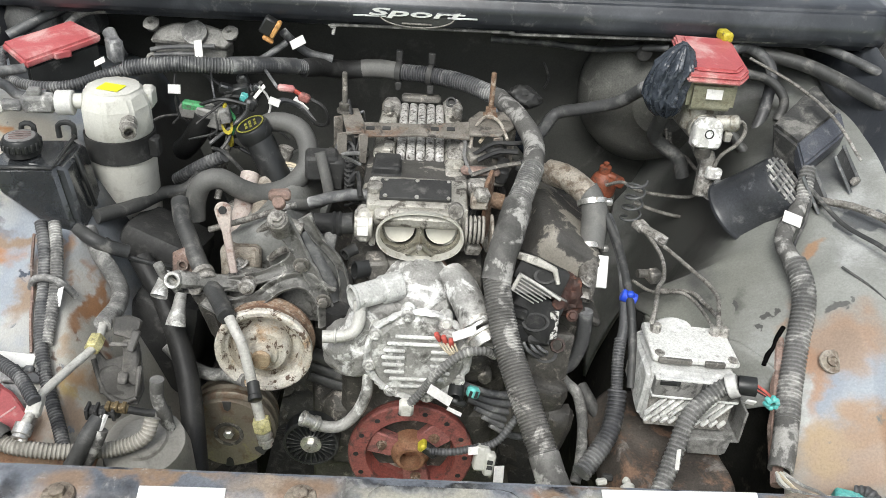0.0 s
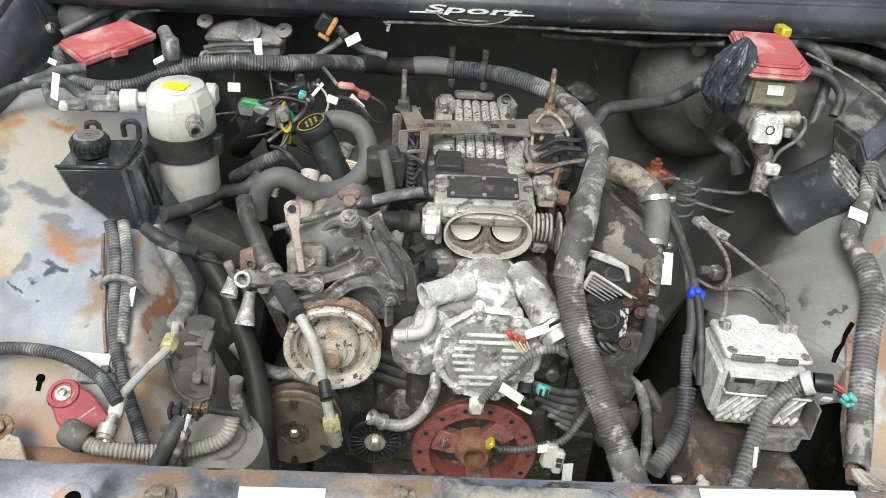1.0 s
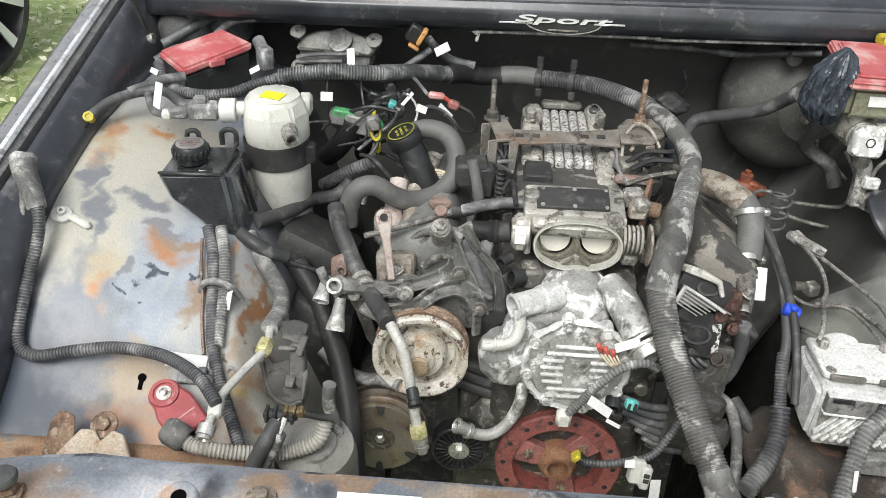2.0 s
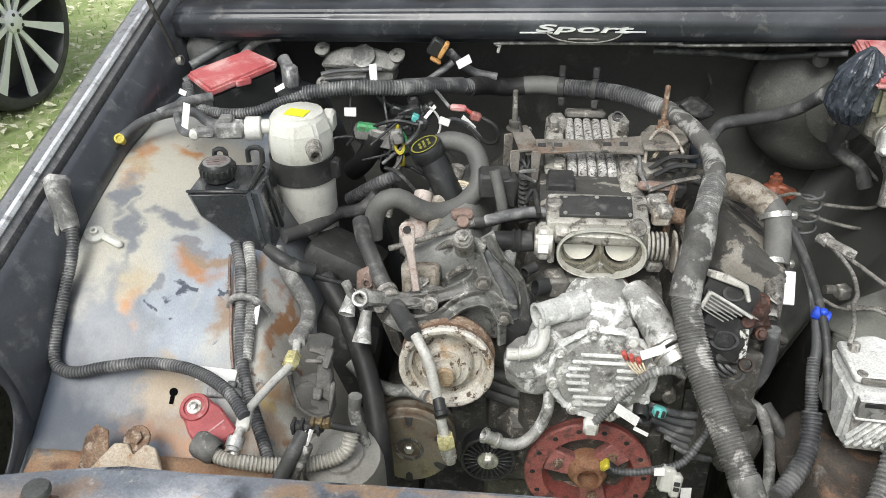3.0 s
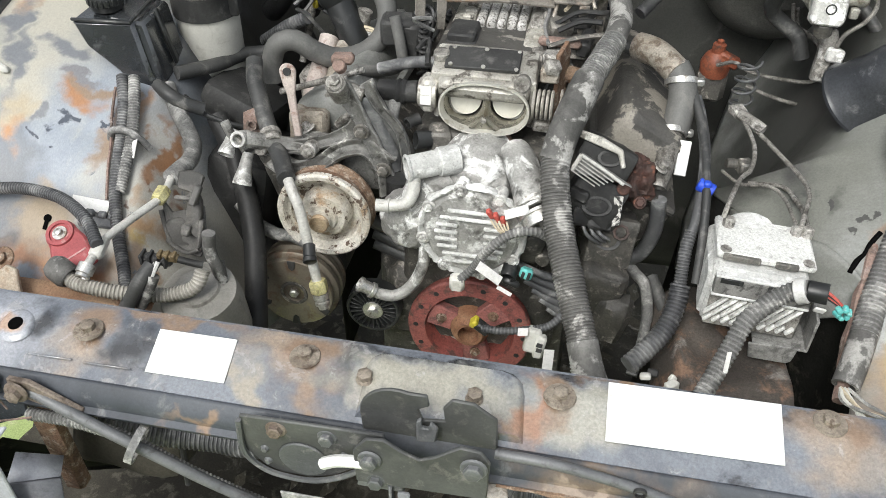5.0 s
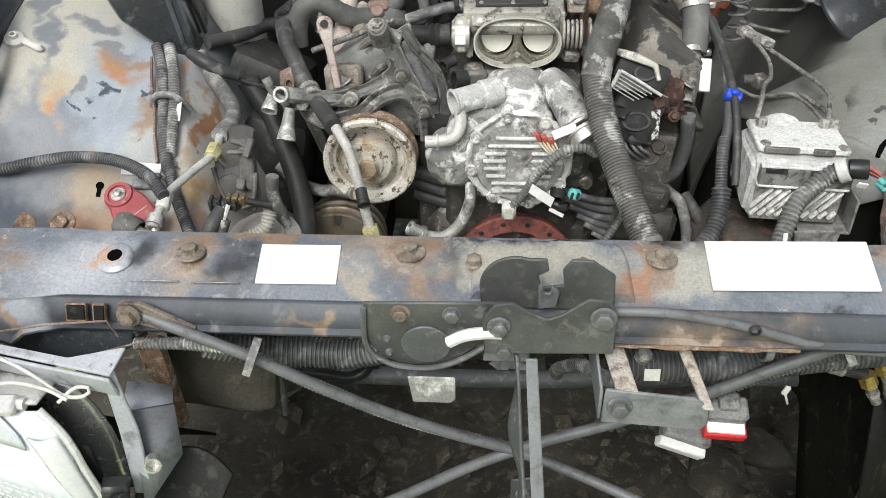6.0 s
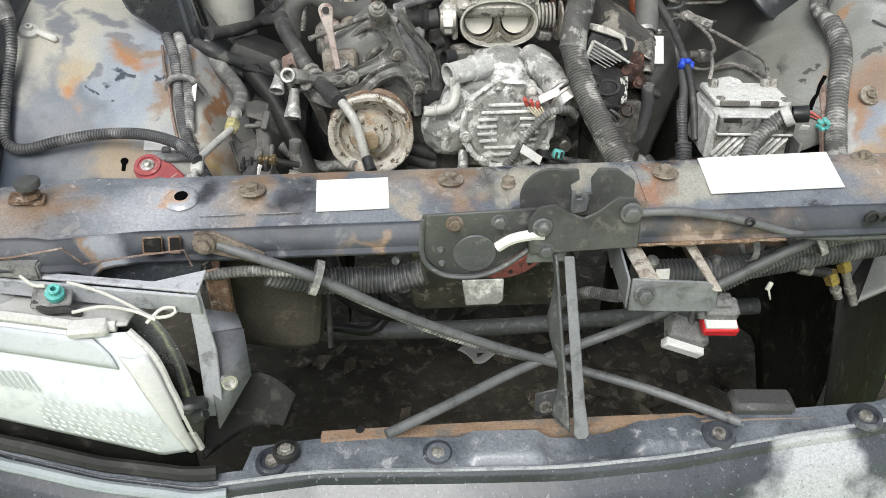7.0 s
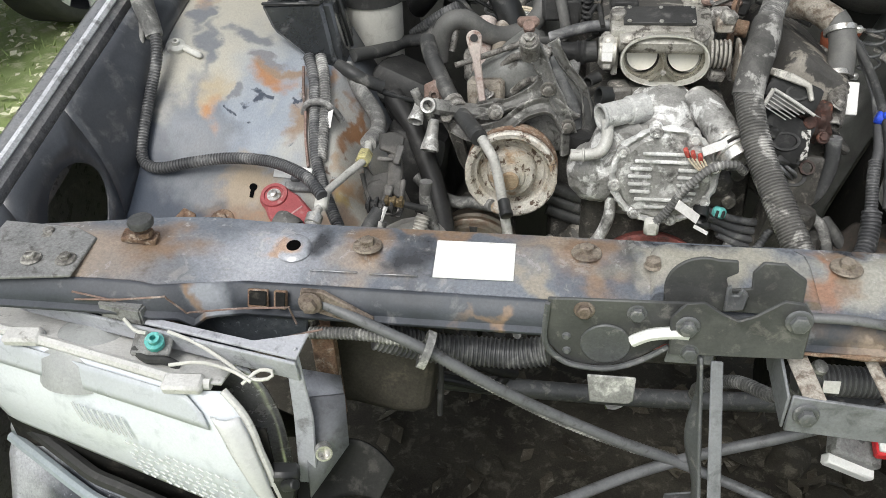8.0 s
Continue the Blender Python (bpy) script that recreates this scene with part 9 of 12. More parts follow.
hose("firewall_lead", [(-0.24, 1.37, 1.08), (-0.225, 1.38, 1.06), (-0.2, 1.385, 1.04), (-0.16, 1.39, 1.03)], 0.0075, loom_dark, "dark taped lead on the firewall", "cable")
hose("firewall_lead", [(-0.3, 1.33, 1.03), (-0.27, 1.35, 1.04), (-0.235, 1.37, 1.062)], 0.006, loom_dark, "dark lead joining the loom", "cable")
rg = random.Random(8)
for k in range(16):
    x0, y0, z0 = rg.uniform(-0.43, -0.19), rg.uniform(1.2, 1.3), rg.uniform(0.93, 1.04)
    d1 = V((rg.uniform(-0.06, 0.06), rg.uniform(-0.03, 0.03), rg.uniform(-0.04, 0.03)))
    d2 = V((rg.uniform(-0.06, 0.06), rg.uniform(-0.03, 0.03), rg.uniform(-0.05, 0.02)))
    p0 = V((x0, y0, z0))
    hose("wire", [p0, p0 + d1, p0 + d1 + d2], rg.uniform(0.0016, 0.0032), rg.choice([dusty_black, loom_dark, black_plastic, hose_black]), "thin dark wire in the wiring tangle", "wire", n=6, group="wiring tangle")
for k in range(5):
    hose("connector_wire", [(-0.235 + 0.004 * k, 1.16, 0.94 - 0.005 * k), (-0.2, 1.155, 0.945 - 0.004 * k), (-0.178 + 0.002 * k, 1.15, 0.935 - 0.003 * k)], 0.0025, wire_tan if k < 2 else loom_grey, "thin tan and grey connector wire", "wire", n=6, group="connector wires")
bm = B()
box(bm, (-0.15, 1.14, 0.955), (0.05, 0.04, 0.04), rot=(0, 0, 5), bev=0.005)
box(bm, (-0.13, 1.135, 0.945), (0.03, 0.03, 0.05), bev=0.004)
solo("relay_block", bm, dusty_black, "grimy square relay block", "relay", at=(-0.15, 1.14, 0.93))
hose("heater_core_pipe", [(-0.40, 1.27, 0.9), (-0.375, 1.25, 0.93), (-0.355, 1.235, 0.965), (-0.345, 1.23, 0.99)], 0.018, dusty_black, "thick black hose rising behind the accumulator", n=14)
hose("heater_core_pipe", [(-0.34, 1.29, 0.9), (-0.33, 1.26, 0.93), (-0.325, 1.24, 0.96)], 0.017, dusty_black, "thick black hose beside the dipstick", n=14)
hose("heater_core_pipe", [(-0.4, 1.22, 0.87), (-0.35, 1.2, 0.91), (-0.31, 1.19, 0.935)], 0.011, loom_dark, "ribbed dark hose below the connectors", n=12, rib=0.0012)
hose("coolant_neck", [(-0.228, 1.165, 0.9), (-0.222, 1.165, 0.925), (-0.213, 1.168, 0.948), (-0.208, 1.17, 0.965)], 0.0115, dirty_alu, "pale grey metal neck under the filler tube", "pipe", n=16)
bm = B()
for k in range(7):
    lathe(bm, (-0.105, 1.11, 0.93 + 0.008 * k), (0, -0.2, 1), [(0, 0.005), (0.002, 0.0085), (0.004, 0.0085), (0.006, 0.005)], 14)
solo("injector_boot", bm, dusty_black, "ribbed black injector boot", "boot", at=(-0.105, 1.11, 0.93))
bm = B()
lathe(bm, (-0.118, 1.19, 0.955), (0, -0.85, 0.5), [(0, 0), (0, 0.016), (0.02, 0.016), (0.02, 0.012), (0.006, 0.012), (0.006, 0)], 16, sx=1.0)
solo("open_socket", bm, black_plastic, "open black connector socket", "connector", at=(-0.118, 1.19, 0.95))
hose("sensor_wire", [(-0.12, 1.24, 1.02), (-0.11, 1.22, 0.99), (-0.105, 1.2, 0.96), (-0.11, 1.17, 0.93)], 0.004, dusty_black, "black wire down beside the intake", "wire")

# ---- right side of the bay ----
# brake booster and master cylinder
boo = thing("brake_booster", "large dusty black round brake booster", "brake booster", (0.42, 1.45, 0.85))
C = V((0.432, 1.505, 0.962))
BA = V((0.08, -0.97, 0.12)).normalized()
bm = B()
lathe(bm, C, BA, [(-0.05, 0.0), (-0.05, 0.115), (-0.01, 0.138), (0.012, 0.138), (0.02, 0.132), (0.05, 0.122), (0.068, 0.1), (0.075, 0.075), (0.09, 0.06), (0.092, 0.0)], 56)
part("shell", bm, mat("booster_paint", (0.064, 0.064, 0.058), (0.102, 0.102, 0.092), (0.15, 0.148, 0.135), s1=6, s2=30, t3=0.6, rough=0.6, bump=0.15), boo)
bm = B()
cyl(bm, C + V((-0.05, -0.06, 0.1)), C + V((-0.05, -0.1, 0.105)), 0.014)
part("vacuum_valve", bm, dusty_black, boo)
mc = thing("master_cylinder", "grey brake master cylinder with brass-edged ports", "brake cylinder", (0.47, 1.27, 0.95))
mc_metal = mat("mc_metal", (0.3, 0.29, 0.255), (0.39, 0.38, 0.34), (0.17, 0.145, 0.11), s1=25, s2=70, t3=0.57, rough=0.5, metal=0.3, bump=0.4)
bm = B()
cyl(bm, (0.445, 1.43, 0.99), (0.455, 1.235, 1.005), 0.025, n=24)
box(bm, (0.446, 1.39, 0.995), (0.07, 0.02, 0.08), bev=0.008)
part("bore_body", bm, mc_metal, mc)
for x, y in ((0.442, 1.262), (0.476, 1.27)):
    bm = B()
    cyl(bm, (x, y, 0.998), (x, y, 1.045), 0.02, n=18)
    part("reservoir_neck", bm, mc_metal, mc)
bm = B()
plate(bm, [(-0.024, -0.022), (0.018, -0.024), (0.023, -0.016), (0.022, 0.012), (0.012, 0.025), (-0.013, 0.025), (-0.024, 0.01)], 0.024, (0.453, 1.2, 1.012), (1, 0, 0), (0, 0.2, 0.98), bev=0.003)
part("port_block", bm, corroded_alu, mc, "square pale port block")
bm = B()
lathe(bm, (0.453, 1.199, 1.013), (0, -0.98, 0.2), [(0, 0.0075), (0.001, 0.0065), (0.001, 0.0058), (-0.002, 0.0055), (-0.002, 0)], 20)
part("port", bm, black_plastic, mc)
bm = B()
cyl(bm, (0.468, 1.228, 1.02), (0.496, 1.224, 1.024), 0.013, n=18)
lathe(bm, (0.488, 1.222, 1.024), (1, -0.1, 0.1), [(0, 0), (0, 0.012), (0.004, 0.0135), (0.012, 0.0135), (0.015, 0.011), (0.015, 0)], 22)
box(bm, (0.488, 1.214, 1.004), (0.012, 0.01, 0.016), bev=0.002)
part("side_port", bm, mc_metal, mc)
bm = B()
cyl(bm, (0.452, 1.212, 0.99), (0.456, 1.218, 0.968), 0.013, n=16)
part("lower_union", bm, greasy_iron, mc)
bm = B()
quad_box(bm, [(0.412, 1.222, 1.09), (0.487, 1.218, 1.091), (0.503, 1.345, 1.095), (0.415, 1.35, 1.094)], (0.004, 0.008, -0.052), 0.007)
rs = part("reservoir", bm, mat("yellowed_plastic", (0.24, 0.235, 0.17), (0.32, 0.31, 0.235), (0.17, 0.155, 0.105), s1=15, s2=40, t3=0.6, rough=0.38, bump=0.08), mc, "yellowed translucent fluid reservoir")
bm = B()
box(bm, (0.453, 1.2205, 1.071), (0.026, 0.001, 0.016), rot=(-8, 0, 0), bev=0.0003)
part("mark", bm, paper_white, rs, "worn white marking")
LIDR = [(0.403, 1.212, 1.098), (0.484, 1.204, 1.099), (0.505, 1.232, 1.102), (0.508, 1.36, 1.112), (0.41, 1.365, 1.112)]
mid_ = sum((V(p) for p in LIDR), V()) / 5
for name_, k_, up_, drop_, bev_ in (("reservoir_lid", 1.0, 0.0, -0.007, 0.003), ("lid_rim", 0.97, 0.006, -0.006, 0.003), ("lid_crown", 0.8, 0.012, -0.007, 0.004)):
    bm = B()
    hi = [bm.verts.new(mid_ + (V(p) - mid_) * k_ + V((0, 0, up_))) for p in LIDR]
    lo = [bm.verts.new(w_.co + V((0, 0, drop_))) for w_ in hi]
    bm.faces.new(hi)
    bm.faces.new(lo)
    for i in range(5):
        bm.faces.new((hi[i], hi[(i + 1) % 5], lo[(i + 1) % 5], lo[i]))
    bmesh.ops.bevel(bm, geom=list(bm.edges), offset=bev_, segments=2, affect="EDGES")
    part(name_, bm, red_plastic, mc, "faded red reservoir lid" if up_ == 0 else "")
bm = B()
box(bm, (0.492, 1.345, 1.126), (0.018, 0.03, 0.016), rot=(0, 0, 10), bev=0.003)
part("lid_plug", bm, yellow_plastic, mc, "small yellow plug")

# crumpled plastic bag tied over the pipe
bm = B()
BAG_L = [(0, 0.392), (0.1, 0.374), (0.3, 0.356), (0.55, 0.348), (0.75, 0.346), (0.92, 0.358), (1, 0.372)]
BAG_R = [(0, 0.402), (0.1, 0.415), (0.3, 0.424), (0.5, 0.421), (0.75, 0.415), (0.92, 0.411), (1, 0.402)]
rings = []
for j in range(41):
    v = j / 40
    x0, x1 = lerp(BAG_L, v), lerp(BAG_R, v)
    ring = []
    for i in range(72):
        a = 2 * math.pi * i / 72
        ca, sa = math.cos(a), math.sin(a)
        q = V((ca * 3.2, sa * 3.2, v * 2.2))
        crease = abs(noise.noise(q)) * 1.3 + 0.7 * abs(noise.noise(q * 2.3 + V((5, 1, 0)))) + 0.3 * abs(noise.noise(q * 5.1))
        split = 0.4 * math.exp(-((ca + 0.1) / 0.16) ** 2) * max(0, v - 0.25) if sa > 0 else 0
        rr = 1.16 - 0.42 * crease - split
        ring.append(bm.verts.new(((x0 + x1) / 2 + (x1 - x0) / 2 * ca * (0.75 + 0.25 * rr), 1.245 - 0.03 * sa * rr * lerp([(0, 0.3), (0.3, 1), (0.8, 1), (1, 0.5)], v), 1.142 - 0.118 * v - 0.012 * (1 - split) * max(0, v - 0.85) * math.sin(5 * a))))
    rings.append(ring)
for a, b in zip(rings, rings[1:]):
    for i in range(72):
        bm.faces.new((a[i], a[(i + 1) % 72], b[(i + 1) % 72], b[i]))
bm.faces.new(rings[0])
bm.faces.new(rings[-1])
solo("plastic_bag", bm, bag_grey, "crumpled dark grey plastic bag over a pipe end", "bag", at=(0.385, 1.24, 1.02), sharp=28)
bm = B()
bmesh.ops.create_icosphere(bm, subdivisions=4, radius=0.021)
for v in bm.verts:
    w_ = v.co.copy()
    v.co *= 1 + 0.5 * noise.noise(w_ * 45) + 0.3 * abs(noise.noise(w_ * 95 + V((4, 0, 0))))
    v.co = V((v.co.x * 1.25, v.co.y * 0.9, v.co.z * 0.8)) + V((0.168, 1.315, 1.012))
solo("plastic_scrap", bm, dusty_black, "crumpled dark plastic scrap behind the loom", "plastic scrap", at=(0.178, 1.315, 1.0), sharp=28)
hose("bagged_pipe", [(0.388, 1.25, 1.03), (0.392, 1.27, 1.0), (0.394, 1.29, 0.965), (0.415, 1.29, 0.945), (0.44, 1.28, 0.93), (0.452, 1.27, 0.9)], 0.012, hose_black, "thick black hose below the plastic bag", n=12)

hose("booster_vacuum_hose", [(0.374, 1.330, 1.035), (0.345, 1.380, 0.985), (0.296, 1.420, 0.952), (0.251, 1.450, 0.926), (0.224, 1.420, 0.903), (0.207, 1.400, 0.89)], 0.0115, loom_dark, "black rubber vacuum hose to the booster", n=12)
hose("firewall_wire", [(0.235, 1.54, 0.94), (0.24, 1.53, 0.96), (0.235, 1.525, 0.98), (0.225, 1.52, 1.0)], 0.0025, hose_black, "thin stiff wire on the firewall", "wire", n=6)
hose("cowl_cable", [(0.12, 1.5, 1.045), (0.22, 1.48, 1.05), (0.3, 1.45, 1.055), (0.38, 1.41, 1.075), (0.42, 1.39, 1.085)], 0.006, loom_dark, "dark cable under the cowl", "cable")
for k, pts in enumerate([[(0.54, 1.36, 1.06), (0.585, 1.34, 1.055), (0.61, 1.32, 1.03), (0.6, 1.3, 1.0)], [(0.52, 1.38, 1.09), (0.56, 1.4, 1.09), (0.6, 1.38, 1.06), (0.585, 1.33, 1.0), (0.56, 1.3, 0.95)], [(0.56, 1.42, 1.08), (0.66, 1.36, 1.075), (0.76, 1.25, 1.05)], [(0.55, 1.44, 1.1), (0.68, 1.4, 1.1), (0.78, 1.3, 1.08)], [(0.5, 1.32, 1.0), (0.53, 1.28, 0.97), (0.56, 1.25, 0.94), (0.58, 1.22, 0.93)]]):
    hose("brake_side_hose", pts, (0.008, 0.01, 0.012, 0.008, 0.009)[k], loom_dark if k % 2 else hose_black, "black hose beside the master cylinder", n=10, group="hoses beside the master cylinder")
hose("stay_wire", [(0.55, 1.36, 1.085), (0.6, 1.27, 1.075), (0.63, 1.18, 1.06), (0.66, 1.12, 1.02)], 0.0025, dirty_alu, "thin bent stay wire", "wire", n=6)

# proportioning valve and brake pipes
pv = thing("brake_valve", "grey combination brake valve with pipe nuts", "valve", (0.47, 1.23, 0.9))
bm = B()
plate(bm, [(-0.016, 0.042), (0.004, 0.045), (0.012, 0.03), (0.014, -0.03), (0.01, -0.036), (-0.008, -0.034), (-0.01, 0.01)], 0.018, (0.47, 1.22, 0.928), (1, 0, 0.02), (0.12, 0.28, 0.95), bev=0.003)
part("body", bm, dirty_alu, pv)
bm = B()
box(bm, (0.482, 1.218, 0.936), (0.024, 0.02, 0.02), rot=(-16, 6, 0), bev=0.003)
part("union", bm, corroded_alu, pv)
bm = B()
lathe(bm, (0.487, 1.208, 0.906), (0.1, -0.95, 0.25), [(-0.014, 0), (-0.014, 0.016), (0.002, 0.016), (0.003, 0.0125), (0.003, 0.01), (-0.004, 0.009), (-0.004, 0)], 8)
part("nut", bm, dirty_alu, pv, "large open hexagon nut")
for pts in ([(0.482, 1.222, 0.94), (0.484, 1.218, 0.962), (0.49, 1.214, 0.976), (0.505, 1.212, 0.992), (0.515, 1.216, 1.012), (0.511, 1.222, 1.026), (0.498, 1.223, 1.026)], [(0.503, 1.330, 0.876), (0.481, 1.360, 0.894), (0.453, 1.380, 0.905), (0.447, 1.400, 0.930)], [(0.508, 1.325, 0.87), (0.49, 1.36, 0.885), (0.462, 1.385, 0.897), (0.455, 1.4, 0.925)], [(0.344, 1.350, 0.834), (0.368, 1.330, 0.852), (0.399, 1.320, 0.841), (0.455, 1.29, 0.85), (0.482, 1.285, 0.855), (0.485, 1.275, 0.875), (0.478, 1.25, 0.91), (0.466, 1.25, 0.94), (0.452, 1.27, 0.965)], [(0.390, 1.310, 0.823), (0.431, 1.300, 0.813), (0.477, 1.280, 0.815), (0.505, 1.27, 0.834), (0.51, 1.25, 0.87)]):
    hose("brake_pipe", pts, 0.0033, dirty_alu, "thin grey steel brake pipe", "pipe", n=8, group="brake pipes")
coilp = []
for k in range(61):
    a = 2 * math.pi * k / 16
    coilp.append((0.388 + 0.017 * math.cos(a), 1.31 - 0.017 * math.sin(a), 0.868 - 0.0014 * k))
hose("brake_pipe_coil", coilp, 0.0025, satin_bracket, "dark steel brake pipe wound in a coil", "pipe", n=8)

# black relay box and lamp-shaped cover
rly = thing("relay_box", "dusty black relay box with open brackets", "relay box", (0.61, 1.23, 1.0))
relay_dust = mat("relay_dust", (0.03, 0.03, 0.03), (0.052, 0.052, 0.05), (0.19, 0.185, 0.17), s1=9, s2=26, t3=0.55, soft3=0.1, rough=0.6, bump=0.2)
bm = B()
quad_box(bm, [(0.548, 1.205, 1.035), (0.575, 1.15, 1.026), (0.66, 1.225, 1.055), (0.648, 1.31, 1.07)], (0.012, -0.005, -0.055), 0.006)
part("case", bm, relay_dust, rly)
bm = B()
quad_box(bm, [(0.572, 1.155, 1.028), (0.58, 1.125, 1.0), (0.668, 1.2, 1.03), (0.662, 1.228, 1.056)], (0.004, 0.012, -0.03), 0.004)
part("sloped_front", bm, mat("relay_blue", (0.05, 0.054, 0.066), (0.075, 0.08, 0.095), (0.15, 0.15, 0.155), s1=9, s2=50, t3=0.6, rough=0.42), rly)
for k_, c in enumerate(((0.598, 1.105, 0.975), (0.655, 1.14, 0.995))):
    w1, w2 = V((0.62, 0.75, 0.24)).normalized(), V((0.35, -0.5, -0.62)).normalized()
    for d_ in (-0.017, 0.017):
        bm = B()
        tube(bm, [V(c) + w1 * d_ - w2 * 0.03, V(c) + w1 * d_, V(c) + w1 * d_ + w2 * 0.03], 0.0028, n=6)
        part("bracket_rail", bm, satin_bracket, rly)
    bm = B()
    plate(bm, [(-0.015, -0.03), (0.015, -0.03), (0.015, 0.018), (-0.015, 0.024)], 0.002, V(c) - V((0, 0, 0.004)), w1, w2, bev=0.0006)
    part("bracket", bm, dusty_black, rly)
    bm = B()
    box(bm, V(c) + w2 * 0.026 + V((0, 0, 0.006)), (0.016, 0.01, 0.012), rot=(20, 10, 40), bev=0.002)
    part("catch", bm, dirty_alu if k_ else black_plastic, rly)
rl = thing("filter_cup", "black ribbed plastic cup lying on its side", "cup", (0.53, 1.15, 0.93))
A_ = V((0.558, 1.125, 0.975))
B_ = V((0.505, 1.16, 0.895))
bm = B()
ax = (B_ - A_).normalized()
lathe(bm, A_, ax, [(0.0, 0.0), (0.0, 0.042), (0.004, 0.045), (0.05, 0.048), (0.09, 0.054), (0.094, 0.058), (0.098, 0.058), (0.098, 0.052), (0.02, 0.043), (0.02, 0)], 36)
part("cup", bm, mat("cup_black", (0.026, 0.028, 0.032), (0.045, 0.048, 0.053), (0.12, 0.122, 0.125), s1=9, s2=40, t3=0.64, rough=0.32, bump=0.08), rl)
bm = B()
aa, uu, ww = basis(ax)
for k in range(-2, 3):
    for dd in (uu, ww):
        t = bmesh.new()
        L2 = 2 * math.sqrt(max(0, 0.042 ** 2 - (0.016 * k) ** 2))
        box(t, (0, 0, 0), (L2, 0.003, 0.004), bev=0.0006)
        ox = dd
        oy = aa.cross(dd)
        bmesh.ops.transform(t, verts=t.verts, matrix=Matrix.Translation(A_ - aa * 0.002 + oy * 0.016 * k) @ Matrix((ox, oy, aa)).transposed().to_4x4())
        join(bm, t)
part("grille", bm, loom_grey, rl, "square ribbed grille end")

# right loom and small parts
hose("fender_loom", [(0.592, 1.135, 0.995), (0.585, 1.11, 0.972), (0.578, 1.085, 0.955)], 0.0125, loom_grey, "grey corrugated loom from the relay box", "wiring loom", rib=0.0014)
hose("fender_loom", [(0.578, 1.09, 0.955), (0.548, 1.055, 0.936), (0.535, 1.022, 0.925), (0.541, 0.985, 0.915)], 0.013, taped_grey, "taped grey loom on the grey inner fender", "wiring loom", n=12)
hose("fender_loom", [(0.541, 0.99, 0.917), (0.545, 0.955, 0.902), (0.541, 0.925, 0.882), (0.527, 0.885, 0.85), (0.507, 0.830, 0.815), (0.495, 0.79, 0.796)], 0.0165, loom_grey, "grey corrugated loom along the rusty flange", "wiring loom", rib=0.0018, n=14)
hose("fender_loom", [(0.497, 0.796, 0.798), (0.485, 0.76, 0.782), (0.473, 0.73, 0.768)], 0.016, taped_grey, "taped open end of the fender loom", "wiring loom", n=12, hollow=True)
rg = random.Random(21)
for k in range(7):
    p0 = V((0.468 + 0.004 * (k % 3), 0.728, 0.767))
    hose("loose_wire", [p0, p0 + V((rg.uniform(0, 0.02), -0.02, rg.uniform(-0.01, 0.004))), p0 + V((rg.uniform(0.015, 0.06), rg.uniform(-0.05, -0.03), rg.uniform(-0.02, 0.006))), p0 + V((rg.uniform(0.04, 0.08), -0.045, rg.uniform(-0.02, 0.01)))], 0.0022, rg.choice([wire_tan, acc_white, loom_grey, wire_red]), "thin loose coloured wire at the loom end", "wire", n=6, group="loose wires")
bm = B()
box(bm, (0.545, 0.69, 0.762), (0.034, 0.022, 0.022), rot=(10, 0, -15), bev=0.003)
for k in range(4):
    box(bm, (0.533 + 0.008 * k, 0.674, 0.768), (0.003, 0.006, 0.026), rot=(10, 0, -15), bev=0.0006)
solo("bulkhead_connector", bm, teal_plastic, "teal connector with loose wires beside the support", "connector", at=(0.545, 0.69, 0.75))
hose("fender_loom", [(0.555, 0.70, 0.77), (0.57, 0.69, 0.775), (0.578, 0.66, 0.765), (0.57, 0.64, 0.75)], 0.008, loom_dark, "short dark corrugated loom pigtail", "wiring loom", rib=0.001)
tag((0.548, 1.046, 0.955), (0.92, -0.1, -0.3), (0.2, 0.5, 0.8), 0.034, 0.019)
bm = B()
lathe(bm, (0.559, 0.848, right_z(0.559, 0.848) + 0.001), (0, -0.55, 0.83), [(0, 0), (0, 0.0165), (0.003, 0.016), (0.004, 0.008), (0.008, 0.008), (0.009, 0.005), (0.007, 0.004), (0.007, 0)], 24)
solo("fender_bolt", bm, tan_metal, "rusty bolt and washer on the grey inner fender", "bolt", at=(0.559, 0.848, 0.86))
for pts, r in (([(0.59, 1.1, 0.975), (0.575, 1.06, 0.95), (0.555, 1.03, 0.93), (0.54, 1.0, 0.905)], 0.0025), ([(0.6, 1.09, 0.965), (0.65, 1.06, 0.97), (0.7, 1.0, 0.97)], 0.006), ([(0.585, 1.105, 0.98), (0.62, 1.04, 0.955), (0.66, 0.98, 0.95), (0.7, 0.92, 0.93)], 0.0035), ([(0.52, 1.18, 0.87), (0.515, 1.13, 0.86), (0.53, 1.1, 0.875)], 0.003), ([(0.6, 0.97, 0.925), (0.63, 0.94, 0.915), (0.65, 0.91, 0.905)], 0.0018)):
    hose("side_wire", pts, r, hose_black if r != 0.006 else dirty_alu, "thin wire across the grey inner fender", "wire", n=8, group="wires on the grey inner fender")

# ABS module, white with corrosion
absm = thing("abs_module", "white crusted aluminium brake control module with fins", "control module", (0.36, 0.87, 0.74))
AR = (-5, 2, -2)
AO = V((0.37, 0.864, 0.802))
AM = turn(*AR)


def ab(x, y, z):
    return AO + AM @ V((x * 0.88, y, z * 0.95))


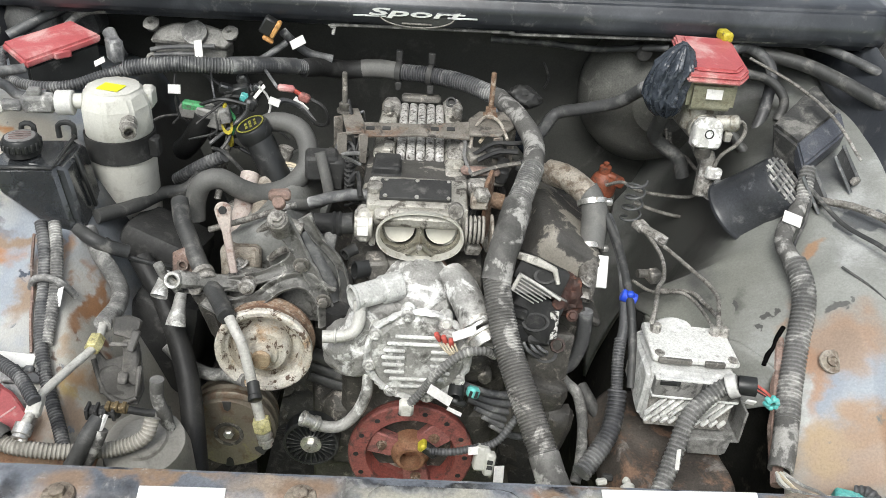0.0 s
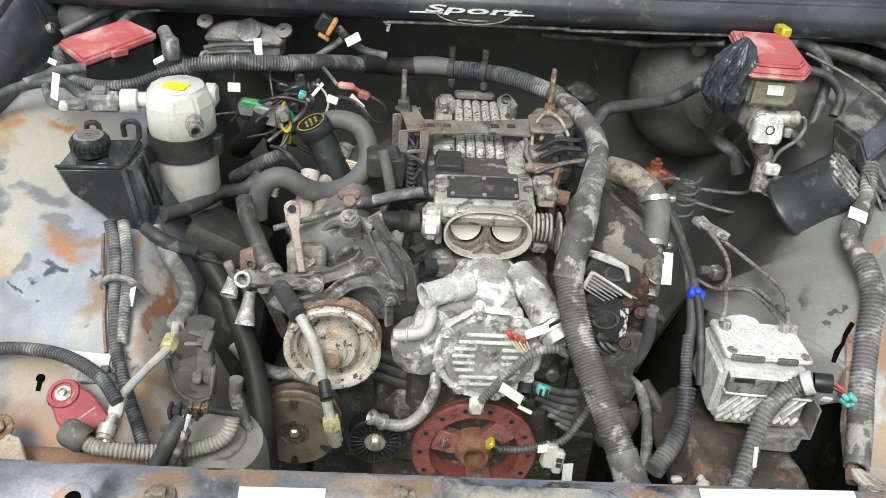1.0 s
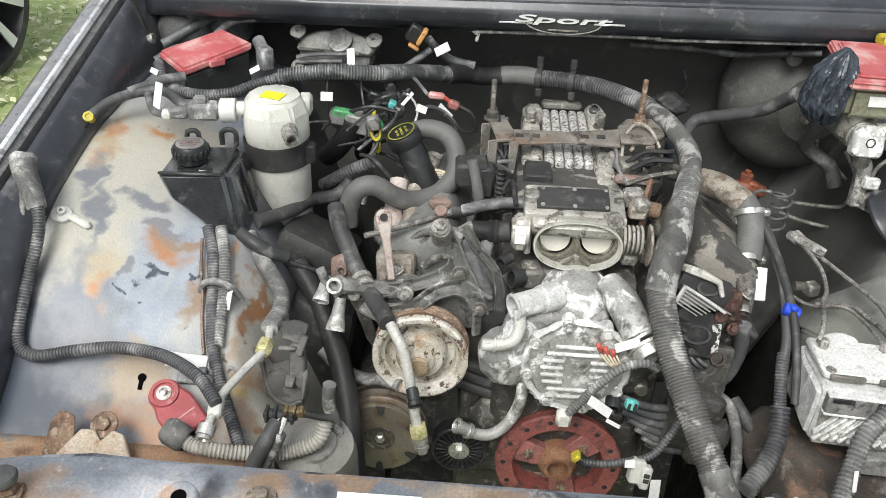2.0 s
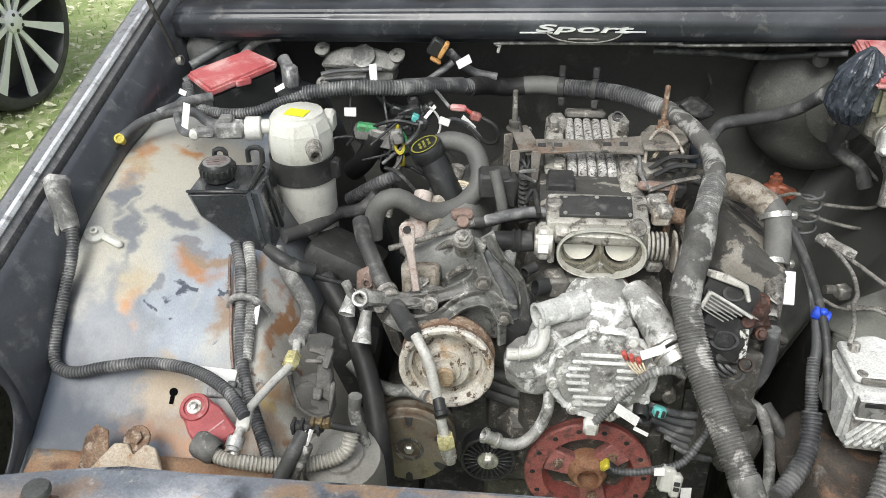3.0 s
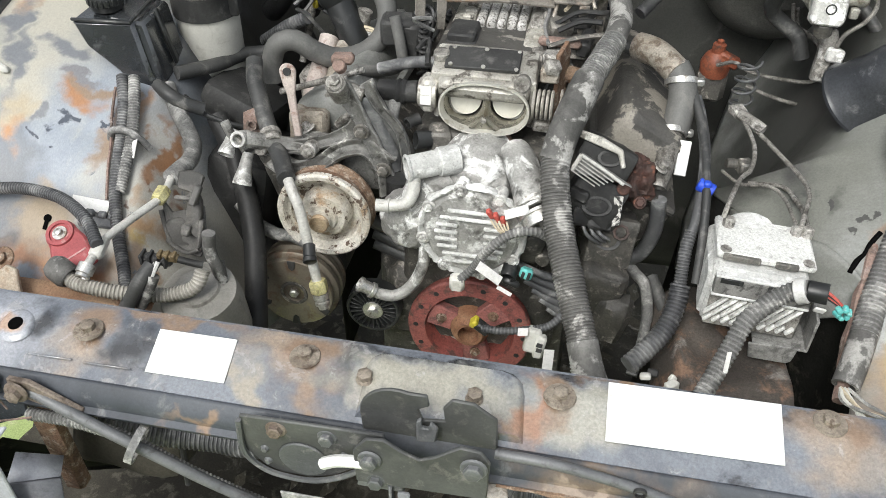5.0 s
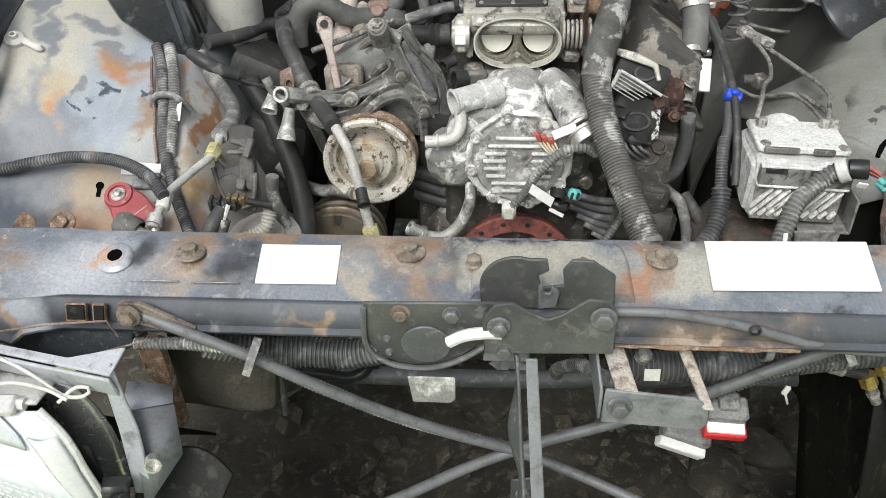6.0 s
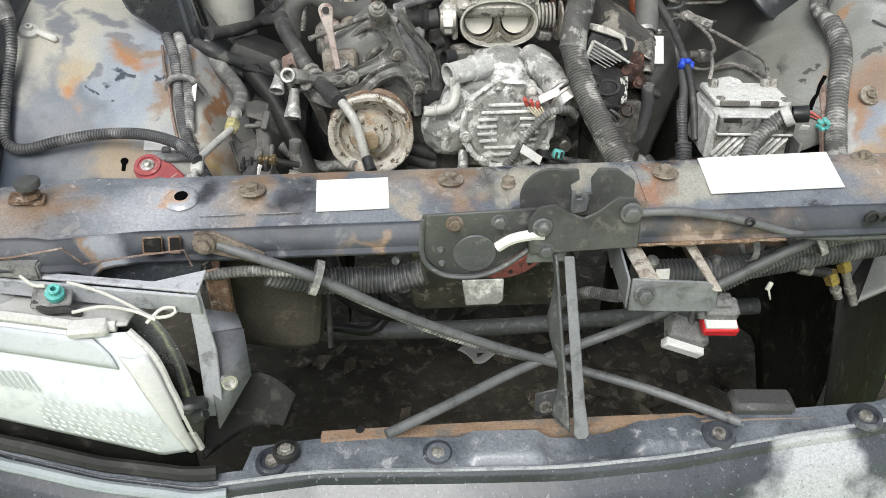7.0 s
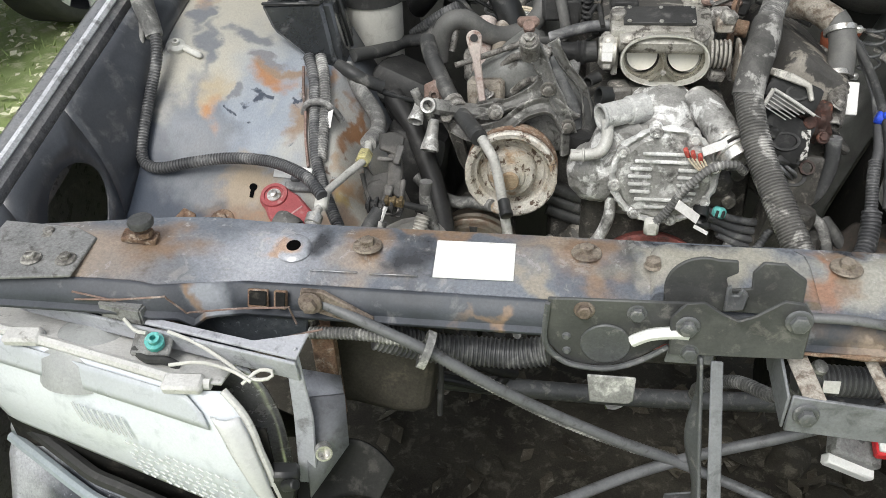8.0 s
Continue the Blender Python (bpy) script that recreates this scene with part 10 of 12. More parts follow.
def abox(bm_, c, s, bev=0.003, r=(0, 0, 0)):
    t = bmesh.new()
    box(t, (0, 0, 0), (s[0] * 0.88, s[1], s[2] * 0.95), rot=r, bev=bev)
    bmesh.ops.transform(t, verts=t.verts, matrix=Matrix.Translation(ab(*c)) @ AM.to_4x4())
    join(bm_, t)


bm = B()
abox(bm, (0.0, -0.002, -0.002), (0.128, 0.105, 0.09), 0.006)
worn(bm, 0.0012, 90, 3)
part("body", bm, white_crust, absm)
bm = B()
abox(bm, (-0.058, 0.004, -0.004), (0.022, 0.11, 0.084), 0.009)
worn(bm, 0.0016, 80, 3)
part("side_cover", bm, white_crust, absm)
bm = B()
abox(bm, (0.003, 0.006, 0.05), (0.132, 0.084, 0.011), 0.003)
part("top_plate", bm, mat("abs_chalk", (0.7, 0.7, 0.67), (0.6, 0.6, 0.575), (0.33, 0.32, 0.3), s1=20, s2=60, t3=0.62, soft3=0.1, rough=0.75, bump=0.6), absm, "white chalky top plate")
for x_, y_ in ((-0.052, -0.028), (0.058, -0.03), (-0.045, 0.036), (0.05, 0.034)):
    bm = B()
    lathe(bm, ab(x_, y_, 0.055), AM @ V((0, 0, 1)), [(0, 0.007), (0.0025, 0.0065), (0.0025, 0.004), (0.001, 0.0035), (0.001, 0)], 12)
    part("top_screw", bm, dirty_alu, absm)
bm = B()
abox(bm, (0.004, -0.058, 0.024), (0.13, 0.014, 0.028), 0.002)
part("connector_rail", bm, dust_grey, absm, "grey connector rail")
for x_, w_ in ((-0.03, 0.05), (0.03, 0.03)):
    bm = B()
    abox(bm, (x_, -0.0375, 0.051), (w_, 0.006, 0.008), 0.001)
    part("chipped_edge", bm, greasy_iron, absm, "dark chipped edge")
for k in range(7):
    bm = B()
    abox(bm, (0.01 + 0.0075 * k, -0.0648, 0.0325), (0.0052, 0.004, 0.0085), 0.0005)
    part("pin_slot", bm, black_plastic, absm)
bm = B()
abox(bm, (-0.04, -0.0648, 0.034), (0.03, 0.004, 0.007), 0.0005)
part("long_slot", bm, black_plastic, absm)
bm = B()
abox(bm, (0.003, -0.058, 0.0105), (0.13, 0.016, 0.005), 0.0015)
abox(bm, (0.003, -0.06, 0.0395), (0.13, 0.012, 0.004), 0.001)
part("ledge", bm, white_crust, absm)
bm = B()
abox(bm, (0.003, -0.052, -0.02), (0.126, 0.006, 0.056), 0.002)
part("fin_plate", bm, dirty_alu, absm)
for k in range(9):
    bm = B()
    abox(bm, (-0.05 + 0.0125 * k, -0.0575, -0.012), (0.0042, 0.008, 0.04), 0.0012, r=(0, 38, 0))
    part("fin", bm, white_crust, absm)
for k in range(10):
    bm = B()
    abox(bm, (-0.056 + 0.0125 * k, -0.0562, -0.034), (0.0055, 0.007, 0.014), 0.0012, r=(0, 38, 0))
    part("fin", bm, white_crust, absm)
bm = B()
lathe(bm, ab(-0.012, 0.048, 0.026), AM @ V((0, 1, 0.25)), [(-0.02, 0), (-0.02, 0.032), (0.012, 0.034), (0.018, 0.029), (0.019, 0)], 26, wob=0.02)
part("pump_motor", bm, white_crust, absm, "crusted round pump motor")
for x_, y_ in ((-0.047, 0.024), (0.048, 0.03), (0.062, 0.03)):
    bm = B()
    cyl(bm, ab(x_, y_, 0.05), ab(x_, y_ + 0.002, 0.068), 0.0075, n=6)
    part("pipe_nut", bm, dirty_alu, absm)
bm = B()
abox(bm, (0.05, -0.035, -0.056), (0.075, 0.06, 0.004), 0.001)
abox(bm, (0.086, -0.035, -0.03), (0.004, 0.06, 0.052), 0.001)
plate(bm, [(-0.02, 0.0), (0.04, 0.0), (0.036, -0.022), (0.03, -0.026), (-0.016, -0.024)], 0.004, ab(0.03, -0.066, -0.056), (1, 0, 0), (0, 0.1, 1))
part("mount", bm, bay_grey, absm, "rusty mounting bracket")
for pts in ([(0.323, 0.892, 0.868), (0.328, 0.905, 0.885), (0.345, 0.96, 0.88), (0.364, 1.0, 0.872), (0.371, 1.050, 0.875), (0.359, 1.100, 0.882), (0.351, 1.120, 0.88)], [(0.419, 0.9, 0.862), (0.427, 0.93, 0.866), (0.436, 0.965, 0.864), (0.433, 1.000, 0.862), (0.409, 1.040, 0.868), (0.382, 1.080, 0.875), (0.364, 1.100, 0.88)], [(0.418, 0.905, 0.852), (0.414, 0.945, 0.85), (0.410, 0.980, 0.845), (0.394, 1.000, 0.846), (0.363, 1.030, 0.824), (0.339, 1.060, 0.822)], [(0.432, 0.905, 0.85), (0.432, 0.95, 0.846), (0.427, 0.990, 0.838), (0.415, 1.020, 0.834), (0.375, 1.040, 0.82)]):
    hose("brake_pipe", pts, 0.0032 if pts[0][0] != 0.418 else 0.0026, dirty_alu, "grey brake pipe rising from the module", "pipe", n=8, group="brake pipes")
bm = B()
tube(bm, [(0.345, 1.13, 0.883), (0.36, 1.105, 0.886), (0.385, 1.085, 0.88)], 0.008, n=8, wob=0.15)
box(bm, (0.352, 1.12, 0.886), (0.02, 0.02, 0.014), rot=(10, 0, 30), bev=0.003)
solo("pipe_clip", bm, dirty_alu, "grey clip joining the brake pipes", "clip", at=(0.36, 1.11, 0.875))
bm = B()
box(bm, (0.366, 1.05, 0.84), (0.02, 0.02, 0.02), rot=(0, 0, 20), bev=0.003)
cyl(bm, (0.36, 1.055, 0.84), (0.34, 1.05, 0.843), 0.007)
solo("pipe_clip", bm, greasy_iron, "small dark brake pipe union", "clip", at=(0.366, 1.05, 0.83))
hose("module_loom", [(0.418, 0.795, 0.852), (0.408, 0.798, 0.847), (0.385, 0.793, 0.832), (0.355, 0.770, 0.813), (0.340, 0.745, 0.790), (0.325, 0.718, 0.77), (0.31, 0.69, 0.755)], 0.012, loom_grey, "grey corrugated loom hanging in front of the module", "wiring loom", rib=0.0014)
mcn = thing("module_connector", "cut loom end with white collar and teal plug", "connector", (0.42, 0.79, 0.85))
bm = B()
cyl(bm, (0.405, 0.795, 0.846), (0.416, 0.792, 0.853), 0.0155, n=20)
part("collar", bm, white_plastic, mcn)
bm = B()
pipe(bm, (0.416, 0.792, 0.853), (0.437, 0.786, 0.856), 0.0125, wall=0.003)
part("sleeve", bm, black_plastic, mcn)
bm = B()
for a_ in range(6):
    k_ = math.radians(60 * a_ + 20)
    box(bm, V((0.452, 0.768, 0.848)) + V((math.cos(k_) * 0.0068, -0.002, math.sin(k_) * 0.0068)), (0.0065, 0.01, 0.0055), rot=(20, -math.degrees(k_) + 90, 10), bev=0.0015)
part("plug", bm, teal_plastic, mcn, "teal plug")
bm = B()
box(bm, (0.43, 0.775, 0.84), (0.013, 0.003, 0.009), rot=(20, 10, 0), bev=0.001)
part("flag", bm, paper_white, mcn, "white tag")
for k in range(4):
    hose("plug_wire", [(0.43, 0.786, 0.854 + 0.003 * k), (0.443, 0.778, 0.852 + 0.002 * k), (0.455, 0.77, 0.85)], 0.0018, wire_red if k % 2 else dusty_black, "thin red and black plug wire", "wire", n=6, group="plug wires")
tag((0.335, 0.72, 0.79), (0.9, 0, 0.1), (0.05, 0.5, 0.85), 0.006, 0.03)
hose("engine_harness", [(0.284, 1.08, 0.925), (0.292, 1.060, 0.911), (0.302, 1.000, 0.881), (0.298, 0.930, 0.841), (0.290, 0.9, 0.818)], 0.0075, loom_dark, "dark harness beside the engine", "wiring loom")
hose("engine_harness", [(0.292, 0.91, 0.825), (0.287, 0.885, 0.806), (0.286, 0.855, 0.768)], 0.0088, loom_dark, "dark corrugated harness beside the engine", "wiring loom", rib=0.0009, pitch=0.0042)
hose("engine_harness", [(0.287, 0.86, 0.775), (0.284, 0.84, 0.755), (0.272, 0.810, 0.737), (0.249, 0.780, 0.724), (0.231, 0.760, 0.716)], 0.0135, loom_dark, "thick dark corrugated harness bending under the engine", "wiring loom", rib=0.0015, n=12)
hose("engine_harness", [(0.277, 1.09, 0.935), (0.296, 1.030, 0.903), (0.305, 0.950, 0.866), (0.306, 0.900, 0.828), (0.305, 0.860, 0.78)], 0.006, hose_black, "thin dark hose beside the harness")
bm = B()
cyl(bm, (0.294, 0.958, 0.868), (0.315, 0.952, 0.862), 0.0092, n=16)
box(bm, (0.305, 0.95, 0.874), (0.01, 0.01, 0.008), bev=0.002)
solo("blue_clip", bm, blue_plastic, "bright blue plastic clip on the harness", "clip", at=(0.305, 0.955, 0.86))
hose("engine_hose", [(0.215, 0.95, 0.73), (0.235, 0.945, 0.71), (0.252, 0.930, 0.700), (0.260, 0.900, 0.671), (0.256, 0.860, 0.642), (0.247, 0.830, 0.62)], 0.0085, loom_grey, "grey hose curving down beside the engine")
hose("engine_hose", [(0.25, 0.965, 0.83), (0.252, 0.96, 0.78), (0.24, 0.955, 0.74), (0.22, 0.95, 0.73)], 0.011, loom_dark, "dark pipe behind the coil")
hose("engine_hose", [(0.26, 0.95, 0.7), (0.285, 0.9, 0.68), (0.31, 0.85, 0.66)], 0.01, hose_black, "black hose low beside the engine")
# frame floor below the module, with rust and scraps
bm = B()
sheet(bm, lambda u, v: (u, v, 0.715 + 0.012 * noise.noise(V((u * 18, v * 18, 0))) - 1.6 * max(0, 0.295 - u)), 0.265, 0.43, 0.62, 0.93, 30, 30)
fl = part("battery_tray_floor", bm, mat("tray_rust", (0.05, 0.043, 0.037), (0.09, 0.077, 0.066), (0.2, 0.125, 0.085), s1=10, s2=24, t3=0.58, rough=0.8, bump=0.5, c4=(0.27, 0.25, 0.23), s4=14, t4=0.62))
fl.modifiers.new("thick", "SOLIDIFY").thickness = 0.005
tagged(fl, "rusty tray floor under the control module", "car body", kind="structure")
bm = B()
box(bm, (0.42, 0.66, 0.735), (0.075, 0.05, 0.03), rot=(15, 0, 6), bev=0.004)
solo("wire_tray", bm, grey_plastic, "grey plastic wire tray behind the support", "tray", at=(0.42, 0.66, 0.72))
for k in range(9):
    x = 0.33 + 0.004 * k
    hose("loose_wire", [(x - 0.02, 0.645, 0.735), (x + 0.01, 0.655, 0.748 + 0.002 * (k % 4)), (x + 0.04, 0.66, 0.75 + 0.003 * (k % 3)), (x + 0.075, 0.665, 0.745)], 0.0018, (wire_red, acc_white, acc_white, wire_tan)[k % 4], "thin loose coloured wire behind the support", "wire", n=6, group="loose wires")
rg = random.Random(5)
for k in range(7):
    p = (rg.uniform(0.25, 0.3), rg.uniform(0.66, 0.74), 0.735)
    bm = B()
    box(bm, p, (rg.uniform(0.008, 0.02), rg.uniform(0.006, 0.014), rg.uniform(0.006, 0.014)), rot=(rg.uniform(0, 90), rg.uniform(0, 90), rg.uniform(0, 90)), bev=0.002)
    solo("scrap", bm, rg.choice([dirty_alu, acc_white, dusty_black, loom_grey]), "small broken clip lying in the tray", "scrap", group="scraps in the tray", at=p)

# leads and plugs in the tangle by the oil filler
for pts_, r_, m_ in (([(-0.26, 1.29, 1.045), (-0.245, 1.25, 1.05), (-0.226, 1.214, 1.045)], 0.0028, loom_dark),
                     ([(-0.175, 1.215, 1.028), (-0.155, 1.215, 1.015), (-0.15, 1.225, 0.985), (-0.17, 1.25, 0.97), (-0.2, 1.285, 0.98)], 0.003, dusty_black),
                     ([(-0.2, 1.213, 1.042), (-0.192, 1.215, 1.036), (-0.188, 1.216, 1.032)], 0.0035, wire_red),
                     ([(-0.385, 1.235, 1.06), (-0.386, 1.222, 1.03), (-0.384, 1.22, 0.99), (-0.37, 1.23, 0.97)], 0.0022, dusty_black),
                     ([(-0.262, 1.25, 1.03), (-0.25, 1.252, 1.015), (-0.245, 1.25, 0.995), (-0.255, 1.24, 0.97)], 0.002, white_plastic),
                     ([(-0.33, 1.235, 1.0), (-0.31, 1.245, 1.012), (-0.28, 1.255, 1.01), (-0.26, 1.27, 1.03)], 0.0035, dusty_black),
                     ([(-0.24, 1.252, 1.0), (-0.225, 1.27, 1.0), (-0.2, 1.29, 0.98), (-0.18, 1.29, 0.955)], 0.0045, loom_dark),
                     ([(-0.3, 1.3, 1.045), (-0.29, 1.28, 1.03), (-0.27, 1.26, 1.012)], 0.004, loom_dark),
                     ([(-0.34, 1.27, 1.055), (-0.335, 1.25, 1.03), (-0.33, 1.24, 1.005)], 0.0018, loom_dark),
                     ([(-0.31, 1.24, 0.995), (-0.3, 1.235, 0.975), (-0.305, 1.225, 0.955)], 0.003, green_plastic)):
    hose("wire", pts_, r_, m_, "thin wire in the wiring tangle", "wire", n=6, group="wiring tangle")
for c_, s_, r3_ in (((-0.315, 1.255, 1.02), (0.024, 0.016, 0.016), (0, 20, 10)), ((-0.29, 1.27, 1.03), (0.018, 0.016, 0.02), (10, -15, 0)), ((-0.265, 1.262, 1.02), (0.02, 0.014, 0.014), (0, 35, 20)), ((-0.325, 1.24, 0.985), (0.022, 0.018, 0.024), (0, 10, -10)), ((-0.3, 1.245, 0.99), (0.02, 0.014, 0.018), (0, -25, 0))):
    pg = thing("plug", "small black wiring plug with a clip", "connector", c_, group="plugs in the tangle")
    bm = B()
    box(bm, c_, s_, rot=r3_, bev=0.003)
    part("shell", bm, black_plastic, pg)
    bm = B()
    box(bm, V(c_) + V((0, -s_[1] * 0.5, s_[2] * 0.45)), (s_[0] * 0.5, 0.004, 0.004), rot=r3_, bev=0.001)
    part("clip", bm, satin_bracket, pg)

# ---- the nose: latch, braces, headlight, header panel ----
pale_bracket = mat("pale_bracket", (0.17, 0.177, 0.188), (0.23, 0.237, 0.248), (0.1, 0.102, 0.105), s1=10, s2=45, t3=0.6, soft3=0.14, rough=0.5, metal=0.1, bump=0.15, grit=0.12)
rod_grey = mat("rod_grey", (0.11, 0.114, 0.118), (0.165, 0.168, 0.172), (0.07, 0.07, 0.07), s1=12, s2=50, t3=0.6, rough=0.5, metal=0.1, bump=0.15, grit=0.12)
bolt_brown = mat("bolt_brown", (0.16, 0.125, 0.1), (0.24, 0.2, 0.165), (0.09, 0.07, 0.055), s1=40, s2=90, t3=0.58, rough=0.65, metal=0.2, bump=0.5)
latch = thing("hood_latch", "matt black hood latch plate with bolts", "latch", (0.03, 0.44, 0.85))
bm = B()
base = [(-0.134, 0.922), (-0.136, 0.872)] + [(-0.118 + 0.0, 0.85), (-0.104, 0.843), (-0.075, 0.842), (-0.05, 0.852), (-0.02, 0.878), (0.0, 0.88), (0.0, 0.926)]
plate(bm, base, 0.004, (0, 0.448, 0), (1, 0, 0), (0, 0, 1))
part("base_plate", bm, latch_black, latch, "rounded black base plate")
bm = B()
tube(bm, [(-0.134, 0.446, 0.918), (-0.135, 0.445, 0.872), (-0.118, 0.444, 0.85), (-0.095, 0.444, 0.843), (-0.07, 0.444, 0.844), (-0.045, 0.444, 0.856), (-0.02, 0.444, 0.876)], 0.003, n=6)
part("rolled_edge", bm, satin_bracket, latch)
bm = B()
plate(bm, arc(-0.078, 0.872, 0.024, 0, 360, 20)[:-1], 0.003, (0, 0.4455, 0), (1, 0, 0), (0, 0, 1))
part("pressed_dish", bm, satin_bracket, latch)
bm = B()
cov = [(-0.022, 0.88), (0.095, 0.884), (0.096, 0.93), (0.088, 0.942), (0.07, 0.944), (0.048, 0.927), (0.035, 0.921), (0.02, 0.927), (0.004, 0.938), (-0.012, 0.936), (-0.024, 0.92)]
plate(bm, [(x, z - 0.91) for x, z in cov], 0.004, (0, 0.432, 0.91), (1, 0, 0), (0, 0.12, 1))
part("front_cover", bm, latch_black, latch)
bm = B()
back = [(-0.026, 0.9)] + arc(0.006, 0.925, 0.034, 180, 70, 8) + [(0.026, 0.957), (0.034, 0.957), (0.036, 0.944), (0.026, 0.938), (0.03, 0.925), (0.05, 0.928), (0.048, 0.945), (0.056, 0.957), (0.076, 0.956), (0.08, 0.952), (0.096, 0.94), (0.098, 0.9)]
plate(bm, [(x, z - 0.93) for x, z in back], 0.004, (0, 0.472, 0.93), (1, 0, 0), (0, 0.05, 1))
part("back_plate", bm, latch_black, latch)
bm = B()
plate(bm, [(-0.01, -0.02), (0.008, -0.02), (0.01, -0.004), (0.003, 0.004), (0.001, -0.003), (-0.005, -0.002), (-0.006, 0.008), (-0.01, 0.006)], 0.005, (0.036, 0.462, 0.93), (1, 0, 0.2), (0, 0.1, 1))
part("catch", bm, satin_bracket, latch, "worn steel catch hook")
bm = B()
plate(bm, [(-0.022, -0.022), (0.022, -0.022), (0.022, 0.018), (-0.014, 0.02)], 0.004, (-0.002, 0.436, 0.887), (1, 0, 0), (0, 0.1, 1))
part("lower_tab", bm, satin_bracket, latch)
for p, r in (((-0.0085, 0.43, 0.913), 0.0095), ((0.083, 0.428, 0.928), 0.0105), ((-0.1, 0.4475, 0.911), 0.009), ((-0.052, 0.4475, 0.911), 0.0085), ((-0.004, 0.43, 0.884), 0.0085), ((-0.115, 0.4475, 0.878), 0.004), ((-0.114, 0.4475, 0.86), 0.004), ((-0.038, 0.4475, 0.888), 0.004)):
    bm = B()
    bolt(bm, p, (0, -1, 0.1), r=r * 0.8, h=0.007 if r > 0.005 else 0.003, washer=r * 1.15)
    part("bolt", bm, bolt_brown if p[0] == -0.1 else satin_bracket, latch)
bm = B()
tube(bm, [(-0.055, 0.437, 0.886), (-0.04, 0.435, 0.897), (-0.02, 0.434, 0.902), (-0.006, 0.434, 0.902)], 0.0058, n=8)
part("release_tab", bm, label_white, latch, "white plastic release tab")
bm = B()
plate(bm, [(-0.094, 0.016), (-0.049, 0.016), (-0.049, -0.011), (-0.054, -0.016), (-0.09, -0.016)], 0.0025, (0, 0.418, 0.84), (1, 0, 0), (0, 0.1, 1))
part("hanging_tab", bm, loom_grey, latch, "grey hanging tab")
bm = B()
box(bm, (-0.02, 0.47, 0.862), (0.05, 0.02, 0.012), rot=(0, -8, 0), bev=0.003)
part("red_link", bm, red_dull, latch, "red-painted link behind the latch")

brace = thing("latch_brace", "upright grey pressed steel latch brace", "brace", (0.03, 0.35, 0.68))
bm = B()
a, b = V((0.019, 0.43, 0.876)), V((0.033, 0.348, 0.684))
d = (b - a)
for off, w in ((0.006, 0.013),):
    plate(bm, [(-0.005, 0), (0.006, 0), (0.007, 0.17), (0.01, 0.205), (0.006, 0.211), (-0.005, 0.211), (-0.008, 0.205), (-0.006, 0.17)], 0.004, a + V((0.002, 0, 0)), (1, 0, 0), d)
part("front_web", bm, pale_bracket, brace, "pale grey front web")
bm = B()
sheet(bm, lambda u, w: a + V((-0.009, 0.001, 0)) + d * w + V((-0.4, 0.9, 0.1)) * (0.024 * u * (0.6 + 0.5 * w)) + V((0.005 * u * math.sin(w * 11), 0, 0)), 0, 1, 0, 0.97, 6, 30)
fl_ = part("side_flange", bm, satin_bracket, brace, "dark wavy side flange")
fl_.modifiers.new("thick", "SOLIDIFY").thickness = 0.003
bm = B()
plate(bm, [(-0.016, -0.024), (0.012, -0.022), (0.014, 0.026), (-0.016, 0.018)], 0.003, (0.022, 0.478, 0.605), (1, 0, 0), (0, 0, 1))
tb_ = part("tab", bm, satin_bracket, brace)
bm = B()
lathe(bm, (0.02, 0.476, 0.602), (0, -1, 0.2), [(0, 0.009), (0.004, 0.008), (0.004, 0.0045), (-0.001, 0.004), (-0.001, 0)], 16)
part("nut", bm, dirty_alu, tb_)

arm = thing("bumper_bracket", "grey channel bracket with a hexagon bolt", "bracket", (0.12, 0.43, 0.81))
bm = B()
plate(bm, [(0.088, -0.018), (0.18, -0.024), (0.187, -0.017), (0.186, 0.005), (0.172, 0.015), (0.09, 0.023)], 0.004, (0, 0.412, 0.83), (1, 0, 0), (0, 0.1, 1))
part("face", bm, pale_bracket, arm)
bm = B()
plate(bm, [(0, 0), (0.08, 0.03), (0.08, 0.065), (0.0, 0.045)], 0.003, (0.09, 0.412 + 0.08, 0.81), (0, 1, 0.0), (0, 0, 1))
plate(bm, [(0.0, 0.0), (0.0, 0.04), (0.075, 0.075), (0.075, 0.03)], 0.003, (0.088, 0.413, 0.813), (-0.1, 1, 0), (0, 0, 1))
part("side_wall", bm, pale_bracket, arm)
bm = B()
plate(bm, [(0, 0), (0.02, 0), (0.02, 0.085), (0, 0.085)], 0.003, (0.1, 0.415, 0.851), (1, 0, 0), (-0.2, 0.95, 0.2))
plate(bm, [(0.012, -0.01), (0.022, -0.01), (0.022, 0.09), (0.008, 0.09)], 0.003, (0.165, 0.418, 0.84), (1, 0, 0), (-0.25, 0.9, 0.35))
part("top_strap", bm, tan_metal, arm, "tan worn top strap")
bm = B()
bolt(bm, (0.104, 0.41, 0.834), (0, -1, 0.1), r=0.008, h=0.008, washer=0.012)
part("bolt", bm, satin_bracket, arm)

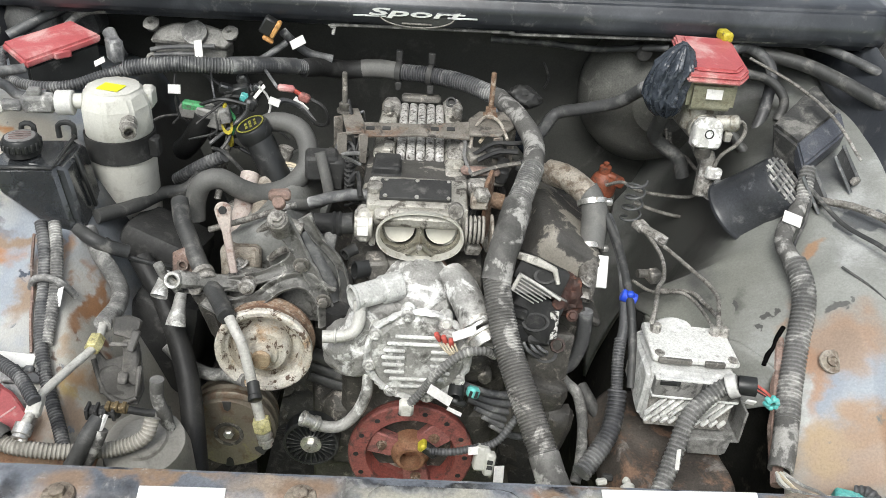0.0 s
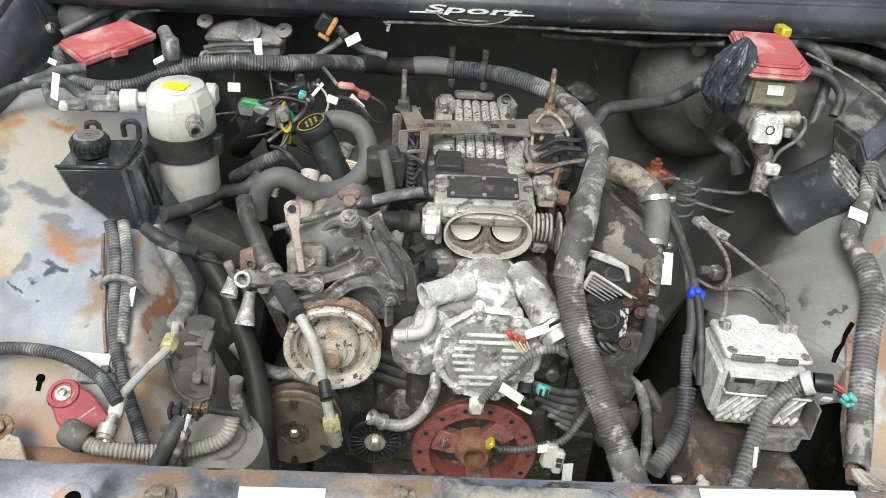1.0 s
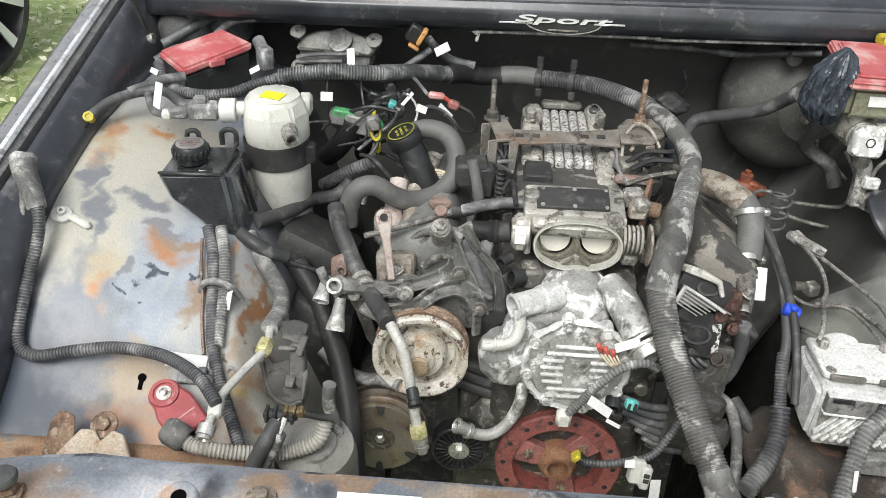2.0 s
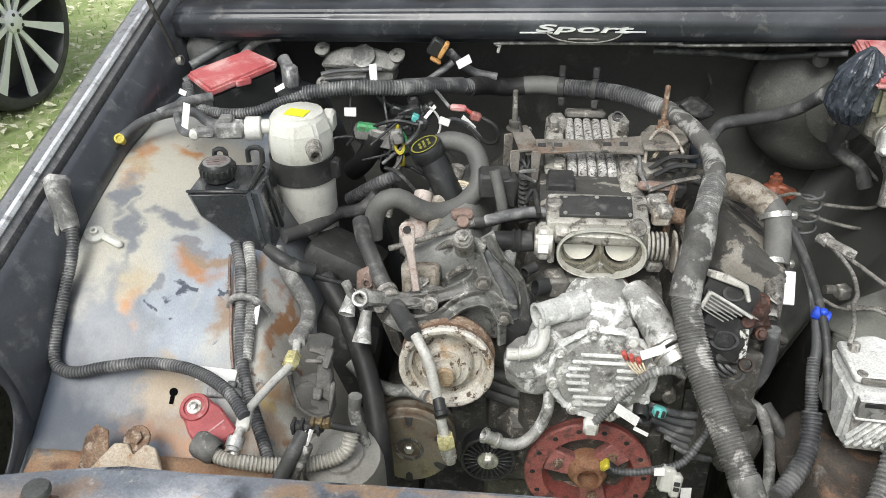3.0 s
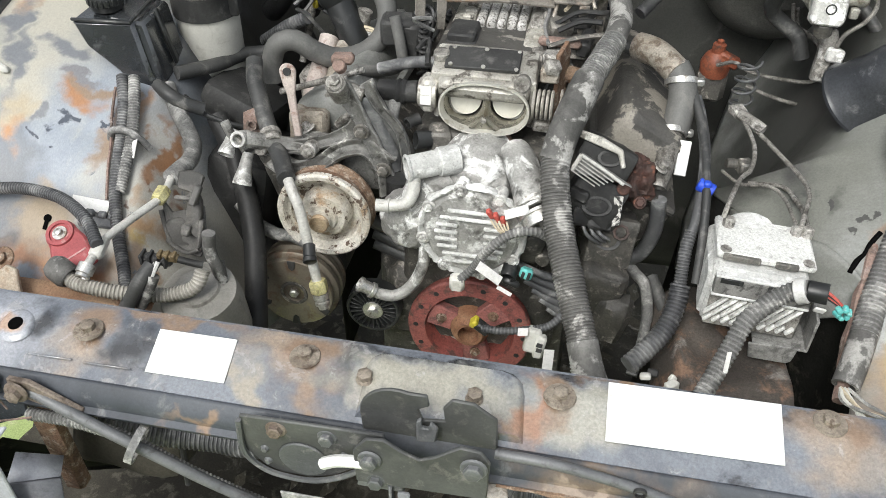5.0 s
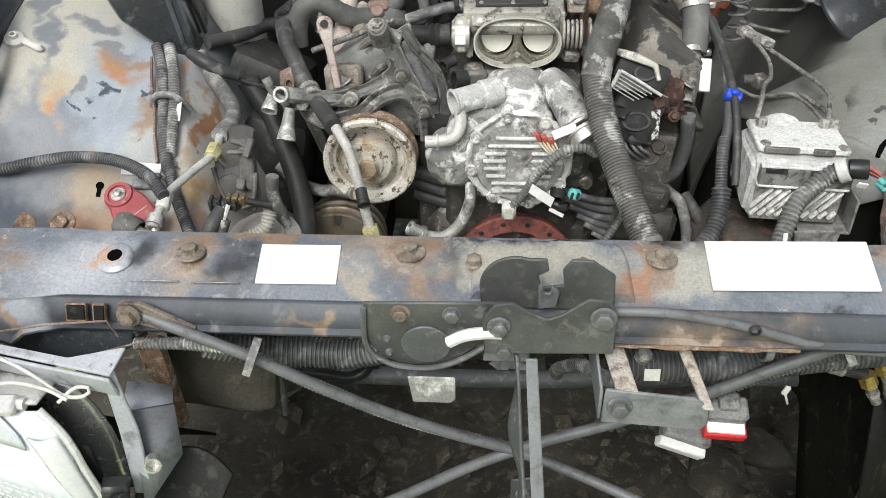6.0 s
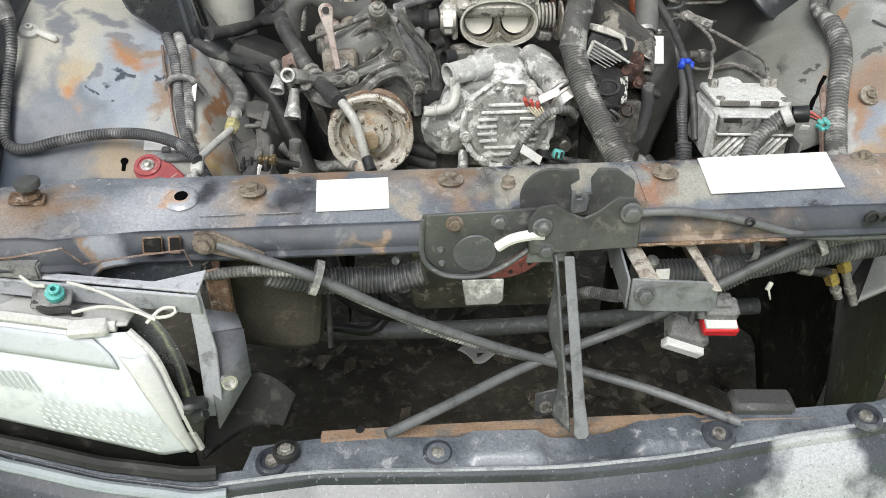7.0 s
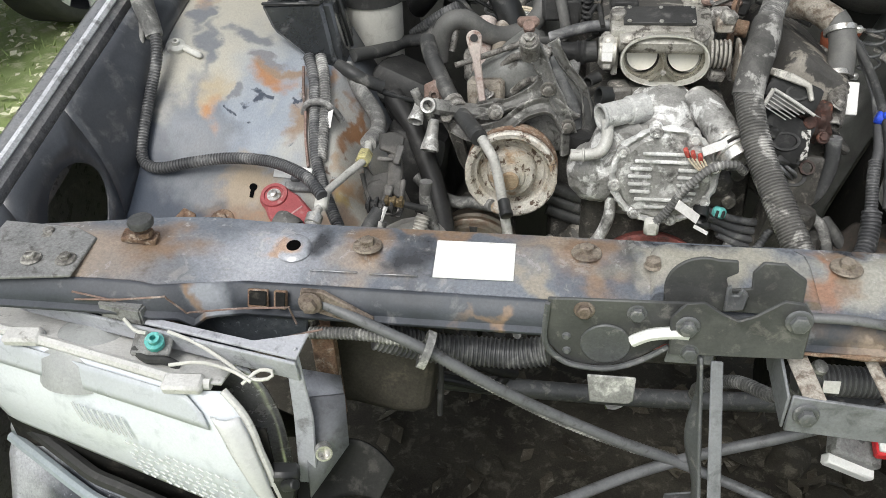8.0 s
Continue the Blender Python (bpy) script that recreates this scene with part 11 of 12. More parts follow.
hose("brace_rod", [(-0.367, 0.462, 0.892), (-0.345, 0.458, 0.884), (-0.31, 0.452, 0.872), (-0.252, 0.446, 0.848), (-0.167, 0.448, 0.793), (-0.069, 0.455, 0.737), (0.027, 0.462, 0.69), (0.133, 0.420, 0.680), (0.228, 0.372, 0.669)], 0.0058, rod_grey, "long grey steel brace rod crossing the nose", "brace", n=12)
hose("brace_rod", [(-0.183, 0.368, 0.681), (-0.105, 0.41, 0.684), (-0.034, 0.450, 0.687), (0.037, 0.472, 0.702), (0.120, 0.480, 0.732), (0.203, 0.480, 0.780), (0.298, 0.488, 0.831), (0.404, 0.500, 0.874), (0.52, 0.51, 0.91)], 0.0062, rod_grey, "long grey steel brace rod rising past the bracket", "brace", n=12)
bm = B()
plate(bm, [(-0.016, -0.01), (0.004, -0.015), (0.055, -0.03), (0.06, -0.018), (0.01, 0.012), (-0.012, 0.013)], 0.006, (-0.365, 0.457, 0.892), (1, 0, 0), (0, 0.05, 1))
bolt(bm, (-0.367, 0.452, 0.893), (0, -1, 0.1), r=0.008, h=0.008, washer=0.0125)
solo("rod_end", bm, bolt_brown, "flattened rod end with rusty bolt", "bracket", at=(-0.365, 0.457, 0.885))
hose("nose_loom", [(-0.376, 0.462, 0.846), (-0.32, 0.458, 0.852), (-0.263, 0.452, 0.848), (-0.2, 0.45, 0.81), (-0.12, 0.457, 0.756), (-0.05, 0.466, 0.716), (0.03, 0.474, 0.68)], 0.0068, loom_grey, "thin grey corrugated loom along the brace rod", "wiring loom", rib=0.0009, pitch=0.0042)
hose("nose_loom", [(x, y, z - 0.02) for x, y, z in [(-0.31, 0.475, 0.858), (-0.257, 0.490, 0.832), (-0.206, 0.500, 0.822), (-0.166, 0.500, 0.822), (-0.133, 0.500, 0.83)]], 0.0165, loom_dark, "thick dark corrugated loom under the support", "wiring loom", rib=0.0016, pitch=0.0052, n=14)
hose("nose_loom", [(x, y, z - 0.03) for x, y, z in [(0.12, 0.505, 0.822), (0.207, 0.510, 0.818), (0.266, 0.520, 0.815), (0.332, 0.530, 0.818), (0.439, 0.540, 0.827), (0.55, 0.545, 0.84)]], 0.0165, loom_dark, "thick black corrugated loom under the support", "wiring loom", rib=0.0016, pitch=0.0052, n=14)
hose("nose_loom", [(x, y, z - 0.006) for x, y, z in [(0.205, 0.495, 0.767), (0.273, 0.498, 0.806), (0.335, 0.500, 0.834), (0.428, 0.515, 0.846), (0.52, 0.52, 0.85)]], 0.0085, loom_dark, "dark corrugated loom beside the brace rod", "wiring loom", rib=0.0011, pitch=0.0042)
hose("nose_loom", [(0.33, 0.51, 0.82), (0.4, 0.52, 0.825), (0.5, 0.53, 0.835)], 0.0075, loom_grey, "thin grey loom under the support", "wiring loom", rib=0.001, pitch=0.0042)
hose("latch_cable", [(0.097, 0.464, 0.905), (0.147, 0.462, 0.906), (0.213, 0.462, 0.893), (0.281, 0.463, 0.871), (0.335, 0.464, 0.863), (0.393, 0.466, 0.862), (0.48, 0.47, 0.866)], 0.0048, rod_grey, "grey hood release cable along the support", "cable", n=10)
for p, ax in (((-0.252, 0.449, 0.846), (1, 0, -0.4)), ((0.33, 0.495, 0.838), (1, 0, 0.5)), ((0.262, 0.52, 0.816), (1, 0.1, 0))):
    bm = B()
    lathe(bm, V(p) - V(ax).normalized() * 0.004, ax, [(0, 0.017), (0, 0.02), (0.008, 0.02), (0.008, 0.017)], 18)
    solo("cable_tie", bm, loom_grey, "grey band tying looms together", "clip", at=p)
cw = thing("grey_connector", "grey connector with white face hanging below the nose", "connector", (0.19, 0.49, 0.69))
bm = B()
box(bm, (0.196, 0.497, 0.703), (0.055, 0.03, 0.022), rot=(28, 24, 0), bev=0.003)
part("shell", bm, grey_plastic, cw)
bm = B()
box(bm, (0.19, 0.485, 0.687), (0.056, 0.012, 0.016), rot=(28, 24, 0), bev=0.002)
part("face", bm, label_white, cw)
cr = thing("red_connector", "grey connector with bright red seal", "connector", (0.23, 0.49, 0.71))
bm = B()
box(bm, (0.233, 0.497, 0.736), (0.042, 0.026, 0.024), rot=(20, 4, 0), bev=0.003)
box(bm, (0.233, 0.497, 0.748), (0.022, 0.02, 0.02), rot=(20, 4, 0), bev=0.003)
box(bm, (0.212, 0.497, 0.734), (0.016, 0.02, 0.008), rot=(20, 4, 0), bev=0.002)
part("shell", bm, grey_plastic, cr)
bm = B()
box(bm, (0.232, 0.487, 0.718), (0.045, 0.022, 0.013), rot=(20, 4, 0), bev=0.002)
part("seal", bm, mat("bright_red", (0.6, 0.03, 0.04), (0.55, 0.025, 0.03), s1=30, rough=0.4, bump=0), cr, "bright red seal")
bm = B()
box(bm, (0.232, 0.486, 0.726), (0.04, 0.02, 0.005), rot=(20, 4, 0), bev=0.001)
part("gasket", bm, label_white, cr)
hose("connector_lead", [(0.2, 0.5, 0.712), (0.205, 0.505, 0.735), (0.215, 0.505, 0.77), (0.22, 0.508, 0.81)], 0.005, loom_dark, "dark lead of the grey connector", "cable")
bp = thing("brass_fittings", "pair of brass pipe fittings on a hose end", "fitting", (0.41, 0.55, 0.72))
old_brass = mat("worn_brass", (0.42, 0.31, 0.1), (0.33, 0.24, 0.08), (0.18, 0.14, 0.07), s1=50, s2=120, t3=0.6, rough=0.35, metal=0.7)
for p, q in (((0.386, 0.535, 0.752), (0.401, 0.528, 0.722)), ((0.397, 0.535, 0.772), (0.422, 0.525, 0.713))):
    bm = B()
    P, Q = V(p), V(q)
    lathe(bm, P, Q - P, [(-0.006, 0), (-0.006, 0.0095), (0.01, 0.0095), (0.011, 0.006), (0.013, 0.006)], 6)
    part("nut", bm, old_brass, bp)
    bm = B()
    L_ = (Q - P).length
    lathe(bm, P, Q - P, [(0.01, 0.0055), (L_ * 0.55, 0.0055), (L_ * 0.56, 0.007), (L_ * 0.7, 0.007), (L_ * 0.71, 0.0055), (L_, 0.0055), (L_, 0.0035), (L_ * 0.7, 0.003), (L_ * 0.7, 0)], 14)
    part("tail", bm, dirty_alu, bp, "grey steel tail")
bm = B()
tube(bm, [(0.395, 0.537, 0.776), (0.37, 0.54, 0.778), (0.335, 0.545, 0.782), (0.3, 0.55, 0.785)], 0.0075, n=10)
part("hose", bm, dusty_black, bp)
bm = B()
tube(bm, [(0.384, 0.537, 0.755), (0.36, 0.54, 0.76), (0.325, 0.548, 0.765)], 0.007, n=10)
part("hose", bm, dusty_black, bp)
for a_, b_ in (((0.34, 0.545, 0.781), (0.362, 0.541, 0.779)), ((0.345, 0.543, 0.7625), (0.362, 0.54, 0.7595))):
    bm = B()
    cyl(bm, a_, b_, 0.0088)
    part("ferrule", bm, dirty_alu, bp)
bm = B()
box(bm, (0.288, 0.497, 0.77), (0.006, 0.004, 0.012), rot=(0, 15, 0), bev=0.001)
box(bm, (0.291, 0.497, 0.757), (0.0025, 0.0025, 0.018), rot=(0, -20, 0), bev=0.001)
solo("wire_clip", bm, acc_white, "small pale wire clip", "clip", at=(0.29, 0.497, 0.75))
tag((0.143, 0.47, 0.815), (1, 0, 0), (0, 0.2, 0.95), 0.018, 0.016)
hose("green_wire", [(0.235, 0.487, 0.868), (0.245, 0.482, 0.862), (0.25, 0.48, 0.852)], 0.002, green_plastic, "short green wire end", "wire", n=6)

# cross tubes and hoses low in the nose
hose("crossmember_tube", [(-0.36, 0.70, 0.56), (-0.2, 0.705, 0.548), (0.0, 0.712, 0.54), (0.2, 0.718, 0.545), (0.4, 0.72, 0.555)], 0.0135, satin_bracket, "dark grey crossmember tube behind the nose", "frame tube", n=14)
hose("oil_line", [(-0.32, 0.655, 0.612), (-0.258, 0.660, 0.597), (-0.215, 0.668, 0.582), (-0.19, 0.68, 0.60), (-0.2, 0.69, 0.66)], 0.008, black_plastic, "glossy black oil line end", "hose", hollow=False)
hose("oil_line", [(-0.27, 0.64, 0.72), (-0.25, 0.65, 0.67), (-0.215, 0.66, 0.63), (-0.18, 0.68, 0.6)], 0.01, dusty_black, "dark hose dropping in the nose")
hose("oil_line", [(0.07, 0.715, 0.55), (0.065, 0.66, 0.62), (0.09, 0.6, 0.69), (0.12, 0.53, 0.74), (0.14, 0.5, 0.815)], 0.0085, loom_grey, "grey corrugated pipe behind the bracket", rib=0.001)
bm = B()
tube(bm, [(-0.166, 0.508, 0.822), (-0.162, 0.52, 0.815), (-0.158, 0.525, 0.79)], 0.005, n=8)
cyl(bm, (-0.158, 0.525, 0.795), (-0.158, 0.527, 0.765), 0.009)
solo("hanging_plug", bm, loom_grey, "grey plug hanging from the loom", "connector", at=(-0.158, 0.525, 0.76))
bm = B()
box(bm, (-0.318, 0.548, 0.775), (0.13, 0.07, 0.17), rot=(-14, 8, 0), bev=0.02, seg=3)
worn(bm, 0.004, 25, 3)
duct = thing("air_duct", "dirty brown-black air duct behind the headlight", "duct", (-0.315, 0.545, 0.68))
duct_dirt = mat("duct_dirt", (0.036, 0.033, 0.024), (0.058, 0.053, 0.04), (0.085, 0.075, 0.055), s1=9, s2=30, t3=0.6, rough=0.8, bump=0.2)
part("body", bm, duct_dirt, duct)
bm = B()
tube(bm, [(-0.25, 0.512, 0.825), (-0.248, 0.508, 0.78), (-0.252, 0.5, 0.7)], 0.0035, n=8, wob=0.3)
part("seam", bm, dusty_black, duct, "raised moulding seam")
bm = B()
tube(bm, [(-0.378, 0.474, 0.86), (-0.378, 0.48, 0.83), (-0.375, 0.49, 0.79)], 0.008, n=10, rib=0.0012, pitch=0.006)
solo("spring_wire", bm, dirty_alu, "coiled spring below the support", "spring", at=(-0.378, 0.478, 0.8))
bm = B()
box(bm, (-0.365, 0.47, 0.78), (0.024, 0.02, 0.13), bev=0.004)
solo("support_post", bm, rust_steel, "rusty post under the support", "bracket", at=(-0.365, 0.47, 0.715))
# liner panels closing the nose to the sides, near black for deep shade
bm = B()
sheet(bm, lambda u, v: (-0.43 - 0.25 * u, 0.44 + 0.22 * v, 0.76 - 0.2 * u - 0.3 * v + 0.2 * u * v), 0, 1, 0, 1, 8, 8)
ln = part("splash_liner", bm, bay_shade)
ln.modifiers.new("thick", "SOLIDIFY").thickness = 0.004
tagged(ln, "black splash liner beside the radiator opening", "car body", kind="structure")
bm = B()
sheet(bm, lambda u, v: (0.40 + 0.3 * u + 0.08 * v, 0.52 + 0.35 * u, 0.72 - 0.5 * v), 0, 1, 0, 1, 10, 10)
ln = part("splash_liner", bm, bay_shade)
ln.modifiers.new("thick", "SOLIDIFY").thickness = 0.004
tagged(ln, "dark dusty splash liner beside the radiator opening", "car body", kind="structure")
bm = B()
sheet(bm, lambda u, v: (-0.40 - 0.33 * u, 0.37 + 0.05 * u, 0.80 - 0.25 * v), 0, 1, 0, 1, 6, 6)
ln = part("splash_liner", bm, bay_shade)
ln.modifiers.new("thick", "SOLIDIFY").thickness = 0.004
tagged(ln, "backing panel behind the headlight, coloured for deep shade", "car body", kind="structure")

# headlight and its carrier
hl = thing("headlight", "clear plastic headlight with hazy white lens", "headlight", (-0.52, 0.36, 0.68))


def hl_pt(u, v):
    """u from the inner end outward, v from the bottom up."""
    xr = lerp([(0, -0.389), (0.5, -0.4), (0.75, -0.41), (0.9, -0.421), (1, -0.438)], v)
    x = xr - (0.34 + 0.0 * v) * u
    zt = 0.845 + 0.004 * math.sin(u * 2.2)
    zb = 0.686 + 0.04 * u
    z = zb + (zt - zb) * v
    y = 0.345 + 0.09 * (z - 0.69) + 0.23 * max(0, -0.43 - x) + 0.01 * max(0, 0.1 - u) / 0.1 - 0.012 * math.sin(v * math.pi)
    return (x, y, z)


bm = B()
sheet(bm, hl_pt, 0, 1, 0, 1, 48, 24)
lens_m = mat("hazy_lens", (0.76, 0.8, 0.84), (0.82, 0.86, 0.9), (0.66, 0.7, 0.74), s1=7, s2=30, t3=0.62, soft3=0.1, rough=0.22, rvar=0.1, bump=0.05, grit=0.05, coat=0.3)
lens_m.node_tree.nodes["Principled BSDF"].inputs["Transmission Weight"].default_value = 0.15
ob = part("lens", bm, lens_m, hl, "hazy clear lens")
ob.modifiers.new("thick", "SOLIDIFY").thickness = 0.004
flute_m = mat("lens_flute", (0.55, 0.57, 0.57), (0.63, 0.65, 0.65), s1=30, rough=0.2, bump=0, grit=0.05)
for k in range(7):
    for j in range(14):
        if (j * 3 + k) % 11 == 0:
            continue
        bm = B()
        u0, v0 = 0.08 + 0.028 * j + 0.006 * (k % 2), 0.1 + 0.055 * k
        tube(bm, [V(hl_pt(u0 + 0.017 * i / 2, v0 + 0.02 * i / 2)) + V((0, -0.0045, 0)) for i in range(3)], 0.0011, n=5)
        part("lens_flute", bm, flute_m, hl)
for k in range(9):
    bm = B()
    u0 = 0.42 + 0.022 * k
    tube(bm, [V(hl_pt(u0 + 0.01 * i / 3, 0.5 + 0.16 * i / 3)) + V((0, -0.0045, 0)) for i in range(4)], 0.0014, n=5)
    part("lens_flute", bm, flute_m, hl)
bm = B()
sheet(bm, lambda u, v: V(hl_pt(0.1 + u * 0.9, 0.8 + 0.19 * v)) + V((0, -0.0048, 0.0)), 0, 1, 0, 1, 30, 4)
bd_ = part("upper_band", bm, mat("lens_band", (0.46, 0.485, 0.51), (0.52, 0.545, 0.57), s1=9, rough=0.3, bump=0.03, grit=0.06), hl, "grey frosted upper band")
bd_.modifiers.new("thick", "SOLIDIFY").thickness = 0.0015
bm = B()
sheet(bm, lambda u, v: V(hl_pt(0.0 + (0.03 + 0.05 * v) * u, 0.04 + v * 0.84)) + V((0, -0.0047 - 0.004 * math.sin(u * 3.1), 0.0)), 0, 1, 0, 1, 8, 16)
eb_ = part("end_reflector", bm, mat("lens_end", (0.6, 0.605, 0.6), (0.66, 0.665, 0.66), s1=9, rough=0.3, bump=0.03, grit=0.05), hl, "smooth pale end of the lens")
eb_.modifiers.new("thick", "SOLIDIFY").thickness = 0.0015
bm = B()
sheet(bm, lambda u, v: V(hl_pt(u * 0.97 + 0.015, v * 0.94 + 0.03)) + V((0, 0.05 + 0.02 * math.sin(v * 3.1), 0)), 0, 1, 0, 1, 30, 16)
rf_ = part("reflector", bm, mat("reflector_silver", (0.6, 0.6, 0.6), (0.54, 0.54, 0.54), s1=12, rough=0.25, metal=0.7, bump=0), hl, "silver reflector")
rf_.modifiers.new("thick", "SOLIDIFY").thickness = 0.003
bm = B()
tube(bm, [V(hl_pt(0.03 + 0.95 * i / 12, 1.0)) + V((0, 0.004, 0.006)) for i in range(13)], 0.006, n=8)
tube(bm, [V(hl_pt(0, i / 8)) + V((0.001, 0.002, 0)) for i in range(9)], 0.004, n=8)
part("rim", bm, white_plastic, hl, "pale moulded rim")
bm = B()
sheet(bm, lambda u, v: V(hl_pt(u, 1.0)) + V((0, 0.004 + 0.05 * v, 0.008 - 0.012 * v)), 0, 1, 0, 1, 30, 4)
hb = part("housing_top", bm, white_plastic, hl, "pale housing top")
hb.modifiers.new("thick", "SOLIDIFY").thickness = 0.003
for c in ((-0.474, 0.37, 0.853), (-0.665, 0.414, 0.857)):
    bm = B()
    box(bm, c, (0.04, 0.02, 0.012), rot=(10, 0, 4), bev=0.003)
    part("clip", bm, white_plastic, hl)
bm = B()
lathe(bm, (-0.61, 0.43, 0.8), (0.0, 0.3, 1), [(0, 0.055), (0.03, 0.052), (0.046, 0.04), (0.055, 0.02), (0.057, 0)], 28)
part("bulb_housing", bm, mat("housing_haze", (0.33, 0.34, 0.335), (0.42, 0.43, 0.42), (0.25, 0.25, 0.24), s1=12, s2=50, t3=0.62, rough=0.4, grit=0.1), hl, "hazy grey bulb housing")
hc = thing("headlight_carrier", "dark grey steel headlight carrier bar", "bracket", (-0.47, 0.42, 0.8))
bm = B()
A0, A1 = V((-0.364, 0.388, 0.873)), V((-0.70, 0.455, 0.876))
dd = (A1 - A0)
plate(bm, [(0, -0.026), (0.334, -0.02), (0.334, 0.003), (0, 0.004)], 0.004, A0, dd, (0.0, -0.25, 0.97))
plate(bm, [(0, 0), (0.334, 0), (0.334, 0.008), (0.05, 0.01), (0, 0.034)], 0.004, A0 + V((0, 0.0, 0.003)), dd, (0.1, 0.97, 0.1))
carrier_grey = mat("carrier_grey", (0.36, 0.37, 0.4), (0.45, 0.46, 0.49), (0.16, 0.162, 0.168), s1=12, s2=60, t3=0.62, soft3=0.12, rough=0.45, bump=0.15, grit=0.12)
part("bar", bm, carrier_grey, hc)
bm = B()
plate(bm, [(0.0, 0.035), (0.012, 0.045), (0.02, -0.04), (0.016, -0.13), (-0.004, -0.13), (0.0, -0.04)], 0.004, (-0.378, 0.392, 0.84), (1, 0, 0), (0, 0.1, 1))
carrier_dark = mat("carrier_dark", (0.15, 0.155, 0.168), (0.21, 0.216, 0.232), (0.09, 0.091, 0.095), s1=12, s2=60, t3=0.62, soft3=0.12, rough=0.45, bump=0.15, grit=0.12)
part("upright", bm, carrier_grey, hc)
bm = B()
q = [(-0.376, 0.402, 0.812), (-0.337, 0.428, 0.797), (-0.333, 0.408, 0.745), (-0.368, 0.368, 0.704), (-0.372, 0.385, 0.74)]
vs = [bm.verts.new(p) for p in q]
bm.faces.new(vs)
gs = part("gusset", bm, carrier_dark, hc, "folded gusset plate")
gs.modifiers.new("thick", "SOLIDIFY").thickness = 0.004
bm = B()
vs = [bm.verts.new(p) for p in [(-0.376, 0.402, 0.812), (-0.337, 0.428, 0.797), (-0.345, 0.45, 0.80), (-0.378, 0.43, 0.825)]]
bm.faces.new(vs)
gs = part("gusset_top", bm, carrier_grey, hc)
gs.modifiers.new("thick", "SOLIDIFY").thickness = 0.004
bm = B()
lathe(bm, (-0.351, 0.383, 0.763), (0.35, -0.85, 0.3), [(0, 0.008), (0.004, 0.0085), (0.012, 0.0085), (0.012, 0.0065), (0.004, 0.006), (0.004, 0)], 18)
part("adjuster", bm, bright_steel, hc, "bright adjuster screw")
bm = B()
box(bm, (-0.39, 0.36, 0.735), (0.03, 0.02, 0.04), rot=(0, 15, 20), bev=0.004)
cyl(bm, (-0.385, 0.35, 0.74), (-0.37, 0.345, 0.75), 0.006)
part("lower_clip", bm, black_plastic, hc)
bm = B()
quad_box(bm, [(-0.578, 0.425, 0.9), (-0.53, 0.418, 0.898), (-0.526, 0.448, 0.899), (-0.573, 0.455, 0.901)], (0, 0, -0.02), 0.002)
part("bar_block", bm, grey_plastic, hc, "pale grey block on the bar")
tl = thing("bulb_connector", "teal bulb connector with white wires", "connector", (-0.515, 0.4, 0.86))
bm = B()
lathe(bm, (-0.512, 0.402, 0.872), (0.2, -0.4, 0.9), [(0, 0), (0, 0.0095), (0.007, 0.0095), (0.008, 0.006), (0.014, 0.006), (0.014, 0.003), (0.006, 0.003), (0.006, 0)], 12)
part("plug", bm, teal_plastic, tl)
bm = B()
box(bm, (-0.518, 0.408, 0.868), (0.04, 0.03, 0.006), rot=(20, 0, 5), bev=0.002)
part("plate", bm, grey_plastic, tl)
bm = B()
tube(bm, [(-0.535, 0.4, 0.865), (-0.52, 0.392, 0.86), (-0.5, 0.392, 0.86), (-0.49, 0.395, 0.85)], 0.0045, n=8)
part("lead", bm, dusty_black, tl)
for pts in ([(-0.5, 0.41, 0.882), (-0.47, 0.405, 0.873), (-0.44, 0.395, 0.862), (-0.415, 0.385, 0.852), (-0.395, 0.385, 0.853), (-0.39, 0.39, 0.858), (-0.405, 0.39, 0.858), (-0.42, 0.38, 0.848)], [(-0.49, 0.38, 0.866), (-0.46, 0.385, 0.868), (-0.43, 0.385, 0.86), (-0.41, 0.38, 0.852)], [(-0.55, 0.42, 0.885), (-0.535, 0.41, 0.88), (-0.52, 0.405, 0.882)]):
    hose("lamp_wire", pts, 0.0019, acc_white, "thin cream lamp wire", "wire", n=8, group="lamp wires")
def kinked(pts):
    """Doubles the inner points, so that a stiff wire bends sharply there."""
    out = [V(pts[0])]
    for a, b, c in zip(pts, pts[1:], pts[2:]):
        out += [V(b).lerp(V(a), 0.04), V(b).lerp(V(c), 0.04)]
    return out + [V(pts[-1])]


for pts in (kinked([(-0.6, 0.425, 0.902), (-0.553, 0.426, 0.9045), (-0.5, 0.42, 0.917), (-0.487, 0.43, 0.89), (-0.44, 0.446, 0.886), (-0.388, 0.448, 0.89), (-0.383, 0.449, 0.868)]), [(-0.6, 0.425, 0.912), (-0.553, 0.43, 0.897), (-0.519, 0.436, 0.876), (-0.489, 0.44, 0.857)], [(-0.424, 0.436, 0.848), (-0.389, 0.44, 0.859), (-0.355, 0.445, 0.867)]):
    hose("marker_wire", pts, 0.0011, pink_rust, "thin copper wire over the headlight", "wire", n=6, group="marker wires")

# header panel and bumper face
HE = [(-0.75, 0.435, 0.70), (-0.62, 0.375, 0.675), (-0.5, 0.345, 0.662), (-0.39, 0.328, 0.655), (-0.26, 0.342, 0.655), (-0.11, 0.333, 0.657), (0.02, 0.329, 0.657), (0.15, 0.337, 0.658), (0.285, 0.357, 0.66), (0.4, 0.37, 0.662), (0.6, 0.42, 0.675), (0.76, 0.5, 0.70)]


def he(x):
    return (x, lerp([(p[0], p[1]) for p in HE], x), lerp([(p[0], p[2]) for p in HE], x))


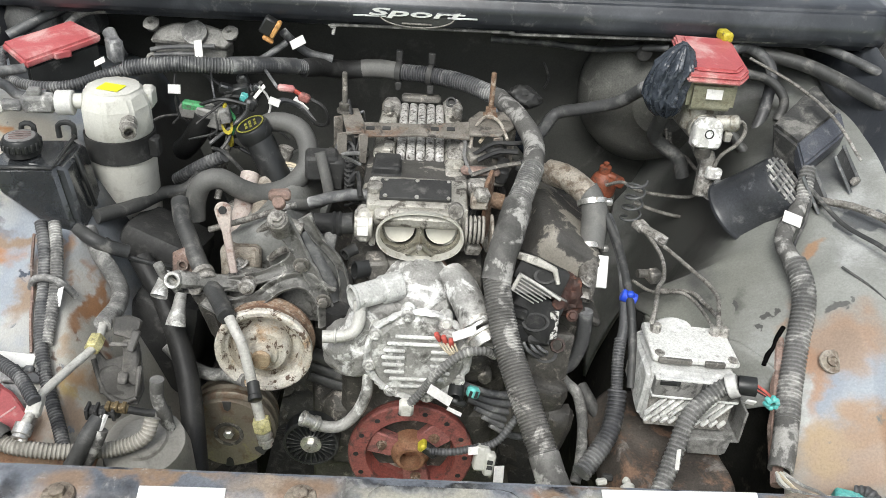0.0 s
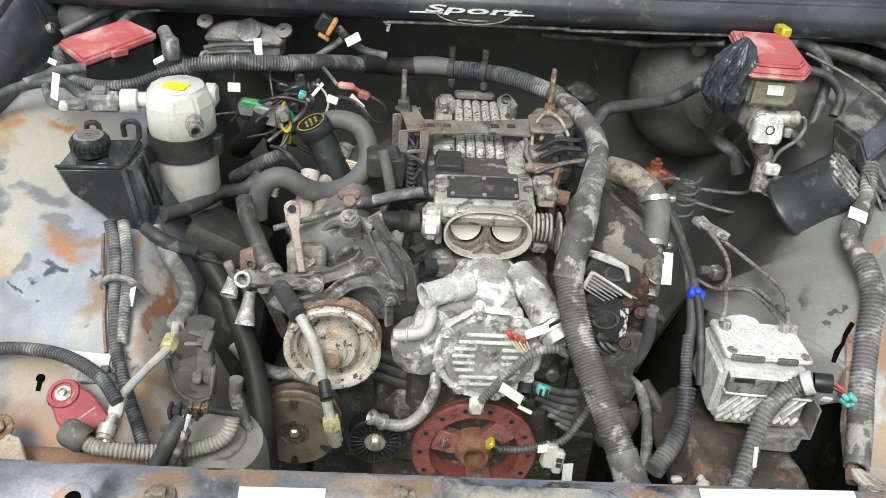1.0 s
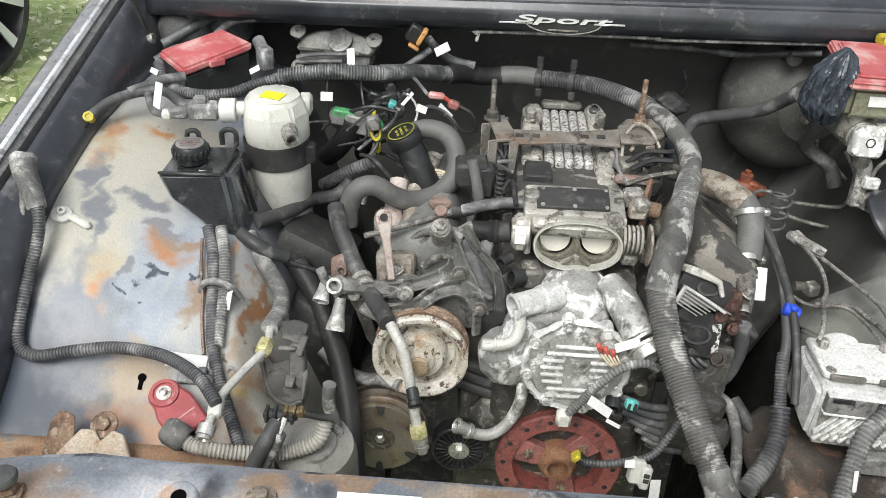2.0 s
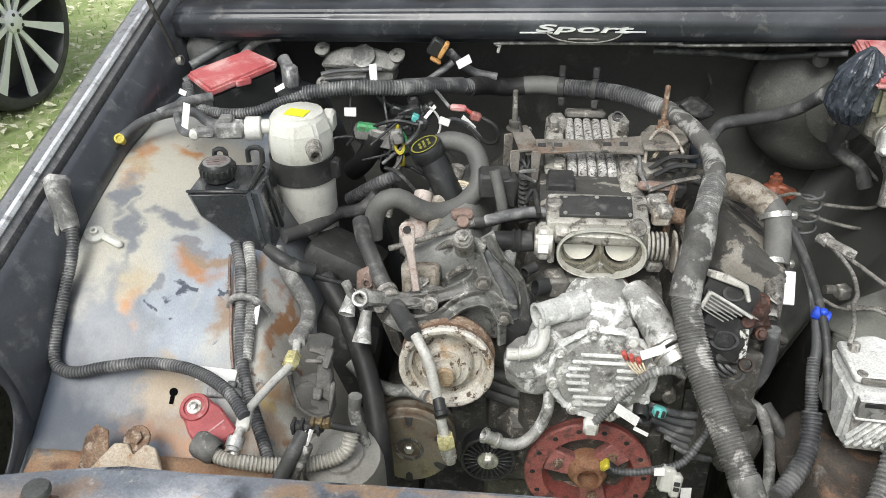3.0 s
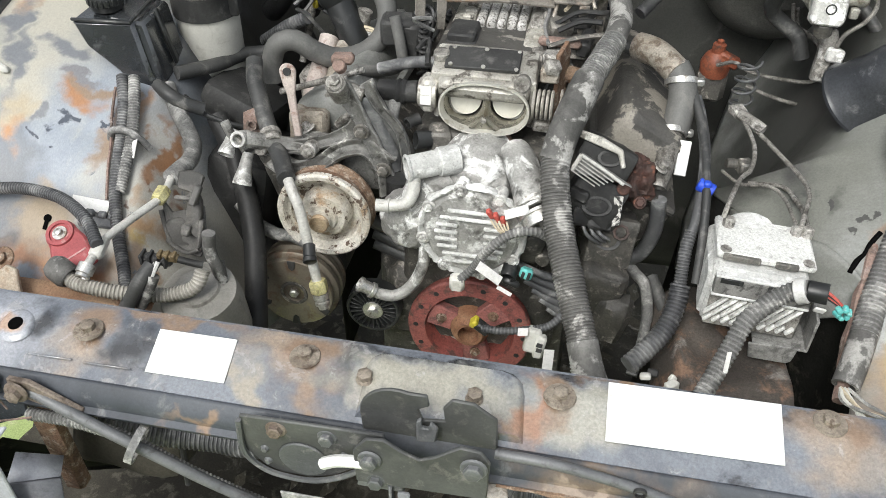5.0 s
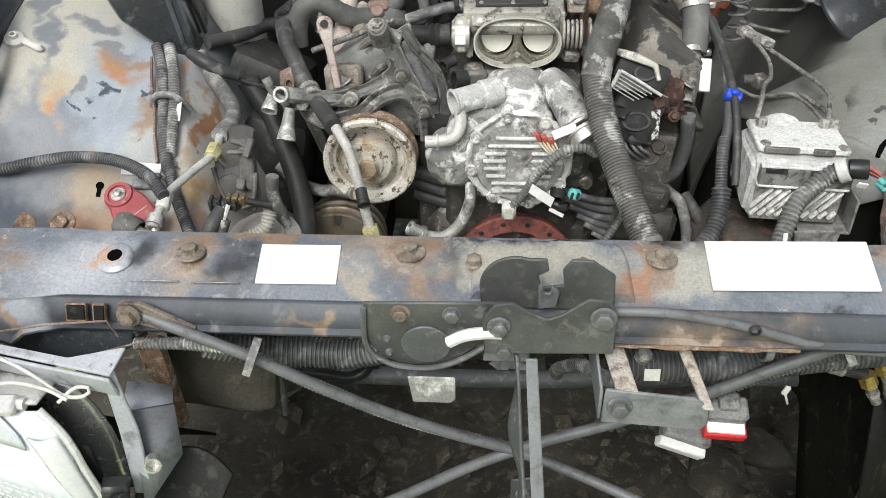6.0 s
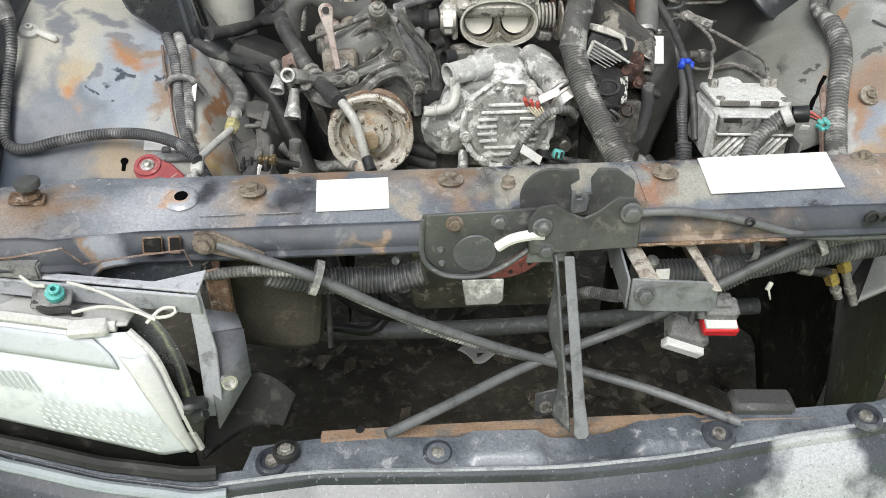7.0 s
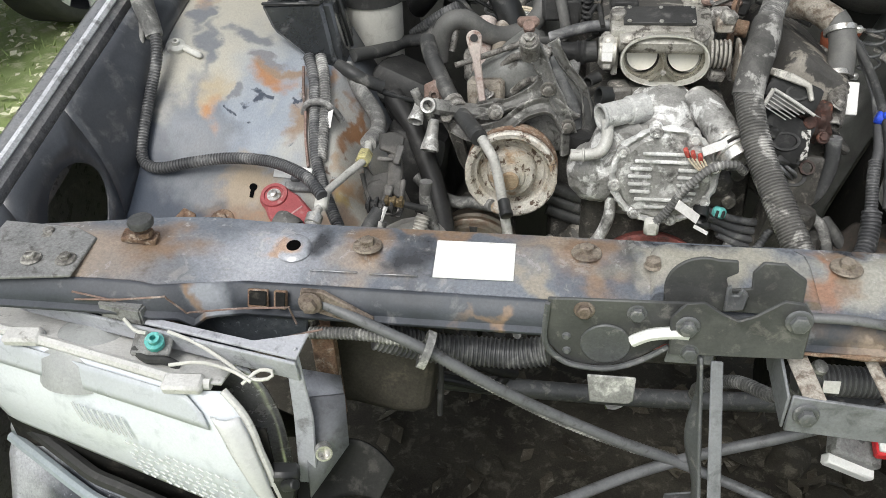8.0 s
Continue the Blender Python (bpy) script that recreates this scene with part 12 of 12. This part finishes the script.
PADS = [(-0.09, -0.006), (0.101, 0.178)]


def head_top(u, v):
    x, y, z = he(u)
    depth = 0.045 if u > -0.34 else 0.012
    if u > 0.2:
        depth = 0.045 - 0.018 * min(1, (u - 0.2) / 0.2)
    rise = 0.0
    for c0, c1 in PADS:
        edge = min(u - c0, c1 - u)
        rise = max(rise, 0.009 * min(1, max(0, edge / 0.012 + 0.6)) * min(1, max(0, (v - 0.1) * 6)))
    dip = 0.006 * min(1, max(0, min(u + 0.004, 0.088 - u) / 0.012)) * min(1, max(0, (v - 0.1) * 6))
    return (x, y + depth * v, z + 0.004 * v + rise - dip)


header = thing("header_panel", "dark blue header panel above the grille opening", "car body", (0, 0.35, 0.6), kind="structure")
bm = B()
sheet(bm, head_top, -0.75, 0.76, 0, 1, 220, 10, thick=0.006)
part("top_flange", bm, mat("flange_paint", (0.09, 0.102, 0.12), (0.2, 0.217, 0.24), (0.36, 0.37, 0.38), s1=9, s2=34, t3=0.62, soft3=0.06, rough=0.3, coat=0.4, bump=0.3, c4=(0.06, 0.068, 0.08), s4=9, t4=0.6, soft4=0.12, grit=0.3), header)
bm = B()


def head_face(u, v):
    x, y, z = he(u)
    lip = [(0.0, 0.0), (0.005, -0.006), (0.006, -0.016), (0.022, -0.03), (0.05, -0.09), (0.06, -0.2), (0.04, -0.3)]
    i = min(int(v), 5)
    k = v - i
    (a0, b0), (a1, b1) = lip[i], lip[i + 1]
    return (x, y - (a0 + (a1 - a0) * k), z + b0 + (b1 - b0) * k - 0.001)


sheet(bm, head_face, -0.75, 0.76, 0, 6, 120, 24)
hf = part("face", bm, fascia_paint, header)
hf.modifiers.new("thick", "SOLIDIFY").thickness = 0.004
bm = B()
tube(bm, [V(he(-0.37 + 1.1 * i / 24)) + V((0, -0.001, 0.001)) for i in range(25)], 0.0024, n=6)
part("edge", bm, mat("edge_pale", (0.38, 0.395, 0.41), (0.27, 0.285, 0.3), (0.2, 0.21, 0.22), s1=14, s2=40, t3=0.6, rough=0.45, bump=0.1), header, "pale line along the front crease")
bm = B()
tube(bm, [V(he(-0.74 + 0.37 * i / 12)) + V((0, 0.004, 0.014)) for i in range(13)], 0.0085, n=8)
part("lamp_seal", bm, dusty_black, header, "black rubber lamp seal")
bm = B()
tube(bm, [V(he(-0.74 + 0.38 * i / 12)) + V((0, -0.012, -0.004)) for i in range(13)], 0.007, n=8)
part("lamp_trim", bm, mat("trim_blue_grey", (0.27, 0.31, 0.33), (0.34, 0.375, 0.39), s1=12, rough=0.4, bump=0.05, grit=0.1), header, "pale trim strip below the headlight")
for x, dy, dz in ((-0.313, 0.02, 0.002), (-0.125, 0.024, -0.003), (0.2, 0.016, 0.003), (0.379, 0.006, 0.003)):
    p = V(he(x)) + V((0, dy, dz))
    bm = B()
    lathe(bm, p, (0, -0.1, 1), [(0, 0.02), (0.005, 0.018), (0.006, 0.014), (0.002, 0.012), (0.002, 0.0)], 24)
    part("screw_boss", bm, fascia_paint, header, "round raised screw boss")
    bm = B()
    lathe(bm, p + V((0, 0, 0.002)), (0, -0.1, 1), [(0, 0.0085), (0.004, 0.0075), (0.006, 0.004), (0.006, 0)], 12)
    part("screw", bm, dirty_alu, header)
lowbar = thing("radiator_sill", "tan rusty sill behind the header panel", "car body", (0, 0.4, 0.65), kind="structure")
bm = B()
sheet(bm, lambda u, v: (u, 0.383 + 0.018 * v - 0.04 * u * u, 0.663 - 0.004 * v), -0.26, 0.32, 0, 1, 60, 4, thick=0.02)
part("flange", bm, mat("sill_rust", (0.29, 0.19, 0.125), (0.36, 0.26, 0.18), (0.2, 0.18, 0.16), s1=12, s2=30, t3=0.58, rough=0.75, bump=0.3), lowbar)
for x, y in ((-0.215, 0.394), (-0.005, 0.405), (0.19, 0.397)):
    bm = B()
    lathe(bm, (x, y, 0.662), UP, [(0, 0), (0.001, 0.0055), (0.0014, 0.0045), (0.0014, 0)], 12)
    part("hole", bm, dusty_black, lowbar)
bm = B()
box(bm, (0.265, 0.405, 0.662), (0.075, 0.035, 0.028), rot=(0, 0, -4), bev=0.006)
solo("sill_block", bm, bay_slate, "grey plastic block on the sill", "block", at=(0.265, 0.405, 0.648))
cb = thing("corner_bracket", "black plastic corner bracket by the headlight", "bracket", (-0.33, 0.385, 0.66))
bm = B()
sheet(bm, lambda u, w: (-0.395 + 0.095 * u + 0.015 * w, 0.372 + 0.03 * math.sin(u * 2.6) + 0.02 * w, 0.652 + 0.03 * u + (0.085 - 0.055 * u * u) * w), 0, 1, 0, 1, 16, 10)
cs_ = part("shell", bm, mat("smooth_black", (0.022, 0.022, 0.021), (0.034, 0.034, 0.032), (0.06, 0.058, 0.054), s1=8, s2=40, t3=0.62, rough=0.85, spec=0.15, bump=0.1, grit=0.1), cb)
cs_.modifiers.new("thick", "SOLIDIFY").thickness = 0.004
bm = B()
lathe(bm, (-0.298, 0.364, 0.662), UP, [(0, 0.016), (0.007, 0.015), (0.009, 0.011), (0.003, 0.01), (0.003, 0)], 22)
part("boss", bm, dusty_black, cb)
bm = B()
bolt(bm, (-0.298, 0.364, 0.667), UP, r=0.007, h=0.006, washer=0.011)
part("bolt", bm, dirty_alu, cb)
# ground paper scrap
bm = B()
sheet(bm, lambda u, v: V((-0.045, 1.225, 0.035)) + V((0.06, 0.03, 0)) * u + V((0.04, -0.05, 0)) * v + V((0, 0, 0.008 * math.sin(u * 5 + v * 3))), 0, 1, 0, 1, 10, 8)
pp = part("paper_scrap", bm, paper_white)
pp.modifiers.new("thick", "SOLIDIFY").thickness = 0.001
tagged(pp, "torn dirty white paper scrap on the earth", "paper")

# the neighbouring vehicle
pc = thing("parked_car", "dark grey parked car with silver ten-spoke alloy wheel", "car", (-2.9, 3.6, 0.0))
WC = V((-2.46, 3.6, 0.41))
WN = V((0.995, -0.1, 0.02)).normalized()
WT = V((0.1, 0.995, 0)).normalized()
bm = B()
side = [(-3.0, 0.4), (-0.52, 0.4)] + arc(0, 0.41, 0.5, 182, 42, 16) + [(0.46, 0.76), (0.56, 0.86), (0.5, 1.0), (-0.6, 1.1), (-3.0, 1.12)]
plate(bm, side[::-1], 1.7, WC - WN * 0.03 - V((0, 0, WC.z)), WT, (0, 0, 1), bev=0.03)
part("body", bm, mat("grey_car_paint", (0.09, 0.09, 0.085), (0.12, 0.12, 0.11), s1=2, rough=0.3, coat=0.6, bump=0), pc)
bm = B()
lathe(bm, WC, WN, [(-0.26, 0.28), (-0.26, 0.375), (-0.22, 0.41), (-0.04, 0.41), (0.0, 0.398), (0.01, 0.385), (0.01, 0.355), (-0.02, 0.345)], 72)
wheel = part("wheel", bm, tyre_rubber, pc, "large black tyre")
bm = B()
lathe(bm, WC, WN, [(-0.02, 0.345), (0.008, 0.355), (0.008, 0.348), (-0.03, 0.336), (-0.12, 0.32), (-0.12, 0)], 64)
part("rim", bm, mat("rim_barrel", (0.03, 0.03, 0.032), (0.05, 0.05, 0.052), s1=8, rough=0.35, metal=0.4, bump=0), wheel, "dark rim barrel")
wa, wu, ww_ = basis(WN)
for k in range(10):
    an = 2 * math.pi * k / 10 + 0.25
    d = wu * math.cos(an) + ww_ * math.sin(an)
    s = WN.cross(d)
    bm = B()
    lo, hi = [], []
    for r, w, h in ((0.04, 0.011, -0.012), (0.2, 0.018, -0.002), (0.348, 0.028, 0.006)):
        for sg in (-1, 1):
            hi.append(bm.verts.new(WC + d * r + s * w * sg + WN * (h + 0.0)))
            lo.append(bm.verts.new(WC + d * r + s * w * sg * 0.8 + WN * (h - 0.016)))
    for i in (0, 2):
        bm.faces.new((hi[i], hi[i + 1], hi[i + 3], hi[i + 2]))
        bm.faces.new((hi[i], hi[i + 2], lo[i + 2], lo[i]))
        bm.faces.new((hi[i + 1], lo[i + 1], lo[i + 3], hi[i + 3]))
    part("spoke", bm, rim_silver, wheel, "silver spoke")
bm = B()
lathe(bm, WC, WN, [(-0.03, 0.055), (0.004, 0.05), (0.012, 0.035), (0.016, 0.02), (0.016, 0)], 24)
part("hub_cap", bm, rim_silver, wheel)
for k in range(5):
    an = 2 * math.pi * k / 5
    bm = B()
    lathe(bm, WC + (wu * math.cos(an) + ww_ * math.sin(an)) * 0.038 + WN * 0.009, WN, [(0, 0.007), (0.006, 0.009), (0.006, 0)], 6)
    part("wheel_nut", bm, dusty_black, wheel)
